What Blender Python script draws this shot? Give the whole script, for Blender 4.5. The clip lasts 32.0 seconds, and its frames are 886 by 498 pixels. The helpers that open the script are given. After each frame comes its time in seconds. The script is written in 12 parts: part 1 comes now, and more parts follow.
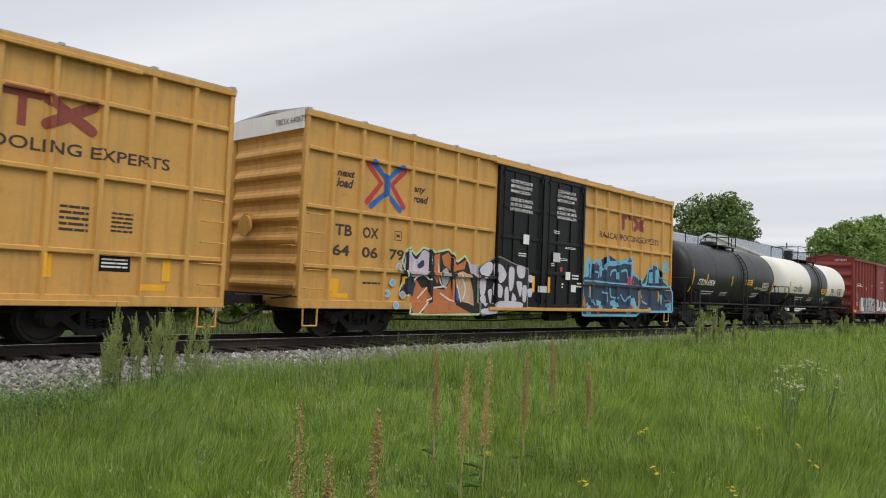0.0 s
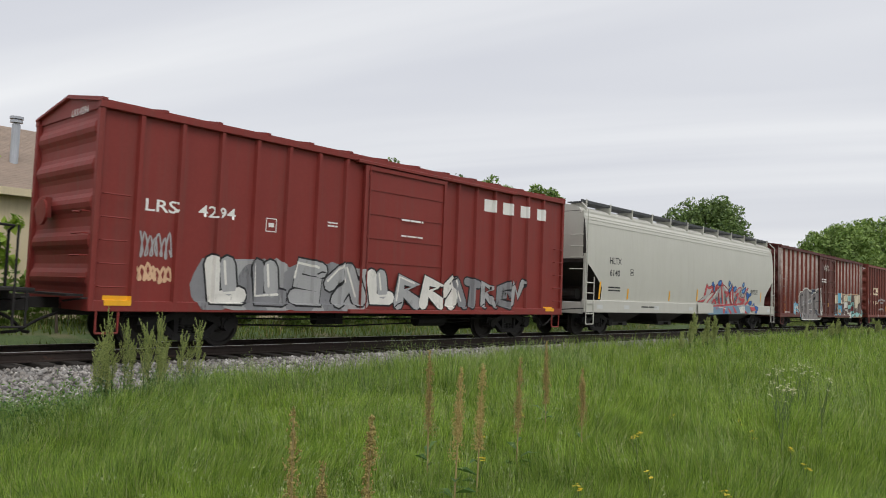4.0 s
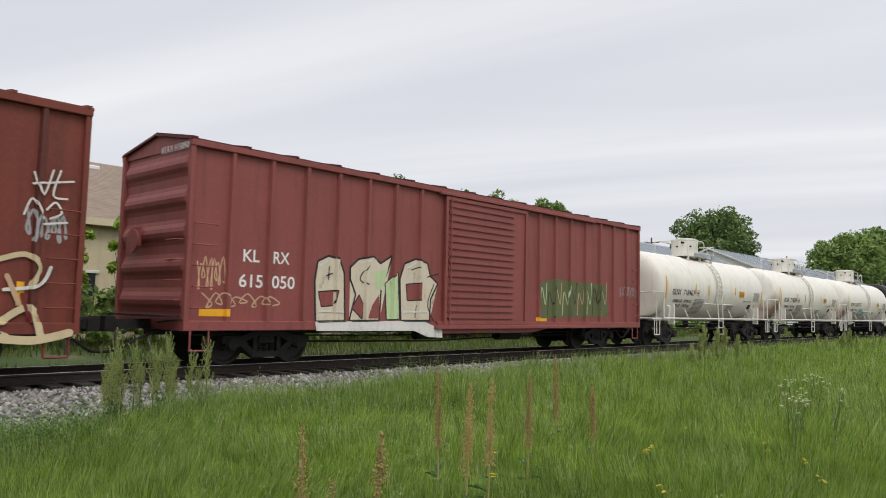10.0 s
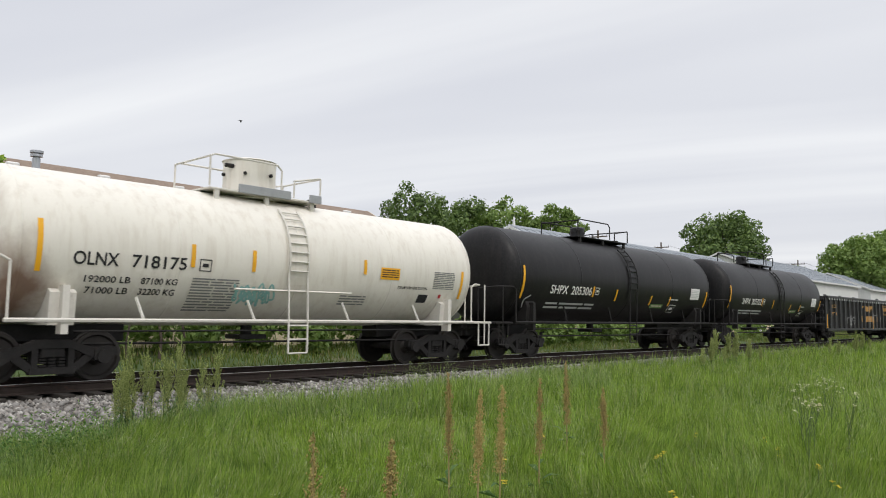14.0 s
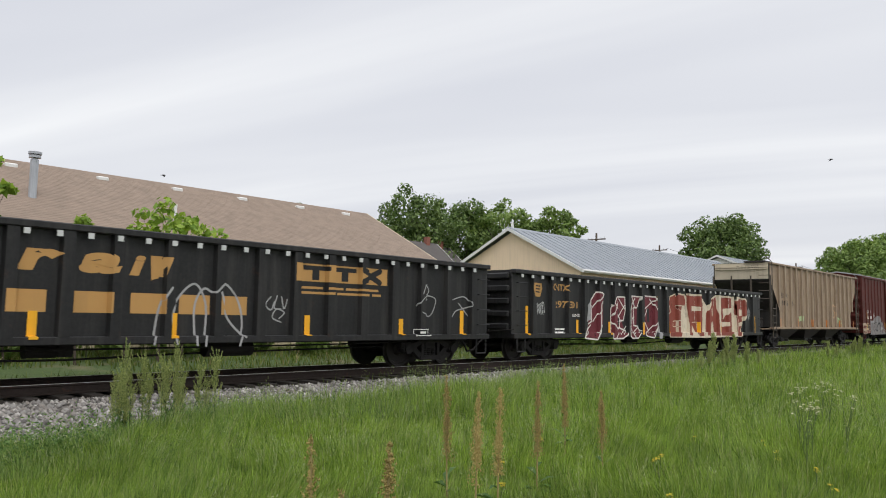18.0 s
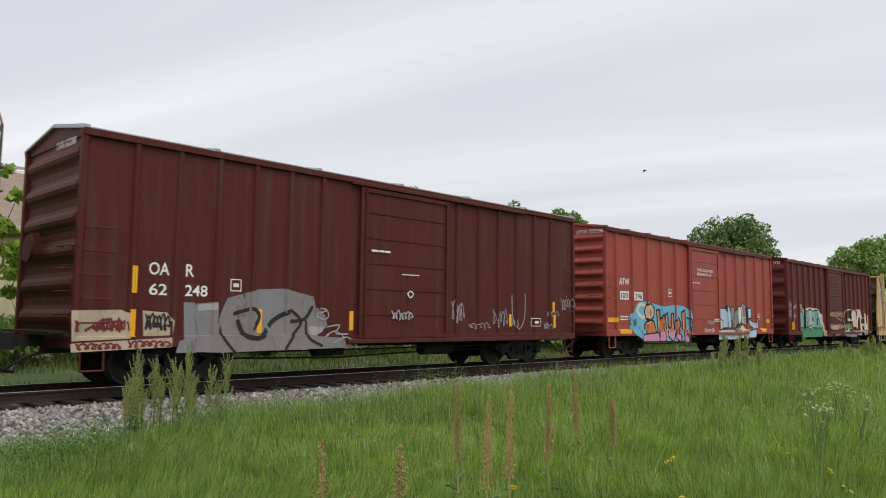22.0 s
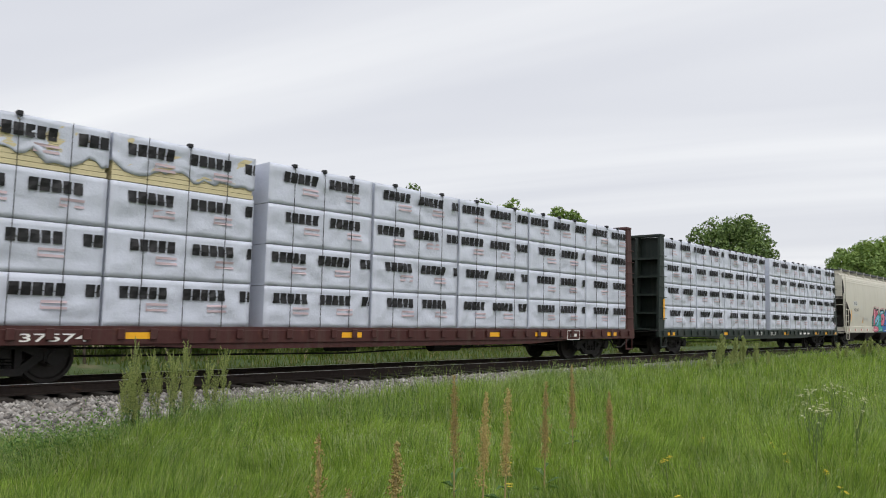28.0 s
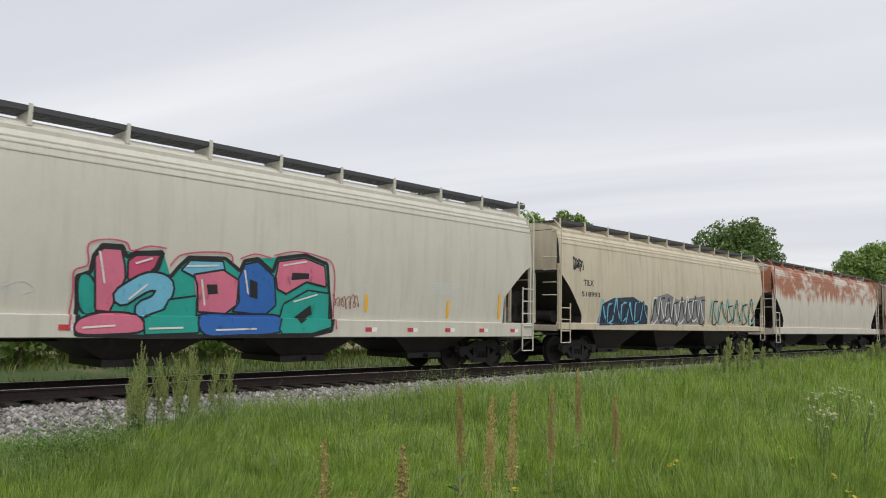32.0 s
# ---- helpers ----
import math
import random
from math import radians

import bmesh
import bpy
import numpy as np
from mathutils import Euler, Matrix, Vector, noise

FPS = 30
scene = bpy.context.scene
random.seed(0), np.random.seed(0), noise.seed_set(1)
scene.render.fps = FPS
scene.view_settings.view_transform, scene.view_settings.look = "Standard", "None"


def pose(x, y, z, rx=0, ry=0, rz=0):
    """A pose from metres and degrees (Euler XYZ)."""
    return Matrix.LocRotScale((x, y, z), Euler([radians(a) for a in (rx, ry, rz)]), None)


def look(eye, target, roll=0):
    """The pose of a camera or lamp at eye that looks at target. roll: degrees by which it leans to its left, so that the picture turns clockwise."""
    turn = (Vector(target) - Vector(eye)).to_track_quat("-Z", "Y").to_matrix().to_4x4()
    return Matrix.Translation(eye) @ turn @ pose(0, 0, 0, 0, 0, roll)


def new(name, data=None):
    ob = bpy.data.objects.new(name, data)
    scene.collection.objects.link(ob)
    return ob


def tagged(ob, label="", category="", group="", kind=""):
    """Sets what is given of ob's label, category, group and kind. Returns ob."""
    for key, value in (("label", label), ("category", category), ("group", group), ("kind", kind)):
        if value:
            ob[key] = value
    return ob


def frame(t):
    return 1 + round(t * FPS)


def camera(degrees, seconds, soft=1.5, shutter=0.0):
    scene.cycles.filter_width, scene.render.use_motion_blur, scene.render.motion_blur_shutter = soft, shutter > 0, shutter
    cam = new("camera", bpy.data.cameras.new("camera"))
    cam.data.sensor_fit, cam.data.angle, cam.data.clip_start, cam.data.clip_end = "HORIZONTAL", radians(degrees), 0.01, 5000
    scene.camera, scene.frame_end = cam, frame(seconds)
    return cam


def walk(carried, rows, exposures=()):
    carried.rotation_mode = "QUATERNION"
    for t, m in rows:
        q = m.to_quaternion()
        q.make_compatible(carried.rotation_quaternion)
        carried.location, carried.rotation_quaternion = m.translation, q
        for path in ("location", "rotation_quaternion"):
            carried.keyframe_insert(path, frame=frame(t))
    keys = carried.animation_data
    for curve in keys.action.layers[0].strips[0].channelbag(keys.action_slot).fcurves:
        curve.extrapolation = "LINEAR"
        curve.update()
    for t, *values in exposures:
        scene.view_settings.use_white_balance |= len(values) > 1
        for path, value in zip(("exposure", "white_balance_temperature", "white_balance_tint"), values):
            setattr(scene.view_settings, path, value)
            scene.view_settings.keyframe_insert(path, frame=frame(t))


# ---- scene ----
from collections import defaultdict

# the camera stands beside the line; only its aim drifts
EYE = 1.6
cam = camera(62.0, 32.0, soft=1.0, shutter=0.06)
ROWS = [
    (0.0, -47.66, 3.02, -2.45),
    (0.5, -47.67, 3.14, -2.36),
    (1.0, -47.66, 3.24, -2.28),
    (1.5, -47.76, 3.27, -2.17),
    (2.0, -47.95, 3.35, -2.00),
    (2.5, -48.03, 3.42, -2.06),
    (3.0, -48.05, 3.46, -2.12),
    (3.5, -48.16, 3.48, -2.18),
    (5.5, -48.17, 3.38, -2.18),
    (6.0, -48.20, 3.34, -2.10),
    (6.5, -48.23, 3.27, -2.15),
    (7.0, -48.29, 3.21, -2.10),
    (7.5, -48.38, 3.33, -1.92),
    (8.0, -48.32, 3.64, -1.80),
    (8.5, -48.20, 3.81, -1.80),
    (9.0, -47.97, 4.02, -1.56),
    (9.5, -47.83, 4.35, -1.38),
    (10.0, -47.58, 4.62, -1.29),
    (10.5, -47.47, 4.86, -1.18),
    (11.0, -47.38, 4.95, -1.11),
    (11.5, -47.21, 5.03, -0.96),
    (12.0, -47.07, 5.07, -0.84),
    (12.5, -46.92, 5.12, -0.87),
    (13.0, -46.87, 5.23, -0.77),
    (13.5, -46.86, 5.23, -0.77),
    (14.0, -46.85, 5.11, -0.88),
    (14.5, -46.90, 5.05, -0.85),
    (15.0, -47.02, 5.01, -0.81),
    (15.5, -47.01, 4.96, -0.80),
    (17.5, -46.92, 5.17, -0.89),
    (18.0, -46.98, 5.29, -1.01),
    (18.5, -46.89, 5.29, -1.04),
    (19.0, -46.83, 5.25, -0.98),
    (19.5, -46.71, 5.34, -0.78),
    (20.0, -46.52, 5.54, -0.55),
    (20.5, -46.42, 5.66, -0.54),
    (21.0, -46.41, 5.61, -0.55),
    (21.5, -46.29, 5.50, -0.63),
    (22.0, -46.23, 5.51, -0.59),
    (22.5, -46.30, 5.52, -0.56),
    (23.0, -46.23, 5.44, -0.51),
    (23.5, -46.21, 5.25, -0.52),
    (24.0, -46.36, 5.05, -0.64),
    (24.5, -46.43, 5.10, -0.68),
    (25.0, -46.33, 5.25, -0.80),
    (25.5, -46.16, 5.32, -0.92),
    (27.5, -46.39, 5.26, -1.29),
    (28.0, -46.38, 5.30, -1.21),
    (28.5, -46.31, 5.40, -1.01),
    (29.0, -46.29, 5.50, -0.99),
    (29.5, -46.31, 5.50, -1.13),
    (30.0, -46.32, 5.61, -1.09),
    (30.5, -46.24, 5.65, -1.09),
    (31.0, -46.09, 5.62, -1.04),
    (31.5, -46.00, 5.61, -1.05),
    (32.0, -45.96, 5.59, -1.10),
]
walk(cam, [(t, pose(0, 0, EYE, 90 + pitch, roll, yaw)) for t, yaw, pitch, roll in ROWS],
     exposures=((0.0, 0.35), (2.0, 0.28), (3.0, 0.28), (6.0, 0.44), (9.0, 0.37), (11.0, 0.34), (12.0, 0.29), (13.0, 0.39), (19.0, 0.41), (22.0, 0.38), (23.0, 0.34), (24.0, 0.25), (25.5, 0.26), (28.0, 0.42), (30.0, 0.40), (32.0, 0.37)))

# ---------------------------------------------------------------- world and light
world = bpy.data.worlds.new("overcast_sky")
scene.world = world
world.use_nodes = True
wn, wl = world.node_tree.nodes, world.node_tree.links
bg = wn["Background"]
sky = wn.new("ShaderNodeTexSky")
sky.sky_type, sky.sun_disc = "NISHITA", False
SUN_EL, SUN_ROT = radians(58), radians(200)
sky.sun_elevation, sky.sun_rotation = SUN_EL, SUN_ROT
sky.dust_density, sky.air_density = 3.0, 1.2
tc = wn.new("ShaderNodeTexCoord")
# cloud sheet: the direction is laid out on a flat layer overhead, so that the streaks converge towards the horizon
sep = wn.new("ShaderNodeSeparateXYZ")
wl.new(tc.outputs["Generated"], sep.inputs[0])


def wmath(op, a, b=None):
    n = wn.new("ShaderNodeMath")
    n.operation = op
    for i, v in enumerate((a, b)):
        if v is None:
            continue
        if isinstance(v, (int, float)):
            n.inputs[i].default_value = v
        else:
            wl.new(v, n.inputs[i])
    return n.outputs[0]


height = wmath("MAXIMUM", wmath("ADD", sep.outputs["Z"], 0.10), 0.05)
lay = wn.new("ShaderNodeCombineXYZ")
wl.new(wmath("DIVIDE", sep.outputs["X"], height), lay.inputs[0])
wl.new(wmath("DIVIDE", sep.outputs["Y"], height), lay.inputs[1])
turn = wn.new("ShaderNodeMapping")
turn.inputs["Rotation"].default_value = (0, 0, radians(-107))
wl.new(lay.outputs[0], turn.inputs[0])
draw_out = wn.new("ShaderNodeMapping")
draw_out.inputs["Scale"].default_value = (0.16, 1.0, 1)
draw_out.inputs["Location"].default_value = (0.9, 2.6, 0)
wl.new(turn.outputs[0], draw_out.inputs[0])
cloud = wn.new("ShaderNodeTexNoise")
cloud.inputs["Scale"].default_value = 0.85
cloud.inputs["Detail"].default_value = 4.5
cloud.inputs["Roughness"].default_value = 0.5
cloud.inputs["Distortion"].default_value = 0.5
wl.new(draw_out.outputs[0], cloud.inputs["Vector"])
ramp = wn.new("ShaderNodeValToRGB")
ramp.color_ramp.elements[0].position, ramp.color_ramp.elements[0].color = 0.36, (0.55, 0.562, 0.605, 1)
ramp.color_ramp.elements[1].position, ramp.color_ramp.elements[1].color = 0.64, (0.705, 0.712, 0.728, 1)
wl.new(cloud.outputs["Fac"], ramp.inputs[0])
skydim = wn.new("ShaderNodeMix")
skydim.data_type = "RGBA"
skydim.blend_type = "MULTIPLY"
skydim.inputs["Factor"].default_value = 1.0
wl.new(sky.outputs[0], skydim.inputs["A"])
skydim.inputs["B"].default_value = (0.10, 0.10, 0.10, 1)
cover = wn.new("ShaderNodeMix")
cover.data_type = "RGBA"
cover.inputs["Factor"].default_value = 0.94
wl.new(skydim.outputs["Result"], cover.inputs["A"])
wl.new(ramp.outputs[0], cover.inputs["B"])
wl.new(cover.outputs["Result"], bg.inputs["Color"])
# an overcast sky is brightest overhead
up = wn.new("ShaderNodeMapRange")
up.inputs["From Min"].default_value, up.inputs["From Max"].default_value = 0.42, 1.0
up.inputs["To Min"].default_value, up.inputs["To Max"].default_value = 1.0, 2.15
wl.new(sep.outputs["Z"], up.inputs["Value"])
wl.new(up.outputs["Result"], bg.inputs["Strength"])

sun_data = bpy.data.lights.new("sun", "SUN")
sun_data.energy, sun_data.angle, sun_data.color = 0.9, radians(25), (1.0, 0.96, 0.9)
sun = new("sun", sun_data)
sun.matrix_world = look((-20, -40, 70), (0, 10, 0))

# ---------------------------------------------------------------- materials
MATS = {}


def ramp_node(nt, fac, a, b):
    n = nt.nodes.new("ShaderNodeMapRange")
    n.inputs["From Min"].default_value, n.inputs["From Max"].default_value = a, b
    nt.links.new(fac, n.inputs["Value"])
    return n.outputs["Result"]


def mixc(nt, fac, a, b, blend="MIX"):
    n = nt.nodes.new("ShaderNodeMix")
    n.data_type, n.blend_type = "RGBA", blend
    for sock, v in (("Factor", fac), ("A", a), ("B", b)):
        if isinstance(v, (int, float)):
            n.inputs[sock].default_value = v
        elif isinstance(v, tuple):
            n.inputs[sock].default_value = (*v[:3], 1)
        else:
            nt.links.new(v, n.inputs[sock])
    return n.outputs["Result"]


def mth(nt, op, a, b=None, clamp=False):
    n = nt.nodes.new("ShaderNodeMath")
    n.operation, n.use_clamp = op, clamp
    for i, v in enumerate((a, b)):
        if v is None:
            continue
        if isinstance(v, (int, float)):
            n.inputs[i].default_value = v
        else:
            nt.links.new(v, n.inputs[i])
    return n.outputs[0]


def noise_fac(nt, scale, detail=4, stretch=(1, 1, 1), off=(0, 0, 0), kind="Object", rough=0.6):
    t = nt.nodes.new("ShaderNodeTexCoord")
    mp = nt.nodes.new("ShaderNodeMapping")
    mp.inputs["Scale"].default_value, mp.inputs["Location"].default_value = stretch, off
    nt.links.new(t.outputs[kind], mp.inputs[0])
    n = nt.nodes.new("ShaderNodeTexNoise")
    n.inputs["Scale"].default_value, n.inputs["Detail"].default_value, n.inputs["Roughness"].default_value = scale, detail, rough
    nt.links.new(mp.outputs[0], n.inputs["Vector"])
    return n.outputs["Fac"]


def paint(name, rgb, rough=0.55, metal=0.0, var=0.16, streak=0.35, dirt=(0.10, 0.085, 0.07), rust=0.0,
          rustc=(0.16, 0.06, 0.03), spot=(0.60, 0.68), scale=1.0, bump=0.15, spec=0.35, fade=None, livery=None, rand=0.0, seed=0):
    """Weathered paint, metal or plain stuff: broad patches, vertical streaks, fine grain, rust or chips."""
    if name in MATS:
        return MATS[name]
    m = bpy.data.materials.new(name)
    m.use_nodes = True
    nt = m.node_tree
    b = nt.nodes["Principled BSDF"]
    off = (seed * 3.7, seed * 1.3, seed * 2.1)
    col = rgb
    if livery:
        col = livery(nt)
    big = noise_fac(nt, 0.9 * scale, 5, off=off)
    fine = noise_fac(nt, 14 * scale, 6, off=off)
    col = mixc(nt, mth(nt, "MULTIPLY", ramp_node(nt, big, 0.35, 0.7), var), col, tuple(c * 0.45 for c in rgb))
    col = mixc(nt, mth(nt, "MULTIPLY", ramp_node(nt, fine, 0.4, 0.75), var * 0.8), col, tuple(min(1, c * 1.35 + 0.03) for c in rgb))
    if fade:
        col = fade(nt, col)
    if streak:
        st = noise_fac(nt, 2.2 * scale, 5, stretch=(2.6, 2.6, 0.16), off=off)
        col = mixc(nt, mth(nt, "MULTIPLY", ramp_node(nt, st, 0.48, 0.72), streak), col, dirt)
    if rust:
        rs = noise_fac(nt, 3.0 * scale, 8, off=(off[0] + 5, off[1], off[2]), rough=0.72)
        col = mixc(nt, mth(nt, "MULTIPLY", ramp_node(nt, rs, *spot), rust), col, rustc)
    if rand:
        oi = nt.nodes.new("ShaderNodeObjectInfo")
        hs = nt.nodes.new("ShaderNodeHueSaturation")
        nt.links.new(ramp_node(nt, oi.outputs["Random"], -1 / max(rand, 0.01), 1 / max(rand, 0.01)), hs.inputs["Value"])
        hs.inputs["Value"].default_value = 1
        mr = nt.nodes.new("ShaderNodeMapRange")
        mr.inputs["To Min"].default_value, mr.inputs["To Max"].default_value = 1 - rand, 1 + rand
        nt.links.new(oi.outputs["Random"], mr.inputs["Value"])
        nt.links.new(mr.outputs["Result"], hs.inputs["Value"])
        nt.links.new(col, hs.inputs["Color"])
        col = hs.outputs["Color"]
    if isinstance(col, tuple):
        b.inputs["Base Color"].default_value = (*col, 1)
    else:
        nt.links.new(col, b.inputs["Base Color"])
    r = nt.nodes.new("ShaderNodeMapRange")
    r.inputs["To Min"].default_value, r.inputs["To Max"].default_value = max(0.05, rough - 0.12), min(1, rough + 0.15)
    nt.links.new(fine, r.inputs["Value"])
    nt.links.new(r.outputs["Result"], b.inputs["Roughness"])
    b.inputs["Metallic"].default_value = metal
    b.inputs["Specular IOR Level"].default_value = spec
    if bump:
        bp = nt.nodes.new("ShaderNodeBump")
        bp.inputs["Strength"].default_value, bp.inputs["Distance"].default_value = bump, 0.01
        nt.links.new(mth(nt, "ADD", fine, mth(nt, "MULTIPLY", noise_fac(nt, 2.6 * scale, 3, off=off), 2.5)), bp.inputs["Height"])
        nt.links.new(bp.outputs[0], b.inputs["Normal"])
    MATS[name] = m
    return m


def leafmat(name, dark, light, patch=0.35, trans=0.35, scale=0.5, dry=None, fine=0.0):
    """Leaves and blades: each island has its own shade, with broad patches over the whole."""
    m = bpy.data.materials.new(name)
    m.use_nodes = True
    nt = m.node_tree
    b = nt.nodes["Principled BSDF"]
    g = nt.nodes.new("ShaderNodeNewGeometry")
    col = mixc(nt, g.outputs["Random Per Island"], dark, light)
    if dry:
        col = mixc(nt, ramp_node(nt, mth(nt, "FRACT", mth(nt, "MULTIPLY", g.outputs["Random Per Island"], 37.7)), 0.86, 0.95), col, dry)
    nz = noise_fac(nt, scale, 3, kind="Object")
    col = mixc(nt, mth(nt, "MULTIPLY", ramp_node(nt, nz, 0.4, 0.65), patch), col, tuple(c * 0.5 for c in dark))
    if fine:
        nf = noise_fac(nt, scale * 9, 4, kind="Object")
        col = mixc(nt, mth(nt, "MULTIPLY", ramp_node(nt, nf, 0.46, 0.62), fine), col, tuple(c * 0.35 for c in dark))
        col = mixc(nt, mth(nt, "MULTIPLY", ramp_node(nt, noise_fac(nt, scale * 5, 4, off=(9, 4, 2)), 0.55, 0.7), fine), col, tuple(min(1, c * 1.35) for c in light))
    nt.links.new(col, b.inputs["Base Color"])
    b.inputs["Roughness"].default_value = 0.55
    b.inputs["Specular IOR Level"].default_value = 0.25
    tr = nt.nodes.new("ShaderNodeBsdfTranslucent")
    nt.links.new(mixc(nt, 1.0, col, (1.0, 1.0, 0.6), "MULTIPLY"), tr.inputs["Color"])
    ms = nt.nodes.new("ShaderNodeMixShader")
    ms.inputs[0].default_value = trans
    nt.links.new(b.outputs[0], ms.inputs[1])
    nt.links.new(tr.outputs[0], ms.inputs[2])
    nt.links.new(ms.outputs[0], nt.nodes["Material Output"].inputs["Surface"])
    return m


def flat(name, rgb, rough=0.6, **kw):
    return paint(name, rgb, rough=rough, var=0.10, streak=kw.pop("streak", 0.12), bump=kw.pop("bump", 0.05), **kw)


def spray(name, rgb):
    """Sprayed paint that has worn: uneven cover, thin runs and small bare spots where the car's own paint shows."""
    if name in MATS:
        return MATS[name]
    m = paint(name, rgb, rough=0.6, var=0.22, streak=0.18, dirt=tuple(c * 0.5 + 0.03 for c in rgb), bump=0.05, scale=1.6)
    nt = m.node_tree
    out = nt.nodes["Material Output"]
    seed = sum(ord(ch) for ch in name) % 17
    wear = mth(nt, "ADD", mth(nt, "MULTIPLY", noise_fac(nt, 5, 8, stretch=(1.6, 1.6, 0.5), off=(seed, 0, 0), rough=0.75), 0.6), mth(nt, "MULTIPLY", noise_fac(nt, 1.3, 3, off=(seed, 3, 0)), 0.4))
    bare = nt.nodes.new("ShaderNodeBsdfTransparent")
    ms = nt.nodes.new("ShaderNodeMixShader")
    nt.links.new(mth(nt, "MULTIPLY", ramp_node(nt, wear, 0.55, 0.68), 0.75), ms.inputs[0])
    nt.links.new(nt.nodes["Principled BSDF"].outputs[0], ms.inputs[1])
    nt.links.new(bare.outputs[0], ms.inputs[2])
    nt.links.new(ms.outputs[0], out.inputs["Surface"])
    return m


STEEL = paint("dark_running_gear_steel", (0.013, 0.0115, 0.011), rough=0.75, var=0.4, streak=0.15, rust=0.35, rustc=(0.055, 0.035, 0.025), dirt=(0.05, 0.045, 0.04))
TREAD = paint("worn_wheel_steel", (0.030, 0.026, 0.024), rough=0.6, metal=0.25, var=0.3, streak=0)
RAILTOP = paint("polished_rail_head", (0.55, 0.54, 0.52), rough=0.28, metal=0.9, var=0.2, streak=0)
RAILSIDE = paint("rusty_rail_web", (0.032, 0.022, 0.018), rough=0.85, var=0.4, streak=0, rust=0.5)
WHITE = flat("white_stencil_paint", (0.78, 0.77, 0.74))
BLACK = flat("black_stencil_paint", (0.02, 0.02, 0.022))
DARKTXT = flat("dark_brown_stencil_paint", (0.05, 0.035, 0.03))
YELSTRIP = flat("reflective_yellow_strip", (0.85, 0.42, 0.02), rough=0.4)
GREYPLATE = flat("grey_placard", (0.55, 0.56, 0.55))

# ---------------------------------------------------------------- mesh tools


def part(name, bm, material, parent, label="", smooth=False, mat4=None):
    """Links a bmesh as one mesh object under a thing or a part."""
    me = bpy.data.meshes.new(name)
    bm.to_mesh(me)
    bm.free()
    me.materials.append(material)
    if smooth:
        me.polygons.foreach_set("use_smooth", [True] * len(me.polygons))
    return reuse(name, me, parent, label, mat4)


def reuse(name, me, parent, label="", mat4=None):
    ob = new(name, me)
    if parent is not None:
        ob.parent = parent
    if mat4 is not None:
        ob.matrix_basis = mat4
    if label:
        ob["label"] = label
    return ob


def box(bm, x0, x1, y0, y1, z0, z1):
    v = [bm.verts.new(p) for p in ((x0, y0, z0), (x1, y0, z0), (x1, y1, z0), (x0, y1, z0), (x0, y0, z1), (x1, y0, z1), (x1, y1, z1), (x0, y1, z1))]
    for f in ((3, 2, 1, 0), (4, 5, 6, 7), (0, 1, 5, 4), (1, 2, 6, 5), (2, 3, 7, 6), (3, 0, 4, 7)):
        bm.faces.new([v[i] for i in f])
    return bm


def B(*a):
    return box(bmesh.new(), *a)


def bev(bm, w, seg=1):
    bmesh.ops.bevel(bm, geom=list(bm.edges), offset=w, segments=seg, affect="EDGES", profile=0.5)
    return bm


def prism(bm, pts, axis, a, b):
    """Extrudes a closed outline (counter-clockwise pairs) along an axis from a to b. Pairs are the two other axes in order."""
    def put(p, d):
        return {"x": (d, p[0], p[1]), "y": (p[0], d, p[1]), "z": (p[0], p[1], d)}[axis]
    lo, hi = [bm.verts.new(put(p, a)) for p in pts], [bm.verts.new(put(p, b)) for p in pts]
    n = len(pts)
    bm.faces.new(lo[::-1] if axis != "y" else lo)
    bm.faces.new(hi if axis != "y" else hi[::-1])
    for i in range(n):
        q = (lo[i], lo[(i + 1) % n], hi[(i + 1) % n], hi[i])
        bm.faces.new(q if axis != "y" else q[::-1])
    return bm


def rod(bm, p, q, r, seg=6, r2=None, caps=True):
    p, q = Vector(p), Vector(q)
    w = (q - p).normalized()
    u = w.orthogonal().normalized()
    v = w.cross(u)
    r2 = r if r2 is None else r2
    a, b = [], []
    for i in range(seg):
        d = u * math.cos(2 * math.pi * i / seg) + v * math.sin(2 * math.pi * i / seg)
        a.append(bm.verts.new(p + d * r))
        b.append(bm.verts.new(q + d * r2))
    for i in range(seg):
        bm.faces.new((a[i], a[(i + 1) % seg], b[(i + 1) % seg], b[i]))
    if caps:
        bm.faces.new(a[::-1])
        bm.faces.new(b)
    return bm


def pipe(bm, pts, r, seg=6):
    for p, q in zip(pts, pts[1:]):
        rod(bm, p, q, r, seg)
    return bm


def lathe_x(bm, prof, seg, yc=0.0, zc=0.0):
    """Turns a profile of (x, radius) round the x axis through (yc, zc)."""
    rings = []
    for x, r in prof:
        if r < 1e-4:
            rings.append([bm.verts.new((x, yc, zc))])
        else:
            rings.append([bm.verts.new((x, yc + r * math.sin(2 * math.pi * i / seg), zc + r * math.cos(2 * math.pi * i / seg))) for i in range(seg)])
    for a, b in zip(rings, rings[1:]):
        for i in range(seg):
            j = (i + 1) % seg
            if len(a) == 1:
                bm.faces.new((a[0], b[j], b[i]))
            elif len(b) == 1:
                bm.faces.new((a[i], a[j], b[0]))
            else:
                bm.faces.new((a[i], a[j], b[j], b[i]))
    bmesh.ops.recalc_face_normals(bm, faces=bm.faces)
    return bm


TEXTS = {}


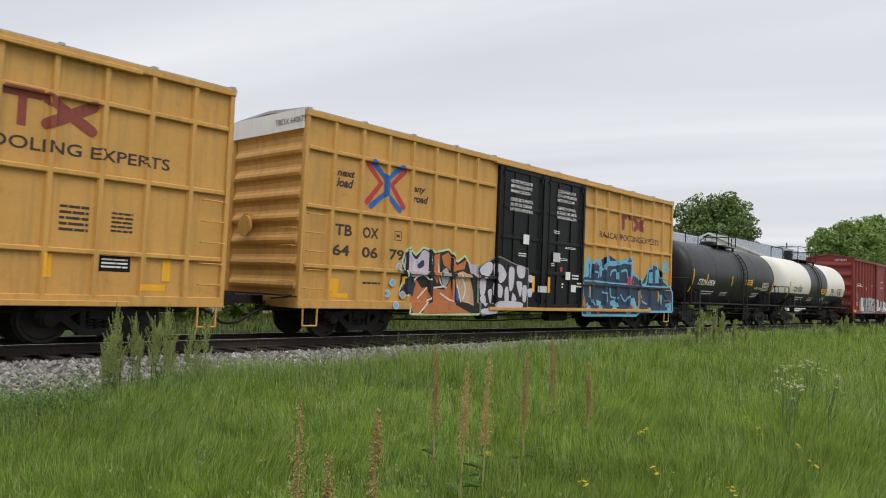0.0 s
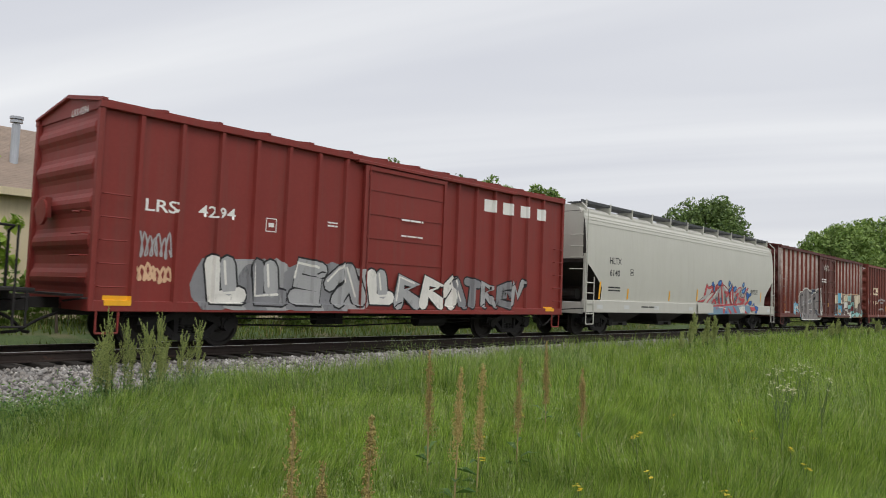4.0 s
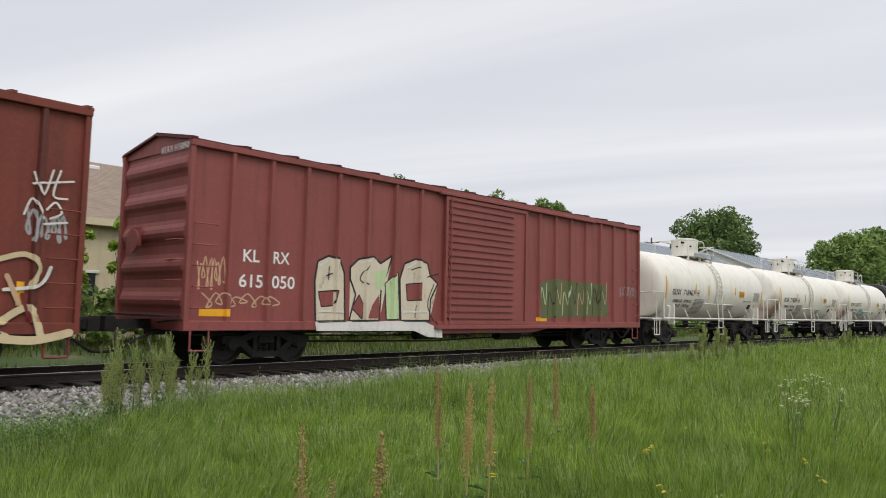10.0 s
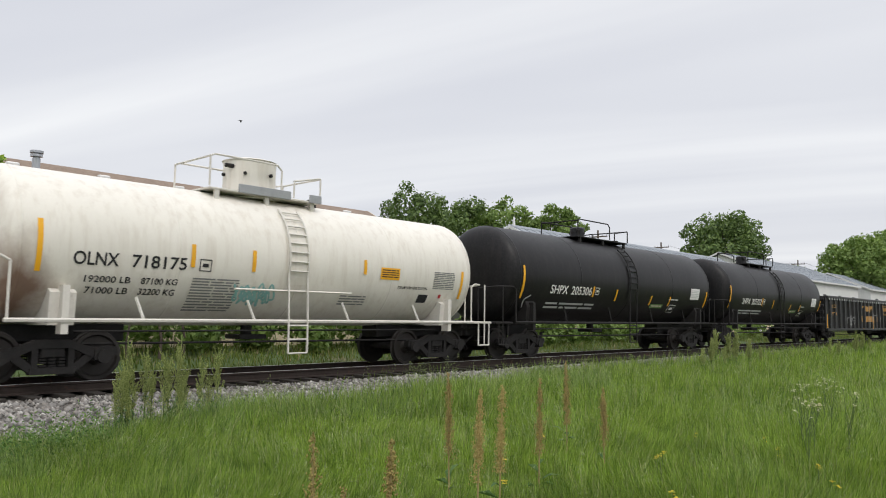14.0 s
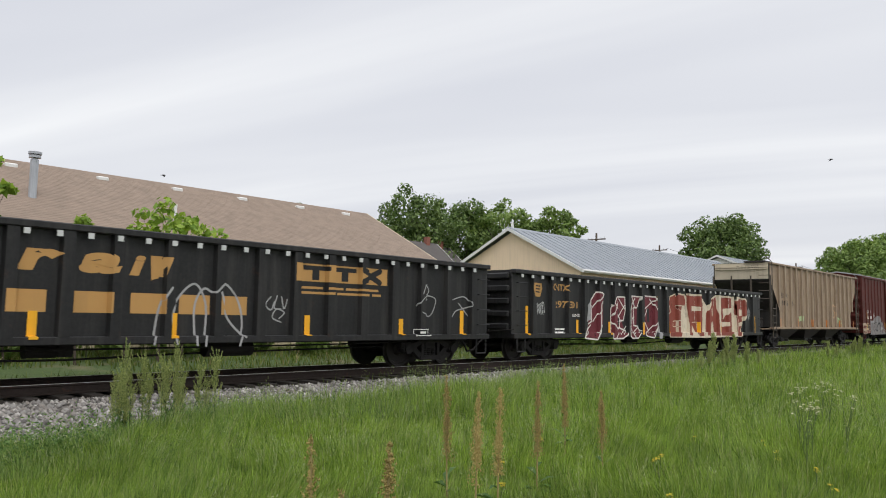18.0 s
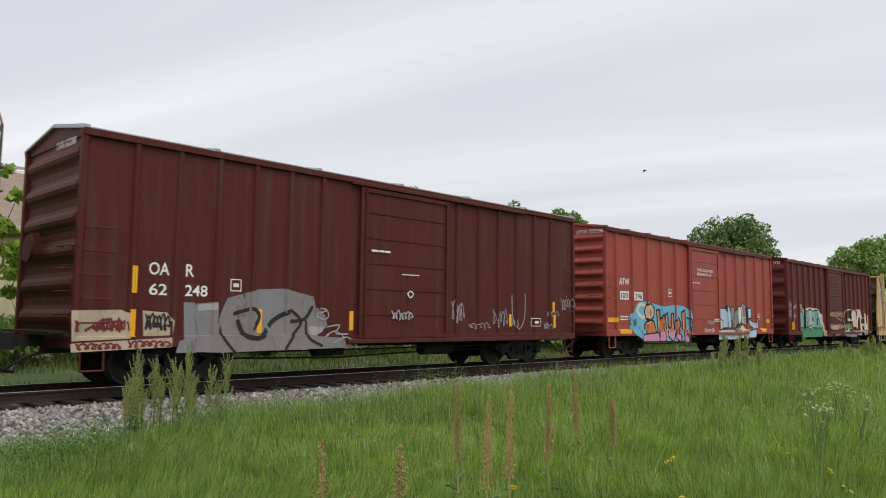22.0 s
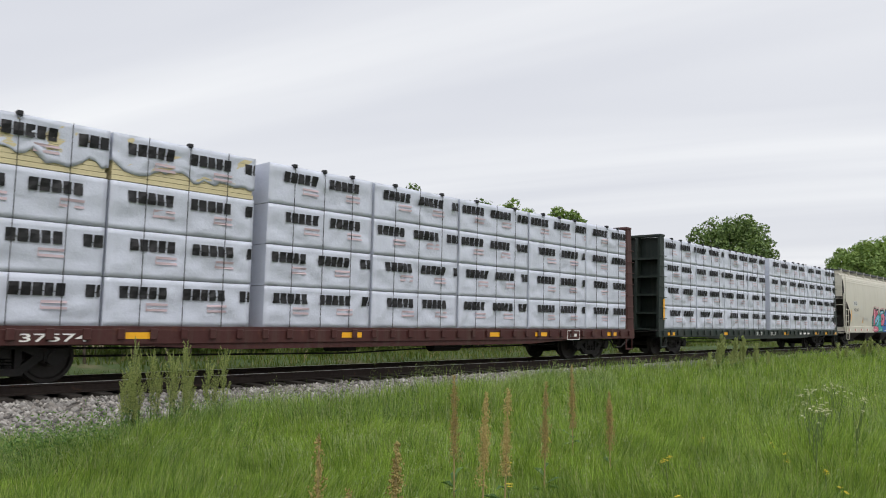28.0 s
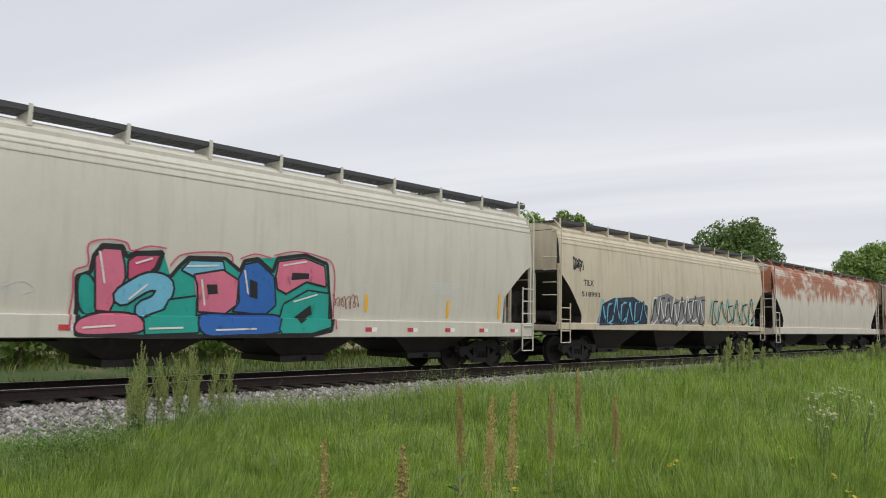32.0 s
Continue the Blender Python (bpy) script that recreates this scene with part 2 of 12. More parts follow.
def text_bm(body, size, fat=0.0, width=1.0, shear=0.0):
    """Flat lettering in the x-z plane, facing -y, from the built-in font; lower left corner at the origin."""
    key = (body, fat, shear)
    if key not in TEXTS:
        cu = bpy.data.curves.new("lettering", "FONT")
        cu.body, cu.size, cu.offset, cu.shear, cu.resolution_u = body, 1.0, fat, shear, 3
        ob = bpy.data.objects.new("lettering", cu)
        me = bpy.data.meshes.new_from_object(ob)
        bpy.data.objects.remove(ob)
        bpy.data.curves.remove(cu)
        TEXTS[key] = me
    bm = bmesh.new()
    bm.from_mesh(TEXTS[key])
    x0 = min((v.co.x for v in bm.verts), default=0)
    for v in bm.verts:
        v.co = Vector(((v.co.x - x0) * size * width, 0, v.co.y * size))
    return bm


def text_fit(body, x0, x1, z0, z1, fat=0.0, shear=0.0):
    """Capitals that fill the width x0..x1 and the height z0..z1."""
    bm = text_bm(body, 1.0, fat, 1.0, shear)
    xs = [v.co.x for v in bm.verts]
    zs = [v.co.z for v in bm.verts]
    for v in bm.verts:
        v.co.x = x0 + (v.co.x - min(xs)) / (max(xs) - min(xs)) * (x1 - x0)
        v.co.z = z0 + (v.co.z - min(zs)) / (max(zs) - min(zs)) * (z1 - z0)
    return bm


def drape(bm, skin, eps):
    """Lays flat lettering or paint on a car's side: cut at the ribs' edges, then pushed against the surface."""
    lo, hi = min(v.co.x for v in bm.verts), max(v.co.x for v in bm.verts)
    zl, zh = min(v.co.z for v in bm.verts), max(v.co.z for v in bm.verts)
    for x in skin["xs"]:
        if lo < x < hi:
            bmesh.ops.bisect_plane(bm, geom=list(bm.verts) + list(bm.edges) + list(bm.faces), dist=1e-4, plane_co=(x, 0, 0), plane_no=(1, 0, 0))
    for z in skin["zs"]:
        if zl < z < zh:
            bmesh.ops.bisect_plane(bm, geom=list(bm.verts) + list(bm.edges) + list(bm.faces), dist=1e-4, plane_co=(0, 0, z), plane_no=(0, 0, 1))
    f = skin["y"]
    for v in bm.verts:
        v.co.y = f(v.co.x, v.co.z) - eps
    return bm


def letter(car, skin, body, x0, x1, z0, z1, material=None, name="lettering", eps=0.004, fat=0.014, shear=0.0):
    return part(name, drape(text_fit(body, x0, x1, z0, z1, fat, shear), skin, eps), material or WHITE, car)


def bars(car, skin, x0, x1, z0, z1, rows=3, material=None, seed=1, eps=0.004, name="stencil_bars"):
    """Writing too small to read: broken bars of its size and colour."""
    rnd = random.Random(seed)
    bm = bmesh.new()
    h = (z1 - z0) / (rows * 2.1)
    for i in range(rows):
        z = z1 - (i + 0.5) * (z1 - z0) / rows
        x = x0
        while x < x1 - 0.02:
            w = min(rnd.uniform(0.18, 0.55) * (x1 - x0), x1 - x)
            quad(bm, x, x + w, z - h / 2, z + h / 2)
            x += w + 0.035 * (x1 - x0)
    return part(name, drape(bm, skin, eps), material or WHITE, car)


def quad(bm, x0, x1, z0, z1):
    bm.faces.new([bm.verts.new(p) for p in ((x0, 0, z0), (x1, 0, z0), (x1, 0, z1), (x0, 0, z1))])
    return bm


def patch(car, skin, x0, x1, z0, z1, material, name="panel", eps=0.004, label=""):
    return part(name, drape(quad(bmesh.new(), x0, x1, z0, z1), skin, eps), material, car, label)


def frame_box(car, skin, x0, x1, z0, z1, w=0.02, material=None):
    bm = bmesh.new()
    quad(bm, x0, x1, z0, z0 + w), quad(bm, x0, x1, z1 - w, z1), quad(bm, x0, x0 + w, z0 + w, z1 - w), quad(bm, x1 - w, x1, z0 + w, z1 - w)
    quad(bm, x0 + (x1 - x0) * 0.25, x1 - (x1 - x0) * 0.25, z0 + (z1 - z0) * 0.35, z1 - (z1 - z0) * 0.35)
    return part("stencil_box", drape(bm, skin, 0.004), material or WHITE, car)


# ---- sprayed pictures: fat strokes with outlines, laid on the sides
WILD = [
    [[(.1, .1), (.3, .9), (.55, .35), (.9, .95)]], [[(.85, .85), (.3, .95), (.2, .55), (.75, .45), (.7, .08), (.12, .12)]], [[(.15, .9), (.2, .1), (.8, .15)], [(.5, .9), (.55, .35)]],
    [[(.5, .95), (.15, .6), (.3, .1), (.8, .2), (.85, .7), (.5, .95)]], [[(.1, .95), (.9, .85)], [(.5, .9), (.45, .05)]], [[(.15, .05), (.2, .9), (.8, .7), (.3, .5), (.9, .05)]],
    [[(.1, .5), (.45, .95), (.6, .5), (.35, .05)], [(.6, .9), (.95, .1)]], [[(.9, .9), (.2, .7), (.2, .2), (.9, .05)], [(.3, .45), (.8, .5)]],
]


def curve_pts(pts, n=6):
    """A smooth line through the points."""
    if len(pts) < 3:
        (ax, az), (bx, bz) = pts[0], pts[-1]
        return [(ax + (bx - ax) * i / n, az + (bz - az) * i / n) for i in range(n + 1)]
    out = []
    P = [pts[0], *pts, pts[-1]]
    for i in range(1, len(P) - 2):
        for k in range(n):
            t = k / n
            out.append(tuple(0.5 * (2 * P[i][d] + (P[i + 1][d] - P[i - 1][d]) * t + (2 * P[i - 1][d] - 5 * P[i][d] + 4 * P[i + 1][d] - P[i + 2][d]) * t * t
                                    + (3 * P[i][d] - P[i - 1][d] - 3 * P[i + 1][d] + P[i + 2][d]) * t ** 3) for d in (0, 1)))
    out.append(pts[-1])
    return out


def ribbon(bm, pts, w):
    """A stroke of width w with round ends, in the x-z plane."""
    n = len(pts)
    left, right = [], []
    for i, (x, z) in enumerate(pts):
        ax, az = pts[max(0, i - 1)]
        bx, bz = pts[min(n - 1, i + 1)]
        d = math.hypot(bx - ax, bz - az) or 1
        nx, nz = -(bz - az) / d, (bx - ax) / d
        left.append(bm.verts.new((x + nx * w / 2, 0, z + nz * w / 2)))
        right.append(bm.verts.new((x - nx * w / 2, 0, z - nz * w / 2)))
    for i in range(n - 1):
        bm.faces.new((right[i], right[i + 1], left[i + 1], left[i]))
    for i, sgn in ((0, -1), (n - 1, 1)):
        x, z = pts[i]
        ax, az = pts[1 if i == 0 else n - 2]
        d = math.hypot(x - ax, z - az) or 1
        ux, uz = (x - ax) / d, (z - az) / d
        cap = [bm.verts.new((x + ux * w / 2 * c - uz * w / 2 * s, 0, z + uz * w / 2 * c + ux * w / 2 * s)) for c, s in ((0.7, 0.7), (1, 0), (0.7, -0.7))]
        a, b = (left[i], right[i]) if sgn > 0 else (right[i], left[i])
        bm.faces.new((a, *cap, b)[::-1])
    return bm


def graffiti(car, skin, x0, x1, z0, z1, word, fills, outline, glow=None, fat=0.30, seed=1, lean=0.0, angular=False, name="graffiti", shine=None, zmin=None, back=None, label="sprayed letters with outlines"):
    """One sprayed piece: a cloud behind, an outline, and fat letters or wild shapes with their own fill."""
    rnd = random.Random(seed)
    n = len(word)
    cw = (x1 - x0) / n
    h = z1 - z0
    W = min(cw, h) * fat
    layers = []
    for i in range(n):
        shapes = WILD[rnd.randrange(len(WILD))]
        tilt, up = rnd.uniform(-0.10, 0.10) + lean, rnd.uniform(-0.04, 0.05) * h
        sx = rnd.uniform(0.98, 1.12)
        for sh in shapes:
            pts = []
            for a, b in sh:
                pts.append((x0 + (i + 0.5 + (a - 0.5) * 0.92 * sx + (b - 0.5) * tilt) * cw, z0 + W * 0.5 + up + b * (h - W)))
            layers.append((pts if angular else curve_pts(pts), fills[rnd.randrange(len(fills))]))
    bags = defaultdict(list)
    if back:
        for j in range(n * 2):
            cx = x0 + (j + 0.5) * (x1 - x0) / (n * 2)
            ring = [(cx + (0.75 + 0.18 * rnd.random()) * cw * 0.62 * math.cos(a), z0 + h * 0.42 + (0.42 + 0.2 * rnd.random()) * h * math.sin(a)) for a in (2 * math.pi * q / 14 for q in range(14))]
            bm = bmesh.new()
            bm.faces.new([bm.verts.new((x, 0, max(z, zmin or z0))) for x, z in ring])
            bags["spray_cloud", back[j % len(back)]].append(drape(bm, skin, 0.002 + 0.0004 * (j % 5)))
    base = 0.005
    for tag, grow, colour in (("spray_glow", 0.26, glow), ("outline", 0.09, outline)):
        if colour is None:
            continue
        for j, (pts, _) in enumerate(layers):
            bags[tag, colour].append(drape(ribbon(bmesh.new(), pts, W + grow), skin, base + 0.0003 * j))
        base += 0.0003 * len(layers) + 0.002
    for j, (pts, f) in enumerate(layers):
        bags["fill", f].append(drape(ribbon(bmesh.new(), pts, W), skin, base + 0.0003 * j))
    base += 0.0003 * len(layers) + 0.002
    for j, (pts, f) in enumerate(layers):
        if len(pts) > 3 and rnd.random() < 0.8:
            a = rnd.randrange(len(pts) - 2)
            x, z = pts[a]
            line = [(x - W * .3, z - W * .25), (x + W * rnd.uniform(-.1, .2), z + W * rnd.uniform(-.1, .1)), (x + W * .35, z + W * rnd.uniform(-.3, .35))]
            bags["inner_line", outline].append(drape(ribbon(bmesh.new(), line, 0.035), skin, base + 0.0003 * j))
    base += 0.0003 * len(layers) + 0.001
    if shine:
        for j, (pts, f) in enumerate(layers):
            q = pts[: max(3, len(pts) // 2)]
            bags["highlight", shine].append(drape(ribbon(bmesh.new(), [(x - W * 0.22, z + W * 0.18) for x, z in q], W * 0.16), skin, base + 0.0003 * j))
    piece = part(name, merged(bags.pop(("outline", outline))), outline, car, label)
    for (tag, colour), bms in bags.items():
        part(tag, merged(bms), colour, piece)
    return piece


def merged(bms):
    """Several small meshes as one."""
    out = bmesh.new()
    for bm in bms:
        me = bpy.data.meshes.new("scrap")
        bm.to_mesh(me)
        bm.free()
        out.from_mesh(me)
        bpy.data.meshes.remove(me)
    return out


def block(host, skin, n, pts, fill, edge=None, w=0.05, label="", soft=False):
    """One sprayed shape of a piece: a filled outline and its painted edge. The first of a piece carries the rest."""
    if soft:
        pts = curve_pts(pts[-1:] + pts + pts[:2], 4)[4:-5]
    bm = bmesh.new()
    bm.faces.new([bm.verts.new((x, 0, z)) for x, z in pts])
    bmesh.ops.triangulate(bm, faces=list(bm.faces))
    bmesh.ops.recalc_face_normals(bm, faces=list(bm.faces))
    if bm.faces[:][0].normal.y > 0:
        bmesh.ops.reverse_faces(bm, faces=list(bm.faces))
    eps = 0.006 + 0.0009 * n
    ob = part("graffiti" if label else "sprayed_shape", drape(bm, skin, eps), fill, host, label)
    if edge:
        ring = [p for a, b in zip(pts, pts[1:] + pts[:1]) for p in ((a[0] * .97 + b[0] * .03, a[1] * .97 + b[1] * .03), (a[0] * .5 + b[0] * .5, a[1] * .5 + b[1] * .5), (a[0] * .03 + b[0] * .97, a[1] * .03 + b[1] * .97))]
        part("painted_edge", drape(ribbon(bmesh.new(), ring + ring[:1], w), skin, eps + 0.0004), edge, ob if label else host)
    return ob


def stroke(host, skin, n, pts, w, colour):
    """One sprayed line of a piece."""
    return part("sprayed_line", drape(ribbon(bmesh.new(), curve_pts(pts, 5), w), skin, 0.006 + 0.0009 * n), colour, host)


def end_mark(car, half, body, y, z, size, material):
    """Small lettering on a car's front end, which faces -x."""
    bm = text_bm(body, size)
    for v in bm.verts:
        v.co = Vector((-half - 0.045, y - v.co.x, z + v.co.z))
    return part("end_lettering", bm, material, car)


def scrawl(car, skin, x0, x1, z0, z1, material, seed, w=0.035, n=7, name="scrawl", eps=0.0065):
    """A thin sprayed tag that nobody can read."""
    rnd = random.Random(seed)
    pts, m = [], n * 3
    for i in range(m):
        a = i * 2.1 + rnd.uniform(-.5, .5)
        u = (i + .5) / m
        pts.append((x0 + (x1 - x0) * min(1, max(0, u + .55 / n * math.sin(a))), (z0 + z1) / 2 + (z1 - z0) * rnd.uniform(.22, .5) * math.cos(a)))
    return part(name, drape(ribbon(bmesh.new(), curve_pts(pts, 4), w * .8), skin, eps), material, car)

# ---------------------------------------------------------------- the train: running gear
TRACK_Y, RAIL = 14.95, 0.29
SPEED = 12.80
HW = 1.55
GEAR = {}
WHEELSETS = []


def gear_meshes():
    """Shared meshes of one freight truck: wheelset, side frame, bolster, springs."""
    def mesh(name, bm, mat, smooth=False):
        me = bpy.data.meshes.new(name)
        bm.to_mesh(me)
        bm.free()
        me.materials.append(mat)
        if smooth:
            me.polygons.foreach_set("use_smooth", [True] * len(me.polygons))
        GEAR[name] = me
    bm = bmesh.new()
    R_ = 0.455
    for sgn in (-1, 1):
        prof = [(0.60, 0.10), (0.625, 0.30), (0.61, 0.385), (0.60, R_ + 0.028), (0.635, R_ + 0.028), (0.65, R_), (0.745, R_ - 0.006), (0.745, 0.39), (0.70, 0.36), (0.685, 0.17), (0.75, 0.13), (0.75, 0.0)]
        rings = []
        for y, r in prof:
            rings.append([bm.verts.new((r * math.sin(2 * math.pi * i / 28), sgn * y, r * math.cos(2 * math.pi * i / 28))) for i in range(28)] if r else [bm.verts.new((0, sgn * y, 0))])
        for a, b in zip(rings, rings[1:]):
            for i in range(28):
                j = (i + 1) % 28
                bm.faces.new((a[i], a[j], b[j], b[i]) if len(b) > 1 else (a[i], a[j], b[0]))
    rod(bm, (0, -0.95, 0), (0, 0.95, 0), 0.085, 12)
    # three bolts on each cap show that it turns
    for sgn in (-1, 1):
        for k in range(3):
            a = 2 * math.pi * k / 3
            rod(bm, (0.06 * math.cos(a), sgn * 0.94, 0.06 * math.sin(a)), (0.06 * math.cos(a), sgn * 0.975, 0.06 * math.sin(a)), 0.016, 6)
    bmesh.ops.recalc_face_normals(bm, faces=bm.faces)
    mesh("wheelset", bm, TREAD)
    bm = bmesh.new()
    h = 0.46
    outline = [(-1.12, h + 0.02), (-1.10, h + 0.16), (-0.62, h + 0.16), (-0.30, h + 0.30), (0.30, h + 0.30), (0.62, h + 0.16), (1.10, h + 0.16), (1.12, h + 0.02),
               (0.66, h + 0.0), (0.36, h - 0.26), (-0.36, h - 0.26), (-0.66, h + 0.0)]
    n = len(outline)
    hole = [(-0.26, h + 0.16), (0.26, h + 0.16), (0.26, h - 0.15), (-0.26, h - 0.15)]
    # the frame round the spring opening in four limbs
    prism(bm, [(-1.12, h + 0.02), (-0.68, h - 0.02), (-0.30, h + 0.16), (0.30, h + 0.16), (0.68, h - 0.02), (1.12, h + 0.02), (1.10, h + 0.17), (0.62, h + 0.17), (0.30, h + 0.31), (-0.30, h + 0.31), (-0.62, h + 0.17), (-1.10, h + 0.17)], "y", 0.90, 1.07)
    for s in (-1, 1):
        prism(bm, [(s * 0.74, h + 0.02), (s * 0.56, h + 0.06), (s * 0.28, h - 0.18), (s * 0.36, h - 0.28)][::s], "y", 0.92, 1.05)
        box(bm, s * 0.30 - 0.05, s * 0.30 + 0.05, 0.91, 1.06, h - 0.2, h + 0.2)
        # journal box and bearing
        box(bm, s * 0.865 - 0.17, s * 0.865 + 0.17, 0.90, 1.09, h - 0.06, h + 0.15)
        rod(bm, (s * 0.865, 0.9, h), (s * 0.865, 1.12, h), 0.125, 14)
    box(bm, -0.38, 0.38, 0.90, 1.07, h - 0.29, h - 0.17)
    bmesh.ops.recalc_face_normals(bm, faces=bm.faces)
    mesh("side_frame", bm, STEEL)
    bm = bmesh.new()
    bev(box(bm, -0.2, 0.2, -1.05, 1.05, h + 0.0, h + 0.17), 0.02)
    rod(bm, (0, 0, h + 0.1), (0, 0, h + 0.27), 0.2, 16)
    for s in (-1, 1):
        box(bm, s * 0.42 - 0.05, s * 0.42 + 0.05, -0.75, 0.75, h - 0.22, h - 0.08)
    mesh("truck", bm, STEEL)
    bm = bmesh.new()
    for x in (-0.16, 0.0, 0.16):
        for k in range(5):
            rod(bm, (x, 0.98, h - 0.16 + 0.055 * k), (x, 0.98, h - 0.125 + 0.055 * k), 0.072, 10)
    mesh("spring", bm, STEEL)


gear_meshes()


def truck(car, x):
    tr = reuse("truck", GEAR["truck"], car, "black cast-steel freight truck", pose(x, 0, 0))
    reuse("side_frame", GEAR["side_frame"], tr)
    reuse("side_frame", GEAR["side_frame"], tr, "", pose(0, 0, 0, 0, 0, 180))
    reuse("spring", GEAR["spring"], tr)
    reuse("spring", GEAR["spring"], tr, "", pose(0, 0, 0, 0, 0, 180))
    for s in (-1, 1):
        WHEELSETS.append((car, reuse("wheelset", GEAR["wheelset"], tr, "worn steel wheels on their axle", pose(s * 0.865, 0, 0.455)), s * 0.865))
    return tr


CARS = []


def new_car(name, x0, x1, label, category):
    """An empty at the middle of the car, on the rail head; x0 and x1 are its body's ends at the start."""
    car = new(name)
    tagged(car, label, category, "cars of the freight train")
    xc = (x0 + x1) / 2
    car.matrix_basis = pose(xc, TRACK_Y, RAIL)
    CARS.append((car, xc))
    return car


def coupler(car, half, reach, z=0.86):
    for s in (-1, 1):
        bm = bmesh.new()
        box(bm, *sorted((s * (half - 0.3), s * (half + reach - 0.22))), -0.09, 0.09, z - 0.1, z + 0.1)
        prism(bm, [(s * (half + reach - 0.24), -0.12), (s * (half + reach - 0.02), -0.17), (s * (half + reach + 0.02), 0.0), (s * (half + reach - 0.1), 0.16), (s * (half + reach - 0.26), 0.14)][::s], "z", z - 0.15, z + 0.15)
        c = part("coupler", bm, STEEL, car)
        bm = bmesh.new()
        pts = [(s * (half - 0.1), -0.35, z - 0.12), (s * (half + reach * 0.4), -0.36, z - 0.3), (s * (half + reach * 0.75), -0.3, z - 0.52), (s * (half + reach), -0.18, z - 0.55)]
        pipe(bm, pts, 0.03)
        part("air_hose", bm, STEEL, car)
        bm = bmesh.new()
        pipe(bm, [(s * (half - 0.05), -0.4, z + 0.05), (s * (half + 0.12), -0.7, z + 0.05), (s * (half + 0.08), -1.45, z + 0.12), (s * (half - 0.02), -1.5, z + 0.12)], 0.018)
        part("uncoupling_lever", bm, STEEL, car)


def step(car, x, z, mat, y=None, w=0.4, drop=0.42):
    y = -(HW - 0.03) if y is None else y
    bm = bmesh.new()
    for s in (-1, 1):
        rod(bm, (x + s * w / 2, y, z), (x + s * w / 2, y, z - drop), 0.022, 5)
    rod(bm, (x - w / 2, y, z - drop), (x + w / 2, y, z - drop), 0.022, 5)
    part("sill_step", bm, mat, car)


def irons(car, xa, xb, zs, y, mat):
    """Grab irons, one part each."""
    for z in zs:
        bm = bmesh.new()
        pipe(bm, [(xa, y + 0.07, z), (xa, y, z), (xb, y, z), (xb, y + 0.07, z)], 0.014, 5)
        part("grab_iron", bm, mat, car)


def underframe(car, half, z0, mat, deep=0.0):
    bm = bmesh.new()
    box(bm, -half + 0.05, half - 0.05, -0.22, 0.22, z0 - 0.12, z0 + 0.12)
    for k in range(9):
        x = -half + 0.6 + k * (2 * half - 1.2) / 8
        box(bm, x - 0.06, x + 0.06, -1.3, 1.3, z0 - 0.02, z0 + 0.1)
    part("centre_sill", bm, mat, car)
    bm = bmesh.new()
    rod(bm, (1.5, -0.75, z0 - 0.2), (2.6, -0.75, z0 - 0.2), 0.17, 12)
    part("air_reservoir", bm, STEEL, car)
    bm = bmesh.new()
    rod(bm, (-1.9, -0.6, z0 - 0.17), (-1.35, -0.6, z0 - 0.17), 0.15, 12)
    box(bm, -1.35, -1.1, -0.75, -0.45, z0 - 0.3, z0 - 0.02)
    part("brake_cylinder", bm, STEEL, car)
    bm = bmesh.new()
    pipe(bm, [(-half + 2.2, -0.5, z0 - 0.28), (-1.2, -0.62, z0 - 0.36), (1.2, -0.55, z0 - 0.3), (half - 2.2, -0.5, z0 - 0.24)], 0.022, 5)
    pipe(bm, [(-half + 0.5, -0.95, z0 - 0.1), (-half * 0.4, -1.0, z0 - 0.16), (half * 0.4, -0.95, z0 - 0.15), (half - 0.5, -0.95, z0 - 0.1)], 0.02, 5)
    part("brake_rigging", bm, STEEL, car)


def corrugated_end(car, half, z0, z1, sgn, mat, n=6, depth=0.09, rise=0.0):
    """A pressed steel end with n level ridges."""
    bm = bmesh.new()
    prof = []
    for i in range(n * 8 + 1):
        z = z0 + (z1 - z0) * i / (n * 8)
        a = (i % 8) / 8
        bulge = depth * max(0, math.sin(math.pi * (a - 0.2) / 0.6)) if 0.2 < a < 0.8 else 0
        prof.append((half + bulge, z))
    ys = (-HW + 0.12, -HW + 0.22, HW - 0.22, HW - 0.12)
    grid = [[bm.verts.new((sgn * (half + (d - half) * (0.0 if j in (0, 3) else 1)), y, z)) for j, y in enumerate(ys)] for d, z in prof]
    for a, b in zip(grid, grid[1:]):
        for j in range(3):
            q = (a[j], a[j + 1], b[j + 1], b[j])
            bm.faces.new(q[::-1] if sgn < 0 else q)
    # gable above the ridges
    prism(bm, [(-HW + 0.1, z1), (HW - 0.1, z1), (HW - 0.1, z1 + 0.12), (0, z1 + 0.12 + rise), (-HW + 0.1, z1 + 0.12)], "x", *sorted((sgn * (half - 0.04), sgn * (half + 0.03))))
    bm2 = box(bm, *sorted((sgn * (half - 0.06), sgn * (half + 0.02))), -HW + 0.1, HW - 0.1, z0 - 0.25, z0)
    return part("car_end", bm, mat, car)


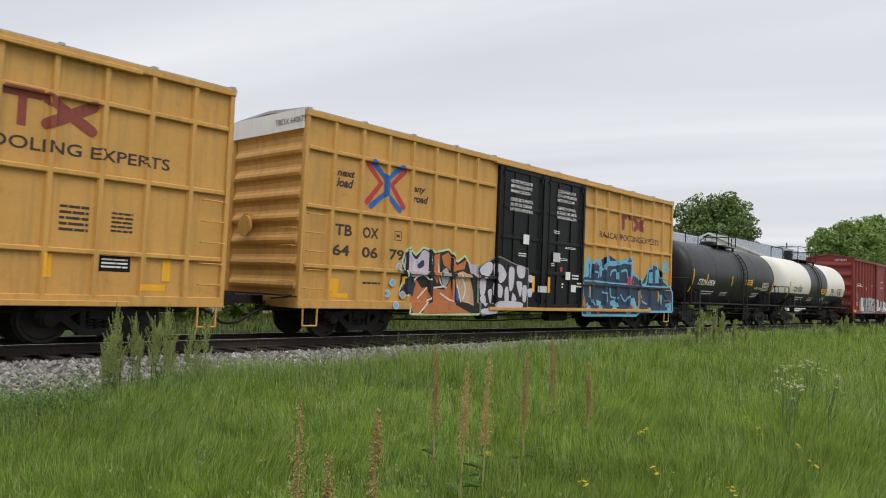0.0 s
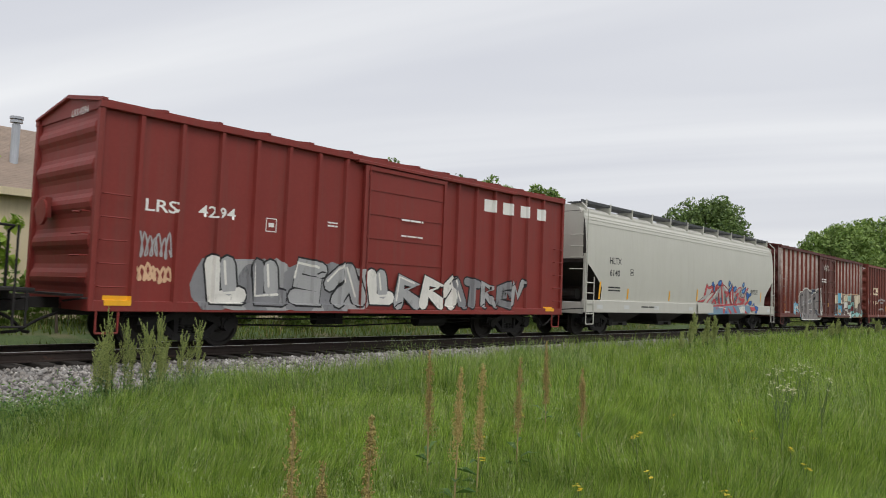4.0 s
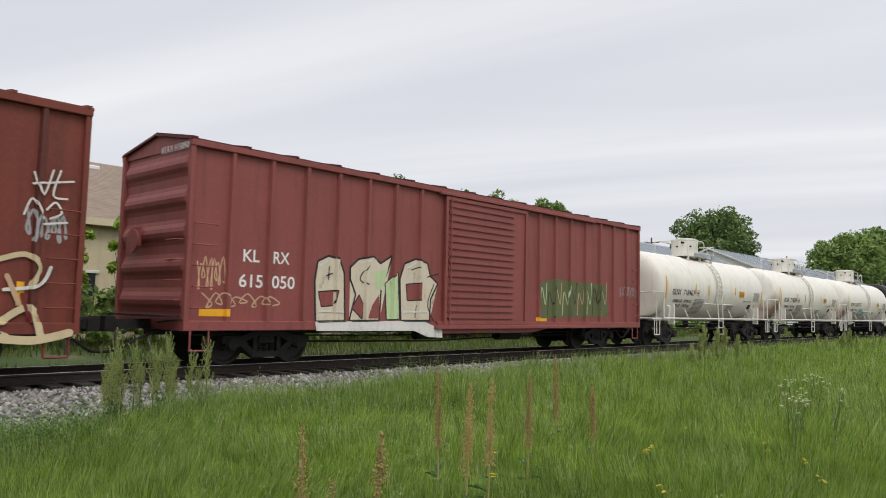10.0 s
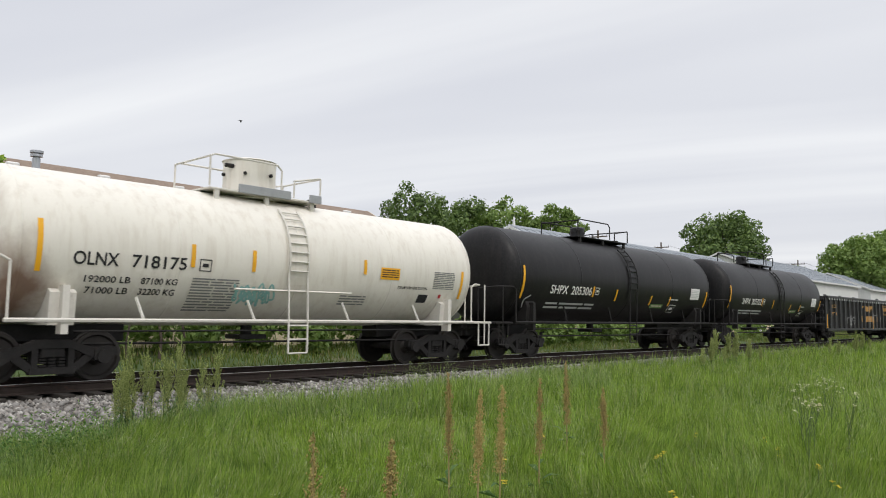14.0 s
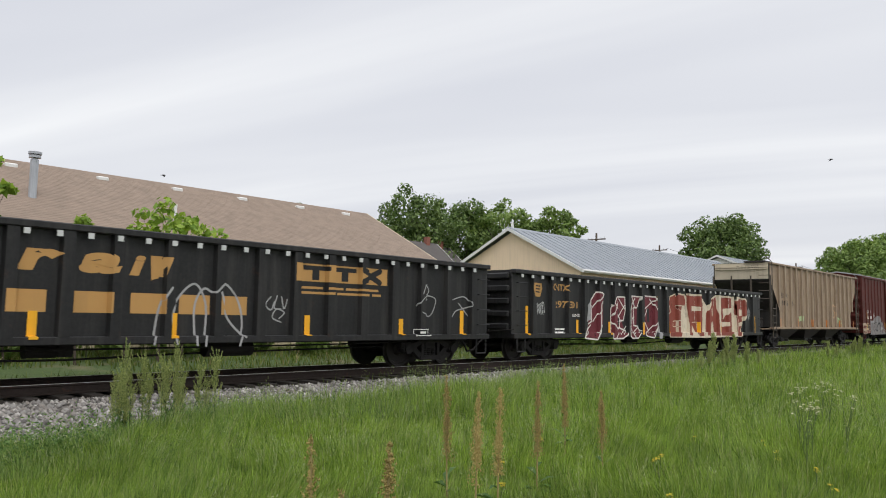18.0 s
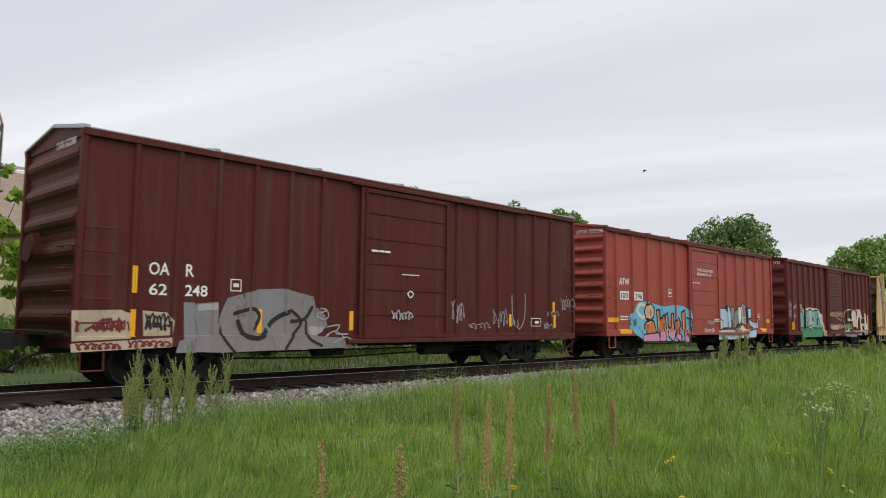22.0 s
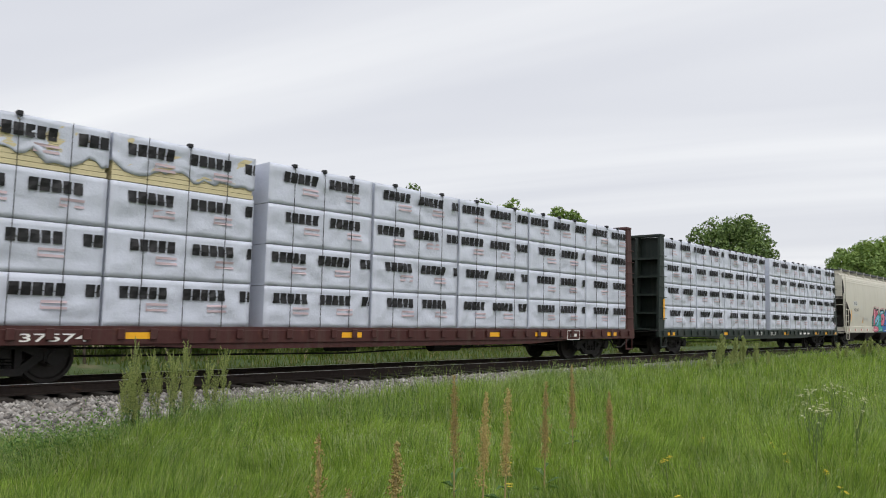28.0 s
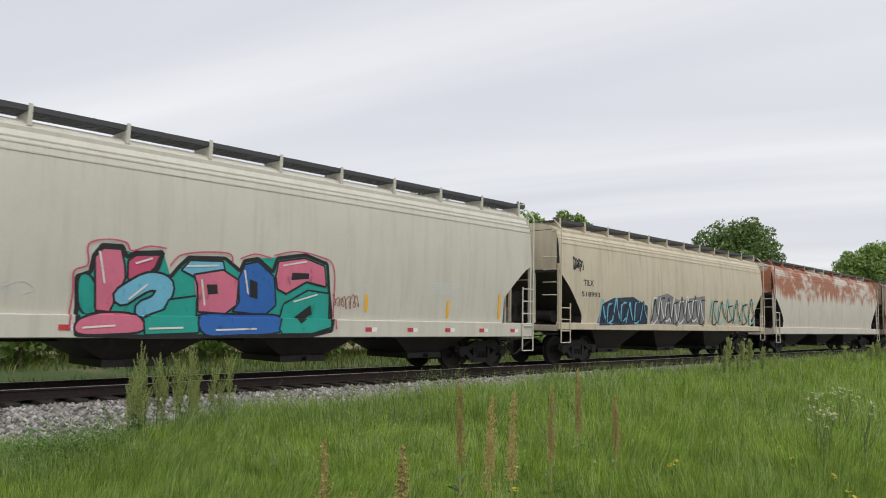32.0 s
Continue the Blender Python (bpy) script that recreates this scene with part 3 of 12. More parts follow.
def boxcar(name, x0, x1, label, cfg):
    """A boxcar: side panel, ribs, sills, doors, corrugated ends, roof, running gear. Returns the car and its near side's skin."""
    car = new_car(name, x0, x1, label, "boxcar")
    half = (x1 - x0) / 2
    z0, z1, rise = cfg["z0"], cfg["z1"], cfg.get("rise", 0.2)
    ms, me_, mr, md = cfg["side"], cfg.get("end", cfg["side"]), cfg["roof"], cfg.get("doormat", cfg["side"])
    dep = cfg.get("rib", 0.09)
    d0, d1 = cfg["door"]
    ribs, rw = cfg["ribs"], cfg.get("ribw", 0.07)
    sill = cfg.get("sill", 0.2)
    for s in (-1, 1):
        yo, yi = -HW + dep, -HW + dep + 0.05
        part("side_wall", B(-half, half, *sorted((-s * yo, -s * yi)), z0 + 0.02, z1 - 0.02), ms, car)
        bm = B(-half, half, *sorted((s * (HW - 0.12), s * (HW - 0.01))), z0, z0 + sill)
        if cfg.get("belly"):
            prism(bm, [(d0 - 1.4, z0 + 0.02), (d0 - 0.3, z0 - cfg["belly"]), (d1 + 0.3, z0 - cfg["belly"]), (d1 + 1.4, z0 + 0.02)], "y", *sorted((s * (HW - 0.1), s * (HW - 0.03))))
        part("side_sill", bev(bm, 0.012), ms, car)
        part("top_chord", bev(B(-half - 0.02, half + 0.02, *sorted((s * (HW - 0.13), s * (HW + 0.015))), z1 - 0.14, z1), 0.012), cfg.get("chord", ms), car)
        bm = bmesh.new()
        n = 0
        for x in ribs:
            pts = [(x - rw, s * (HW - dep - 0.001)), (x + rw, s * (HW - dep - 0.001)), (x + rw * 0.55, s * (HW - 0.004)), (x - rw * 0.55, s * (HW - 0.004))]
            if s < 0:
                part("side_rib", prism(bmesh.new(), pts[::-1], "z", z0 + sill - 0.03, z1 - 0.13), cfg.get("ribmat", ms), car)
            else:
                prism(bm, pts, "z", z0 + sill - 0.03, z1 - 0.13)
        for e in (-1, 1):
            box(bm if s > 0 else (bm2 := bmesh.new()), *sorted((e * (half - 0.09), e * (half + 0.01))), *sorted((s * (HW - 0.12), s * (HW - 0.005))), z0, z1 - 0.13)
            if s < 0:
                part("corner_post", bev(bm2, 0.012), ms, car)
        for z in cfg.get("hor", ()):
            if s > 0:
                continue
            for a, b in cfg.get("horspan", ((-half + 0.1, d0 - 0.1), (d1 + 0.1, half - 0.1))):
                part("level_rib", bev(B(a, b, -HW + 0.005, -HW + dep, z - 0.05, z + 0.05), 0.02), ms, car)
        if s > 0:
            tagged(part("far_side_ribbing", bm, ms, car), kind="stuff")
        else:
            bm.free()
    for s in (-1, 1):
        corrugated_end(car, half - 0.07, z0 + 0.25, z1 - 0.12, s, me_, cfg.get("ridges", 6), rise=rise)
    # roof: low gable sheets with seams
    bm = bmesh.new()
    prism(bm, [(-HW - 0.01, z1 - 0.03), (0, z1 + rise - 0.04), (HW + 0.01, z1 - 0.03), (HW + 0.01, z1 + 0.015), (0, z1 + rise), (-HW - 0.01, z1 + 0.015)], "x", -half - 0.03, half + 0.03)
    roof = part("roof", bm, mr, car)
    k = int(2 * half / cfg.get("seam", 1.2))
    for i in range(k + 1):
        x = -half + 0.05 + i * (2 * half - 0.1) / k
        bm = prism(bmesh.new(), [(-HW - 0.015, z1), (0, z1 + rise - 0.02), (HW + 0.015, z1), (HW + 0.015, z1 + 0.05), (0, z1 + rise + 0.035), (-HW - 0.015, z1 + 0.05)], "x", x - 0.05, x + 0.05)
        part("roof_seam", bm, mr, roof)
    # doors on the near side
    zd0, zd1 = z0 + cfg.get("door_low", 0.12), z1 - 0.2
    style = cfg["style"]
    yd = -HW - 0.015

    def leaf(a, b, nm="door"):
        bm = bev(B(a, b, yd + 0.03, yd + 0.12, zd0, zd1), 0.015)
        dr = part(nm, bm, md, car, cfg.get("door_label", ""))
        bm = bmesh.new()
        for e in (a + 0.03, b - 0.03):
            box(bm, e - 0.05, e + 0.05, yd - 0.02, yd + 0.05, zd0, zd1)
        for z in (zd0 + 0.05, zd1 - 0.05):
            box(bm, a + 0.08, b - 0.08, yd - 0.015, yd + 0.05, z - 0.05, z + 0.05)
        part("door_frame", bm, md, dr)
        return dr

    def rods(dr, xs):
        for x in xs:
            bm = bmesh.new()
            rod(bm, (x, yd - 0.02, zd0 - 0.05), (x, yd - 0.02, zd1 + 0.05), 0.022, 6)
            for z in (zd0 + 0.2, (zd0 + zd1) / 2, zd1 - 0.2):
                box(bm, x - 0.05, x + 0.05, yd - 0.03, yd + 0.04, z - 0.04, z + 0.04)
            part("lock_rod", bm, md, dr)

    if style == "double":
        mid = (d0 + d1) / 2
        for a, b in ((d0 + 0.05, mid - 0.02), (mid + 0.02, d1 - 0.05)):
            dr = leaf(a, b, "plug_door")
            for z in (zd0 + (zd1 - zd0) * f for f in (0.26, 0.5, 0.72)):
                part("door_bar", bev(B(a + 0.1, b - 0.1, yd - 0.012, yd + 0.045, z - 0.05, z + 0.05), 0.012), md, dr)
            for x in (a + (b - a) * f for f in (0.33, 0.66)):
                part("door_stile", bev(B(x - 0.04, x + 0.04, yd - 0.01, yd + 0.04, zd0 + 0.1, zd1 - 0.1), 0.01), md, dr)
            rods(dr, (a + 0.2, b - 0.2))
    elif style == "plug":
        dr = leaf(d0 + 0.08, d1 - 0.1, "plug_door")
        for z in (zd0 + (zd1 - zd0) * f for f in (0.2, 0.4, 0.6, 0.8)):
            part("door_bar", bev(B(d0 + 0.15, d1 - 0.18, yd - 0.012, yd + 0.045, z - 0.045, z + 0.045), 0.012), md, dr)
        for x in (d0 + (d1 - d0) * f for f in (0.34, 0.62)):
            part("door_stile", bev(B(x - 0.05, x + 0.05, yd - 0.01, yd + 0.04, zd0 + 0.1, zd1 - 0.1), 0.01), md, dr)
        rods(dr, (d0 + (d1 - d0) * 0.2, d0 + (d1 - d0) * 0.48, d0 + (d1 - d0) * 0.84))
        bm = bmesh.new()
        rod(bm, (d0 + (d1 - d0) * 0.48, yd - 0.05, zd0 + 0.95), (d0 + (d1 - d0) * 0.48, yd - 0.08, zd0 + 0.95), 0.16, 14)
        part("hand_wheel", bm, md, dr)
    elif style == "corrugated":
        dr = leaf(d0 + 0.08, d1 - 0.1, "sliding_door")
        z = zd0 + 0.22
        while z < zd1 - 0.2:
            part("door_corrugation", prism(bmesh.new(), [(d0 + 0.2, z - 0.05), (d1 - 0.75, z - 0.05), (d1 - 0.75, z + 0.05), (d0 + 0.2, z + 0.05)], "y", yd - 0.01, yd + 0.04), md, dr)
            z += 0.19
        rods(dr, (d0 + 0.28,))
    else:
        dr = leaf(d0 + 0.08, d1 - 0.1, "sliding_door")
        for f in (0.16, 0.33, 0.5, 0.67, 0.84):
            z = zd0 + (zd1 - zd0) * f
            part("door_seam", B(d0 + 0.15, d1 - 0.17, yd + 0.012, yd + 0.035, z - 0.025, z + 0.025), md, dr)
        rods(dr, (d0 + 0.22,))
    part("door_rail", bev(B(d0 - 0.2, min(d1 + (d1 - d0), half - 0.3), yd - 0.05, yd + 0.1, zd1 + 0.02, zd1 + 0.1), 0.01), cfg.get("chord", ms), car)
    part("door_track", bev(B(d0 - 0.3, min(d1 + (d1 - d0), half - 0.3), yd - 0.07, yd + 0.08, zd0 - 0.12, zd0 - 0.02), 0.01), ms, car)
    # fittings
    irons(car, -half + 0.12, -half + 0.6, [z0 + 0.45 + 0.42 * i for i in range(5)], -HW - 0.06, ms)
    irons(car, half - 0.6, half - 0.12, [z0 + 0.45 + 0.42 * i for i in range(5)], -HW - 0.06, ms)
    for s in (-1, 1):
        step(car, s * (half - 0.35), z0 + 0.03, ms)
    for s in (-1, 1):
        bm = bmesh.new()
        rod(bm, (s * (half + 0.12), 0.55, 2.6), (s * (half + 0.17), 0.55, 2.6), 0.26, 18)
        box(bm, *sorted((s * half, s * (half + 0.13))), 0.45, 0.65, 2.5, 2.9)
        part("hand_brake", bm, me_, car)
        part("crossover_platform", B(*sorted((s * half, s * (half + 0.3))), -1.3, 1.3, z0 + 0.26, z0 + 0.3), STEEL, car)
        irons(car, s * (half + 0.02), s * (half + 0.1), [], 0, ms)
        for z in (z0 + 0.6, z0 + 1.0, z0 + 1.4, z0 + 1.8):
            bm = bmesh.new()
            pipe(bm, [(s * half, -HW + 0.2, z), (s * (half + 0.13), -HW + 0.2, z), (s * (half + 0.13), -HW + 0.65, z), (s * half, -HW + 0.65, z)], 0.014, 5)
            part("end_grab_iron", bm, me_, car)
    underframe(car, half, z0, STEEL)
    coupler(car, half, cfg.get("reach", 0.95))
    for s in (-1, 1):
        truck(car, s * (half - cfg.get("bogie", 2.25)))
    edges = sorted(e for x in ribs for e in (x - rw - 0.003, x - rw * 0.55, x + rw * 0.55, x + rw + 0.003))
    edges = [e for e in edges if not d0 < e < d1] + [d0 + 0.05, d0 + 0.08, d1 - 0.1, d1 - 0.07, -half + 0.09, half - 0.09]
    hors = cfg.get("hor", ())
    zs = [z0 + sill + 0.001, z0 + sill + 0.012] + [e for z in hors for e in (z - 0.056, z - 0.04, z + 0.04, z + 0.056)]

    def y(x, z):
        if d0 + 0.07 < x < d1 - 0.09:
            return yd - 0.024 if z > zd0 - 0.13 else -HW + 0.0
        if z < z0 + sill + 0.008 or abs(x) > half - 0.092 or any(abs(z - h) < 0.05 for h in hors):
            return -HW + 0.004
        if any(abs(x - r) <= rw * 0.56 for r in ribs):
            return -HW + 0.004
        return -HW + dep
    return car, {"xs": sorted(edges), "zs": sorted(zs), "y": y, "half": half, "z0": z0}


def strips(car, skin, rows, w=0.11, mat=None):
    for x, z0, z1 in rows:
        patch(car, skin, x - w / 2, x + w / 2, z0, z1, mat or YELSTRIP, "reflective_strip", eps=0.012)

# ---------------------------------------------------------------- other car kinds


def tank_car(name, x0, x1, label, cfg):
    """x0 and x1: the seams of the heads at the start. Barrel, dished heads, sills, cradles, platform, rails, ladder."""
    car = new_car(name, x0, x1, label, "tank car")
    half = (x1 - x0) / 2 + 0.05
    r, zc = cfg["r"], cfg["zc"]
    m, dk = cfg["mat"], cfg["trim"]
    head = 0.46
    prof = [(-half - head * math.sin(a), r * math.cos(a) ** 0.52 if a < 1.57 else 0.0) for a in [math.pi / 2 * (1 - i / 8) for i in range(9)]]
    prof = [(x, q ** 1.0) for x, q in prof] + [(-half * f, r) for f in (0.75, 0.5, 0.25)] + [(0.0, r)]
    prof = prof + [(-x, q) for x, q in prof[-2::-1]]
    part("tank", lathe_x(bmesh.new(), prof, 64, 0, zc), m, car, cfg.get("tank_label", ""), smooth=True)
    for x in cfg.get("seams", (-half, -half * 0.5, 0.0, half * 0.5, half)):
        part("weld_seam", lathe_x(bmesh.new(), [(x - 0.03, r - 0.01), (x - 0.015, r + 0.007), (x + 0.015, r + 0.007), (x + 0.03, r - 0.01)], 64, 0, zc), m, car, smooth=True)
    zs = 0.98
    end = half + 1.05
    for s in (-1, 1):
        bm = bev(B(*sorted((s * (half - 2.3), s * end)), -0.3, 0.3, zs - 0.28, zs + 0.1), 0.02)
        part("stub_sill", bm, dk, car)
        part("end_platform", bev(B(*sorted((s * (half + 0.25), s * (end + 0.02))), -HW + 0.1, HW - 0.1, zs + 0.1, zs + 0.16), 0.01), cfg["rail"], car)
        # saddle under the barrel
        bm = bmesh.new()
        xs = s * (half - 0.75)
        pts = [(-1.3, zs + 0.05), (1.3, zs + 0.05), (1.36, zs + 0.62)] + [(r * 1.005 * math.sin(a), zc - r * 1.005 * math.cos(a)) for a in [1.0 - 2.0 * i / 12 for i in range(13)]] + [(-1.36, zs + 0.62)]
        pts = [p for i, p in enumerate(pts)]
        prism(bm, pts, "x", xs - 0.22, xs + 0.22)
        part("saddle", bm, cfg["rail"], car)
        for yy in (-HW + 0.1,):
            bm = bmesh.new()
            box(bm, xs - 0.06, xs + 0.06, -HW + 0.06, -HW + 0.3, zs - 0.1, zs + 0.75)
            part("jacking_post", bm, cfg["rail"], car)
        # end handrail and ladder
        bm = bmesh.new()
        xe = s * (half + 0.75)
        pipe(bm, [(s * (half + 0.15), -HW + 0.08, zs + 0.1), (s * (half + 0.15), -HW + 0.08, zs + 1.12), (s * (half + 0.3), -HW + 0.08, zs + 1.2), (xe, -HW + 0.3, zs + 1.2), (xe + s * 0.12, -0.6, zs + 1.15), (xe + s * 0.12, -0.6, zs + 0.1)], 0.024)
        pipe(bm, [(xe, -HW + 0.1, zs + 1.2), (xe, -HW + 0.1, zs - 0.5)], 0.02)
        part("end_handrail", bm, cfg["rail"], car)
        step(car, s * (half + 0.72), zs + 0.1, cfg["rail"], y=-HW + 0.1, drop=0.6, w=0.45)
        bm = bmesh.new()
        rod(bm, (s * (end - 0.1), 0.5, zs + 0.9), (s * (end - 0.04), 0.5, zs + 0.9), 0.25, 16)
        rod(bm, (s * (end - 0.12), 0.5, zs + 0.1), (s * (end - 0.12), 0.5, zs + 1.0), 0.04, 6)
        part("hand_brake", bm, dk, car)
    # side walkway rails along the barrel
    for s in (-1, 1):
        bm = bmesh.new()
        pipe(bm, [(-half - 0.2, s * (HW - 0.06), zs + 0.14), (half + 0.2, s * (HW - 0.06), zs + 0.14)], 0.04, 6)
        for x in (-half * 0.62, -half * 0.2, half * 0.25, half * 0.66):
            pipe(bm, [(x, s * (HW - 0.06), zs + 0.14), (x - 0.12, s * (r * 0.93), zc - r * 0.62)], 0.03, 5)
        part("side_rail", bm, cfg["rail"], car)
    # platform on top
    px0, px1 = cfg.get("plat", (-2.5, 0.6))
    zt = zc + r
    plat = part("top_platform", bev(B(px0, px1, -0.78, 0.78, zt - 0.01, zt + 0.03), 0.008), cfg.get("platmat", dk), car)
    bm = bmesh.new()
    for x in (px0 + 0.2, (px0 + px1) / 2, px1 - 0.2):
        for s in (-1, 1):
            box(bm, x - 0.05, x + 0.05, *sorted((s * 0.68, s * 0.76)), zt - 0.22, zt - 0.01)
    part("platform_leg", bm, cfg.get("platmat", dk), plat)
    if cfg.get("box"):
        for a, b in ((-1.22, 0.12), (px1 - 0.33, px1)):
            part("edge_plate", bev(B(a, b, -0.86, -0.79, zt - 0.02, zt + 0.17), 0.01), cfg["boxmat"], plat)
    bm = bmesh.new()
    h = cfg.get("guard", 0.72)
    mid = px0 + (px1 - px0) * 0.62
    for s in (-1, 1):
        pipe(bm, [(px0, s * 0.78, zt + 0.05), (px0, s * 0.78, zt + h - 0.05), (px0 + 0.1, s * 0.78, zt + h), (mid - 0.12, s * 0.78, zt + h), (mid, s * 0.78, zt + h - 0.12), (mid, s * 0.78, zt + 0.05)], 0.022)
        pipe(bm, [(mid + 0.35, s * 0.78, zt + 0.05), (mid + 0.35, s * 0.78, zt + h - 0.3), (px1 - 0.05, s * 0.78, zt + h - 0.15), (px1, s * 0.78, zt + h - 0.15), (px1, s * 0.78, zt + 0.05)], 0.022)
    pipe(bm, [(px0, -0.78, zt + h - 0.05), (px0, 0.78, zt + h - 0.05)], 0.022)
    pipe(bm, [(px1, -0.78, zt + h - 0.15), (px1, 0.78, zt + h - 0.15)], 0.022)
    part("guard_rail", bm, cfg["rail"], plat)
    dx, dr_, dh = cfg.get("dome", (-0.9, 0.5, 0.55))
    bm = bmesh.new()
    rod(bm, (dx, 0, zt - 0.05), (dx, 0, zt + dh), dr_, 24)
    rod(bm, (dx, 0, zt + dh), (dx, 0, zt + dh + 0.05), dr_ * 1.06, 24, dr_ * 0.8)
    dome = part("valve_dome", bm, cfg.get("domemat", m), car)
    bm = bmesh.new()
    for a in range(6):
        rod(bm, (dx + dr_ * math.cos(a), dr_ * math.sin(a), zt + dh * 0.6), (dx + dr_ * 1.1 * math.cos(a), dr_ * 1.1 * math.sin(a), zt + dh * 0.6), 0.04, 6)
    rod(bm, (dx - dr_ - 0.15, -0.2, zt + dh * 0.8), (dx - dr_ + 0.1, -0.2, zt + dh * 0.8), 0.05, 6)
    part("dome_bolting", bm, dk, dome)
    bm = bmesh.new()
    rod(bm, (px1 + 0.35, 0, zt - 0.05), (px1 + 0.35, 0, zt + 0.14), 0.1, 10)
    rod(bm, (px1 + 0.35, 0, zt + 0.14), (px1 + 0.35, 0, zt + 0.19), 0.15, 10)
    part("safety_valve", bm, dk, car)
    # side ladder that follows the barrel
    lx = cfg.get("ladder", 0.0)
    bm = bmesh.new()
    arc = [(-(r + 0.06) * math.sin(a), zc + (r + 0.06) * math.cos(a)) for a in [0.7 + 1.1 * i / 8 for i in range(9)]] + [(-HW + 0.02, zs + 0.1), (-HW + 0.02, zs - 0.55)]
    for s in (-0.25, 0.25):
        pipe(bm, [(lx + s, y, z) for y, z in arc], 0.024, 5)
    ladder = part("ladder", bm, cfg.get("ladmat", cfg["rail"]), car)
    rungs = [(arc[i][0] * 0.5 + arc[i + 1][0] * 0.5, arc[i][1] * 0.5 + arc[i + 1][1] * 0.5) for i in range(0, 8)] + [(-HW + 0.02, zs + 0.05), (-HW + 0.02, zs - 0.25), (-HW + 0.02, zs - 0.55)]
    for y, z in rungs:
        part("rung", rod(bmesh.new(), (lx - 0.25, y, z), (lx + 0.25, y, z), 0.02, 5), cfg.get("ladmat", cfg["rail"]), ladder)
    if cfg.get("guardplate"):
        bm = bmesh.new()
        pts = [(-(r + 0.02) * math.sin(a), zc + (r + 0.02) * math.cos(a)) for a in [1.15 + 0.9 * i / 8 for i in range(9)]]
        prev = None
        for y, z in pts:
            cur = (bm.verts.new((lx - 0.3, y, z)), bm.verts.new((lx + 0.3, y, z)))
            if prev:
                bm.faces.new((prev[0], prev[1], cur[1], cur[0]))
            prev = cur
        bmesh.ops.solidify(bm, geom=list(bm.faces), thickness=0.012)
        part("ladder_plate", bm, cfg["guardplate"], ladder)
    bm = bmesh.new()
    rod(bm, (-0.4, 0, zc - r - 0.28), (-0.4, 0, zc - r + 0.05), 0.13, 12)
    box(bm, -0.75, -0.05, -0.3, 0.3, zc - r - 0.3, zc - r - 0.2)
    pipe(bm, [(-half + 1, -0.7, zs - 0.3), (half - 1, -0.7, zs - 0.34)], 0.025, 5)
    pipe(bm, [(-half + 1, -1.2, zs - 0.06), (half - 1, -1.2, zs - 0.06)], 0.02, 5)
    part("bottom_outlet", bm, STEEL, car)
    coupler(car, end - 0.2, 0.6)
    for s in (-1, 1):
        truck(car, s * (half - 0.75))
    zsb = [zc + r * math.sin(a) for a in [-1.3 + 2.6 * i / 30 for i in range(31)]]

    def y(x, z):
        return -math.sqrt(max(0.01, (r + 0.006) ** 2 - (z - zc) ** 2))
    return car, {"xs": [], "zs": zsb, "y": y, "half": half, "z0": 0.9}


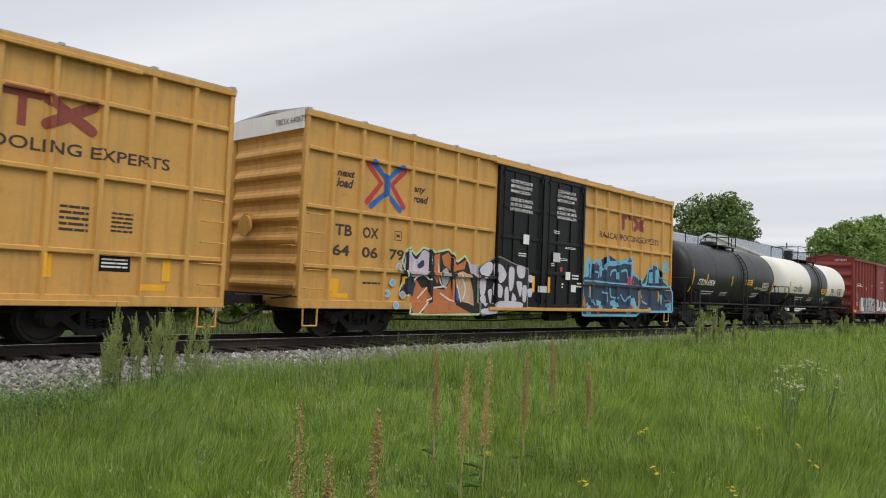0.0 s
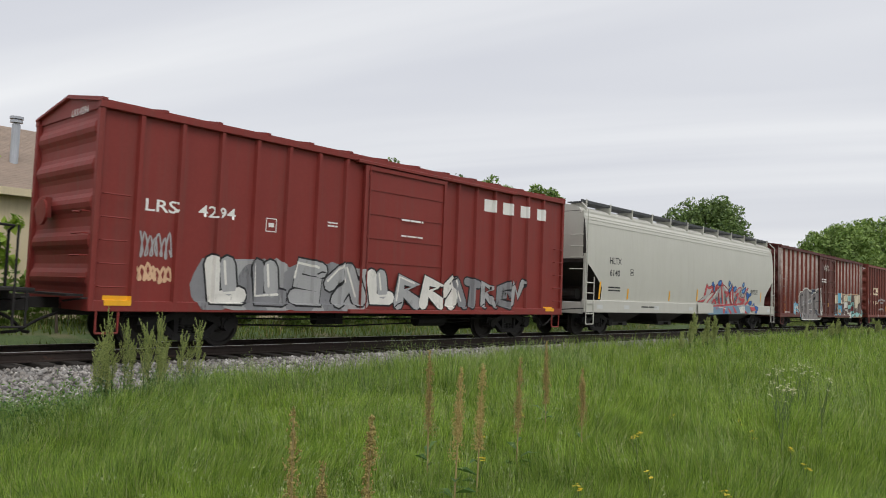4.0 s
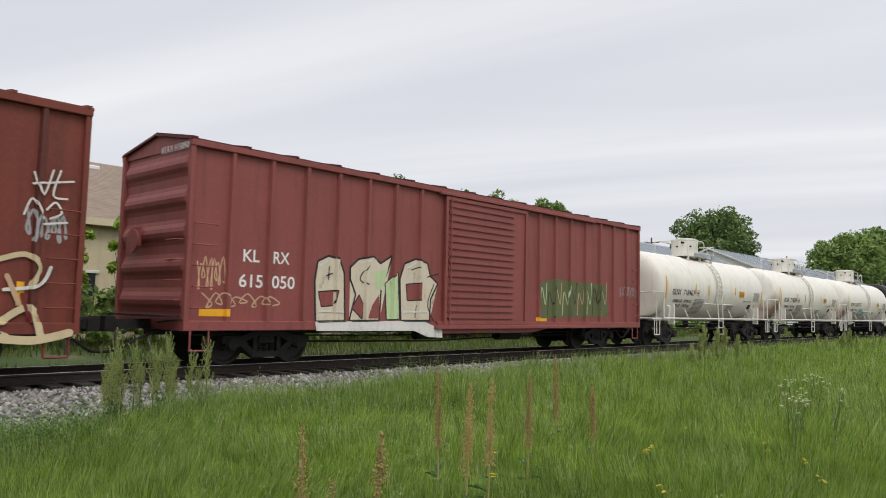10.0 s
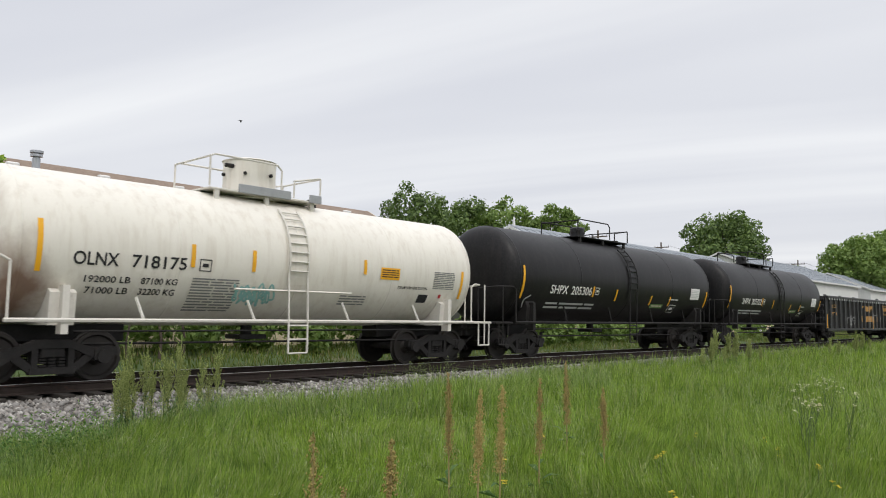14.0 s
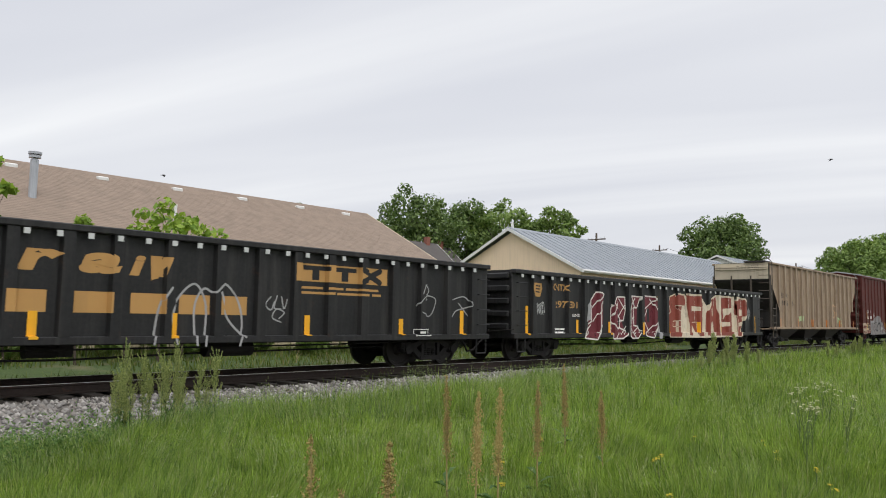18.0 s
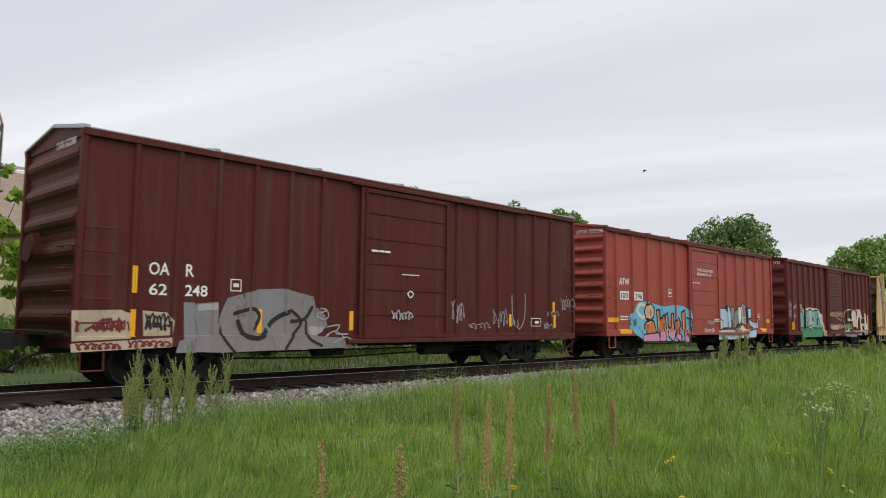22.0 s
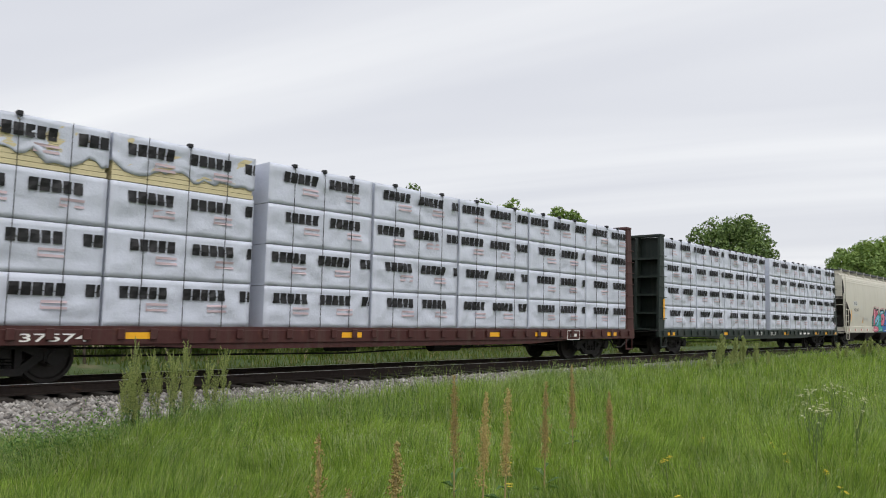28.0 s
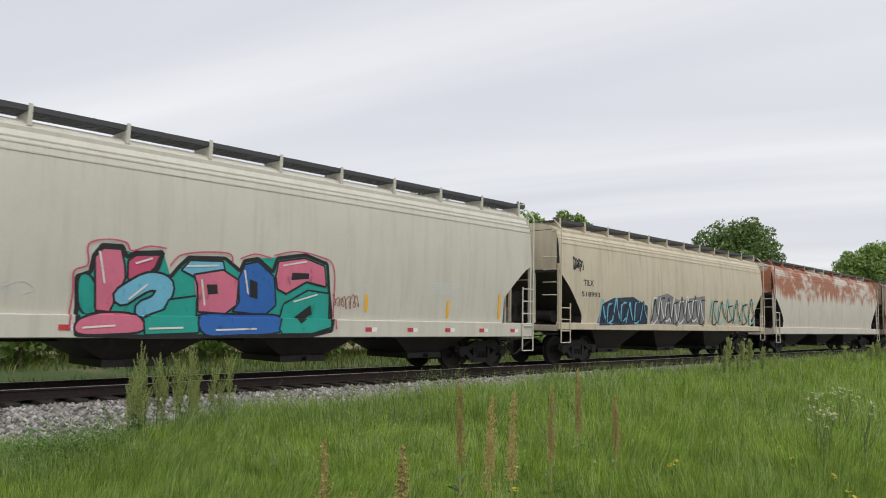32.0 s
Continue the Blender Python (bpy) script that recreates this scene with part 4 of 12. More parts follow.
def hopper(name, x0, x1, label, cfg):
    """A covered or open hopper: bulged or ribbed sides with slope-sheet ends, chutes, sills, ladders, roof walk."""
    car = new_car(name, x0, x1, label, cfg.get("category", "hopper car"))
    half = (x1 - x0) / 2
    m, dk = cfg["mat"], cfg["dark"]
    zs0, zs1 = cfg.get("sillz", (0.86, 1.28))
    zt = cfg["top"]
    curved = cfg.get("curved", True)
    slope_hi, slope_lo, inset = cfg.get("slope", (3.2, 2.1, 1.35))

    def ys(z):
        if not curved:
            return -HW + 0.10
        u = (z - zs1) / (zt - zs1)
        return -HW + 0.03 + 0.10 * (2 * (u - 0.45)) ** 2 + (0.14 * max(0, (u - 0.86) / 0.14) ** 2)

    def xe(z):
        u = min(1, max(0, (slope_hi - z) / (slope_hi - slope_lo)))
        return half - 0.06 - inset * (u ** 0.8)
    levels = [zs1 - 0.02 + (zt - zs1 + 0.02) * i / 26 for i in range(27)]
    for s in (-1, 1):
        bm = bmesh.new()
        rows = [[bm.verts.new((xe(z) * f, s * -ys(z), z)) for f in (-1, -0.8, -0.5, -0.2, 0, 0.2, 0.5, 0.8, 1)] for z in levels]
        for a, b in zip(rows, rows[1:]):
            for i in range(8):
                q = (a[i], a[i + 1], b[i + 1], b[i])
                bm.faces.new(q if s < 0 else q[::-1])
        part("side_sheet", bm, m, car, smooth=True)
    for s in (-1, 1):
        bm = bmesh.new()
        rows = [[bm.verts.new((s * (xe(z) - 0.003), -y, z)) for y in (ys(z), -ys(z))] for z in levels]
        for a, b in zip(rows, rows[1:]):
            q = (a[0], a[1], b[1], b[0])
            bm.faces.new(q if s < 0 else q[::-1])
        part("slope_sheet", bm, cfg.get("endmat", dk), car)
        # solid upper end
        part("car_end", B(*sorted((s * (half - 0.09), s * (half - 0.05))), -HW + 0.16, HW - 0.16, slope_hi + 0.12, zt - 0.02), cfg.get("endtop", m), car)
    # sills
    for s in (-1, 1):
        part("side_sill", bev(B(-half, half, *sorted((s * (HW - 0.14), s * (HW - 0.004))), zs0, zs1), 0.015), cfg.get("sillmat", m), car)
        part("end_sill", bev(B(*sorted((s * (half - 0.16), s * (half - 0.004))), -HW + 0.15, HW - 0.15, zs0 - 0.05, zs1 - 0.08), 0.015), cfg.get("sillmat", m), car)
    part("centre_sill", B(-half, half, -0.25, 0.25, zs0 - 0.1, zs0 + 0.25), STEEL, car)
    # end platforms, posts and ladders
    for s in (-1, 1):
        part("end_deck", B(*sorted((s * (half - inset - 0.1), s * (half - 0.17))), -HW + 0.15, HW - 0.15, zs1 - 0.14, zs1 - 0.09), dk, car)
        bm = bmesh.new()
        for y in (-HW + 0.08, HW - 0.08, -0.5, 0.5):
            box(bm, *sorted((s * (half - 0.12), s * (half - 0.04))), y - 0.04, y + 0.04, zs1 - 0.02, slope_hi + 0.3)
        part("end_frame", bm, cfg.get("postmat", m), car)
        bm = bmesh.new()
        xs = s * (half - 0.05)
        for dx in (0, -0.5):
            pipe(bm, [(xs + s * dx, -HW - 0.03, zs0 - 0.4), (xs + s * dx, -HW - 0.03, (zt if dx == 0 else slope_lo + 0.35)), *([(xs + s * dx, -HW + 0.25, zt + 0.28)] if dx == 0 else [])], 0.022, 5)
        lad = part("ladder", bm, cfg.get("postmat", m), car)
        z = zs0 - 0.4
        while z < slope_lo + 0.4:
            part("rung", rod(bmesh.new(), (xs, -HW - 0.03, z), (xs - s * 0.5, -HW - 0.03, z), 0.018, 5), cfg.get("postmat", m), lad)
            z += 0.36
        bm = bmesh.new()
        for z in (slope_lo + 0.6, slope_lo + 1.0, slope_lo + 1.4, slope_lo + 1.8):
            rod(bm, (s * (half + 0.06), -HW + 0.15, min(z, zt)), (s * (half + 0.06), -HW + 0.6, min(z, zt)), 0.018, 5)
            for y in (-HW + 0.15, -HW + 0.6):
                rod(bm, (s * (half + 0.06), y, min(z, zt)), (s * (half - 0.06), y, min(z, zt)), 0.016, 5)
        part("end_ladder", bm, cfg.get("postmat", m), car)
        bm = bmesh.new()
        rod(bm, (s * (half - 0.45), 0.5, 2.1), (s * (half - 0.38), 0.5, 2.1), 0.25, 16)
        rod(bm, (s * (half - 0.42), 0.5, zs1), (s * (half - 0.42), 0.5, 2.2), 0.05, 6)
        part("hand_brake", bm, dk, car)
        bm = bmesh.new()
        rod(bm, (s * (half - 0.9), -0.7, zs1 + 0.2), (s * (half - 0.9), 0.5, zs1 + 0.2), 0.2, 12)
        part("air_reservoir", bm, dk, car)
    # chutes
    n = cfg.get("bays", 4)
    span = 2 * (half - inset - 0.6)
    for k in range(n):
        xc = -span / 2 + (k + 0.5) * span / n
        w = span / n * 0.47
        bm = bmesh.new()
        lo = [(xc - w * 0.3, -0.75), (xc + w * 0.3, -0.75), (xc + w * 0.3, 0.75), (xc - w * 0.3, 0.75)]
        hi = [(xc - w, -1.3), (xc + w, -1.3), (xc + w, 1.3), (xc - w, 1.3)]
        zl = 0.33
        a, b, c = [bm.verts.new((x, y, zl + 0.12)) for x, y in lo], [bm.verts.new((x, y, zs0 + 0.25)) for x, y in hi], None
        for i in range(4):
            bm.faces.new((a[i], a[(i + 1) % 4], b[(i + 1) % 4], b[i]))
        bm.faces.new(a[::-1])
        bm.faces.new(b)
        box(bm, xc - w * 0.34, xc + w * 0.34, -0.82, 0.82, zl, zl + 0.14)
        rod(bm, (xc, -1.0, zl + 0.07), (xc, 1.0, zl + 0.07), 0.05, 6)
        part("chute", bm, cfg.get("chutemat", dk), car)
    # roof
    if cfg.get("roofed", True):
        bm = bmesh.new()
        yt = -ys(zt)
        pts = [(-yt, zt)] + [(yt * math.sin(a), zt + cfg.get("crown", 0.28) * math.cos(a)) for a in [-1.35 + 2.7 * i / 12 for i in range(13)]][0:13] + [(yt, zt)]
        prism(bm, pts[::-1], "x", -half + 0.05, half - 0.05)
        part("roof", bm, m, car)
        part("eave_angle", bev(B(-half + 0.03, half - 0.03, -yt - 0.05, -yt + 0.04, zt - 0.1, zt + 0.02), 0.012), m, car)
        if curved:
            for z in (zt - 0.20, zt - 0.30, zt - 0.44):
                yy = ys(z)
                part("crease", B(-half + 0.06, half - 0.06, yy - 0.012, yy + 0.02, z - 0.015, z + 0.015), m, car)
        zr = zt + cfg.get("crown", 0.28) + 0.02
        for side in (-1, 1):
            bm = bmesh.new()
            y0 = side * 0.95
            for i in range(5):
                yy = y0 - 0.24 + 0.12 * i
                box(bm, -half + 0.1, half - 0.1, yy - 0.035, yy + 0.035, zr - 0.02, zr + 0.015)
            box(bm, -half + 0.1, half - 0.1, y0 - 0.31, y0 - 0.285, zr - 0.02, zr + 0.08)
            wk = part("roof_walk", bm, cfg["walk"], car)
            for i in range(12):
                x = -half + 0.4 + i * (2 * half - 0.8) / 11
                part("walk_bracket", B(x - 0.04, x + 0.04, *sorted((y0 - 0.33, y0 + 0.3)), zt + 0.02, zr - 0.025), m, wk)
                if side < 0:
                    part("walk_post", B(x - 0.035, x + 0.035, y0 - 0.345, y0 - 0.32, zt + 0.05, zr + 0.11), cfg.get("bracket", m), wk)
        for i in range(6):
            x = -half + 1.6 + i * (2 * half - 3.2) / 5
            part("hatch", bev(B(x - 0.55, x + 0.55, -0.35, 0.35, zr - 0.1, zr + 0.02), 0.03), m, car)
    else:
        for s in (-1, 1):
            part("top_chord", bev(B(-half + 0.04, half - 0.04, *sorted((s * (HW - 0.14), s * (HW - 0.005))), zt - 0.1, zt), 0.015), m, car)
    rw = 0.06
    ribs = cfg.get("ribs", [])
    for x in ribs:
        zb = zs1 - 0.05
        if abs(x) > half - inset - 0.06:
            zb = slope_lo + (slope_hi - slope_lo) * min(1, (abs(x) - (half - inset - 0.06)) / inset)
        part("side_rib", prism(bmesh.new(), [(x - rw, -HW + 0.1), (x - rw, -HW + 0.002), (x + rw, -HW + 0.002), (x + rw, -HW + 0.1)][::-1], "z", zb, zt - 0.08), cfg.get("ribmat", m), car)
    coupler(car, half, 0.75)
    for s in (-1, 1):
        truck(car, s * (half - 1.75))
    edges = sorted(e for x in ribs for e in (x - rw - 0.003, x - rw + 0.003, x + rw - 0.003, x + rw + 0.003))
    zz = [zs1 + 0.001, zs1 + 0.012] + ([zs1 + (zt - zs1) * i / 18 for i in range(1, 18)] if curved else [])

    def y(x, z):
        if z < zs1 + 0.01:
            return -HW + 0.002
        if any(abs(x - q) < rw for q in ribs):
            return -HW + 0.002
        return ys(z)
    return car, {"xs": edges, "zs": sorted(zz), "y": y, "half": half, "z0": zs0}


def gondola(name, x0, x1, label, cfg):
    car = new_car(name, x0, x1, label, "gondola car")
    half = (x1 - x0) / 2
    z0, z1, m = cfg["z0"], cfg["z1"], cfg["mat"]
    ribs, rw, dep = cfg["ribs"], 0.13, 0.12
    for s in (-1, 1):
        part("side_wall", B(-half, half, *sorted((s * (HW - dep), s * (HW - dep - 0.04))), z0 + 0.02, z1 - 0.05), m, car)
        part("side_sill", bev(B(-half, half, *sorted((s * (HW - 0.14), s * (HW - 0.01))), z0, z0 + 0.14), 0.012), m, car)
        part("top_chord", bev(B(-half, half, *sorted((s * (HW - 0.2), s * (HW + 0.02))), z1 - 0.13, z1), 0.02), m, car)
        for x in ribs:
            p = [(x - rw, s * (HW - dep)), (x + rw, s * (HW - dep)), (x + rw * 0.75, s * (HW - 0.006)), (x - rw * 0.75, s * (HW - 0.006))]
            part("side_rib", prism(bmesh.new(), p if s > 0 else p[::-1], "z", z0 + 0.13, z1 - 0.12), m, car)
        part("car_end", B(*sorted((s * (half - 0.06), s * (half - 0.02))), -HW + 0.13, HW - 0.13, z0, z1 - 0.02), m, car)
        for i in range(5):
            z = z0 + 0.35 + i * 0.38
            part("end_rib", bev(B(*sorted((s * (half - 0.02), s * (half + 0.1))), -HW + 0.2, HW - 0.2, z - 0.09, z + 0.09), 0.03), m, car)
        bm = bmesh.new()
        rod(bm, (s * (half + 0.14), 0.6, 1.9), (s * (half + 0.2), 0.6, 1.9), 0.25, 16)
        part("hand_brake", bm, STEEL, car)
    part("floor", B(-half + 0.05, half - 0.05, -HW + 0.17, HW - 0.17, z0 + 0.08, z0 + 0.16), STEEL, car)
    bm = bmesh.new()
    x = -half + 0.35
    while x < half - 0.2:
        box(bm, x - 0.05, x + 0.05, -HW - 0.03, -HW - 0.005 + 0.0, z1 - 0.24, z1 - 0.14)
        x += 0.52
    tagged(part("tie_loop_row", bm, GREYPLATE, car), kind="stuff")
    irons(car, -half + 0.1, -half + 0.55, [z0 + 0.4 + 0.42 * i for i in range(4)], -HW - 0.06, m)
    irons(car, half - 0.55, half - 0.1, [z0 + 0.4 + 0.42 * i for i in range(4)], -HW - 0.06, m)
    for s in (-1, 1):
        step(car, s * (half - 0.35), z0 + 0.03, m)
    underframe(car, half, z0 + 0.05, STEEL)
    coupler(car, half, 0.58)
    for s in (-1, 1):
        truck(car, s * (half - 1.9))
    edges = sorted(e for q in ribs for e in (q - rw - 0.003, q - rw * 0.75, q + rw * 0.75, q + rw + 0.003))

    def y(x, z):
        if z < z0 + 0.15 or any(abs(x - q) <= rw * 0.76 for q in ribs):
            return -HW + 0.006
        return -HW + dep
    return car, {"xs": edges, "zs": [z0 + 0.145, z0 + 0.155], "y": y, "half": half, "z0": z0}


def flatcar(name, x0, x1, label, cfg):
    """A flat with end bulkheads: deck, side sills, bulkheads with braces; stakes or a centre beam."""
    car = new_car(name, x0, x1, label, "flatcar")
    half = (x1 - x0) / 2
    zd, zb, ztop, m = cfg["deck"], cfg["z0"], cfg["top"], cfg["mat"]
    for s in (-1, 1):
        bm = B(-half, half, *sorted((s * (HW - 0.16), s * (HW - 0.01))), zb, zd - 0.06)
        prism(bm, [(-half * 0.7, zb + 0.01), (-half * 0.45, zb - 0.12), (half * 0.45, zb - 0.12), (half * 0.7, zb + 0.01)], "y", *sorted((s * (HW - 0.14), s * (HW - 0.05))))
        part("side_sill", bev(bm, 0.012), m, car)
    deck = part("deck", B(-half, half, -HW + 0.02, HW - 0.02, zd - 0.06, zd), cfg.get("deckmat", m), car)
    for k in range(int(2 * half / 0.6)):
        x = -half + 0.3 + k * 0.6
        part("stake_pocket", bev(B(x - 0.07, x + 0.07, -HW - 0.05, -HW - 0.008, zd - 0.24, zd - 0.04), 0.012), m, car)
    t = cfg.get("thick", 0.55)
    for s in (-1, 1):
        xa, xb = s * (half - t), s * half
        plate = part("bulkhead", bev(B(*sorted((xa, xa + s * 0.06)), -HW + 0.05, HW - 0.05, zd, ztop - 0.03), 0.01), cfg.get("inside", m) if s < 0 else m, car, cfg.get("bulk_label", ""))
        for y in (-HW + 0.09, -0.5, 0.5, HW - 0.09):
            prof = [(xa + s * 0.06, zd), (xb, zd), (xb - s * 0.02, zd + 0.5), (xa + s * 0.32, ztop), (xa + s * 0.06, ztop)]
            part("bulkhead_brace", prism(bmesh.new(), prof[::s], "y", y - 0.05, y + 0.05), m if abs(y) > 1 else cfg.get("inside", m), plate)
        for z in cfg.get("shelves", (zd + 0.6, zd + 1.3, zd + 2.0, zd + 2.7)):
            d = 0.32 + (t - 0.34) * (1 - (z - zd) / (ztop - zd))
            part("bulkhead_shelf", B(*sorted((xa + s * 0.06, xa + s * d)), -HW + 0.14, HW - 0.14, z - 0.04, z + 0.04), cfg.get("inside", m), plate)
        part("bulkhead_cap", bev(B(*sorted((xa - s * 0.02, xa + s * 0.34)), -HW + 0.02, HW - 0.02, ztop - 0.02, ztop + 0.07), 0.015), m, plate)
        irons(car, *sorted((xb - s * 0.55, xb - s * 0.1)), [zd + 0.4 + 0.4 * i for i in range(7)], -HW - 0.02, m)
        step(car, s * (half - 0.35), zb + 0.05, m)
        bm = bmesh.new()
        rod(bm, (s * (half + 0.1), 0.5, 2.0), (s * (half + 0.16), 0.5, 2.0), 0.25, 16)
        part("hand_brake", bm, m, car)
    if cfg.get("beam"):
        bm = B(-half + t, half - t, -0.13, 0.13, ztop - 0.35, ztop - 0.02)
        part("centre_beam", bm, m, car)
        k = int((2 * half - 2 * t) / 2.4)
        for i in range(1, k):
            x = -half + t + i * (2 * half - 2 * t) / k
            part("beam_post", B(x - 0.12, x + 0.12, -0.11, 0.11, zd, ztop - 0.35), m, car)
    underframe(car, half, zb + 0.05, STEEL)
    coupler(car, half, 0.9)
    for s in (-1, 1):
        truck(car, s * (half - cfg.get("bogie", 2.1)))

    def y(x, z):
        return -HW + 0.006
    return car, {"xs": [], "zs": [], "y": y, "half": half, "z0": zb}

# ---------------------------------------------------------------- liveries


def bleach(top, amount):
    """White chalking of the paint, high on the panels and running down."""
    def f(nt, col):
        t = nt.nodes.new("ShaderNodeTexCoord")
        sp = nt.nodes.new("ShaderNodeSeparateXYZ")
        nt.links.new(t.outputs["Object"], sp.inputs[0])
        run = noise_fac(nt, 2.4, 5, stretch=(2.2, 2.2, 0.12))
        z = mth(nt, "ADD", sp.outputs["Z"], mth(nt, "MULTIPLY", run, 4.6))
        fac = ramp_node(nt, z, 4.2, 6.0)
        grain = noise_fac(nt, 5, 6)
        return mixc(nt, mth(nt, "MULTIPLY", mth(nt, "MULTIPLY", fac, amount), ramp_node(nt, grain, 0.05, 0.5)), col, top)
    return f


def rustdown(colour, z0, z1, amount):
    """Rust that starts at the top edge and runs down in tongues."""
    def f(nt, col):
        t = nt.nodes.new("ShaderNodeTexCoord")
        sp = nt.nodes.new("ShaderNodeSeparateXYZ")
        nt.links.new(t.outputs["Object"], sp.inputs[0])
        run = noise_fac(nt, 2.2, 6, stretch=(1.2, 1.2, 0.22))
        z = mth(nt, "ADD", sp.outputs["Z"], mth(nt, "MULTIPLY", run, 2.6))
        holes = ramp_node(nt, noise_fac(nt, 1.1, 7, stretch=(0.6, 0.6, 1.1), off=(4, 4, 4), rough=0.7), 0.40, 0.52)
        return mixc(nt, mth(nt, "MULTIPLY", mth(nt, "MULTIPLY", ramp_node(nt, z, z0, z1), holes), amount), col, colour)
    return f


def two_tone(nt):
    """White barrel with a black band amidships and a black lower half."""
    t = nt.nodes.new("ShaderNodeTexCoord")
    sp = nt.nodes.new("ShaderNodeSeparateXYZ")
    nt.links.new(t.outputs["Object"], sp.inputs[0])
    low = mth(nt, "LESS_THAN", sp.outputs["Z"], 1.86)
    band = mth(nt, "MULTIPLY", mth(nt, "GREATER_THAN", sp.outputs["X"], -1.77), mth(nt, "LESS_THAN", sp.outputs["X"], 1.67))
    return mixc(nt, mth(nt, "MAXIMUM", low, band), (0.72, 0.69, 0.62), (0.012, 0.013, 0.017))


YELLOW = paint("yellow_boxcar_paint", (0.58, 0.32, 0.085), var=0.20, streak=0.38, rust=0.22, dirt=(0.22, 0.14, 0.06))
RED_A = paint("bright_red_boxcar_paint", (0.21, 0.028, 0.022), var=0.18, streak=0.2, seed=1)
RED_B = paint("chalked_brown_red_paint", (0.115, 0.028, 0.022), var=0.3, streak=0.35, dirt=(0.10, 0.045, 0.035), rust=0.6, rustc=(0.20, 0.075, 0.045), spot=(0.50, 0.66), fade=bleach((0.54, 0.46, 0.42), 0.9), seed=2)
RED_C = paint("rusty_brown_red_paint", (0.185, 0.040, 0.025), var=0.28, streak=0.45, dirt=(0.06, 0.028, 0.02), rust=0.45, rustc=(0.10, 0.03, 0.02), seed=3)
RUSTDOOR = paint("rust_eaten_door_paint", (0.155, 0.036, 0.024), var=0.5, streak=0.85, dirt=(0.028, 0.016, 0.013), rust=0.9, rustc=(0.045, 0.02, 0.015), spot=(0.48, 0.60), bump=0.4, seed=31)
RUSTRIB = paint("rust_dark_rib_paint", (0.105, 0.026, 0.018), var=0.4, streak=0.6, dirt=(0.035, 0.018, 0.014), rust=0.5, rustc=(0.05, 0.02, 0.014), seed=32)
RED_D = paint("faded_rose_red_paint", (0.26, 0.070, 0.062), var=0.25, streak=0.35, dirt=(0.09, 0.04, 0.035), rust=0.2, seed=4)
RED_E = paint("dark_oxide_red_paint", (0.082, 0.0145, 0.011), spec=0.2, var=0.25, streak=0.25, rust=0.1, seed=5)
RED_F = paint("orange_red_boxcar_paint", (0.32, 0.058, 0.038), var=0.22, streak=0.4, dirt=(0.10, 0.035, 0.025), rust=0.4, rustc=(0.10, 0.03, 0.02), seed=6)
RED_G = paint("deep_maroon_paint", (0.105, 0.020, 0.017), spec=0.2, var=0.3, streak=0.35, dirt=(0.035, 0.016, 0.014), rust=0.35, rustc=(0.05, 0.02, 0.015), seed=7)
DOORBLACK = paint("black_door_paint", (0.006, 0.0065, 0.007), spec=0.2, rough=0.4, var=0.3, streak=0.08, dirt=(0.04, 0.04, 0.038))
GALV = paint("galvanised_roof_sheet", (0.42, 0.42, 0.42), rough=0.5, metal=0.3, var=0.3, streak=0.2, rust=0.25)
TANKBLACK = paint("black_tank_paint", (0.014, 0.014, 0.016), rough=0.42, var=0.3, streak=0.25, dirt=(0.06, 0.055, 0.05), bump=0.04, seed=8)
TANKGREY = paint("weathered_black_tank_paint", (0.010, 0.0095, 0.010), spec=0.22, rough=0.42, var=0.35, streak=0.25, dirt=(0.045, 0.038, 0.035), bump=0.04, seed=9)
TWOTONE = paint("white_and_black_tank_paint", (0.70, 0.68, 0.62), rough=0.4, var=0.04, streak=0.05, bump=0.03, livery=two_tone)
TANKWHITE = paint("cream_white_tank_paint", (0.74, 0.705, 0.63), rough=0.42, var=0.10, streak=0.24, dirt=(0.36, 0.27, 0.18), rust=0.10, rustc=(0.30, 0.16, 0.09), spot=(0.62, 0.75), bump=0.03, seed=10)


def end_stain(nt, col):
    """Rust-brown product stain that runs down the front shoulder of the barrel."""
    t = nt.nodes.new("ShaderNodeTexCoord")
    sp = nt.nodes.new("ShaderNodeSeparateXYZ")
    nt.links.new(t.outputs["Object"], sp.inputs[0])
    n = noise_fac(nt, 1.4, 6, stretch=(1, 1, 0.6), rough=0.65)
    d = mth(nt, "ADD", mth(nt, "ABSOLUTE", mth(nt, "ADD", sp.outputs["X"], 5.6)), mth(nt, "MULTIPLY", mth(nt, "ABSOLUTE", mth(nt, "SUBTRACT", sp.outputs["Z"], 1.65)), 0.8))
    return mixc(nt, mth(nt, "MULTIPLY", ramp_node(nt, mth(nt, "ADD", d, mth(nt, "MULTIPLY", n, 1.2)), 1.55, 0.85), 0.9), col, (0.17, 0.085, 0.05))


TANKSTAIN = paint("stained_cream_tank_paint", (0.74, 0.705, 0.63), rough=0.42, var=0.10, streak=0.26, dirt=(0.36, 0.27, 0.18), rust=0.12, rustc=(0.30, 0.16, 0.09), spot=(0.62, 0.75), bump=0.03, fade=end_stain, seed=21)
INKGREY = flat("grey_stencil_ink", (0.20, 0.20, 0.20))
RAILWHITE = paint("white_rail_paint", (0.66, 0.63, 0.57), var=0.2, streak=0.1, rust=0.25)
PLATGREY = paint("grey_platform_steel", (0.34, 0.35, 0.36), var=0.25, streak=0.1)
HOPGREY = paint("pale_grey_hopper_paint", (0.50, 0.49, 0.44), var=0.10, streak=0.14, dirt=(0.34, 0.30, 0.24), bump=0.03, seed=11)
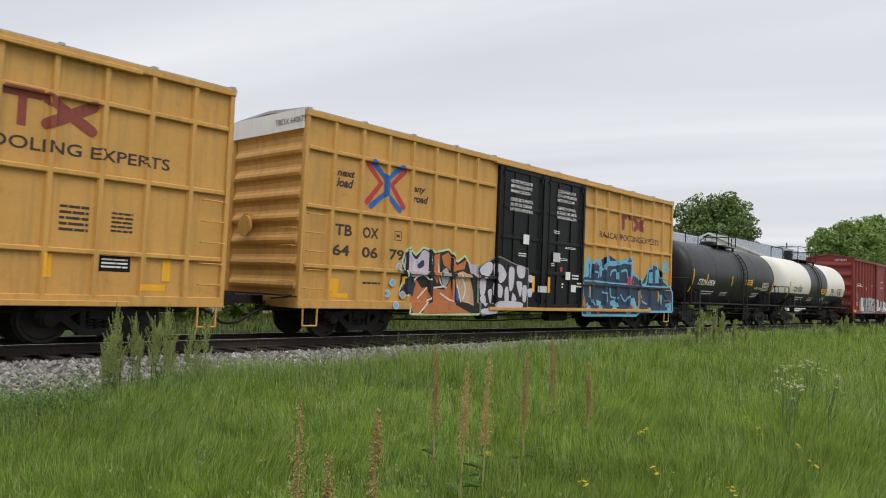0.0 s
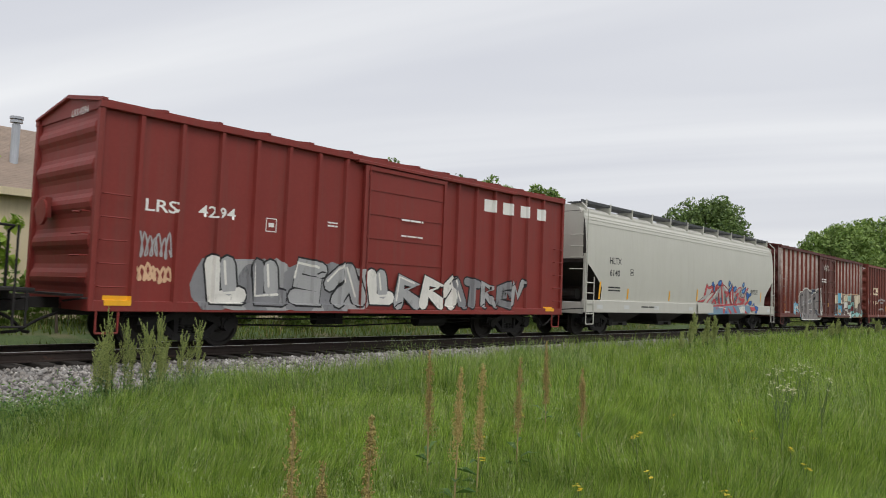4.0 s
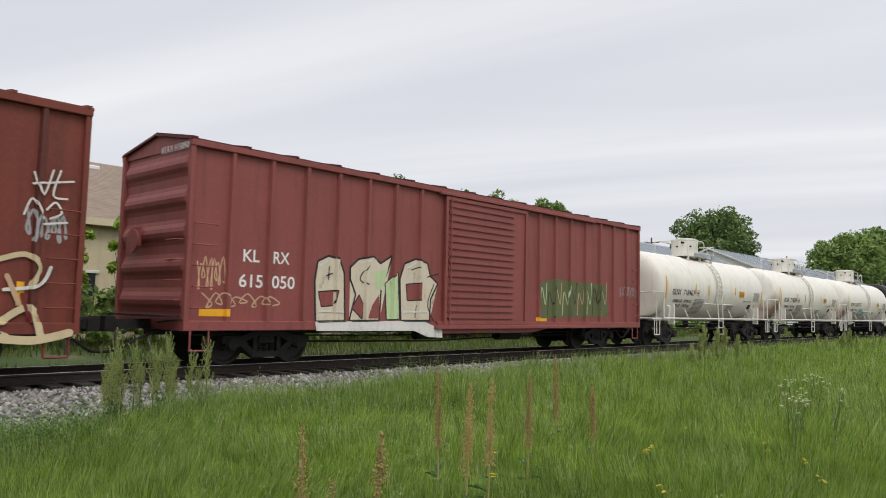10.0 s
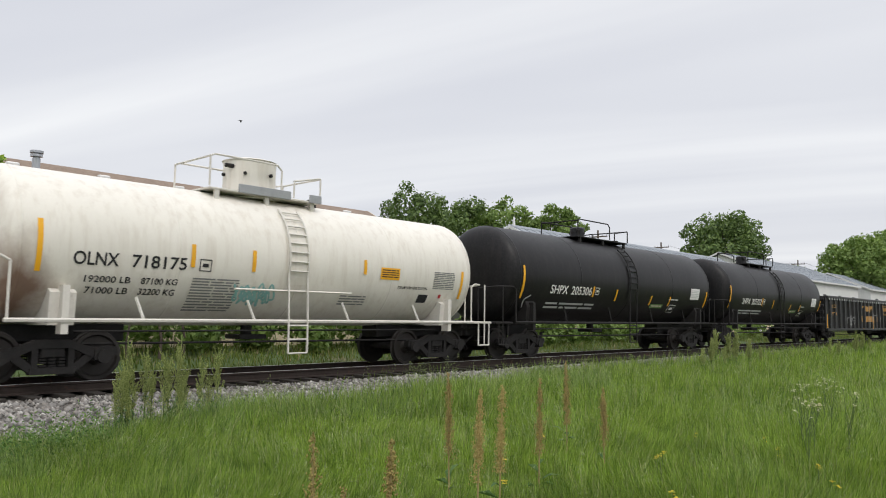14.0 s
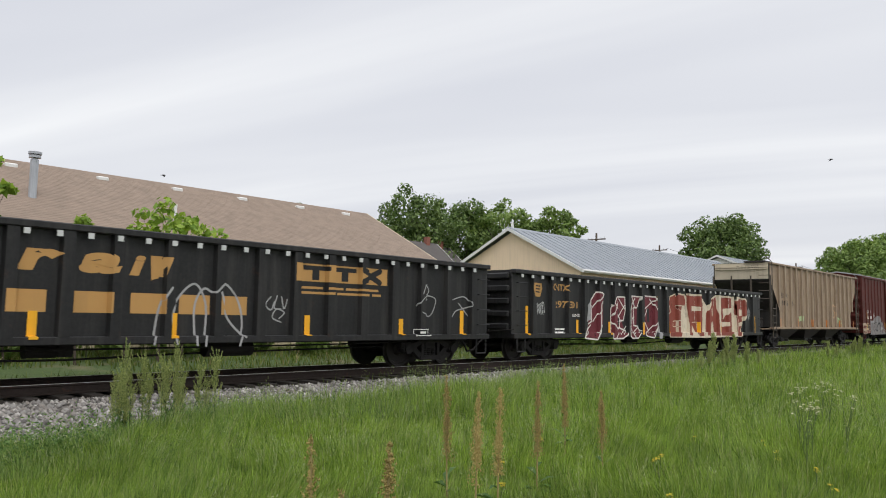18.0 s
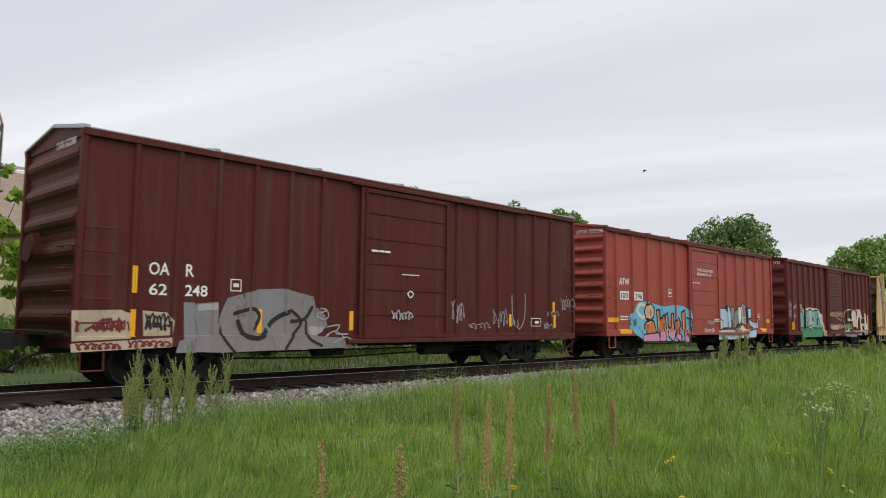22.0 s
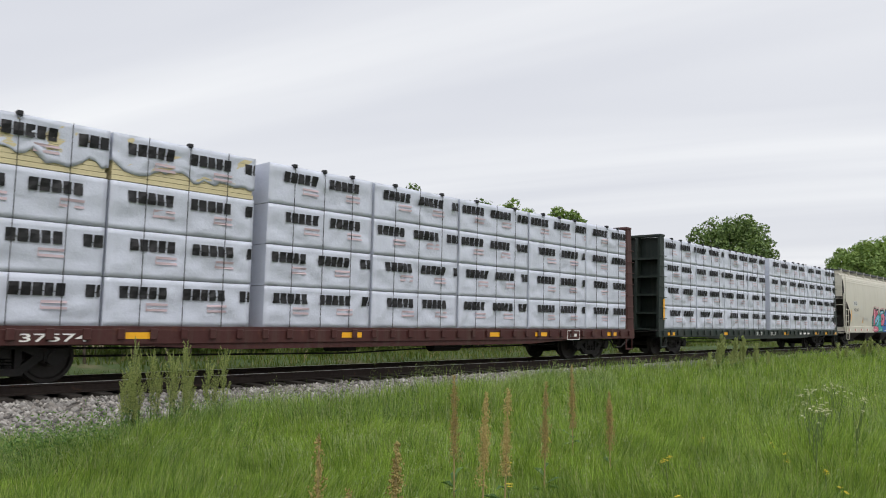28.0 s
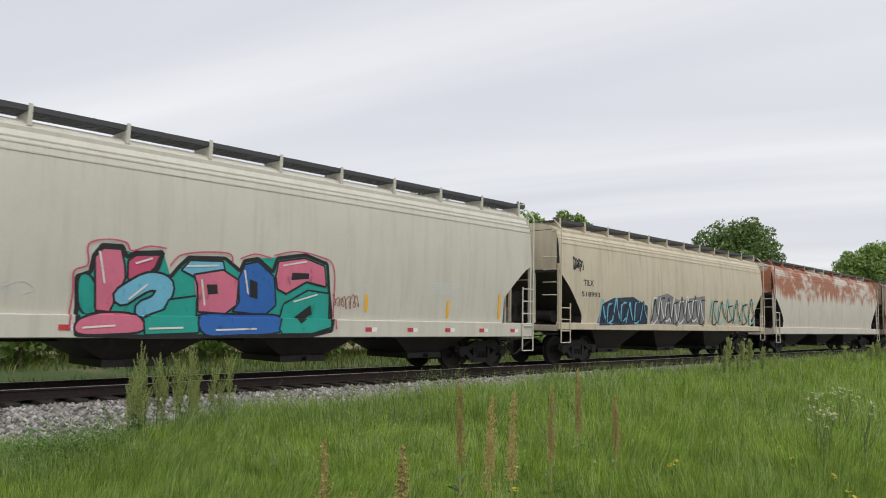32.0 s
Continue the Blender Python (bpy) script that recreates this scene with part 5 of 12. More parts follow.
HOPCREAM = paint("cream_grey_hopper_paint", (0.56, 0.535, 0.46), var=0.12, streak=0.22, dirt=(0.30, 0.25, 0.18), bump=0.03, seed=12)
HOPTAN = paint("tan_hopper_paint", (0.55, 0.48, 0.36), var=0.18, streak=0.35, dirt=(0.24, 0.19, 0.13), rust=0.1, seed=13)
HOPRUST = paint("rust_streaked_white_paint", (0.58, 0.53, 0.46), var=0.15, streak=0.2, rust=0.3, rustc=(0.30, 0.09, 0.035), fade=rustdown((0.33, 0.105, 0.045), 4.1, 4.5, 0.95), seed=14)
HOPBROWN = paint("dirty_tan_ribbed_hopper_paint", (0.32, 0.235, 0.16), var=0.5, streak=1.0, dirt=(0.115, 0.068, 0.042), rust=0.45, rustc=(0.14, 0.075, 0.04), spot=(0.5, 0.66), seed=15)
HOPRIB = paint("scuffed_tan_rib_paint", (0.37, 0.285, 0.205), var=0.35, streak=0.5, dirt=(0.17, 0.105, 0.065), seed=34)
SOOTPOST = paint("sooty_brown_post_paint", (0.085, 0.068, 0.052), var=0.4, streak=0.5, seed=33)
# Near-black for slope sheets, chutes and end decks; sooty slopes on the open hopper.
HOPDARK = paint("dark_hopper_steel", (0.03, 0.027, 0.025), var=0.4, streak=0.2, dirt=(0.1, 0.08, 0.06))
WALKGREY = paint("galvanised_walkway_grating", (0.07, 0.072, 0.076), metal=0.3, var=0.25, streak=0)
GONBLACK = paint("black_gondola_paint", (0.013, 0.013, 0.0135), rough=0.5, var=0.35, streak=0.35, dirt=(0.07, 0.065, 0.06), rust=0.12, seed=16)
FLATYEL = paint("weathered_yellow_flat_paint", (0.60, 0.41, 0.17), var=0.25, streak=0.75, dirt=(0.13, 0.06, 0.028), rust=0.8, rustc=(0.085, 0.038, 0.022), spot=(0.57, 0.64), seed=17)
BULKRUST = paint("rusty_bulkhead_inside", (0.22, 0.13, 0.06), var=0.5, streak=1.0, dirt=(0.06, 0.03, 0.018), rust=0.8, rustc=(0.05, 0.026, 0.018), spot=(0.45, 0.58), seed=18)
STAKE = paint("rusty_dark_stake", (0.075, 0.032, 0.022), var=0.5, streak=0.5, dirt=(0.03, 0.015, 0.012), rust=0.9, rustc=(0.36, 0.22, 0.08), spot=(0.60, 0.63), seed=31)
BEAMRED = paint("oxide_red_flat_paint", (0.060, 0.017, 0.015), var=0.3, streak=0.3, rust=0.3, seed=18)
BEAMGREEN = paint("dark_green_flat_paint", (0.016, 0.026, 0.022), var=0.3, streak=0.25, seed=19)
WRAP = paint("white_lumber_wrap", (0.55, 0.58, 0.665), rough=0.34, var=0.10, streak=0.10, dirt=(0.36, 0.37, 0.40), bump=0.6, spec=0.5, scale=1.0)
WRAPINK = flat("black_printed_ink", (0.012, 0.012, 0.014))
WRAPRED = flat("faint_red_printed_ink", (0.55, 0.43, 0.46))
LUMBER = paint("pale_sawn_lumber", (0.62, 0.54, 0.33), var=0.2, streak=0)
SPRAY = {n: spray("spray_" + n, c) for n, c in dict(navy=(0.025, 0.04, 0.075), white=(0.70, 0.68, 0.63), black=(0.018, 0.018, 0.02), orange=(0.62, 0.24, 0.07), peach=(0.66, 0.42, 0.26), pink=(0.62, 0.16, 0.24), rose=(0.52, 0.08, 0.16),
         lilac=(0.45, 0.36, 0.5), sky=(0.16, 0.44, 0.60), blue=(0.03, 0.13, 0.42), teal=(0.02, 0.33, 0.27), aqua=(0.28, 0.52, 0.50), green=(0.16, 0.26, 0.10), lime=(0.5, 0.62, 0.35), yellow=(0.7, 0.5, 0.12), red=(0.48, 0.05, 0.05),
         maroon=(0.16, 0.022, 0.025), silver=(0.36, 0.36, 0.36), grey=(0.22, 0.22, 0.23), cream=(0.66, 0.58, 0.45), mint=(0.25, 0.50, 0.38), tan=(0.55, 0.36, 0.22), brick=(0.26, 0.06, 0.04)).items()}
S_ = SPRAY
CORAL, FOG, STEELB, CREAMY = spray("spray_coral", (0.50, 0.075, 0.085)), spray("spray_fog_grey", (0.40, 0.40, 0.385)), spray("spray_steel_blue", (0.17, 0.27, 0.36)), spray("spray_straw", (0.60, 0.49, 0.30))
MAROONDK = spray("spray_dark_plum", (0.045, 0.014, 0.013))
OLIVE = spray("spray_olive", (0.12, 0.135, 0.055))
ORG, LILACP, PALELIL, INKBLUE = spray("spray_rust_orange", (0.50, 0.17, 0.06)), spray("spray_pale_lilac", (0.56, 0.48, 0.58)), spray("spray_chalk_lilac", (0.60, 0.56, 0.62)), spray("spray_ink", (0.035, 0.055, 0.095))
WHITETRIM0 = flat("white_end_panel_paint", (0.74, 0.74, 0.72))

# ---------------------------------------------------------------- the consist, from the front


def yellow_boxcar(x0, x1, label):
    half = (x1 - x0) / 2
    ribs = [-half + 0.85 + 0.865 * i for i in range(8)] + [x for x in [half - 0.85 - 0.865 * i for i in range(8)] if x > 2.7]
    return boxcar("boxcar", x0, x1, label, dict(z0=0.72, z1=5.2, rise=0.12, side=YELLOW, roof=GALV, doormat=DOORBLACK, door=(-2.3, 2.5), ribs=[r for r in ribs if not -2.4 < r < 2.6], ribw=0.075, hor=(4.36, 3.04, 1.68), style="double",
                                                door_label="black double plug door with white notices", ridges=8, seam=1.6))


def railbox_logo(car, skin, x, z, s):
    """The crossed-arrows emblem: four bent arms in red and blue."""
    for pts, m, e in (([(.02, .95), (.36, .56), (.02, .08)], S_["red"], .006), ([(.98, .95), (.64, .56), (.98, .08)], S_["red"], .007), ([(.12, 1.02), (.5, .68), (.88, 1.02)], S_["blue"], .008), ([(.12, .0), (.5, .36), (.88, .0)], S_["blue"], .009), ([(.5, .68), (.5, .36)], S_["blue"], .010)):
        part("emblem", drape(ribbon(bmesh.new(), [(x + a * s, z + b * s * .82) for a, b in pts], 0.17 * s / 1.45), skin, e), m, car)


def pool_logo(car, skin, x0, x1, z0, z1):
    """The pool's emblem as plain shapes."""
    w = (x1 - x0)
    for a, b in ((0, .32), (.36, .62)):
        bm = bmesh.new()
        quad(bm, x0 + a * w, x0 + b * w, z1 - 0.25 * (z1 - z0), z1), quad(bm, x0 + (a + .1) * w, x0 + (b - .1) * w, z0, z1 - 0.25 * (z1 - z0))
        part("emblem", drape(bm, skin, 0.006), S_["brick"], car)
    for pts, e in (([(.66, 1), (.98, 0)], .007), ([(.98, 1), (.66, 0)], .008)):
        part("emblem", drape(ribbon(bmesh.new(), [(x0 + a * w, z0 + 0.1 + b * (z1 - z0 - 0.2)) for a, b in pts], 0.2), skin, e), S_["brick"], car)


c, k = yellow_boxcar(-10.45, 8.11, "yellow steel boxcar with dark lettering and black doors")
pool_logo(c, k, 4.2, 6.55, 3.72, 4.36)
letter(c, k, "RAILCAR POOLING EXPERTS", 3.0, 8.0, 3.33, 3.55, DARKTXT)
bars(c, k, 6.05, 6.55, 2.0, 2.5, 5, DARKTXT, 3), bars(c, k, 6.95, 7.35, 2.05, 2.45, 5, DARKTXT, 4)
patch(c, k, 6.78, 7.35, 1.35, 1.63, DOORBLACK, "placard"), bars(c, k, 6.82, 7.3, 1.4, 1.6, 3, WHITE, 5, eps=0.008)
strips(c, k, [(5.9, 1.2, 1.62), (8.05, 1.2, 1.62)], 0.16)
patch(c, k, 7.5, 8.05, 1.02, 1.14, YELSTRIP, "placard")

c, k = yellow_boxcar(9.97, 28.53, "yellow steel boxcar with black doors and sprayed graffiti")
railbox_logo(c, k, -7.36, 3.24, 1.30)
letter(c, k, "next", -8.3, -7.75, 3.84, 4.0, DARKTXT, fat=0.04, shear=0.25), letter(c, k, "load", -8.3, -7.78, 3.58, 3.8, DARKTXT, fat=0.04, shear=0.25)
letter(c, k, "any", -5.75, -5.3, 3.72, 3.9, DARKTXT, fat=0.04, shear=0.25), letter(c, k, "road", -5.75, -5.18, 3.5, 3.7, DARKTXT, fat=0.04, shear=0.25)
for t, x, z in (("TB", -8.28, 2.44), ("OX", -7.42, 2.44), ("64", -8.33, 1.96), ("06", -7.42, 1.96), ("79", -6.5, 1.96)):
    letter(c, k, t, x, x + .52, z, z + .27, DARKTXT, fat=0.03)
frame_box(c, k, -6.35, -6.1, 2.46, 2.7, material=DARKTXT)
patch(c, k, -8.42, -8.1, 1.12, 1.42, YELSTRIP, "placard"), patch(c, k, -8.4, -7.8, .98, 1.08, YELSTRIP, "placard"), bars(c, k, -7.35, -6.75, 1.3, 1.4, 1, DARKTXT, 31)
pool_logo(c, k, 5.03, 6.78, 3.73, 4.28)
letter(c, k, "RAILCAR POOLING EXPERTS", 3.65, 8.2, 3.34, 3.56, DARKTXT)
for x, lines, sd in ((-1.75, ("CLOSE THIS DOOR", "BEFORE CLOSING", "MAIN DOOR", "CIERRE ESTA PUERTA", "ANTES DE CERRAR", "LA PUERTA PRINCIPAL"), 1), (0.75, ("CLOSE AND LOCK", "BOTH DOORS BEFORE", "MOVING CAR", "CIERRE Y PONGA", "EL SEGURO EN AMBAS", "PUERTAS ANTES DE MOVER EL CARRO"), 2)):
    for i, t in enumerate(lines):
        letter(c, k, t, x, x + 1.15 * (0.75 + 0.25 * min(1, len(t) / 19)), 4.56 - 0.15 * i - (0.1 if i > 2 else 0), 4.66 - 0.15 * i - (0.1 if i > 2 else 0), WHITE)
for x, z, w, h, m in ((-1.05, 2.75, .3, .3, WHITE), (1.35, 1.75, .28, .26, WHITE), (.6, 2.3, .4, .3, GREYPLATE), (1.0, 2.0, .15, .15, S_["red"]), (-.2, 1.3, .5, .2, GREYPLATE), (1.7, 1.35, .3, .24, WHITE)):
    patch(c, k, x, x + w, z, z + h, m, "placard", eps=0.008)
strips(c, k, [(-0.45, 1.3, 1.8), (0.4, 1.3, 1.8), (-8.2, 1.0, 1.35), (-5.95, 1.1, 1.55), (3.1, 1.2, 1.6), (8.3, 1.15, 1.55)], 0.13)
for x, z, w, h in ((.55, 3.2, .35, .12), (1.25, 2.75, .6, .08), (.9, 2.35, .5, .1), (1.7, 1.75, .4, .2), (-1.3, 2.35, .4, .14), (.45, 2.15, .2, .12), (1.1, 1.45, .1, .2), (2.0, 1.5, .3, .2)):
    bars(c, k, x, x + w, z, z + h, 2, WHITE, int(x * 50) + 77, eps=0.03)
pc = block(c, k, 0, [(-6.03, 1.95), (-5.95, 2.19), (-5.82, 2.33), (-5.55, 2.14), (-5.29, 2.35), (-5, 2.31), (-4.9, 2.24), (-4.27, 2.37), (-3.89, 2.05), (-3.59, 2.24), (-3.31, 1.95), (-3.01, 2), (-2.92, 0.6), (-5.76, 0.6), (-5.71, 1.04), (-6.11, 1.17), (-5.95, 1.5), (-5.85, 1.62)], S_["black"], S_["lime"], 0.06, label="sprayed orange and lilac letters with a dark outline")
block(pc, k, 1, [(-5.92, 2.1), (-5.81, 2.25), (-5.53, 2.02), (-5.28, 2.28), (-5.02, 2.18), (-5.02, 1.84), (-5.17, 1.65), (-5.55, 1.56), (-5.83, 1.68), (-5.95, 1.9)], LILACP, None, 0, soft=True)
block(pc, k, 2, [(-5.48, 1.89), (-5.27, 2.02), (-5.23, 1.87), (-5.42, 1.79)], S_["navy"], None, 0, soft=True)
block(pc, k, 3, [(-5.76, 0.95), (-5.54, 1.52), (-5.29, 1.29), (-5.07, 1.3), (-5.01, 1.06), (-5.39, 0.63), (-5.66, 0.63)], ORG, None, 0)
block(pc, k, 4, [(-4.95, 2.14), (-4.63, 2.24), (-4.61, 1.81), (-4.68, 1.41), (-4.89, 1.67)], ORG, None, 0)
block(pc, k, 5, [(-4.56, 2.17), (-4.31, 2.29), (-3.91, 1.95), (-3.52, 2.13), (-3.59, 1.86), (-4.15, 1.76), (-4.47, 1.94)], ORG, None, 0)
block(pc, k, 6, [(-4.88, 1.3), (-4.42, 1.26), (-4.17, 1.58), (-3.96, 1.46), (-4, 0.83), (-4.55, 0.94), (-4.87, 0.94)], ORG, None, 0)
block(pc, k, 7, [(-5.29, 0.8), (-4.56, 1.05), (-4, 0.83), (-3.35, 0.64), (-5.27, 0.6)], ORG, None, 0)
block(pc, k, 8, [(-3.98, 1.71), (-3.66, 1.8), (-3.33, 1.68), (-3.24, 0.84), (-3.63, 0.95), (-3.87, 1.08)], S_["tan"], None, 0)
block(pc, k, 9, [(-3.45, 2.05), (-3.06, 1.95), (-3.06, 1.63), (-3.32, 1.75)], LILACP, None, 0)
block(pc, k, 10, [(-4.57, 1.68), (-4.34, 1.88), (-4.2, 1.58), (-4.41, 1.31)], S_["silver"], S_["black"], 0.03, soft=True)
block(pc, k, 11, [(-6.11, 1.17), (-5.83, 1.5), (-5.68, 1.27), (-5.89, 1.15)], S_["navy"], None, 0)
block(pc, k, 12, [(-5.65, 1.51), (-5.52, 1.4), (-5.63, 1.04), (-5.72, 1.16)], S_["navy"], None, 0)
block(pc, k, 13, [(-3.92, 1.34), (-3.82, 1.28), (-3.8, 0.96), (-3.9, 0.98)], S_["blue"], None, 0)
stroke(pc, k, 14, [(-5.58, 1.49), (-5.31, 1.65), (-5, 1.52)], 0.045, S_["white"])
stroke(pc, k, 15, [(-4.71, 2.05), (-4.58, 1.46), (-4.34, 1.32)], 0.045, S_["white"])
stroke(pc, k, 16, [(-3.89, 1.4), (-3.71, 0.95)], 0.045, S_["white"])
stroke(pc, k, 17, [(-4.57, 1.16), (-4.1, 0.95)], 0.045, S_["white"])
stroke(pc, k, 18, [(-5.12, 1.29), (-5.44, 1.02)], 0.045, S_["white"])
stroke(pc, k, 19, [(-5.43, 0.62), (-4.99, 1.03)], 0.045, S_["white"])
stroke(pc, k, 20, [(-4.87, 1.3), (-4.5, 1.34)], 0.045, S_["white"])
stroke(pc, k, 21, [(-3.8, 1.72), (-3.55, 1.35), (-3.63, 1.02)], 0.045, S_["white"])
stroke(pc, k, 22, [(-5.61, 1.98), (-5.62, 1.72)], 0.045, S_["white"])
block(pc, k, 23, [(-3.01, 1.94), (-2.34, 2.22), (-2.2, 2.3), (-1.39, 2.1), (-0.75, 2), (-0.75, 0.79), (-2.91, 0.58)], S_["black"], S_["grey"], 0.04)
block(pc, k, 24, [(-2.94, 1.89), (-2.6, 2.11), (-2.37, 2.08), (-2.4, 1.8), (-2.75, 1.7)], PALELIL, None, 0, soft=True)
block(pc, k, 25, [(-2.92, 1.56), (-2.66, 1.65), (-2.67, 1.22), (-2.87, 1.16)], PALELIL, None, 0, soft=True)
block(pc, k, 26, [(-2.31, 2.07), (-2.05, 2.02), (-1.85, 1.75), (-2.11, 1.52), (-2.27, 1.72)], PALELIL, None, 0, soft=True)
block(pc, k, 27, [(-2.3, 1.5), (-2.02, 1.4), (-2.05, 1.11), (-2.28, 1.17)], PALELIL, None, 0, soft=True)
block(pc, k, 28, [(-1.73, 1.97), (-1.48, 1.96), (-1.51, 1.42), (-1.69, 1.33)], PALELIL, None, 0, soft=True)
block(pc, k, 29, [(-1.35, 2.06), (-0.95, 2.04), (-0.97, 1.73), (-1.27, 1.74)], PALELIL, None, 0, soft=True)
block(pc, k, 30, [(-1.36, 1.57), (-1.06, 1.55), (-1.14, 1.13)], PALELIL, None, 0, soft=True)
block(pc, k, 31, [(-2.55, 1.25), (-2.37, 1.32), (-2.4, 0.9)], PALELIL, None, 0, soft=True)
block(pc, k, 32, [(-2.9, 1.08), (-2.72, 1.16), (-2.62, 0.98), (-2.75, 0.83)], PALELIL, None, 0, soft=True)
block(pc, k, 33, [(-1.92, 1.34), (-1.77, 1.41), (-1.71, 0.99), (-1.89, 0.96)], PALELIL, None, 0, soft=True)
block(pc, k, 34, [(-2.17, 0.99), (-1.13, 0.98), (-1.08, 0.81), (-2.16, 0.77)], PALELIL, None, 0, soft=True)
block(pc, k, 35, [(-2.88, 0.76), (-2.25, 0.77), (-2.24, 0.63), (-2.87, 0.62)], PALELIL, None, 0, soft=True)
block(pc, k, 36, [(-1.53, 1.25), (-1.33, 1.06), (-1.56, 1)], PALELIL, None, 0, soft=True)
block(pc, k, 37, [(-1.04, 1.44), (-0.84, 1.47), (-0.85, 1.04), (-1.01, 1.01)], PALELIL, None, 0, soft=True)
block(pc, k, 38, [(-0.74, 1.81), (-0.53, 1.78), (-0.56, 1.6), (-0.74, 1.62)], PALELIL, None, 0, soft=True)
block(pc, k, 39, [(-0.79, 1.37), (-0.54, 1.39), (-0.57, 1.16), (-0.74, 1.16)], PALELIL, None, 0, soft=True)
block(pc, k, 40, [(-6.29, 1.79), (-6.19, 1.89), (-6.08, 1.8), (-6.18, 1.7)], S_["silver"], LILACP, 0.03, soft=True)
block(pc, k, 41, [(-6.49, 1.38), (-6.39, 1.48), (-6.29, 1.39), (-6.38, 1.3)], S_["sky"], LILACP, 0.03, soft=True)
block(pc, k, 42, [(-6.41, 0.82), (-6.32, 0.91), (-6.21, 0.82), (-6.31, 0.73)], S_["sky"], LILACP, 0.03, soft=True)
block(pc, k, 43, [(-6.12, 1.09), (-6.02, 1.18), (-5.91, 1.09), (-6.01, 1)], S_["silver"], LILACP, 0.03, soft=True)
block(pc, k, 44, [(-6.65, 1.11), (-6.56, 1.2), (-6.46, 1.11), (-6.55, 1.02)], S_["sky"], LILACP, 0.03, soft=True)
pc = block(c, k, 0, [(2.52, 1.76), (2.74, 1.95), (2.8, 2.34), (2.96, 2.63), (3.07, 2.36), (3.34, 2.52), (3.78, 2.49), (3.89, 2.21), (4.05, 2.22), (4.12, 2.69), (4.25, 2.77), (4.4, 2.48), (5.02, 2.54), (5.6, 2.62), (5.98, 2.77), (6.17, 2.14), (6.56, 2.03), (6.82, 1.72), (7.24, 1.81), (7.41, 2.36), (7.78, 2.6), (8.15, 2.55), (8.33, 2.12), (8.91, 1.9), (9.12, 1.77), (9.38, 1.49), (9.42, 0.74), (6.67, 0.72), (6.33, 0.58), (2.55, 0.59), (2.49, 0.83), (2.65, 1.15), (2.51, 1.35)], INKBLUE, S_["sky"], 0.09, label="sprayed blue and dark angular letters")
block(pc, k, 1, [(2.75, 1.89), (2.81, 2.34), (2.95, 2.58), (3.03, 2.03), (2.98, 1.91)], S_["sky"], None, 0)
block(pc, k, 2, [(2.54, 1.44), (2.65, 1.68), (2.72, 1.26), (2.58, 1.08)], S_["sky"], None, 0)
block(pc, k, 3, [(3.55, 1.13), (3.87, 1.07), (3.83, 0.78), (3.62, 0.77)], S_["sky"], None, 0)
block(pc, k, 4, [(4.49, 1.09), (4.83, 1.16), (5, 0.91), (4.58, 0.84)], S_["sky"], None, 0)
block(pc, k, 5, [(5.98, 1.2), (6.31, 1.25), (6.41, 0.88), (6.68, 0.67), (6.01, 0.73)], S_["sky"], None, 0)
block(pc, k, 6, [(8.24, 1.45), (8.45, 1.39), (8.38, 0.89)], S_["sky"], None, 0)
block(pc, k, 7, [(8.93, 1.05), (9.3, 1.13), (9.26, 0.75), (8.92, 0.78)], S_["sky"], None, 0)
block(pc, k, 8, [(5.55, 0.8), (5.85, 0.87), (5.96, 0.67), (5.56, 0.63)], S_["sky"], None, 0)
block(pc, k, 9, [(7.94, 1.85), (7.98, 2.37), (8.2, 2.41), (8.29, 1.87)], S_["sky"], None, 0)
block(pc, k, 10, [(5.9, 2.59), (6.08, 2.66), (6.15, 2.07), (5.98, 1.75)], S_["sky"], None, 0)
block(pc, k, 11, [(4.1, 2.59), (4.28, 2.66), (4.3, 2.01), (4.17, 1.91)], S_["sky"], None, 0)
block(pc, k, 12, [(3.67, 2.3), (3.82, 2.34), (3.86, 1.98), (3.72, 1.9)], S_["sky"], None, 0)
block(pc, k, 13, [(7.42, 2.22), (7.55, 2.29), (7.58, 1.86), (7.41, 1.82)], S_["sky"], None, 0)
block(pc, k, 14, [(2.74, 0.83), (2.97, 1.05), (3.09, 0.62), (2.77, 0.62)], S_["sky"], None, 0)
stroke(pc, k, 15, [(3.09, 1.92), (3.12, 2.34), (3.42, 2.48), (3.69, 2.37)], 0.102, S_["sky"])
stroke(pc, k, 16, [(4.3, 2.4), (4.75, 2.42), (5, 2.49)], 0.102, S_["sky"])
stroke(pc, k, 17, [(4.48, 2.02), (4.55, 2.17), (4.85, 2.21), (4.92, 1.93)], 0.085, S_["sky"])
stroke(pc, k, 18, [(5.03, 2.44), (5.45, 2.55), (5.9, 2.52)], 0.102, S_["sky"])
stroke(pc, k, 19, [(4.47, 1.55), (4.53, 1.26), (4.97, 1.22)], 0.068, S_["sky"])
stroke(pc, k, 20, [(2.7, 1.77), (3.39, 1.78), (4, 1.76), (4.8, 1.74), (5.95, 1.74)], 0.051, S_["sky"])
stroke(pc, k, 21, [(6.74, 1.72), (7.95, 1.71), (8.89, 1.73)], 0.051, S_["sky"])
stroke(pc, k, 22, [(3.06, 1.49), (3.2, 1.05), (3.44, 0.95)], 0.068, S_["sky"])
stroke(pc, k, 23, [(6.6, 1.39), (6.86, 1.14), (7.29, 1.02)], 0.068, S_["sky"])
stroke(pc, k, 24, [(5.24, 1.34), (5.54, 1.11), (5.83, 1.3)], 0.068, S_["sky"])
stroke(pc, k, 25, [(3.37, 2.11), (3.61, 2.07), (3.6, 1.9)], 0.068, S_["sky"])
stroke(pc, k, 26, [(5.26, 2.2), (5.62, 2.25), (5.71, 1.98)], 0.085, S_["sky"])
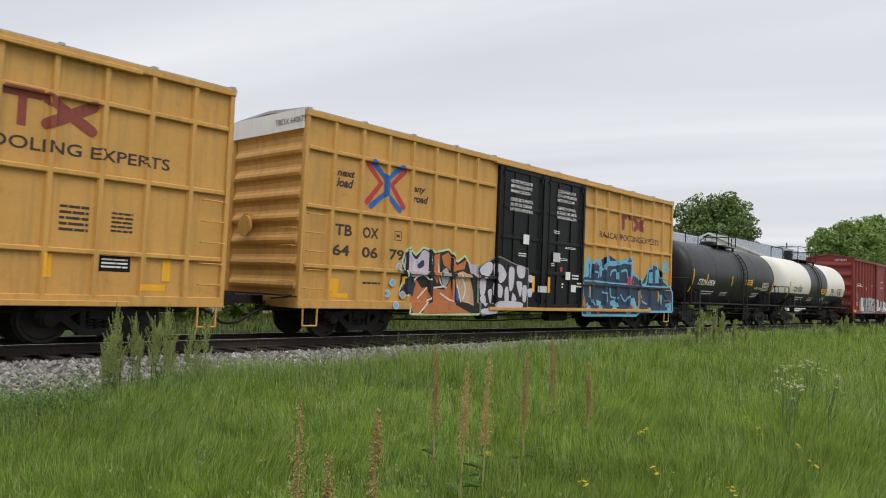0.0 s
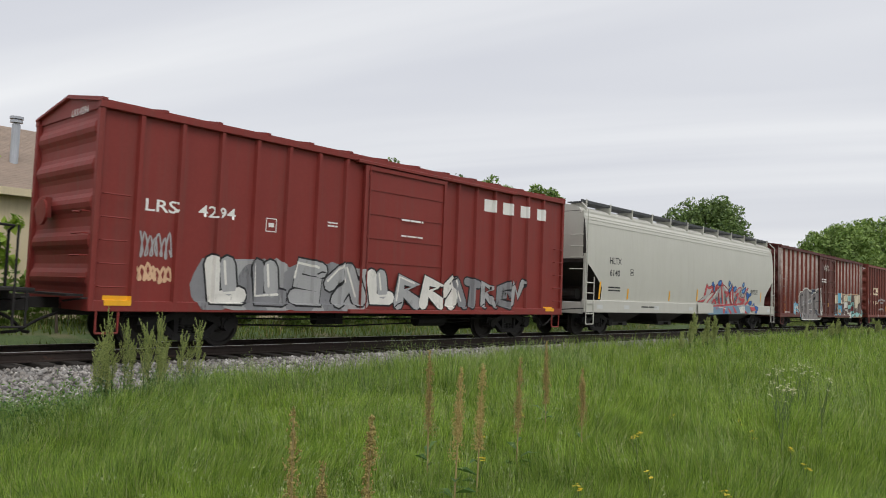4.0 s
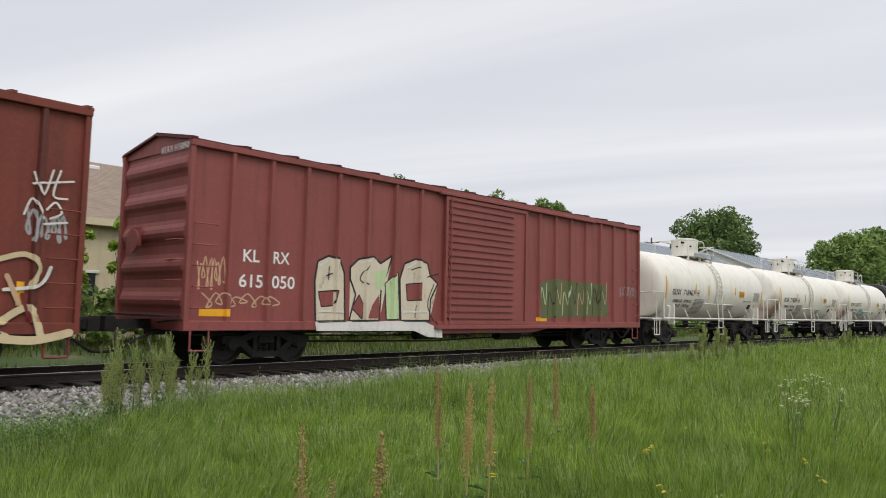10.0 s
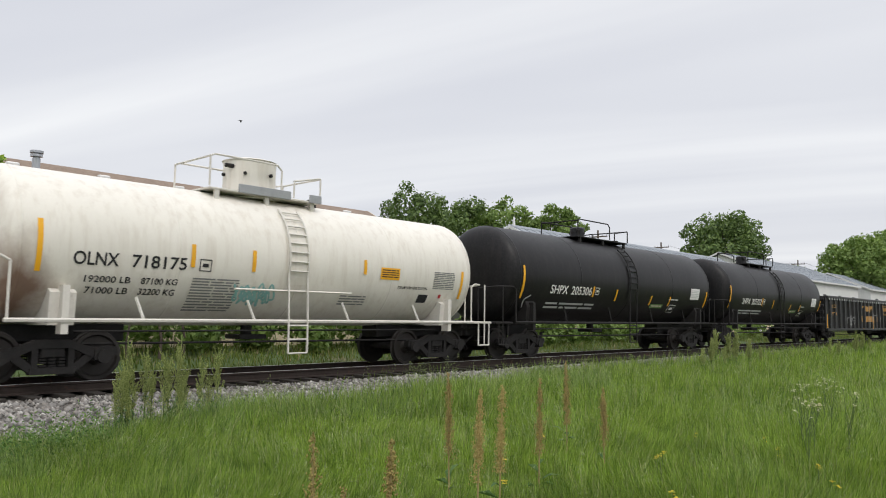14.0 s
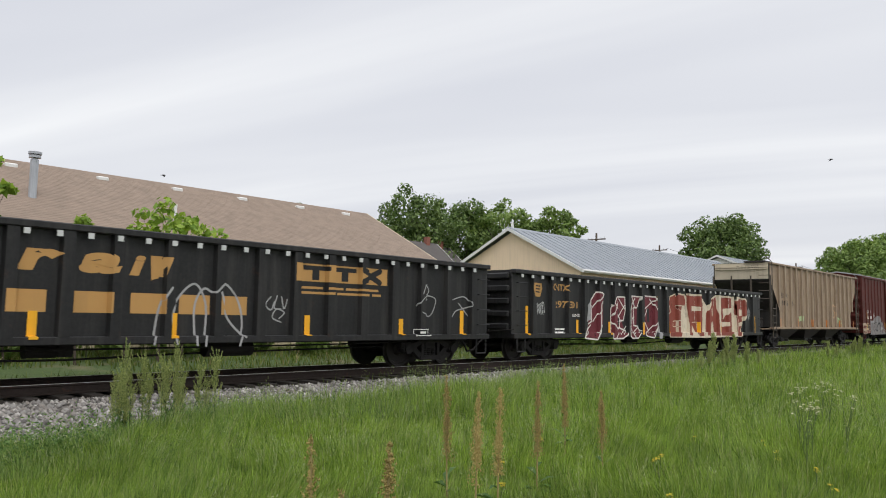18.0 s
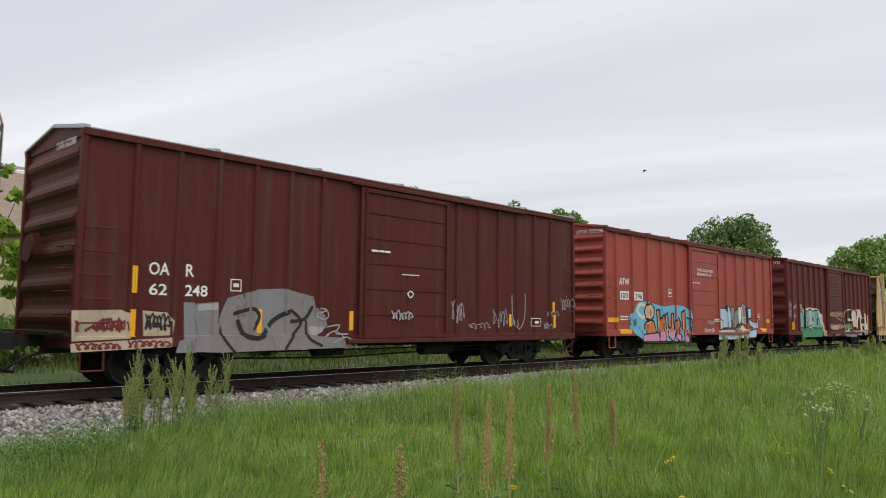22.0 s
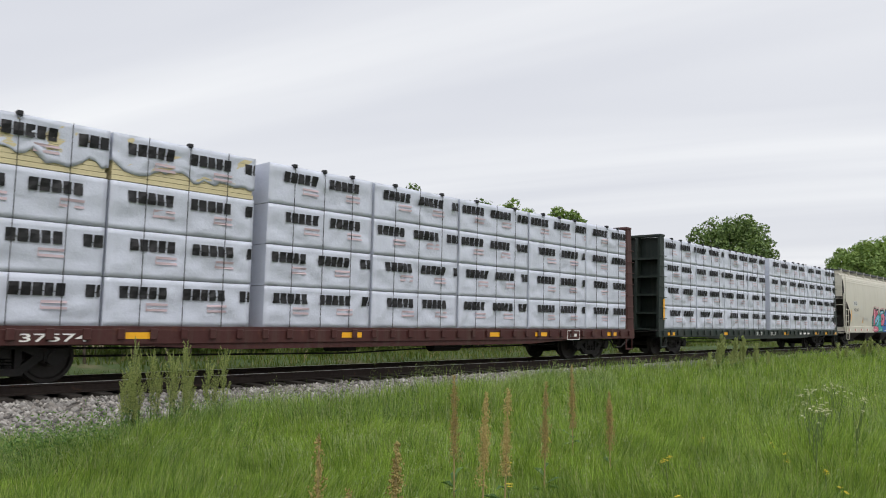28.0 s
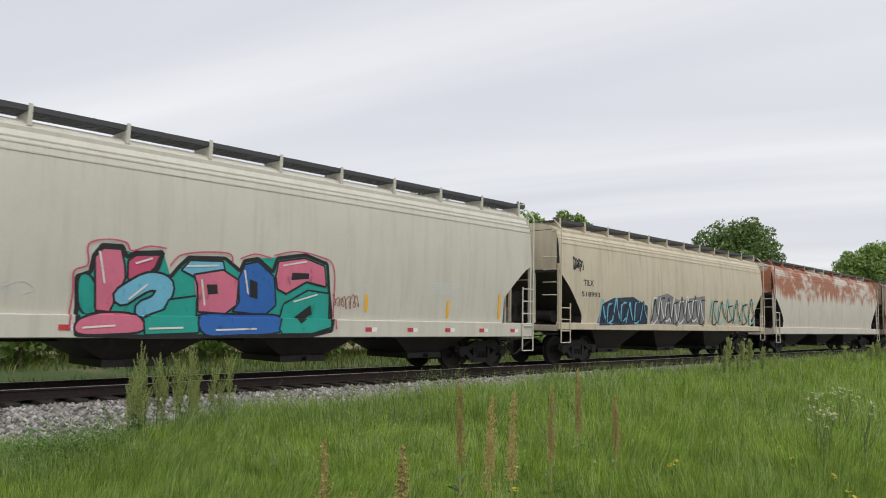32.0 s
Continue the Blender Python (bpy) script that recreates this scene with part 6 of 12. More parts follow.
stroke(pc, k, 27, [(3.9, 1.41), (4.22, 1.31), (4.3, 1.08)], 0.068, S_["sky"])
block(pc, k, 28, [(2.57, 1.02), (2.76, 1.26), (2.82, 0.94), (2.58, 0.82)], ORG, None, 0)
block(pc, k, 29, [(5.9, 1.06), (6.17, 0.94), (6.1, 0.73), (5.92, 0.73)], ORG, None, 0)
block(pc, k, 30, [(5.7, 1.98), (5.83, 2.05), (5.91, 1.74), (5.69, 1.76)], S_["rose"], None, 0)
block(pc, k, 31, [(4.43, 0.81), (4.63, 0.9), (4.88, 0.81), (4.64, 0.71)], S_["peach"], None, 0)
block(pc, k, 32, [(7.13, 0.82), (7.39, 0.91), (7.51, 0.76), (7.17, 0.73)], S_["tan"], None, 0)
block(pc, k, 33, [(3.45, 0.84), (3.58, 0.95), (3.58, 0.62), (3.41, 0.61)], S_["rose"], None, 0)
stroke(pc, k, 34, [(3.39, 2.44), (3.45, 2.33)], 0.08, S_["rose"])
stroke(pc, k, 35, [(4.2, 2.72), (4.36, 2.67)], 0.03, S_["rose"])
patch(c, k, 8.6, 9.1, 2.3, 2.75, S_["sky"], "sprayed_patch")

part("end_panel", B(-k["half"] - .035, -k["half"] + .0, -HW + .1, HW - .1, 4.78, 5.24), WHITETRIM0, c, "white upper end panel")
end_mark(c, k["half"], "TBOX 640679", -0.35, 4.93, 0.20, DARKTXT)
c, k = tank_car("tank_car", 30.81, 40.90, "black steel tank car with white lettering", dict(r=1.46, zc=2.46, mat=TANKBLACK, trim=STEEL, rail=STEEL, plat=(-0.95, 1.42), dome=(-0.1, 0.38, 0.2), ladder=0.9, domemat=TANKBLACK))
letter(c, k, "ITDX 6904", -4.35, -2.6, 1.92, 2.2), bars(c, k, -4.0, -2.35, 1.5, 1.72, 2, WHITE, 6), bars(c, k, -1.5, -.7, 1.5, 1.7, 3, WHITE, 7)
patch(c, k, 1.1, 1.95, 2.1, 2.36, YELSTRIP, "placard"), bars(c, k, 1.2, 1.85, 2.15, 2.32, 2, BLACK, 8, eps=0.008)
letter(c, k, "MOLTEN SULFUR", 2.45, 3.4, 1.92, 2.02), bars(c, k, 3.6, 4.4, 1.85, 2.3, 6, GREYPLATE, 9), bars(c, k, 2.4, 3.3, 1.5, 1.75, 3, WHITE, 10)
strips(c, k, [(-5.0, 1.6, 2.6), (-3.52, 1.95, 2.45), (-.62, 2.0, 2.45), (1.98, 2.05, 2.4), (3.5, 1.85, 2.25), (4.95, 1.75, 2.4)])
c["label"] = "black steel tank car for molten sulfur, white lettering"

c, k = tank_car("tank_car", 43.60, 54.80, "white and black two-tone steel tank car", dict(r=1.46, zc=2.46, mat=TWOTONE, trim=STEEL, rail=STEEL, plat=(-2.05, 1.45), dome=(-1.35, 0.26, 0.55), guard=0.82, ladder=-0.1, domemat=TANKBLACK))
letter(c, k, "TCIX 6183", -4.89, -3.3, 1.96, 2.24, BLACK), bars(c, k, -4.6, -2.5, 1.46, 1.7, 2, WHITE, 11)
for i, t in enumerate(("SODIUM", "HYDROXIDE", "SOLUTION")):
    letter(c, k, t, 2.55, 3.2 + 0.14 * (i == 1) + 0.07 * (i == 2), 2.2 - 0.15 * i, 2.31 - 0.15 * i, BLACK)
patch(c, k, .4, 1.3, 1.92, 2.24, YELSTRIP, "placard"), bars(c, k, .5, 1.2, 2.0, 2.2, 2, DARKTXT, 12, eps=0.008), bars(c, k, 4.0, 4.9, 1.92, 2.35, 8, BLACK, 13)
bars(c, k, -1.5, -.5, 1.45, 1.7, 3, WHITE, 14), bars(c, k, 2.3, 3.6, 1.35, 1.5, 2, WHITE, 15)
strips(c, k, [(-5.5, 1.55, 2.5), (-3.75, 1.95, 2.4), (-1.82, 1.85, 2.25), (1.4, 1.95, 2.3), (3.7, 1.9, 2.25), (5.5, 1.7, 2.35)])
scrawl(c, k, 0.9, 1.8, 1.45, 1.75, S_["aqua"], 4, 0.06)
scrawl(c, k, 0.95, 1.7, 1.5, 1.8, S_["aqua"], 5, 0.05)

c, k = boxcar("boxcar", 56.78, 72.11, "red steel boxcar with white letters and silver graffiti", dict(z0=0.75, z1=4.57, rise=0.28, side=RED_A, roof=RED_A, door=(-1.34, 1.79), ribs=[-6.87, -6.03, -5.16, -4.31, -3.48, -2.64, -1.82, 2.3, 3.1, 3.95, 4.8, 5.65, 6.5], style="slide", ridges=5, seam=1.1))
letter(c, k, "LRS", -6.7, -6.05, 2.66, 2.9), letter(c, k, "4294", -5.6, -4.75, 2.66, 2.9), [patch(c, k, x, x + .5, 3.76, 4.12, WHITE, "emblem") for x in (3.5, 4.4, 5.3, 6.2)]
frame_box(c, k, -4.0, -3.72, 2.5, 2.8), bars(c, k, -2.3, -2.0, 2.75, 2.9, 2, WHITE, 16), bars(c, k, 0.0, 0.8, 3.1, 3.2, 1, WHITE, 17), bars(c, k, 0.0, 0.8, 2.7, 2.78, 1, WHITE, 18)
graffiti(c, k, -5.4, -1.2, 0.8, 2.0, "####", [S_["silver"], S_["white"], S_["grey"], S_["silver"]], S_["black"], None, fat=0.34, seed=21, shine=S_["white"], angular=True, back=[S_["grey"], S_["silver"]])
graffiti(c, k, -1.1, 2.7, 0.85, 1.9, "####", [S_["silver"], S_["grey"], S_["white"]], S_["black"], None, fat=0.36, seed=22, shine=S_["white"], angular=True)
graffiti(c, k, 2.7, 5.6, 0.9, 1.85, "####", [S_["silver"], S_["grey"], S_["sky"]], S_["black"], None, fat=0.3, seed=23, angular=True)
scrawl(c, k, -6.8, -6.1, 1.7, 2.3, S_["silver"], 6, 0.04), scrawl(c, k, -6.8, -6.1, 1.2, 1.7, S_["peach"], 7, 0.06), patch(c, k, -7.4, -6.9, 0.86, 1.04, YELSTRIP, "reflective_strip"), patch(c, k, 6.7, 7.2, 0.86, 1.0, YELSTRIP, "reflective_strip")

end_mark(c, k["half"], "LRS 4294", -0.35, 4.38, 0.20, WHITE)
c, k = hopper("covered_hopper", 73.54, 93.18, "pale grey covered hopper with red and blue graffiti", dict(mat=HOPGREY, dark=HOPDARK, top=4.42, walk=WALKGREY, bays=4, slope=(2.6, 1.75, 1.2), sillz=(0.84, 1.28), crown=0.3))
letter(c, k, "HLTX", -8.08, -7.2, 2.62, 2.86, BLACK), letter(c, k, "6140", -8.05, -7.3, 2.18, 2.42, BLACK), bars(c, k, -8.1, -7.2, 1.6, 1.82, 2, BLACK, 20), frame_box(c, k, -6.5, -6.25, 2.25, 2.5, material=BLACK)
bars(c, k, -5.6, -4.3, 1.03, 1.13, 1, BLACK, 19)
bars(c, k, 6.4, 7.4, 1.85, 2.1, 4, BLACK, 21)
for x in (-9.0, -7.0, -4.5, -1.2, 2.5, 5.5, 8.7):
    patch(c, k, x, x + 0.42, 0.98, 1.12, GREYPLATE, "reporting_plate")
pc = block(c, k, 0, [(0.85, 1.24), (1.11, 1.45), (1.43, 1.61), (1.75, 1.86), (2, 2.02), (2.36, 2.2), (2.59, 2.22), (2.84, 2.19), (3.2, 2.02), (3.5, 1.8), (3.79, 2.01), (3.91, 2.2), (4.12, 1.93), (4.36, 1.89), (4.7, 2.13), (5.04, 2.17), (4.97, 1.99), (5.27, 1.89), (5.59, 1.97), (5.98, 2.17), (5.79, 1.92), (5.54, 1.68), (5.65, 1.37), (0.85, 1.17)], FOG, CORAL, 0.07, label="sprayed grey and red letters with blue bubbles")
block(pc, k, 1, [(-0.07, 1.37), (0.53, 1.61), (0.65, 1.97), (0.79, 2.22), (1, 2.06), (1.6, 2.21), (1.51, 1.85), (1, 1.65), (0.54, 1.36)], CORAL, S_["maroon"], 0.025)
block(pc, k, 2, [(0.11, 1.42), (0.73, 1.7), (0.86, 2.03), (1.05, 1.94), (1.42, 2.02), (1.24, 1.76), (0.77, 1.51)], FOG, None, 0)
block(pc, k, 3, [(1.72, 1.84), (1.8, 2.13), (1.99, 2.25), (2.06, 2.21), (1.98, 2.04)], CORAL, S_["maroon"], 0.025)
block(pc, k, 4, [(2.38, 2.18), (2.53, 2.4), (2.7, 2.23), (2.59, 2.1)], CORAL, S_["maroon"], 0.025)
block(pc, k, 5, [(1.36, 1.81), (1.43, 2.07), (1.65, 1.83)], CORAL, S_["maroon"], 0.02)
block(pc, k, 6, [(1.35, 2.22), (1.48, 2.32), (1.59, 2.26), (1.54, 2.14), (1.43, 2.11)], S_["blue"], S_["navy"], 0.03, soft=True)
block(pc, k, 7, [(1.56, 2.11), (1.64, 2.21), (1.71, 2.09), (1.69, 1.86), (1.58, 1.89)], S_["blue"], S_["navy"], 0.03, soft=True)
block(pc, k, 8, [(2.06, 2.2), (2.13, 2.35), (2.34, 2.42), (2.5, 2.39), (2.46, 2.22), (2.27, 2.16)], S_["blue"], S_["navy"], 0.03, soft=True)
block(pc, k, 9, [(3.38, 2.34), (3.49, 2.44), (3.61, 2.32), (3.52, 2.17), (3.4, 2.2)], S_["blue"], S_["navy"], 0.03, soft=True)
block(pc, k, 10, [(3.4, 2.01), (3.67, 2.16), (3.76, 2.32), (3.84, 2.18), (3.68, 1.98), (3.49, 1.86)], S_["blue"], S_["navy"], 0.03, soft=True)
block(pc, k, 11, [(3.96, 2.06), (4.22, 2.2), (4.39, 2.14), (4.35, 1.99), (4.13, 1.91)], S_["blue"], S_["navy"], 0.03, soft=True)
block(pc, k, 12, [(5.17, 2.32), (5.38, 2.43), (5.45, 2.31), (5.31, 2.17), (5.2, 2.22)], S_["blue"], S_["navy"], 0.03, soft=True)
block(pc, k, 13, [(5.02, 1.97), (5.38, 2.13), (5.63, 2.18), (5.59, 1.99), (5.27, 1.86)], S_["blue"], S_["navy"], 0.03, soft=True)
block(pc, k, 14, [(5.78, 1.92), (6.13, 1.89), (6.18, 1.71), (6.02, 1.51), (5.89, 1.64)], S_["blue"], S_["navy"], 0.03, soft=True)
block(pc, k, 15, [(6.19, 1.82), (6.41, 1.95), (6.46, 1.82), (6.28, 1.73)], S_["blue"], S_["navy"], 0.03, soft=True)
block(pc, k, 16, [(6.17, 1.46), (6.58, 1.52), (6.63, 1.34), (6.38, 1.29)], S_["blue"], S_["navy"], 0.03, soft=True)
block(pc, k, 17, [(6.82, 1.3), (7, 1.43), (7.11, 1.26), (7.33, 1.2), (7.23, 1.04), (6.89, 1.13)], S_["blue"], S_["navy"], 0.03, soft=True)
block(pc, k, 18, [(6.89, 1), (7.18, 1.05), (7.13, 0.91), (6.92, 0.91)], S_["blue"], S_["navy"], 0.03, soft=True)
stroke(pc, k, 19, [(1.65, 2.02), (1.67, 1.91)], 0.05, S_["sky"])
stroke(pc, k, 20, [(2.19, 2.25), (2.37, 2.32)], 0.05, S_["sky"])
stroke(pc, k, 21, [(3.45, 2.34), (3.53, 2.27)], 0.05, S_["sky"])
stroke(pc, k, 22, [(3.59, 2), (3.73, 2.14)], 0.05, S_["sky"])
stroke(pc, k, 23, [(4.12, 2.01), (4.25, 2.09)], 0.05, S_["sky"])
stroke(pc, k, 24, [(5.27, 2.32), (5.35, 2.28)], 0.05, S_["sky"])
stroke(pc, k, 25, [(5.23, 1.96), (5.48, 2.07)], 0.05, S_["sky"])
stroke(pc, k, 26, [(2.91, 1.89), (3.39, 1.77), (3.17, 1.7), (3.27, 1.38)], 0.13, CORAL)
stroke(pc, k, 27, [(2.2, 1.8), (2.29, 1.47), (2.43, 1.3)], 0.13, CORAL)
stroke(pc, k, 28, [(2.47, 2.19), (2.57, 1.82), (2.79, 1.34)], 0.13, CORAL)
stroke(pc, k, 29, [(3.56, 1.7), (3.68, 1.88), (3.66, 1.58), (3.89, 1.32)], 0.13, CORAL)
stroke(pc, k, 30, [(3.85, 2.02), (3.99, 1.6), (4.23, 1.28)], 0.13, CORAL)
stroke(pc, k, 31, [(4.37, 1.75), (4.62, 1.85), (4.53, 1.58), (4.39, 1.38)], 0.13, CORAL)
stroke(pc, k, 32, [(4.8, 1.64), (5.05, 1.56), (5.56, 1.55), (5.01, 1.34)], 0.13, CORAL)
stroke(pc, k, 33, [(5.69, 1.31), (6.02, 1.46)], 0.13, CORAL)
stroke(pc, k, 34, [(1.53, 1.38), (1.73, 1.48), (1.96, 1.28)], 0.13, CORAL)
stroke(pc, k, 35, [(1.43, 1.58), (1.75, 1.86), (2.14, 2.06), (2.5, 2.21)], 0.03, S_["maroon"])
stroke(pc, k, 36, [(2.64, 2.23), (3.15, 2.07), (3.49, 1.81)], 0.03, S_["maroon"])
stroke(pc, k, 37, [(3.11, 1.33), (2.97, 1.7), (2.85, 1.96)], 0.03, S_["maroon"])
stroke(pc, k, 38, [(1.82, 1.47), (1.94, 1.68), (2.1, 1.38)], 0.03, S_["maroon"])
stroke(pc, k, 39, [(3.52, 1.89), (3.67, 1.48), (4.28, 1.22)], 0.03, S_["maroon"])
stroke(pc, k, 40, [(3.9, 2.21), (4.02, 1.81), (4.3, 1.37)], 0.03, S_["maroon"])
stroke(pc, k, 41, [(4.71, 1.97), (4.97, 1.7), (5.54, 1.68)], 0.03, S_["maroon"])
stroke(pc, k, 42, [(5.95, 2.16), (5.66, 1.92), (5.16, 1.84), (5.01, 1.99), (5.04, 2.17)], 0.03, S_["maroon"])
stroke(pc, k, 43, [(2.17, 1.94), (2.16, 1.6), (2.21, 1.29)], 0.03, S_["maroon"])
block(pc, k, 44, [(2.35, 1.59), (2.47, 1.64), (2.58, 1.33), (2.43, 1.37)], STEELB, S_["navy"], 0.02)
block(pc, k, 45, [(3.07, 1.65), (3.23, 1.61), (3.19, 1.45), (3.08, 1.52)], STEELB, S_["navy"], 0.02)
block(pc, k, 46, [(4.2, 1.61), (4.37, 1.73), (4.49, 1.67), (4.29, 1.48)], STEELB, S_["navy"], 0.02)
block(pc, k, 47, [(1.9, 1.6), (1.99, 1.63), (2.06, 1.5), (1.95, 1.45)], STEELB, S_["navy"], 0.02)
stroke(pc, k, 48, [(2.74, 2.14), (3.15, 1.96)], 0.05, S_["white"])
stroke(pc, k, 49, [(3.68, 1.9), (3.77, 1.59), (3.96, 1.38)], 0.05, S_["white"])
stroke(pc, k, 50, [(4.88, 2.07), (5.15, 1.79)], 0.05, S_["white"])
stroke(pc, k, 51, [(1.59, 1.64), (1.92, 1.89)], 0.05, S_["white"])
stroke(pc, k, 52, [(3.33, 1.56), (3.4, 1.36)], 0.05, S_["white"])
block(pc, k, 53, [(0.78, 1.15), (5.63, 1.29), (6.17, 1.23), (6.05, 0.9), (0.8, 0.81)], STEELB, None, 0)
block(pc, k, 54, [(-0.4, 1.28), (1.34, 1.34), (1.37, 0.89), (-0.37, 0.86)], HOPGREY, None, 0)
block(pc, k, 55, [(2.52, 1.18), (2.8, 1.19), (2.69, 0.87), (2.52, 0.87)], CORAL, None, 0)
block(pc, k, 56, [(3.67, 1.24), (3.93, 1.17), (4.3, 0.9), (4.02, 0.89), (3.79, 1.1)], CORAL, None, 0)
block(pc, k, 57, [(5.32, 1.07), (5.68, 0.89), (5.33, 0.89)], CORAL, None, 0)
block(pc, k, 58, [(5.97, 1.21), (6.74, 1.2), (6.84, 1.05), (6.4, 1), (6.18, 1.09)], CORAL, None, 0)
block(pc, k, 59, [(1.71, 1.14), (1.83, 1.16), (1.8, 1.05), (1.7, 1.07)], CORAL, None, 0)
block(pc, k, 60, [(3, 1.16), (3.37, 1.05), (3.64, 0.88), (3.38, 0.87)], CORAL, None, 0)
block(pc, k, 61, [(4.69, 1.22), (5.31, 1.24), (5.33, 0.92), (4.71, 0.91)], S_["white"], None, 0)
block(pc, k, 62, [(2.82, 0.99), (3.07, 0.94), (2.92, 0.87), (2.8, 0.88)], S_["blue"], None, 0)
stroke(pc, k, 63, [(4.52, 1.21), (4.67, 1.03)], 0.07, S_["white"])
stroke(pc, k, 64, [(1.97, 1.16), (2.43, 1.14), (2.81, 1.09)], 0.04, S_["white"])
strips(c, k, [(-8.7, 1.32, 1.95), (-6.6, 1.35, 1.75), (-3.0, 1.35, 1.75), (-0.2, 1.4, 1.9), (4.0, 1.4, 1.8), (7.9, 1.5, 2.0), (6.2, 1.4, 1.8)])

c, k = boxcar("boxcar", 94.30, 112.85, "chalky faded brown-red boxcar with silver graffiti", dict(z0=0.72, z1=4.72, rise=0.22, side=RED_B, roof=RED_E, doormat=RUSTRIB, end=RED_E, chord=RED_E, ribmat=RED_C, door=(-1.85, 1.8), ribs=[-8.54, -7.71, -6.96, -6.09, -5.24, -4.39, -3.52, -2.65, 2.45, 3.3, 4.1, 5.0, 5.85, 6.7, 7.55, 8.4], style="plug", ridges=5, rib=0.1))
SV = spray("spray_dull_silver", (0.23, 0.21, 0.205))
pc = block(c, k, 0, [(-5.68, 1.92), (-5.45, 2.18), (-4.74, 2.37), (-4.3, 2.5), (-3.89, 2.47), (-3.09, 2.08), (-2.44, 2.33), (-1.63, 2.53), (-1.45, 1.68), (-1.28, 1.15), (-1.59, 0.58), (-5.41, 0.57), (-5.28, 0.85), (-5.63, 1.24)], SV, S_["white"], 0.06, label="sprayed dull silver letters with white outline")
stroke(pc, k, 1, [(-4.86, 2.23), (-5.32, 1.98), (-5.34, 1.5), (-5.16, 1), (-4.77, 0.72)], 0.07, S_["black"])
stroke(pc, k, 2, [(-4.68, 2.32), (-4.61, 1.54), (-4.6, 0.62)], 0.07, S_["black"])
stroke(pc, k, 3, [(-4.18, 2.42), (-4.27, 1.55), (-4.07, 0.67)], 0.06, S_["black"])
stroke(pc, k, 4, [(-3.25, 2.11), (-3.53, 1.58), (-3.06, 1.04), (-3.19, 0.64)], 0.07, S_["black"])
stroke(pc, k, 5, [(-1.69, 2.31), (-2.43, 2.17), (-2.74, 1.77), (-2.6, 1.02), (-1.67, 0.73)], 0.07, S_["black"])
stroke(pc, k, 6, [(-2.4, 1.64), (-1.65, 1.73)], 0.05, S_["black"])
stroke(pc, k, 7, [(-3.88, 2.39), (-3.27, 1.99)], 0.05, S_["black"])
block(pc, k, 8, [(-5.02, 1.57), (-4.72, 1.69), (-4.75, 1.45), (-4.97, 1.4)], S_["grey"], S_["white"], 0.03)
block(pc, k, 9, [(-3.87, 1.71), (-3.53, 1.84), (-3.53, 1.58), (-3.8, 1.54)], S_["grey"], S_["white"], 0.03)
block(pc, k, 10, [(-3.66, 1.16), (-3.35, 1.21), (-3.24, 0.95), (-3.57, 1.01)], S_["grey"], S_["white"], 0.03)
block(pc, k, 11, [(-2.57, 1.69), (-2.3, 1.77), (-2.38, 1.4), (-2.59, 1.51)], S_["grey"], S_["white"], 0.03)
block(pc, k, 12, [(-3.45, 2.22), (-3.11, 2.43), (-2.61, 2.36), (-3.06, 2.09)], S_["navy"], None, 0)
stroke(pc, k, 13, [(-5.54, 0.62), (-5.75, 0.99), (-5.84, 1.48)], 0.05, S_["sky"])
stroke(pc, k, 14, [(-1.52, 0.64), (-1.18, 0.92), (-1.38, 1.22)], 0.03, S_["white"])
scrawl(c, k, -2.3, -1.6, .78, 1.2, S_["navy"], 49, .06), scrawl(c, k, -6.7, -6.1, 1.0, 1.7, S_["sky"], 40, .05, 9), scrawl(c, k, -6.8, -6.0, .9, 1.2, S_["white"], 39, .04, 9)
TAUPE, SKYB = spray("spray_taupe", (0.15, 0.10, 0.09)), spray("spray_cobalt", (0.08, 0.27, 0.46))
pc = block(c, k, 0, [(1.65, 2.25), (9.05, 2.4), (9.2, 0.75), (1.75, 0.7)], TAUPE, S_["peach"], 0.05, "sprayed cream and aqua letters on taupe")
block(pc, k, 1, [(1.7, 2.15), (2.1, 2.25), (2.1, 1.7), (1.75, 1.55)], S_["aqua"], S_["cream"], 0.05)
block(pc, k, 2, [(2.15, 2.2), (2.85, 2.3), (2.9, 1.65), (2.2, 1.6)], S_["cream"], S_["black"], 0.05)
block(pc, k, 3, [(1.75, 1.45), (2.3, 1.5), (2.3, 0.85), (1.8, 0.85)], S_["sky"], None, 0)
block(pc, k, 4, [(2.4, 1.45), (2.85, 1.5), (2.85, 0.85), (2.45, 0.85)], S_["peach"], S_["black"], 0.04)
block(pc, k, 5, [(2.95, 2.35), (3.35, 2.35), (3.35, 1.7), (3, 1.65)], S_["sky"], None, 0)
block(pc, k, 6, [(3, 1.6), (3.3, 1.5), (3.4, 0.95), (3.05, 0.8)], S_["sky"], None, 0)
block(pc, k, 7, [(3.1, 1.2), (3.25, 1.3), (3.4, 1.15), (3.35, 1), (3.15, 1)], S_["peach"], None, 0)
block(pc, k, 8, [(3.6, 1.5), (4.05, 1.55), (4.05, 1.05), (3.55, 1.05)], SKYB, None, 0)
block(pc, k, 9, [(3.55, 1.95), (3.55, 2.25), (3.75, 2.45), (4.05, 2.4), (4.25, 2.2), (4.25, 1.85), (4.1, 1.65), (3.8, 1.6), (3.6, 1.75)], S_["cream"], S_["black"], 0.05)
block(pc, k, 10, [(3.75, 2), (3.85, 2.1), (3.95, 2), (3.9, 1.9), (3.8, 1.85)], S_["black"], None, 0)
block(pc, k, 11, [(4.35, 2.2), (4.75, 2.2), (4.7, 1.8), (4.4, 1.75)], S_["cream"], S_["black"], 0.03)
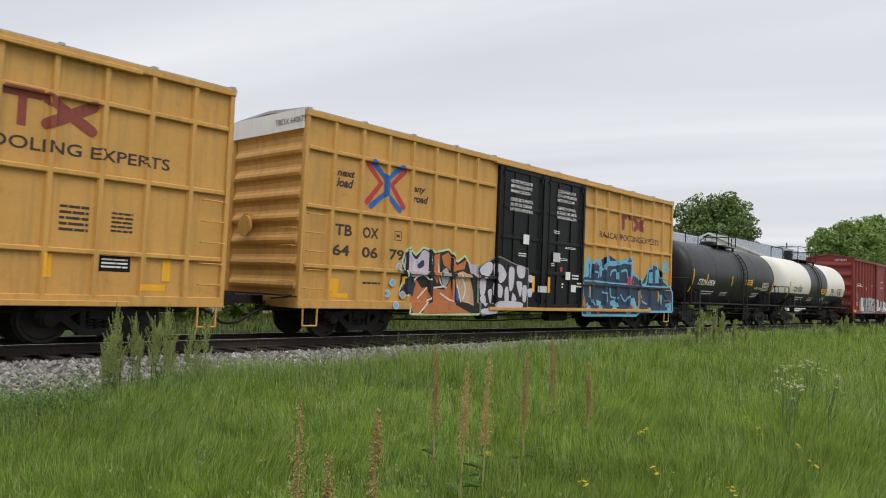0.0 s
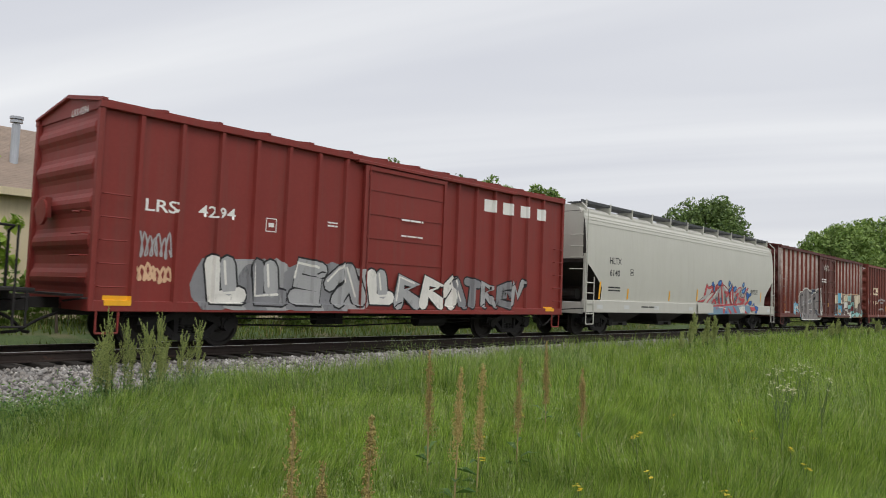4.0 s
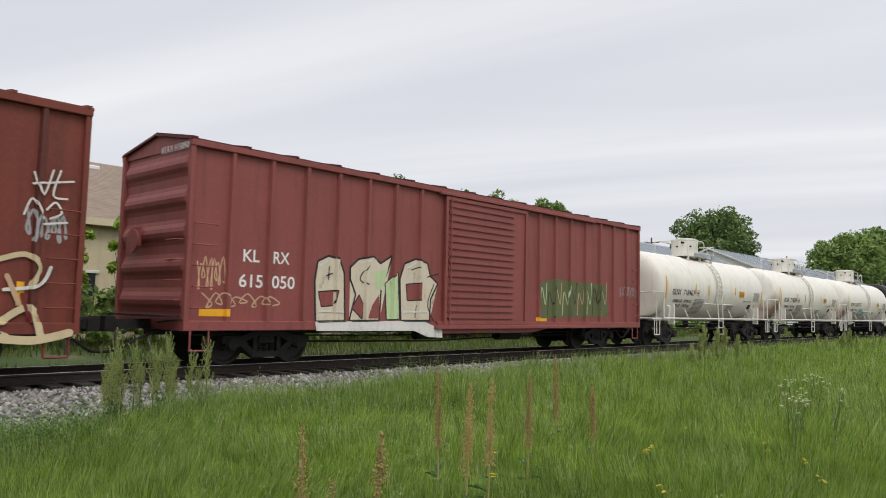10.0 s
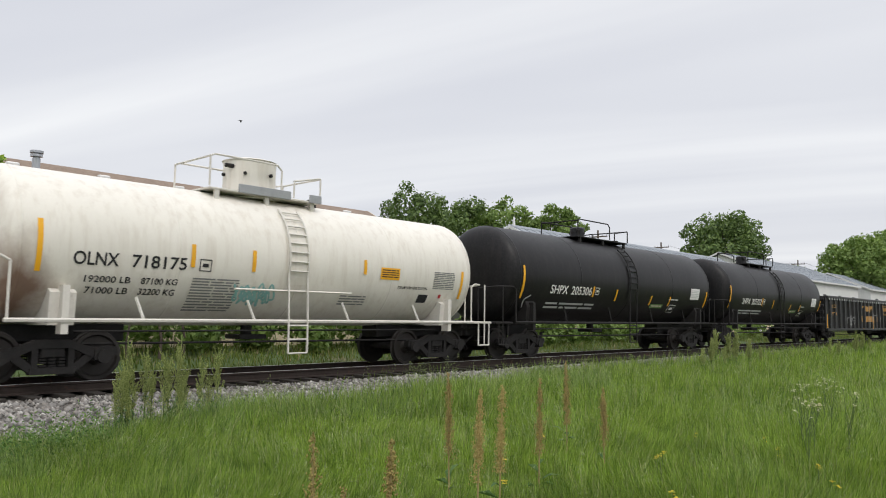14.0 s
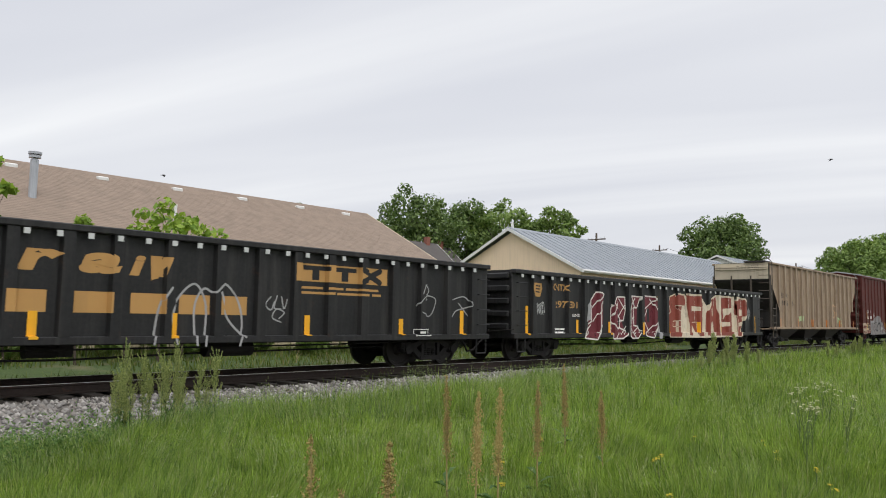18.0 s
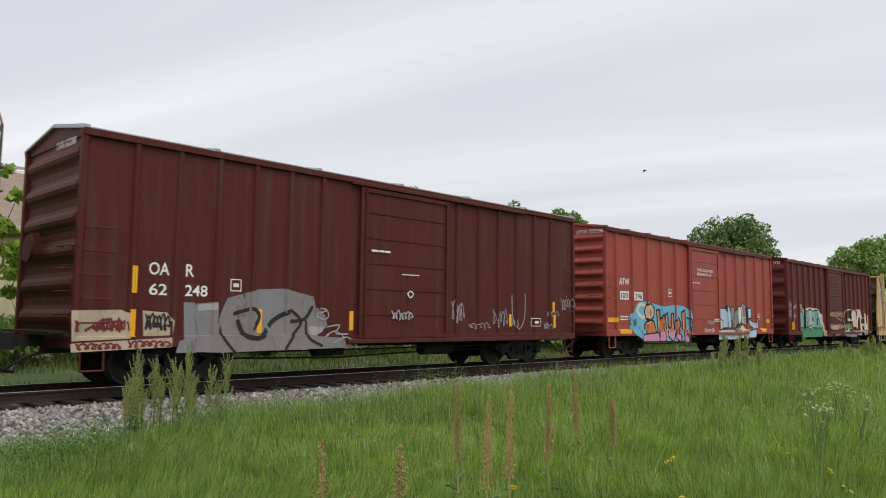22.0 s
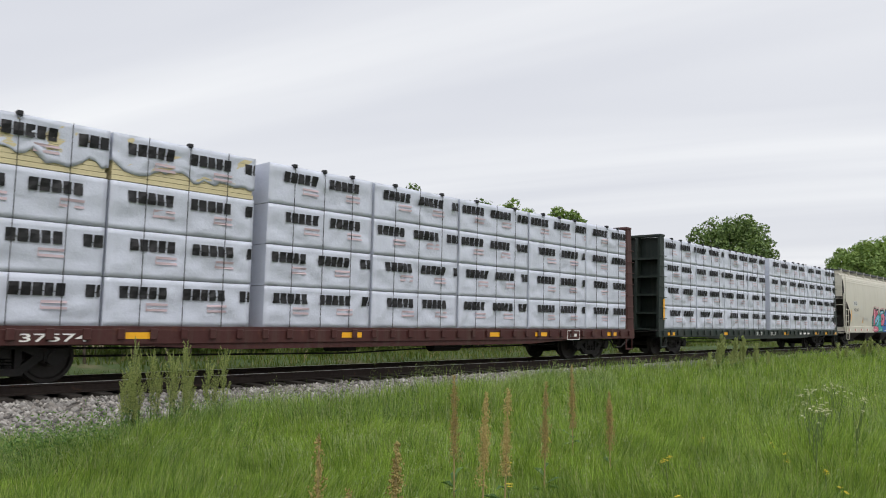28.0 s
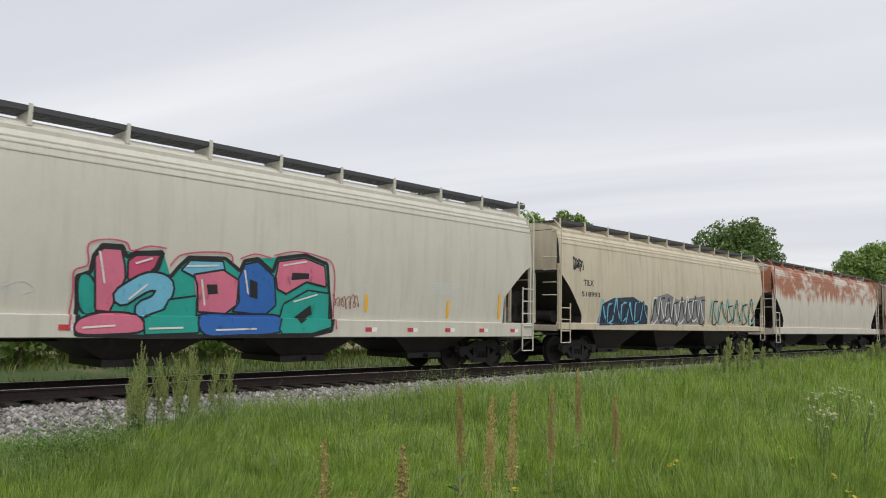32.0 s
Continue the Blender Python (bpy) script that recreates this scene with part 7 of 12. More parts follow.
block(pc, k, 12, [(4.75, 2.3), (5.1, 2.35), (5, 1.8), (4.75, 1.8)], S_["cream"], S_["black"], 0.03)
block(pc, k, 13, [(4.5, 1.75), (5.15, 1.8), (5.2, 1.4), (4.5, 1.3)], S_["white"], S_["black"], 0.03)
block(pc, k, 14, [(4.75, 1.25), (5.2, 1.3), (5.3, 1), (4.95, 1.1)], S_["white"], None, 0)
block(pc, k, 15, [(4.05, 1.4), (4.3, 1.4), (4.35, 0.85), (4.1, 0.9)], S_["white"], None, 0)
block(pc, k, 16, [(5.4, 2.2), (6, 2.25), (6.05, 1.85), (5.5, 1.85)], S_["aqua"], S_["cream"], 0.04)
block(pc, k, 17, [(6.1, 2.4), (6.5, 2.4), (6.35, 1.8), (5.9, 1.65), (6.05, 1.95)], S_["aqua"], S_["cream"], 0.04)
block(pc, k, 18, [(5.5, 1.55), (6, 1.65), (6.75, 1.85), (7.2, 1.65), (7.25, 1.15), (6.95, 0.85), (6.1, 0.65), (6.05, 0.9), (6.8, 1), (6.95, 1.3), (6.7, 1.55), (5.6, 1.25)], S_["aqua"], S_["black"], 0.04)
block(pc, k, 19, [(6.25, 1.45), (6.7, 1.5), (6.7, 1.2), (6.25, 1.1)], S_["maroon"], None, 0)
block(pc, k, 20, [(5.35, 1.05), (6, 1.05), (6, 0.85), (5.9, 0.65), (5.55, 0.65)], S_["white"], None, 0)
block(pc, k, 21, [(7.25, 2.3), (7.75, 2.3), (7.75, 1.8), (7.6, 1.4), (7.35, 1.3), (7.35, 1.9)], S_["cream"], S_["black"], 0.04)
block(pc, k, 22, [(7.85, 2.3), (8.5, 2.4), (8.45, 1.9), (8.1, 1.1), (7.85, 1.55)], S_["cream"], S_["black"], 0.04)
block(pc, k, 23, [(7.25, 0.95), (7.75, 1.15), (8.5, 1), (8, 0.75), (7.3, 0.75)], S_["aqua"], None, 0)
block(pc, k, 24, [(8.6, 1.25), (9.05, 1.4), (9.25, 1.1), (9.15, 0.75), (8.6, 0.85)], S_["aqua"], S_["cream"], 0.03)
scrawl(c, k, -6.95, -6.1, 0.85, 1.5, S_["white"], 43, 0.05), scrawl(c, k, -6.9, -6.2, 0.8, 1.3, S_["sky"], 44, 0.08), scrawl(c, k, -1.0, 0.2, 3.6, 4.1, S_["white"], 45, 0.03), scrawl(c, k, -1.9, -1.4, 0.8, 1.2, S_["white"], 46, 0.04)
bars(c, k, -1.4, -0.4, 2.9, 3.2, 2, WHITE, 47), bars(c, k, -8.2, -7.6, 0.95, 1.05, 1, WHITE, 48), strips(c, k, [(-8.45, 1.05, 1.9), (0.0, 1.4, 1.75), (-4.2, 1.1, 1.5)], 0.13)

c, k = boxcar("boxcar", 114.76, 133.27, "rusty brown-red boxcar with cream letters and graffiti", dict(z0=0.72, z1=4.72, rise=0.22, side=RED_C, roof=RED_C, doormat=RUSTDOOR, ribmat=RUSTRIB, door=(-1.7, 1.84), ribs=[-8.5, -7.7, -6.9, -6.05, -5.2, -4.38, -3.5, -2.62, 2.69, 3.48, 4.36, 5.2, 6.05, 6.9, 7.7, 8.5], style="plug", ridges=5))
KCSC = flat("cream_letter_paint", (0.74, 0.63, 0.46))
for ch, x in (("K", -8.45), ("C", -7.35), ("S", -6.35)):
    letter(c, k, ch, x, x + 0.58, 2.46, 3.04, KCSC, fat=0.045)
for ch, x in (("2", -8.3), ("91", -7.4), ("34", -6.4)):
    letter(c, k, ch, x, x + 0.28 * len(ch), 1.72, 2.02, KCSC, fat=0.03)
BL, CR = spray("spray_slate_blue", (0.045, 0.085, 0.18)), S_["cream"]
pc = block(c, k, 0, [(2.21, 1.83), (2.39, 2), (2.71, 1.9), (2.83, 2.18), (3.09, 2.14), (3.44, 1.84), (3.68, 1.71), (3.87, 1.83), (4.07, 2.02), (4.46, 1.96), (4.79, 2.06), (5.17, 1.86), (5.66, 2.1), (6.15, 2.04), (6.62, 1.98), (6.85, 2.16), (7.18, 2.01), (7.52, 1.84), (7.79, 1.53), (7.77, 0.94), (8.17, 0.7), (7.48, 0.61), (6.72, 0.51), (5.03, 0.5), (3.58, 0.55), (2.78, 0.65), (2.24, 0.71)], CREAMY, None, 0, soft=True, label="sprayed slate-blue and cream letters with ragged edges")
block(pc, k, 1, [(3.74, 1.6), (3.92, 2.21), (4.4, 1.83), (4.51, 1.31), (4.11, 1.15)], STEELB, None, 0)
block(pc, k, 2, [(3.62, 1.11), (4.26, 1.24), (4.38, 0.85), (3.72, 0.77)], STEELB, None, 0)
block(pc, k, 3, [(5.68, 1.75), (6.08, 1.93), (6.17, 1.54), (5.69, 1.53)], STEELB, None, 0)
block(pc, k, 4, [(7.06, 1.8), (7.68, 1.58), (7.62, 1.29), (7.2, 1.5)], STEELB, None, 0)
block(pc, k, 5, [(2.25, 1.56), (2.52, 1.63), (2.64, 0.92), (2.35, 0.75)], STEELB, None, 0)
block(pc, k, 6, [(6.23, 0.99), (6.9, 0.9), (6.83, 0.68), (6.32, 0.71)], STEELB, None, 0)
block(pc, k, 7, [(4.44, 0.92), (4.83, 1.08), (5.02, 0.66), (4.55, 0.64)], STEELB, None, 0)
stroke(pc, k, 8, [(2.35, 0.78), (2.58, 1.09), (2.58, 1.49), (2.3, 1.61)], 0.2, BL)
stroke(pc, k, 9, [(2.79, 1.61), (3.05, 1.83), (3.32, 1.62), (3.25, 1.29), (2.96, 1.21)], 0.14, BL)
stroke(pc, k, 10, [(2.82, 0.7), (3.26, 0.97), (3.64, 1.17)], 0.24, BL)
stroke(pc, k, 11, [(3.98, 1.53), (4.36, 1.18), (4.72, 0.69)], 0.17, BL)
stroke(pc, k, 12, [(3.97, 2.04), (4.4, 1.7), (4.65, 1.42)], 0.15, BL)
stroke(pc, k, 13, [(4.69, 1.55), (4.88, 1.82), (5.16, 1.73), (5.19, 1.43)], 0.15, BL)
stroke(pc, k, 14, [(4.8, 1.12), (5.08, 0.93), (5.4, 0.77)], 0.18, BL)
stroke(pc, k, 15, [(5.35, 1.2), (5.9, 0.93), (6.32, 0.76)], 0.18, BL)
stroke(pc, k, 16, [(6.27, 1.56), (6.43, 1.77), (6.69, 1.67), (6.6, 1.41), (6.37, 1.41)], 0.09, BL)
stroke(pc, k, 17, [(7.07, 1.73), (7.38, 1.23), (7.95, 0.73)], 0.18, BL)
stroke(pc, k, 18, [(5.87, 1.68), (5.98, 1.27)], 0.14, BL)
stroke(pc, k, 19, [(6.72, 1.86), (6.96, 1.36), (6.86, 0.93)], 0.1, BL)
stroke(pc, k, 20, [(4.3, 1.82), (4.45, 2.09)], 0.08, BL)
stroke(pc, k, 21, [(7.55, 1.64), (7.76, 1.23)], 0.08, BL)
stroke(pc, k, 22, [(2.85, 1.21), (3.32, 1.29), (3.67, 1.22)], 0.07, S_["white"])
stroke(pc, k, 23, [(5.46, 1.12), (5.74, 0.71), (6.03, 0.57)], 0.09, S_["white"])
stroke(pc, k, 24, [(4.56, 1.44), (4.73, 1.12), (5.01, 0.98)], 0.08, S_["white"])
stroke(pc, k, 25, [(3.69, 1.42), (3.86, 1.11)], 0.07, S_["white"])
stroke(pc, k, 26, [(6.96, 0.93), (7.58, 0.85), (7.8, 0.67)], 0.09, S_["white"])
stroke(pc, k, 27, [(3.86, 1.68), (4.1, 1.43), (4.21, 1.11)], 0.05, S_["white"])
stroke(pc, k, 28, [(6.07, 1.21), (6.36, 1.1)], 0.06, S_["white"])
stroke(pc, k, 29, [(7.41, 1.37), (7.63, 1.05)], 0.05, S_["white"])
stroke(pc, k, 30, [(2.86, 2.1), (3.06, 2.01)], 0.1, CREAMY)
stroke(pc, k, 31, [(4.1, 1.92), (4.24, 1.82)], 0.1, CREAMY)
stroke(pc, k, 32, [(5.67, 1.99), (5.97, 1.84)], 0.1, CREAMY)
stroke(pc, k, 33, [(6.81, 2.05), (7.06, 1.91)], 0.1, CREAMY)
stroke(pc, k, 34, [(3.03, 1.59), (3.07, 1.4)], 0.16, CREAMY)
stroke(pc, k, 35, [(6.44, 1.61), (6.48, 1.55)], 0.08, CREAMY)
block(pc, k, 36, [(5.44, 1.51), (6.04, 1.52), (6.05, 1.19), (5.45, 1.18)], BLACK, S_["white"], 0.03)
stroke(pc, k, 37, [(5.73, 1.5), (5.74, 1.2)], 0.02, S_["white"])
stroke(pc, k, 38, [(5.46, 1.33), (6.03, 1.34)], 0.02, S_["white"])
stroke(pc, k, 39, [(7.94, 1.95), (8.34, 2.06), (8.57, 1.86), (8.45, 1.55)], 0.09, CREAMY)
stroke(pc, k, 40, [(8.05, 1.46), (8.58, 1.55), (8.75, 1.86)], 0.06, S_["white"])
stroke(pc, k, 41, [(8.03, 0.94), (8.44, 1.17), (8.62, 0.71)], 0.12, CREAMY)
stroke(pc, k, 42, [(7.95, 0.67), (8.53, 0.63), (9.08, 0.75)], 0.14, CREAMY)
stroke(pc, k, 43, [(8.32, 1.39), (8.47, 0.94)], 0.06, S_["maroon"])
stroke(pc, k, 44, [(8.08, 1.69), (8.28, 1.24)], 0.08, S_["tan"])
stroke(pc, k, 45, [(8.39, 3.46), (8.55, 3.08), (8.69, 3.53)], 0.035, S_["white"])
stroke(pc, k, 46, [(8.81, 3.54), (8.71, 3.1), (8.94, 3.06)], 0.035, S_["white"])
stroke(pc, k, 47, [(8.27, 2.73), (8.39, 3.01), (8.58, 2.69)], 0.035, S_["white"])
stroke(pc, k, 48, [(8.62, 2.84), (8.76, 2.98), (8.86, 2.8), (8.68, 2.69)], 0.035, S_["white"])
stroke(pc, k, 49, [(8.59, 2.59), (8.96, 2.65)], 0.035, S_["white"])
stroke(pc, k, 50, [(8.38, 3.26), (9.03, 3.38)], 0.035, S_["white"])
for pts in ([(-5.9, 0.8), (-5.5, 2.0), (-3.6, 2.1), (-3.2, 1.6), (-3.5, 0.8)], [(-4.9, 1.9), (-4.3, 1.9)], [(-5.3, 1.35), (-3.9, 1.4), (-3.7, 1.2)]):
    part("scrawl", drape(ribbon(bmesh.new(), curve_pts(pts), 0.13), k, 0.006), S_["silver"], c)
bars(c, k, -1.2, -0.3, 2.9, 3.25, 3, WHITE, 52), patch(c, k, -2.5, -2.2, 2.95, 3.05, WHITE, "placard"), patch(c, k, -.6, .1, 1.55, 1.75, BLACK, "placard", eps=0.008), scrawl(c, k, 8.3, 9.0, 2.2, 2.9, S_["silver"], 53, 0.05), scrawl(c, k, -4.4, -3.7, 1.75, 2.0, S_["lilac"], 54, 0.04)
scrawl(c, k, -9.0, -8.6, 1.6, 2.3, S_["silver"], 55, 0.04), strips(c, k, [(-8.3, 1.15, 1.7), (-2.75, 1.2, 1.7), (0.1, 1.4, 1.9), (8.3, 1.2, 1.6)], 0.12)

end_mark(c, k["half"], "KCS 129134", -0.35, 4.38, 0.20, WHITE)
c, k = boxcar("boxcar", 135.23, 153.73, "faded rose-red boxcar with a louvred sliding door", dict(z0=0.76, z1=4.57, rise=0.3, side=RED_D, roof=RED_E, chord=RED_D, door=(-1.85, 2.03), ribs=[-8.29, -7.33, -6.38, -5.45, -4.52, -3.6, -2.68, 2.7, 3.6, 4.5, 5.45, 6.4, 7.35, 8.3], style="corrugated", ridges=5, belly=0.12))
letter(c, k, "KL", -7.95, -7.55, 2.2, 2.46), letter(c, k, "RX", -7.2, -6.78, 2.2, 2.46), letter(c, k, "615", -8.03, -7.45, 1.66, 1.94), letter(c, k, "050", -7.22, -6.62, 1.66, 1.94)
pc = block(c, k, 0, [(-6.08, 0.95), (-2.58, 0.98), (-1.83, 0.73), (-1.82, 0.53), (-2.39, 0.56), (-2.89, 0.72), (-6.04, 0.74)], S_["white"], None, 0, label="sprayed cream letters with thin dark outlines")
block(pc, k, 1, [(-6.07, 1.89), (-6, 2.33), (-5.69, 2.47), (-5.36, 2.41), (-5.21, 2.1), (-5.15, 0.97), (-6.01, 0.95)], CR, S_["black"], 0.05)
block(pc, k, 2, [(-5.96, 1.63), (-5.42, 1.68), (-5.52, 1.32), (-5.86, 1.29)], RED_D, S_["black"], 0.03)
block(pc, k, 3, [(-5.03, 2.24), (-4.78, 2.45), (-4.29, 2.55), (-4.06, 2.39), (-3.66, 2.61), (-3.82, 2.18), (-4.01, 1.87), (-4.05, 0.98), (-5.02, 0.97), (-4.84, 1.6), (-5.02, 1.95)], CR, S_["black"], 0.05)
block(pc, k, 4, [(-4.27, 2.16), (-3.79, 2.27), (-4, 1.74), (-4.2, 1.75)], S_["lime"], None, 0)
block(pc, k, 5, [(-4.95, 1.27), (-4.73, 1.6), (-4.58, 1.34), (-4.61, 1.01)], RED_D, S_["black"], 0.03)
block(pc, k, 6, [(-3.38, 2.04), (-3.22, 2.44), (-2.82, 2.58), (-2.38, 2.5), (-2.26, 2.16), (-1.96, 1.97), (-2.23, 1.54), (-2.25, 0.98), (-3.31, 0.98)], CR, S_["black"], 0.05)
block(pc, k, 7, [(-3.16, 1.91), (-2.59, 1.97), (-2.57, 1.52), (-3.1, 1.49)], RED_D, S_["black"], 0.03)
block(pc, k, 8, [(-3.89, 1.9), (-3.45, 2.21), (-3.36, 1.02), (-3.81, 1)], S_["lime"], S_["black"], 0.03)
block(pc, k, 9, [(-4.3, 1.35), (-4.08, 1.62), (-4.05, 1.03), (-4.42, 1.03)], RED_D, None, 0)
stroke(pc, k, 10, [(-5.67, 2.22), (-5.68, 1.92)], 0.03, S_["black"])
stroke(pc, k, 11, [(-5.74, 2.01), (-5.57, 2.07)], 0.03, S_["black"])
stroke(pc, k, 12, [(-4.46, 2.33), (-4.72, 1.99), (-4.47, 1.85)], 0.03, S_["black"])
stroke(pc, k, 13, [(-2.97, 2.29), (-2.71, 2.37)], 0.03, S_["black"])
stroke(pc, k, 14, [(-2.76, 1.38), (-2.81, 1.07)], 0.03, S_["black"])
stroke(pc, k, 15, [(-2.38, 2.13), (-1.94, 2.24)], 0.03, S_["black"])
stroke(pc, k, 16, [(-2.11, 1.96), (-2.34, 1.39), (-1.96, 0.8)], 0.03, S_["black"])
stroke(pc, k, 17, [(-5.94, 2.23), (-5.73, 2.36)], 0.04, S_["white"])
stroke(pc, k, 18, [(-4.69, 2.37), (-4.36, 2.45)], 0.04, S_["white"])
stroke(pc, k, 19, [(-3.11, 2.34), (-2.82, 2.48)], 0.04, S_["white"])
stroke(pc, k, 20, [(-5.92, 1.19), (-5.24, 1.18)], 0.04, S_["white"])
stroke(pc, k, 21, [(-3.24, 1.2), (-2.35, 1.22)], 0.04, S_["white"])
pc = block(c, k, 0, [(2.69, 2.19), (3.72, 2.36), (4.92, 2.3), (6.91, 2.27), (7.07, 1.17), (2.77, 1.07)], OLIVE, None, 0, label="sprayed faded olive scribble letters")
stroke(pc, k, 1, [(2.82, 1.18), (2.9, 2.06), (3.11, 1.51), (3.17, 2.18)], 0.035, S_["lime"])
stroke(pc, k, 2, [(3.23, 1.18), (3.31, 1.94), (3.52, 1.52), (3.59, 2.1)], 0.035, S_["black"])
stroke(pc, k, 3, [(3.65, 1.18), (3.73, 2.05), (3.95, 1.53), (4.02, 2.22)], 0.035, S_["tan"])
stroke(pc, k, 4, [(4.07, 1.19), (4.17, 1.94), (4.39, 1.54), (4.46, 2.14)], 0.035, S_["lime"])
stroke(pc, k, 5, [(4.52, 1.19), (4.62, 2.05), (4.84, 1.55), (4.92, 2.26)], 0.035, S_["black"])
stroke(pc, k, 6, [(4.98, 1.2), (5.08, 1.93), (5.31, 1.56), (5.39, 2.18)], 0.035, S_["tan"])
stroke(pc, k, 7, [(5.45, 1.2), (5.56, 2.05), (5.8, 1.57), (5.88, 2.31)], 0.035, S_["lime"])
stroke(pc, k, 8, [(5.94, 1.21), (6.05, 2.17), (6.3, 1.58), (6.39, 2.22)], 0.035, S_["black"])
stroke(pc, k, 9, [(6.44, 1.21), (6.56, 2.04), (6.82, 1.59), (6.91, 2.35)], 0.035, S_["tan"])
scrawl(c, k, -9.0, -8.35, 1.5, 2.3, S_["peach"], 63, 0.03), scrawl(c, k, -8.9, -7.0, 1.2, 1.55, S_["tan"], 64, 0.04), scrawl(c, k, 7.8, 9.1, 1.8, 2.3, S_["silver"], 65, 0.035)
patch(c, k, -8.9, -8.2, 1.05, 1.2, YELSTRIP, "reflective_strip"), patch(c, k, -5.9, -5.4, 1.0, 1.12, YELSTRIP, "reflective_strip"), patch(c, k, -3.1, -2.7, 1.05, 1.15, YELSTRIP, "reflective_strip"), patch(c, k, 2.6, 3.2, 0.98, 1.1, YELSTRIP, "reflective_strip")

end_mark(c, k["half"], "KLRX 615050", -0.35, 4.38, 0.20, WHITE)
for x0, x1, num, sd in ((156.10, 166.96, "718463", 1), (169.76, 180.77, "718295", 2), (183.35, 194.52, "718175", 3)):
    c, k = tank_car("tank_car", x0, x1, "cream-white steel tank car with black lettering", dict(r=1.46, zc=2.46, mat=TANKWHITE if sd == 1 else TANKSTAIN, trim=STEEL, rail=RAILWHITE, platmat=RAILWHITE, boxmat=PLATGREY, plat=(-1.90, 1.0), dome=(-0.46, 0.60, 0.84), guard=0.74, ladder=-0.05, guardplate=TANKWHITE, box=True))
    letter(c, k, "OLNX", -4.79, -3.99, 2.1, 2.34, BLACK), letter(c, k, num, -3.75, -2.67, 2.1, 2.34, BLACK), frame_box(c, k, -2.4, -2.14, 2.1, 2.34, material=BLACK)
    [letter(c, k, s, a, b, z, z + .12, BLACK) for s, a, b, z in (("192000 LB", -4.55, -3.72, 1.80), ("87100 KG", -3.52, -2.8, 1.80), ("71000 LB", -4.5, -3.72, 1.60), ("32200 KG", -3.52, -2.8, 1.60))], bars(c, k, -2.5, -1.45, 1.3, 1.98, 12, INKGREY, sd + 3), bars(c, k, 1.3, 2.1, 1.5, 1.75, 4, INKGREY, sd + 5)
    patch(c, k, 2.41, 3.05, 2.16, 2.45, YELSTRIP, "placard"), bars(c, k, 2.45, 3.0, 2.2, 2.42, 4, DARKTXT, 70, eps=0.008), bars(c, k, 4.3, 5.1, 1.98, 2.45, 10, INKGREY, 71), letter(c, k, "SODIUM HYDROXIDE SOLUTION", 3.05, 4.1, 1.95, 2.02, BLACK)
    patch(c, k, 3.85, 4.2, 1.62, 1.83, BLACK, "placard"), patch(c, k, 4.6, 4.7, 1.75, 1.85, S_["red"], "placard")
    strips(c, k, [(-5.35, 1.95, 2.85), (-2.55, 2.17, 2.62), (-1.17, 2.15, 2.6), (1.9, 2.25, 2.6), (5.4, 1.75, 2.5)], 0.09)
    part("side_pipe", pipe(bmesh.new(), [(-1.6, -1.43, 1.78), (1.5, -1.43, 1.78)], 0.025, 5), TANKWHITE, c)
    if sd == 3:
        scrawl(c, k, -1.55, -0.5, 1.4, 1.95, S_["aqua"], 73, 0.06), scrawl(c, k, -1.4, -0.6, 1.4, 1.8, S_["aqua"], 74, 0.05)

for x0, x1, num, sd in ((196.96, 210.19, "205306", 1), (212.76, 225.51, "205322", 2)):
    c, k = tank_car("tank_car", x0, x1, "dull black steel tank car with white lettering", dict(r=1.53, zc=2.6, mat=TANKGREY, trim=STEEL, rail=STEEL, plat=(-2.4, 1.05), dome=(-1.25, 0.26, 0.42), guard=0.62, ladder=0.1, domemat=TANKBLACK, guardplate=TANKBLACK))
    letter(c, k, "SHPX", -5.03, -4.05, 2.04, 2.32), letter(c, k, num, -3.85, -2.62, 2.04, 2.32), frame_box(c, k, -2.4, -2.15, 2.08, 2.32), bars(c, k, -5.05, -2.2, 1.55, 1.8, 2, GREYPLATE, sd)
    patch(c, k, 4.95, 5.75, 2.1, 2.55, WHITE, "placard"), bars(c, k, 5.0, 5.7, 2.15, 2.5, 5, GREYPLATE, 80, eps=0.008), patch(c, k, 1.8, 2.8, 1.7, 1.85, S_["green"], "placard"), bars(c, k, 1.9, 2.7, 1.73, 1.83, 1, S_["cream"], 81, eps=0.008), frame_box(c, k, 3.35, 3.9, 1.55, 1.85), bars(c, k, 3.1, 3.9, 2.0, 2.1, 1, GREYPLATE, 82)
    strips(c, k, [(-6.5, 1.85, 2.85), (-2.52, 2.0, 2.35), (-.98, 1.9, 2.3), (1.65, 1.8, 2.15), (3.2, 1.8, 2.15), (6.45, 1.8, 2.45)], 0.1)
    if sd == 1:
        part("scrawl", drape(ribbon(bmesh.new(), curve_pts([(-6.0, 1.95), (-6.25, 1.8), (-6.1, 1.55), (-5.85, 1.65), (-6.0, 1.72)]), 0.04), k, 0.006), GREYPLATE, c)

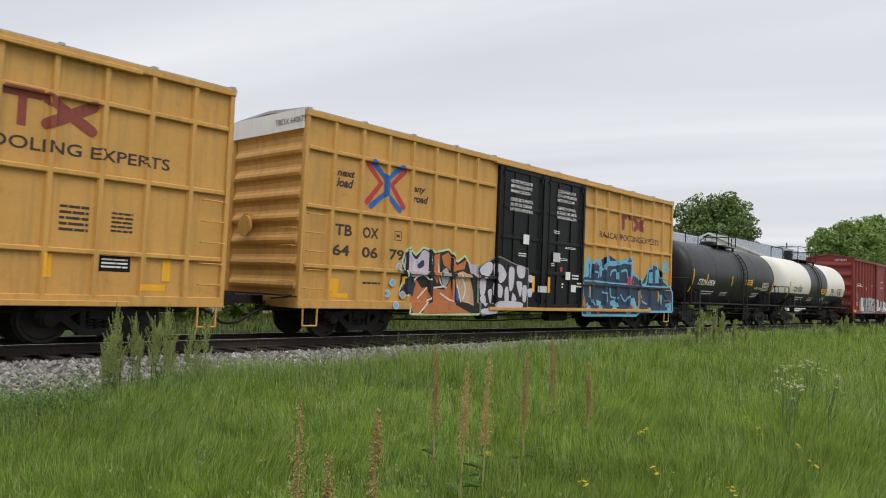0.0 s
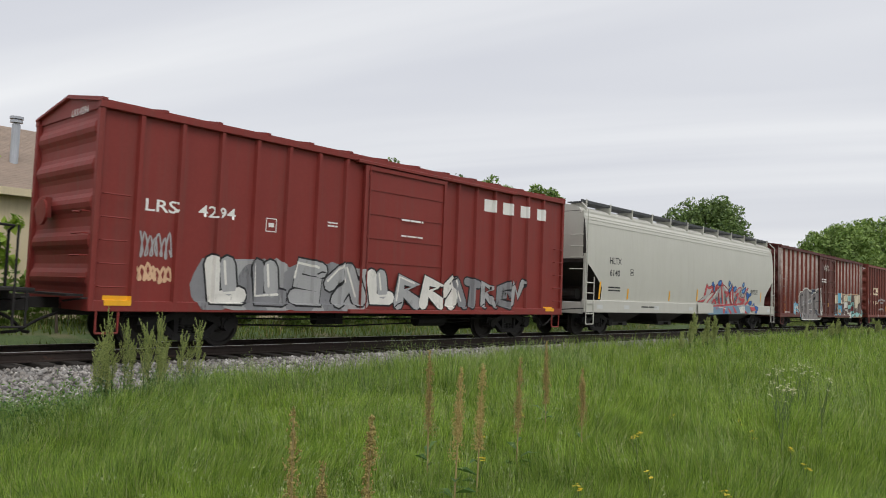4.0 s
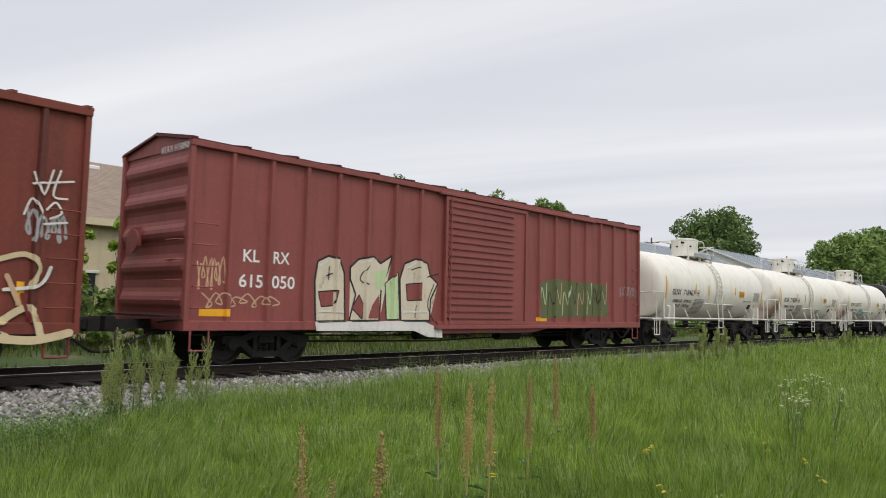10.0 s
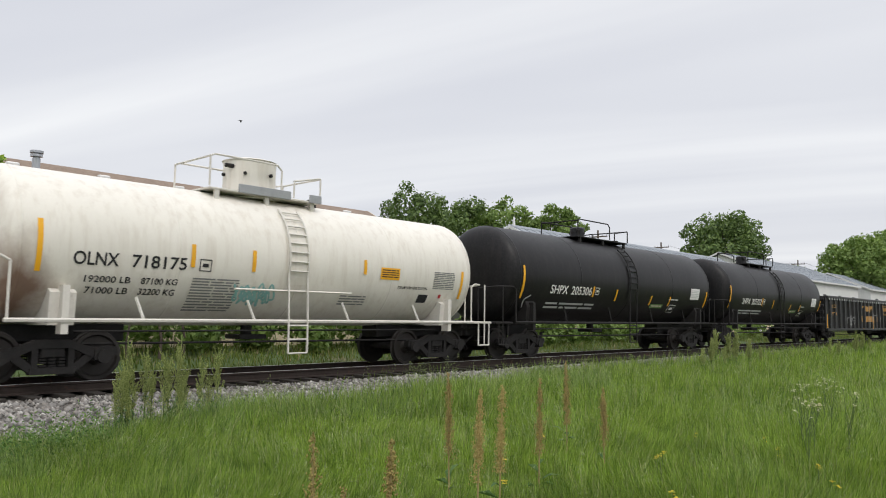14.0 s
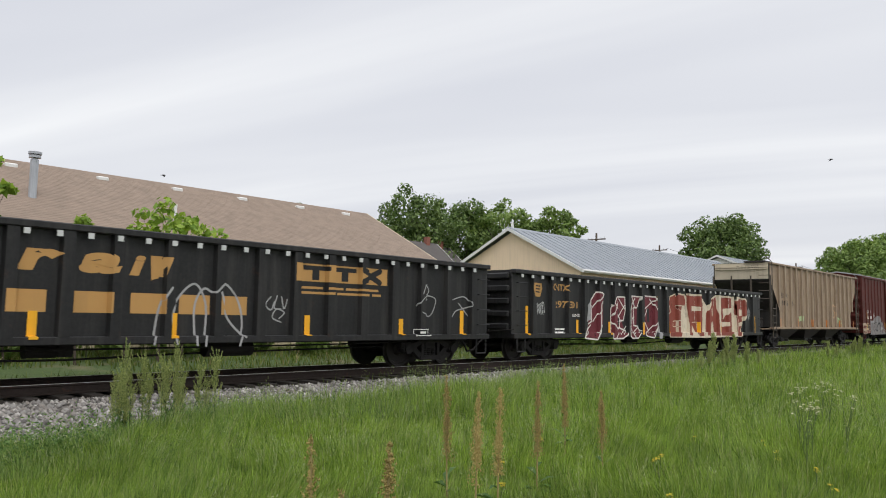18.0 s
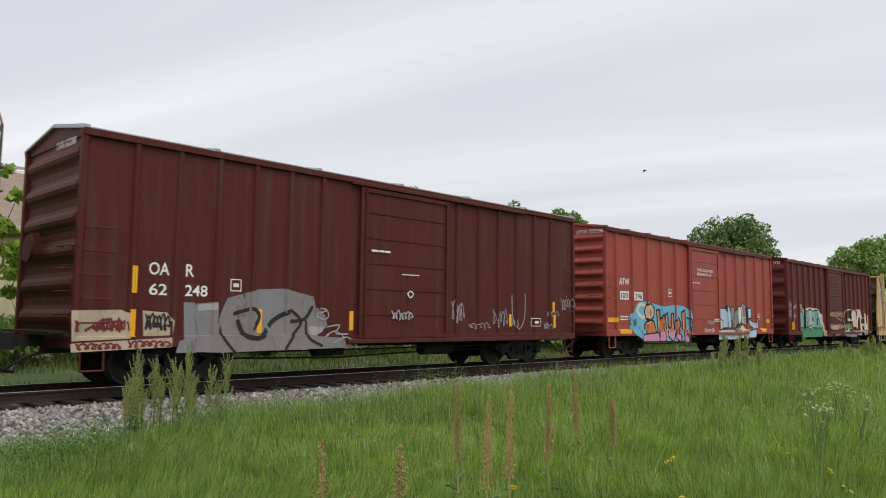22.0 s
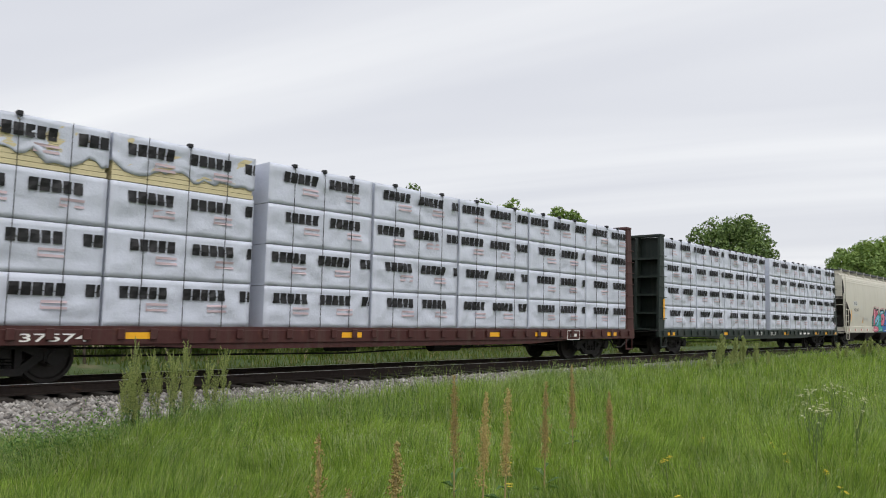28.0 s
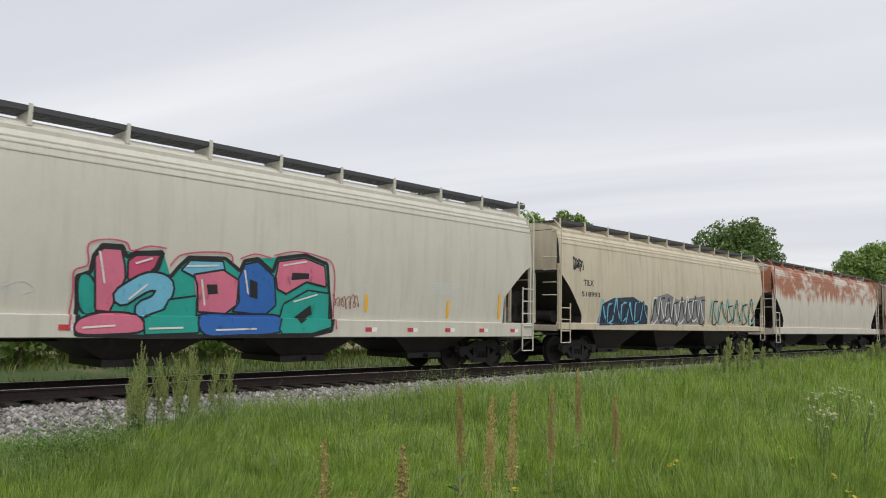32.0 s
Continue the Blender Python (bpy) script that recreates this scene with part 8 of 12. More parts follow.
gon = dict(z0=0.72, z1=2.82, mat=GONBLACK)
c, k = gondola("gondola_car", 226.94, 246.72, "black gondola with tan block lettering and scrawls", dict(gon, ribs=[-9.2, -8.2, -7.2, -6.2, -5.2, -4.2, -3.3, -2.45, -1.56, -0.69, .33, 1.37, 2.34, 3.25, 4.2, 5.2, 6.2, 7.2, 8.2, 9.2]))
TANBLOCK = flat("tan_block_paint", (0.48, 0.27, 0.09))
letter(c, k, "GNTX", -9.0, -8.1, 2.1, 2.3, TANBLOCK), letter(c, k, "297414", -9.0, -7.6, 1.65, 1.85, TANBLOCK)
for ch, x in (("r", -2.35), ("a", -1.35), ("i", -.45), ("l", .05)):
    letter(c, k, ch, x, x + (0.72 if ch in "ra" else 0.3), 1.98, 2.36, TANBLOCK, fat=0.05, shear=0.2)
for ch, x in (("G", -2.5), ("O", -1.4), ("N", -0.4), ("D", 0.55), ("O", 1.4)):
    patch(c, k, x, x + 0.65, 1.28, 1.66, TANBLOCK, "emblem")
patch(c, k, 3.2, 6.0, 2.06, 2.46, TANBLOCK, "emblem_board")
for x in (3.45, 4.3):
    bm = bmesh.new()
    quad(bm, x, x + .7, 2.32, 2.42), quad(bm, x + .25, x + .45, 2.1, 2.32)
    part("emblem", drape(bm, k, 0.008), GONBLACK, c)
for e, pts in ((.008, [(5.15, 2.4), (5.75, 2.12)]), (.009, [(5.75, 2.4), (5.15, 2.12)])):
    part("emblem", drape(ribbon(bmesh.new(), [(x, z) for x, z in pts], 0.14), k, e), GONBLACK, c)
bars(c, k, 3.4, 5.8, 1.75, 1.98, 2, TANBLOCK, 90), frame_box(c, k, 6.95, 7.5, .82, 1.0)
pc = block(c, k, 0, [(-0.03, 1.91), (-0.06, 2.37), (0.17, 2.37), (0.11, 1.95)], TANBLOCK, None, 0, label="tan letter remnant crossed by sprayed tags")
stroke(pc, k, 1, [(0.51, 0.71), (0.38, 1.28), (0.65, 1.75), (0.91, 1.86), (1.12, 1.43), (1.1, 0.67)], 0.045, S_["silver"])
stroke(pc, k, 2, [(0.92, 0.68), (0.87, 1.43), (1.05, 1.79), (1.28, 1.73), (1.52, 1.91), (1.83, 1.58), (1.95, 1.08), (1.86, 0.66)], 0.045, S_["silver"])
stroke(pc, k, 3, [(0.05, 0.71), (0.15, 1.41), (0.35, 1.78)], 0.045, S_["silver"])
stroke(pc, k, 4, [(1.4, 1.73), (1.61, 1.2), (2, 0.83)], 0.045, S_["silver"])
stroke(pc, k, 5, [(2.63, 1.68), (2.5, 1.52), (2.64, 1.4), (2.72, 1.58)], 0.03, S_["silver"])
stroke(pc, k, 6, [(2.79, 1.71), (2.72, 1.45), (2.89, 1.43)], 0.03, S_["silver"])
stroke(pc, k, 7, [(2.9, 1.69), (2.97, 1.43), (3.05, 1.64)], 0.03, S_["silver"])
stroke(pc, k, 8, [(2.91, 1.14), (2.68, 1.24), (2.78, 1.42), (2.98, 1.35), (2.85, 1.22)], 0.03, S_["silver"])
stroke(pc, k, 9, [(7.18, 1.91), (7.3, 2.15), (7.48, 1.99), (7.27, 1.75)], 0.03, S_["silver"])
stroke(pc, k, 10, [(7.03, 1.59), (7.31, 1.85), (7.74, 1.77), (7.54, 1.34), (7.16, 1.43)], 0.03, S_["silver"])
stroke(pc, k, 11, [(8.41, 1.79), (8.88, 1.88), (9.13, 1.64), (8.56, 1.49), (8.38, 1.28)], 0.03, S_["silver"])
stroke(pc, k, 12, [(8.65, 1.7), (9.04, 1.36)], 0.03, S_["silver"])
for i, (a, b) in enumerate(((-5.5, -4.5), (-4.6, -3.8))):
    scrawl(c, k, a, b, 0.85, 1.75, S_["silver"], 91 + i, 0.035, 5)
strips(c, k, [(-9.6, 0.9, 1.7), (-6.0, .9, 1.3), (-2.05, .82, 1.3), (0.45, .82, 1.3), (3.6, .85, 1.3), (6.5, .85, 1.25), (8.8, .85, 1.5)], 0.15)

c, k = gondola("gondola_car", 247.87, 267.85, "black gondola with red and cream graffiti letters", dict(gon, z1=2.79, ribs=[-8.95, -7.95, -7.0, -6.05, -5.1, -4.1, -3.1, -2.1, -1.1, -.1, .9, 1.9, 2.9, 3.9, 4.9, 5.9, 6.9, 7.9, 8.9]))
letter(c, k, "GNTX", -7.99, -7.04, 2.22, 2.44, TANBLOCK), letter(c, k, "297301", -7.85, -6.43, 1.68, 1.9, TANBLOCK), bars(c, k, -7.9, -7.2, .84, 1.05, 2, WHITE, 100), letter(c, k, "GNS", -6.75, -6.3, 1.4, 1.5)
bm = bmesh.new()
bm.faces.new([bm.verts.new((-8.75 + a, 0, 2.0 + b)) for a, b in ((-.2, 0), (.2, 0), (.3, .25), (.26, .42), (-.26, .42), (-.3, .25))])
part("emblem", drape(bm, k, 0.006), TANBLOCK, c)
bars(c, k, -8.95, -8.55, 2.1, 2.38, 3, GONBLACK, 101, eps=0.009)
MR = spray("spray_oxblood", (0.15, 0.025, 0.035))
pc = block(c, k, 0, [(-6.14, 0.7), (-5.94, 1.11), (-5.55, 1.26), (-5.61, 1.98), (-5.28, 2.27), (-4.73, 2.22), (-5.08, 1.86), (-5.1, 0.9), (-5.35, 0.64)], MR, S_["white"], 0.05, label="sprayed oxblood letters crossed by white lines")
block(pc, k, 1, [(-4.29, 0.66), (-4.31, 1.68), (-4.05, 2.14), (-3.31, 2.16), (-3.27, 1.69), (-3.42, 1.31), (-3.71, 1.3), (-3.69, 1.04), (-3.24, 0.93), (-3.26, 0.8), (-3.63, 0.67)], MR, S_["white"], 0.05)
block(pc, k, 2, [(-3.07, 0.77), (-3.06, 1.72), (-2.84, 2.21), (-2.17, 2.2), (-2.41, 1.79), (-2.69, 1.78), (-2.67, 1.13), (-2.39, 1.11), (-2.21, 0.92), (-2.51, 0.67), (-2.96, 0.67)], MR, S_["white"], 0.05)
block(pc, k, 3, [(-1.9, 0.78), (-1.9, 1.76), (-1.81, 2.25), (-1.16, 2.23), (-0.91, 2.04), (-0.88, 1.17), (-1.25, 0.67), (-1.8, 0.73)], MR, S_["white"], 0.05)
block(pc, k, 4, [(-1.65, 1.79), (-1.46, 1.77), (-1.45, 1.26), (-1.65, 1.28)], GONBLACK, None, 0)
block(pc, k, 5, [(-3.89, 1.69), (-3.75, 1.72), (-3.72, 1.13), (-3.86, 1.13)], GONBLACK, None, 0)
block(pc, k, 6, [(-0.85, 1.22), (-0.73, 1.29), (-0.55, 0.79), (-0.61, 0.64), (-0.86, 0.64)], S_["silver"], None, 0)
block(pc, k, 7, [(-6.05, 1.25), (-5.94, 1.73), (-5.64, 1.92), (-5.61, 1.31)], S_["silver"], None, 0)
stroke(pc, k, 8, [(-4.29, 1.25), (-3.75, 0.82)], 0.045, S_["white"])
stroke(pc, k, 9, [(-4.15, 1.9), (-3.6, 1.26)], 0.045, S_["white"])
stroke(pc, k, 10, [(-4.01, 1.26), (-3.3, 1.88)], 0.045, S_["white"])
stroke(pc, k, 11, [(-4.24, 1.47), (-3.93, 2.07)], 0.045, S_["white"])
stroke(pc, k, 12, [(-3.76, 2.08), (-3.32, 1.71)], 0.045, S_["white"])
stroke(pc, k, 13, [(-4.09, 0.7), (-3.71, 1.1)], 0.045, S_["white"])
stroke(pc, k, 14, [(-3.58, 0.82), (-3.26, 1.1)], 0.045, S_["white"])
stroke(pc, k, 15, [(-3.02, 1.27), (-2.67, 1.44)], 0.045, S_["white"])
stroke(pc, k, 16, [(-3.01, 1.72), (-2.57, 2.14)], 0.045, S_["white"])
stroke(pc, k, 17, [(-2.84, 0.81), (-2.39, 1.06)], 0.045, S_["white"])
stroke(pc, k, 18, [(-2.81, 2.19), (-2.62, 1.79)], 0.045, S_["white"])
stroke(pc, k, 19, [(-3.03, 0.98), (-2.7, 0.68)], 0.045, S_["white"])
stroke(pc, k, 20, [(-1.85, 1.28), (-1.55, 0.92)], 0.045, S_["white"])
stroke(pc, k, 21, [(-1.84, 1.76), (-1.01, 2.17)], 0.045, S_["white"])
stroke(pc, k, 22, [(-1.76, 0.86), (-0.9, 1.29)], 0.045, S_["white"])
stroke(pc, k, 23, [(-1.46, 2.14), (-0.91, 1.67)], 0.045, S_["white"])
stroke(pc, k, 24, [(-1.86, 1.46), (-1.66, 1.77)], 0.045, S_["white"])
stroke(pc, k, 25, [(-1.33, 0.8), (-0.97, 1.1)], 0.045, S_["white"])
stroke(pc, k, 26, [(-6.09, 0.78), (-5.66, 1.14)], 0.045, S_["white"])
stroke(pc, k, 27, [(-5.55, 1.74), (-4.98, 2.14)], 0.045, S_["white"])
stroke(pc, k, 28, [(-5.52, 1.26), (-5.1, 1.63)], 0.045, S_["white"])
stroke(pc, k, 29, [(-5.35, 0.66), (-5.08, 1.14)], 0.045, S_["white"])
pc = block(c, k, 0, [(0, 0.68), (0.04, 1.5), (0.3, 1.7), (0.14, 2.03), (0.26, 2.31), (0.8, 2.45), (1.58, 2.44), (1.73, 2.36), (1.73, 2.47), (3.07, 2.47), (3.73, 2.01), (4.09, 2.31), (4.7, 2.5), (5.24, 2.5), (6.46, 2.49), (6.68, 2.3), (7.24, 2.51), (7.88, 2.44), (8.21, 2.19), (8.09, 1.6), (7.62, 1.29), (7.45, 0.67), (3.41, 0.63)], S_["cream"], None, 0, label="sprayed brick-red block letters on cream")
block(pc, k, 1, [(0.05, 0.69), (0.07, 1.5), (0.34, 1.7), (0.17, 2.03), (0.28, 2.28), (0.8, 2.41), (1.54, 2.39), (1.68, 2.16), (1.61, 1.95), (0.73, 1.94), (0.82, 1.78), (1.11, 1.72), (1.11, 1.36), (0.52, 1.31), (0.53, 1.11), (1.06, 1.1), (1.18, 0.91), (1.07, 0.68)], S_["brick"], S_["cream"], 0.03)
block(pc, k, 2, [(1.22, 1.7), (1.56, 1.79), (1.59, 0.71), (1.25, 0.7)], S_["cream"], None, 0)
block(pc, k, 3, [(1.82, 0.74), (1.75, 2.39), (3.05, 2.41), (3.36, 2.09), (3.3, 1.56), (3.09, 1.34), (3.24, 0.71), (2.77, 0.68), (2.68, 1.3), (2.15, 1.27), (2.13, 0.72)], S_["brick"], S_["cream"], 0.03)
block(pc, k, 4, [(2.13, 1.97), (2.91, 1.94), (2.91, 1.77), (2.16, 1.75)], S_["cream"], None, 0)
block(pc, k, 5, [(3.54, 0.72), (3.63, 1.64), (4.16, 2.27), (4.7, 2.44), (4.92, 0.7), (4.44, 0.71), (4.36, 1.32), (3.97, 1.27), (3.87, 0.71)], S_["brick"], S_["cream"], 0.03)
block(pc, k, 6, [(3.97, 1.64), (4.33, 1.94), (4.33, 1.57)], S_["cream"], None, 0)
block(pc, k, 7, [(4.99, 0.71), (5.02, 2.31), (5.26, 2.43), (6.43, 2.42), (6.45, 0.68)], S_["brick"], S_["cream"], 0.03)
block(pc, k, 8, [(5.44, 1.91), (6.44, 1.97), (6.44, 1.77), (5.86, 1.69), (5.45, 1.43)], S_["cream"], None, 0)
block(pc, k, 9, [(5.01, 1.3), (5.97, 1.32), (5.99, 1.14), (5.01, 1.09)], S_["cream"], None, 0)
block(pc, k, 10, [(6.83, 0.68), (6.96, 1.38), (6.66, 1.78), (6.76, 2.29), (7.24, 2.44), (7.82, 2.38), (8.12, 2.18), (8.03, 1.66), (7.62, 1.53), (7.68, 1.29), (7.39, 0.88), (7.28, 0.67)], S_["brick"], S_["cream"], 0.03)
block(pc, k, 11, [(7.1, 1.94), (7.62, 1.91), (7.62, 1.63), (7.13, 1.6)], S_["cream"], None, 0)
block(pc, k, 12, [(7.16, 1.28), (7.68, 1.36), (7.62, 1.18), (7.19, 1.11)], S_["cream"], None, 0)
stroke(pc, k, 13, [(1.17, 2.39), (1.14, 1.92)], 0.02, S_["white"])
stroke(pc, k, 14, [(2.48, 2.37), (2.51, 1.3)], 0.02, S_["white"])
stroke(pc, k, 15, [(4.46, 2.38), (4.42, 1.97)], 0.02, S_["white"])
stroke(pc, k, 16, [(5.85, 2.38), (5.8, 1.95)], 0.02, S_["white"])
stroke(pc, k, 17, [(7.5, 2.42), (7.5, 1.94)], 0.02, S_["white"])
scrawl(c, k, -8.9, -8.3, 1.4, 1.9, GREYPLATE, 105, 0.02), scrawl(c, k, 8.0, 8.7, 1.3, 2.1, S_["silver"], 106, 0.04), letter(c, k, "a", -1.05, -.75, 2.05, 2.3, TANBLOCK)
strips(c, k, [(-9.25, 0.82, 1.7), (-6.45, .84, 1.3), (-4.4, .8, 1.25), (-2.1, .8, 1.25), (0.05, .85, 1.3), (2.8, .85, 1.3), (5.0, .85, 1.3), (7.2, .85, 1.3), (9.0, .85, 1.6)], 0.13)

RIBS16 = [-6.75 + 0.9 * i for i in range(16)]
c, k = hopper("open_hopper", 269.19, 285.16, "dirty tan ribbed open-top hopper car", dict(mat=HOPBROWN, dark=HOPDARK, top=4.42, curved=False, roofed=False, walk=WALKGREY, bays=3, slope=(3.45, 1.95, 1.35), sillz=(1.0, 1.12), ribs=RIBS16, endtop=HOPTAN, postmat=SOOTPOST, ribmat=HOPRIB))
end_mark(c, k["half"] - .04, "FURX 818565", 0.2, 4.12, 0.2, DARKTXT)
part("end_canopy", bev(B(-k["half"] - .1, -k["half"] + .7, -1.3, -.2, 4.43, 4.5), .01), HOPDARK, c)
letter(c, k, "FU", -6.3, -5.95, 2.64, 2.9, DARKTXT), letter(c, k, "RX", -5.75, -5.33, 2.64, 2.9, DARKTXT), letter(c, k, "8185", -6.25, -5.3, 2.25, 2.5, DARKTXT), letter(c, k, "65", -4.85, -4.45, 2.25, 2.5, DARKTXT)
scrawl(c, k, -3.6, -2.9, 1.4, 1.8, S_["lime"], 110, 0.06), scrawl(c, k, -3.6, -2.9, 1.35, 1.75, S_["lime"], 111, 0.05), scrawl(c, k, 3.6, 4.2, 1.25, 1.8, S_["lime"], 112, 0.04), part("scrawl", drape(ribbon(bmesh.new(), curve_pts([(3.1, 2.4), (2.75, 2.5), (2.7, 2.2), (3.1, 2.0), (3.0, 1.7), (2.7, 1.75)]), .05), k, .006), S_["peach"], c)
strips(c, k, [(x, 1.14, 1.55) for x in (-6.75, -4.0, -1.4, 1.3, 4.0, 6.75)], 0.1, S_["orange"])
for s in (-1, 1):
    for z in (4.1, 4.2):
        part("end_brace", B(*sorted((s * 7.9, s * 8.02)), -1.35, 1.35, z - 0.03, z + 0.03), HOPTAN, c)

c, k = boxcar("boxcar", 286.40, 301.72, "dark red-brown boxcar with silver graffiti", dict(z0=0.75, z1=4.65, rise=0.28, side=RED_E, roof=GALV, door=(-1.39, 1.79), ribs=[-6.67, -5.82, -4.97, -4.13, -3.26, -2.39, 2.1, 3.0, 3.85, 4.7, 5.55, 6.4], style="slide", ridges=6, seam=2.4, rib=0.06))
letter(c, k, "OA", -6.35, -5.95, 2.1, 2.34), letter(c, k, "R", -5.62, -5.45, 2.1, 2.34), letter(c, k, "62", -6.33, -5.98, 1.72, 1.94), letter(c, k, "248", -5.62, -5.15, 1.72, 1.94), frame_box(c, k, -4.65, -4.4, 1.85, 2.1)
DULLSILVER, DIRTYCREAM = spray("spray_dull_silver", (0.28, 0.275, 0.275)), spray("spray_dirty_cream", (0.50, 0.40, 0.29))
pc = block(c, k, 0, [(-5.73, 0.66), (-5.61, 0.94), (-5.35, 1.09), (-5.37, 1.58), (-4.9, 1.63), (-4.88, 1.27), (-4.7, 1.71), (-4.53, 1.74), (-4.54, 1.4), (-3.99, 1.91), (-3.36, 1.95), (-3.35, 1.54), (-3.0, 1.79), (-2.58, 1.8), (-2.52, 1.56), (-2.25, 1.39), (-2.19, 1.17), (-2.5, 0.93), (-1.84, 0.89), (-1.38, 0.66), (-3.51, 0.64), (-4.79, 0.62)], DULLSILVER, None, 0, label="sprayed silver letters with grey shading")
block(pc, k, 1, [(-3.99, 1.91), (-3.36, 1.95), (-3.35, 1.55), (-3.97, 1.52)], S_["grey"], None, 0)
block(pc, k, 2, [(-5.78, 0.64), (-5.72, 0.86), (-5.37, 0.95), (-5.37, 0.63)], S_["grey"], None, 0)
block(pc, k, 3, [(-5.64, 1.6), (-5.4, 1.6), (-5.39, 1.09), (-5.61, 1.01)], S_["grey"], None, 0)
block(pc, k, 4, [(-5.35, 1.56), (-4.93, 1.6), (-4.94, 1.47), (-5.33, 1.44)], S_["silver"], None, 0)
block(pc, k, 5, [(-5.2, 1.35), (-5.14, 1.37), (-5.11, 0.96), (-5.24, 0.95)], S_["grey"], None, 0)
block(pc, k, 6, [(-2.7, 1.15), (-2.23, 1.13), (-2.5, 0.94), (-2.67, 0.98)], S_["silver"], None, 0)
stroke(pc, k, 7, [(-4.88, 1.24), (-4.8, 0.93), (-4.52, 0.61)], 0.06, S_["black"])
stroke(pc, k, 8, [(-4.54, 1.4), (-4.11, 1.5), (-3.96, 1.34), (-4.09, 1.08)], 0.08, S_["black"])
stroke(pc, k, 9, [(-4.46, 1.24), (-4.29, 0.96), (-3.9, 0.92), (-3.65, 1.25), (-3.24, 1.46)], 0.10, S_["black"])
stroke(pc, k, 10, [(-3.19, 1.5), (-2.91, 1.25), (-3.12, 0.95), (-3.31, 0.67)], 0.07, S_["black"])
stroke(pc, k, 11, [(-3.19, 1.25), (-2.83, 1.3), (-2.63, 1.56)], 0.08, S_["black"])
stroke(pc, k, 12, [(-2.78, 1.25), (-2.73, 0.91), (-2.37, 0.72)], 0.06, S_["black"])
stroke(pc, k, 13, [(-4.7, 1.67), (-4.82, 1.4), (-4.91, 1.01)], 0.05, S_["grey"])
stroke(pc, k, 14, [(-3.87, 1.25), (-3.62, 0.92), (-3.51, 0.65)], 0.06, S_["grey"])
stroke(pc, k, 15, [(-5.36, 1.31), (-5.3, 0.93), (-5.45, 0.67)], 0.05, S_["grey"])
stroke(pc, k, 16, [(-2.47, 1.54), (-2.24, 1.52), (-2.17, 1.36), (-2.35, 1.29), (-2.49, 1.41), (-2.24, 1.49)], 0.03, S_["silver"])
stroke(pc, k, 17, [(-2.21, 1.13), (-1.85, 1.17), (-1.96, 0.99), (-1.62, 0.97)], 0.03, S_["silver"])
stroke(pc, k, 18, [(-2.06, 0.77), (-1.67, 0.9), (-1.38, 0.7)], 0.03, S_["silver"])
stroke(pc, k, 19, [(-2.29, 0.91), (-1.96, 1.04), (-1.75, 0.87)], 0.03, S_["silver"])
cream = block(c, k, 0, [(-7.7, 1.41), (-6.84, 1.44), (-6.67, 1.37), (-6.65, 0.92), (-7.67, 0.88)], DIRTYCREAM, None, 0, label="cream sprayed panel with dark scribbles")
block(cream, k, 1, [(-6.43, 1.43), (-5.96, 1.4), (-5.83, 1.24), (-5.86, 0.97), (-6.4, 0.96)], DIRTYCREAM, None, 0)
block(cream, k, 2, [(-7.69, 0.84), (-5.86, 0.93), (-5.87, 0.75), (-7.67, 0.69)], DIRTYCREAM, None, 0)
scrawl(c, k, -7.64, -7.32, 1.00, 1.31, S_["maroon"], 140, 0.04, eps=0.012)
scrawl(c, k, -7.32, -7.01, 1.00, 1.31, S_["maroon"], 141, 0.04, eps=0.012)
scrawl(c, k, -7.01, -6.69, 1.00, 1.31, S_["maroon"], 142, 0.04, eps=0.012)
scrawl(c, k, -6.40, -5.90, 1.00, 1.39, S_["black"], 143, 0.045, eps=0.012)
scrawl(c, k, -7.61, -6.80, 0.71, 0.85, S_["maroon"], 144, 0.045, eps=0.012)
scrawl(c, k, -6.74, -5.89, 0.73, 0.89, S_["maroon"], 145, 0.045, eps=0.012)
scrawl(c, k, -0.32, 0.40, 1.27, 1.55, S_["silver"], 146, 0.04)
for i, (a, b, za, zb, w) in enumerate(((1.90, 2.43, 1.12, 1.89, 0.030), (2.58, 3.53, 1.02, 1.28, 0.025), (3.57, 4.31, 1.07, 1.71, 0.030), (4.36, 4.82, 1.12, 1.39, 0.020), (6.03, 6.44, 1.00, 1.29, 0.025), (6.95, 7.66, 1.62, 2.10, 0.030), (6.15, 6.86, 1.41, 1.65, 0.020))):
    scrawl(c, k, a, b, za, zb, S_["silver"], 122 + i, w, 5)
part("scrawl", drape(ribbon(bmesh.new(), curve_pts([(4.48, 2.04), (4.53, 1.39), (4.79, 1.06), (5.08, 1.4), (5.11, 2.12)]), .03), k, .006), S_["silver"], c)
bars(c, k, -1.0, -.4, 2.9, 3.0, 1, WHITE, 130), bars(c, k, 0, .6, 2.4, 2.45, 1, WHITE, 131), frame_box(c, k, 5.4, 5.9, 1.15, 1.4), part("placard", drape(ribbon(bmesh.new(), curve_pts([(.2, 1.95), (.3, 2.02), (.4, 1.95), (.3, 1.86), (.2, 1.95)], 4), .03), k, .006), WHITE, c)
strips(c, k, [(-6.62, 1.75, 2.25), (-6.62, .95, 1.45), (-3.95, 1.0, 1.5), (-1.5, 1.05, 1.5), (4.4, 1.15, 1.5), (6.6, 1.1, 1.5), (6.55, 1.6, 1.9)], 0.12)
for x in (-5.2, -2.3, 1.8, 4.6):
    part("roof_vent", bev(B(x - .35, x + .35, -.6, -.1, 4.83, 4.9), .02), STEEL, c)

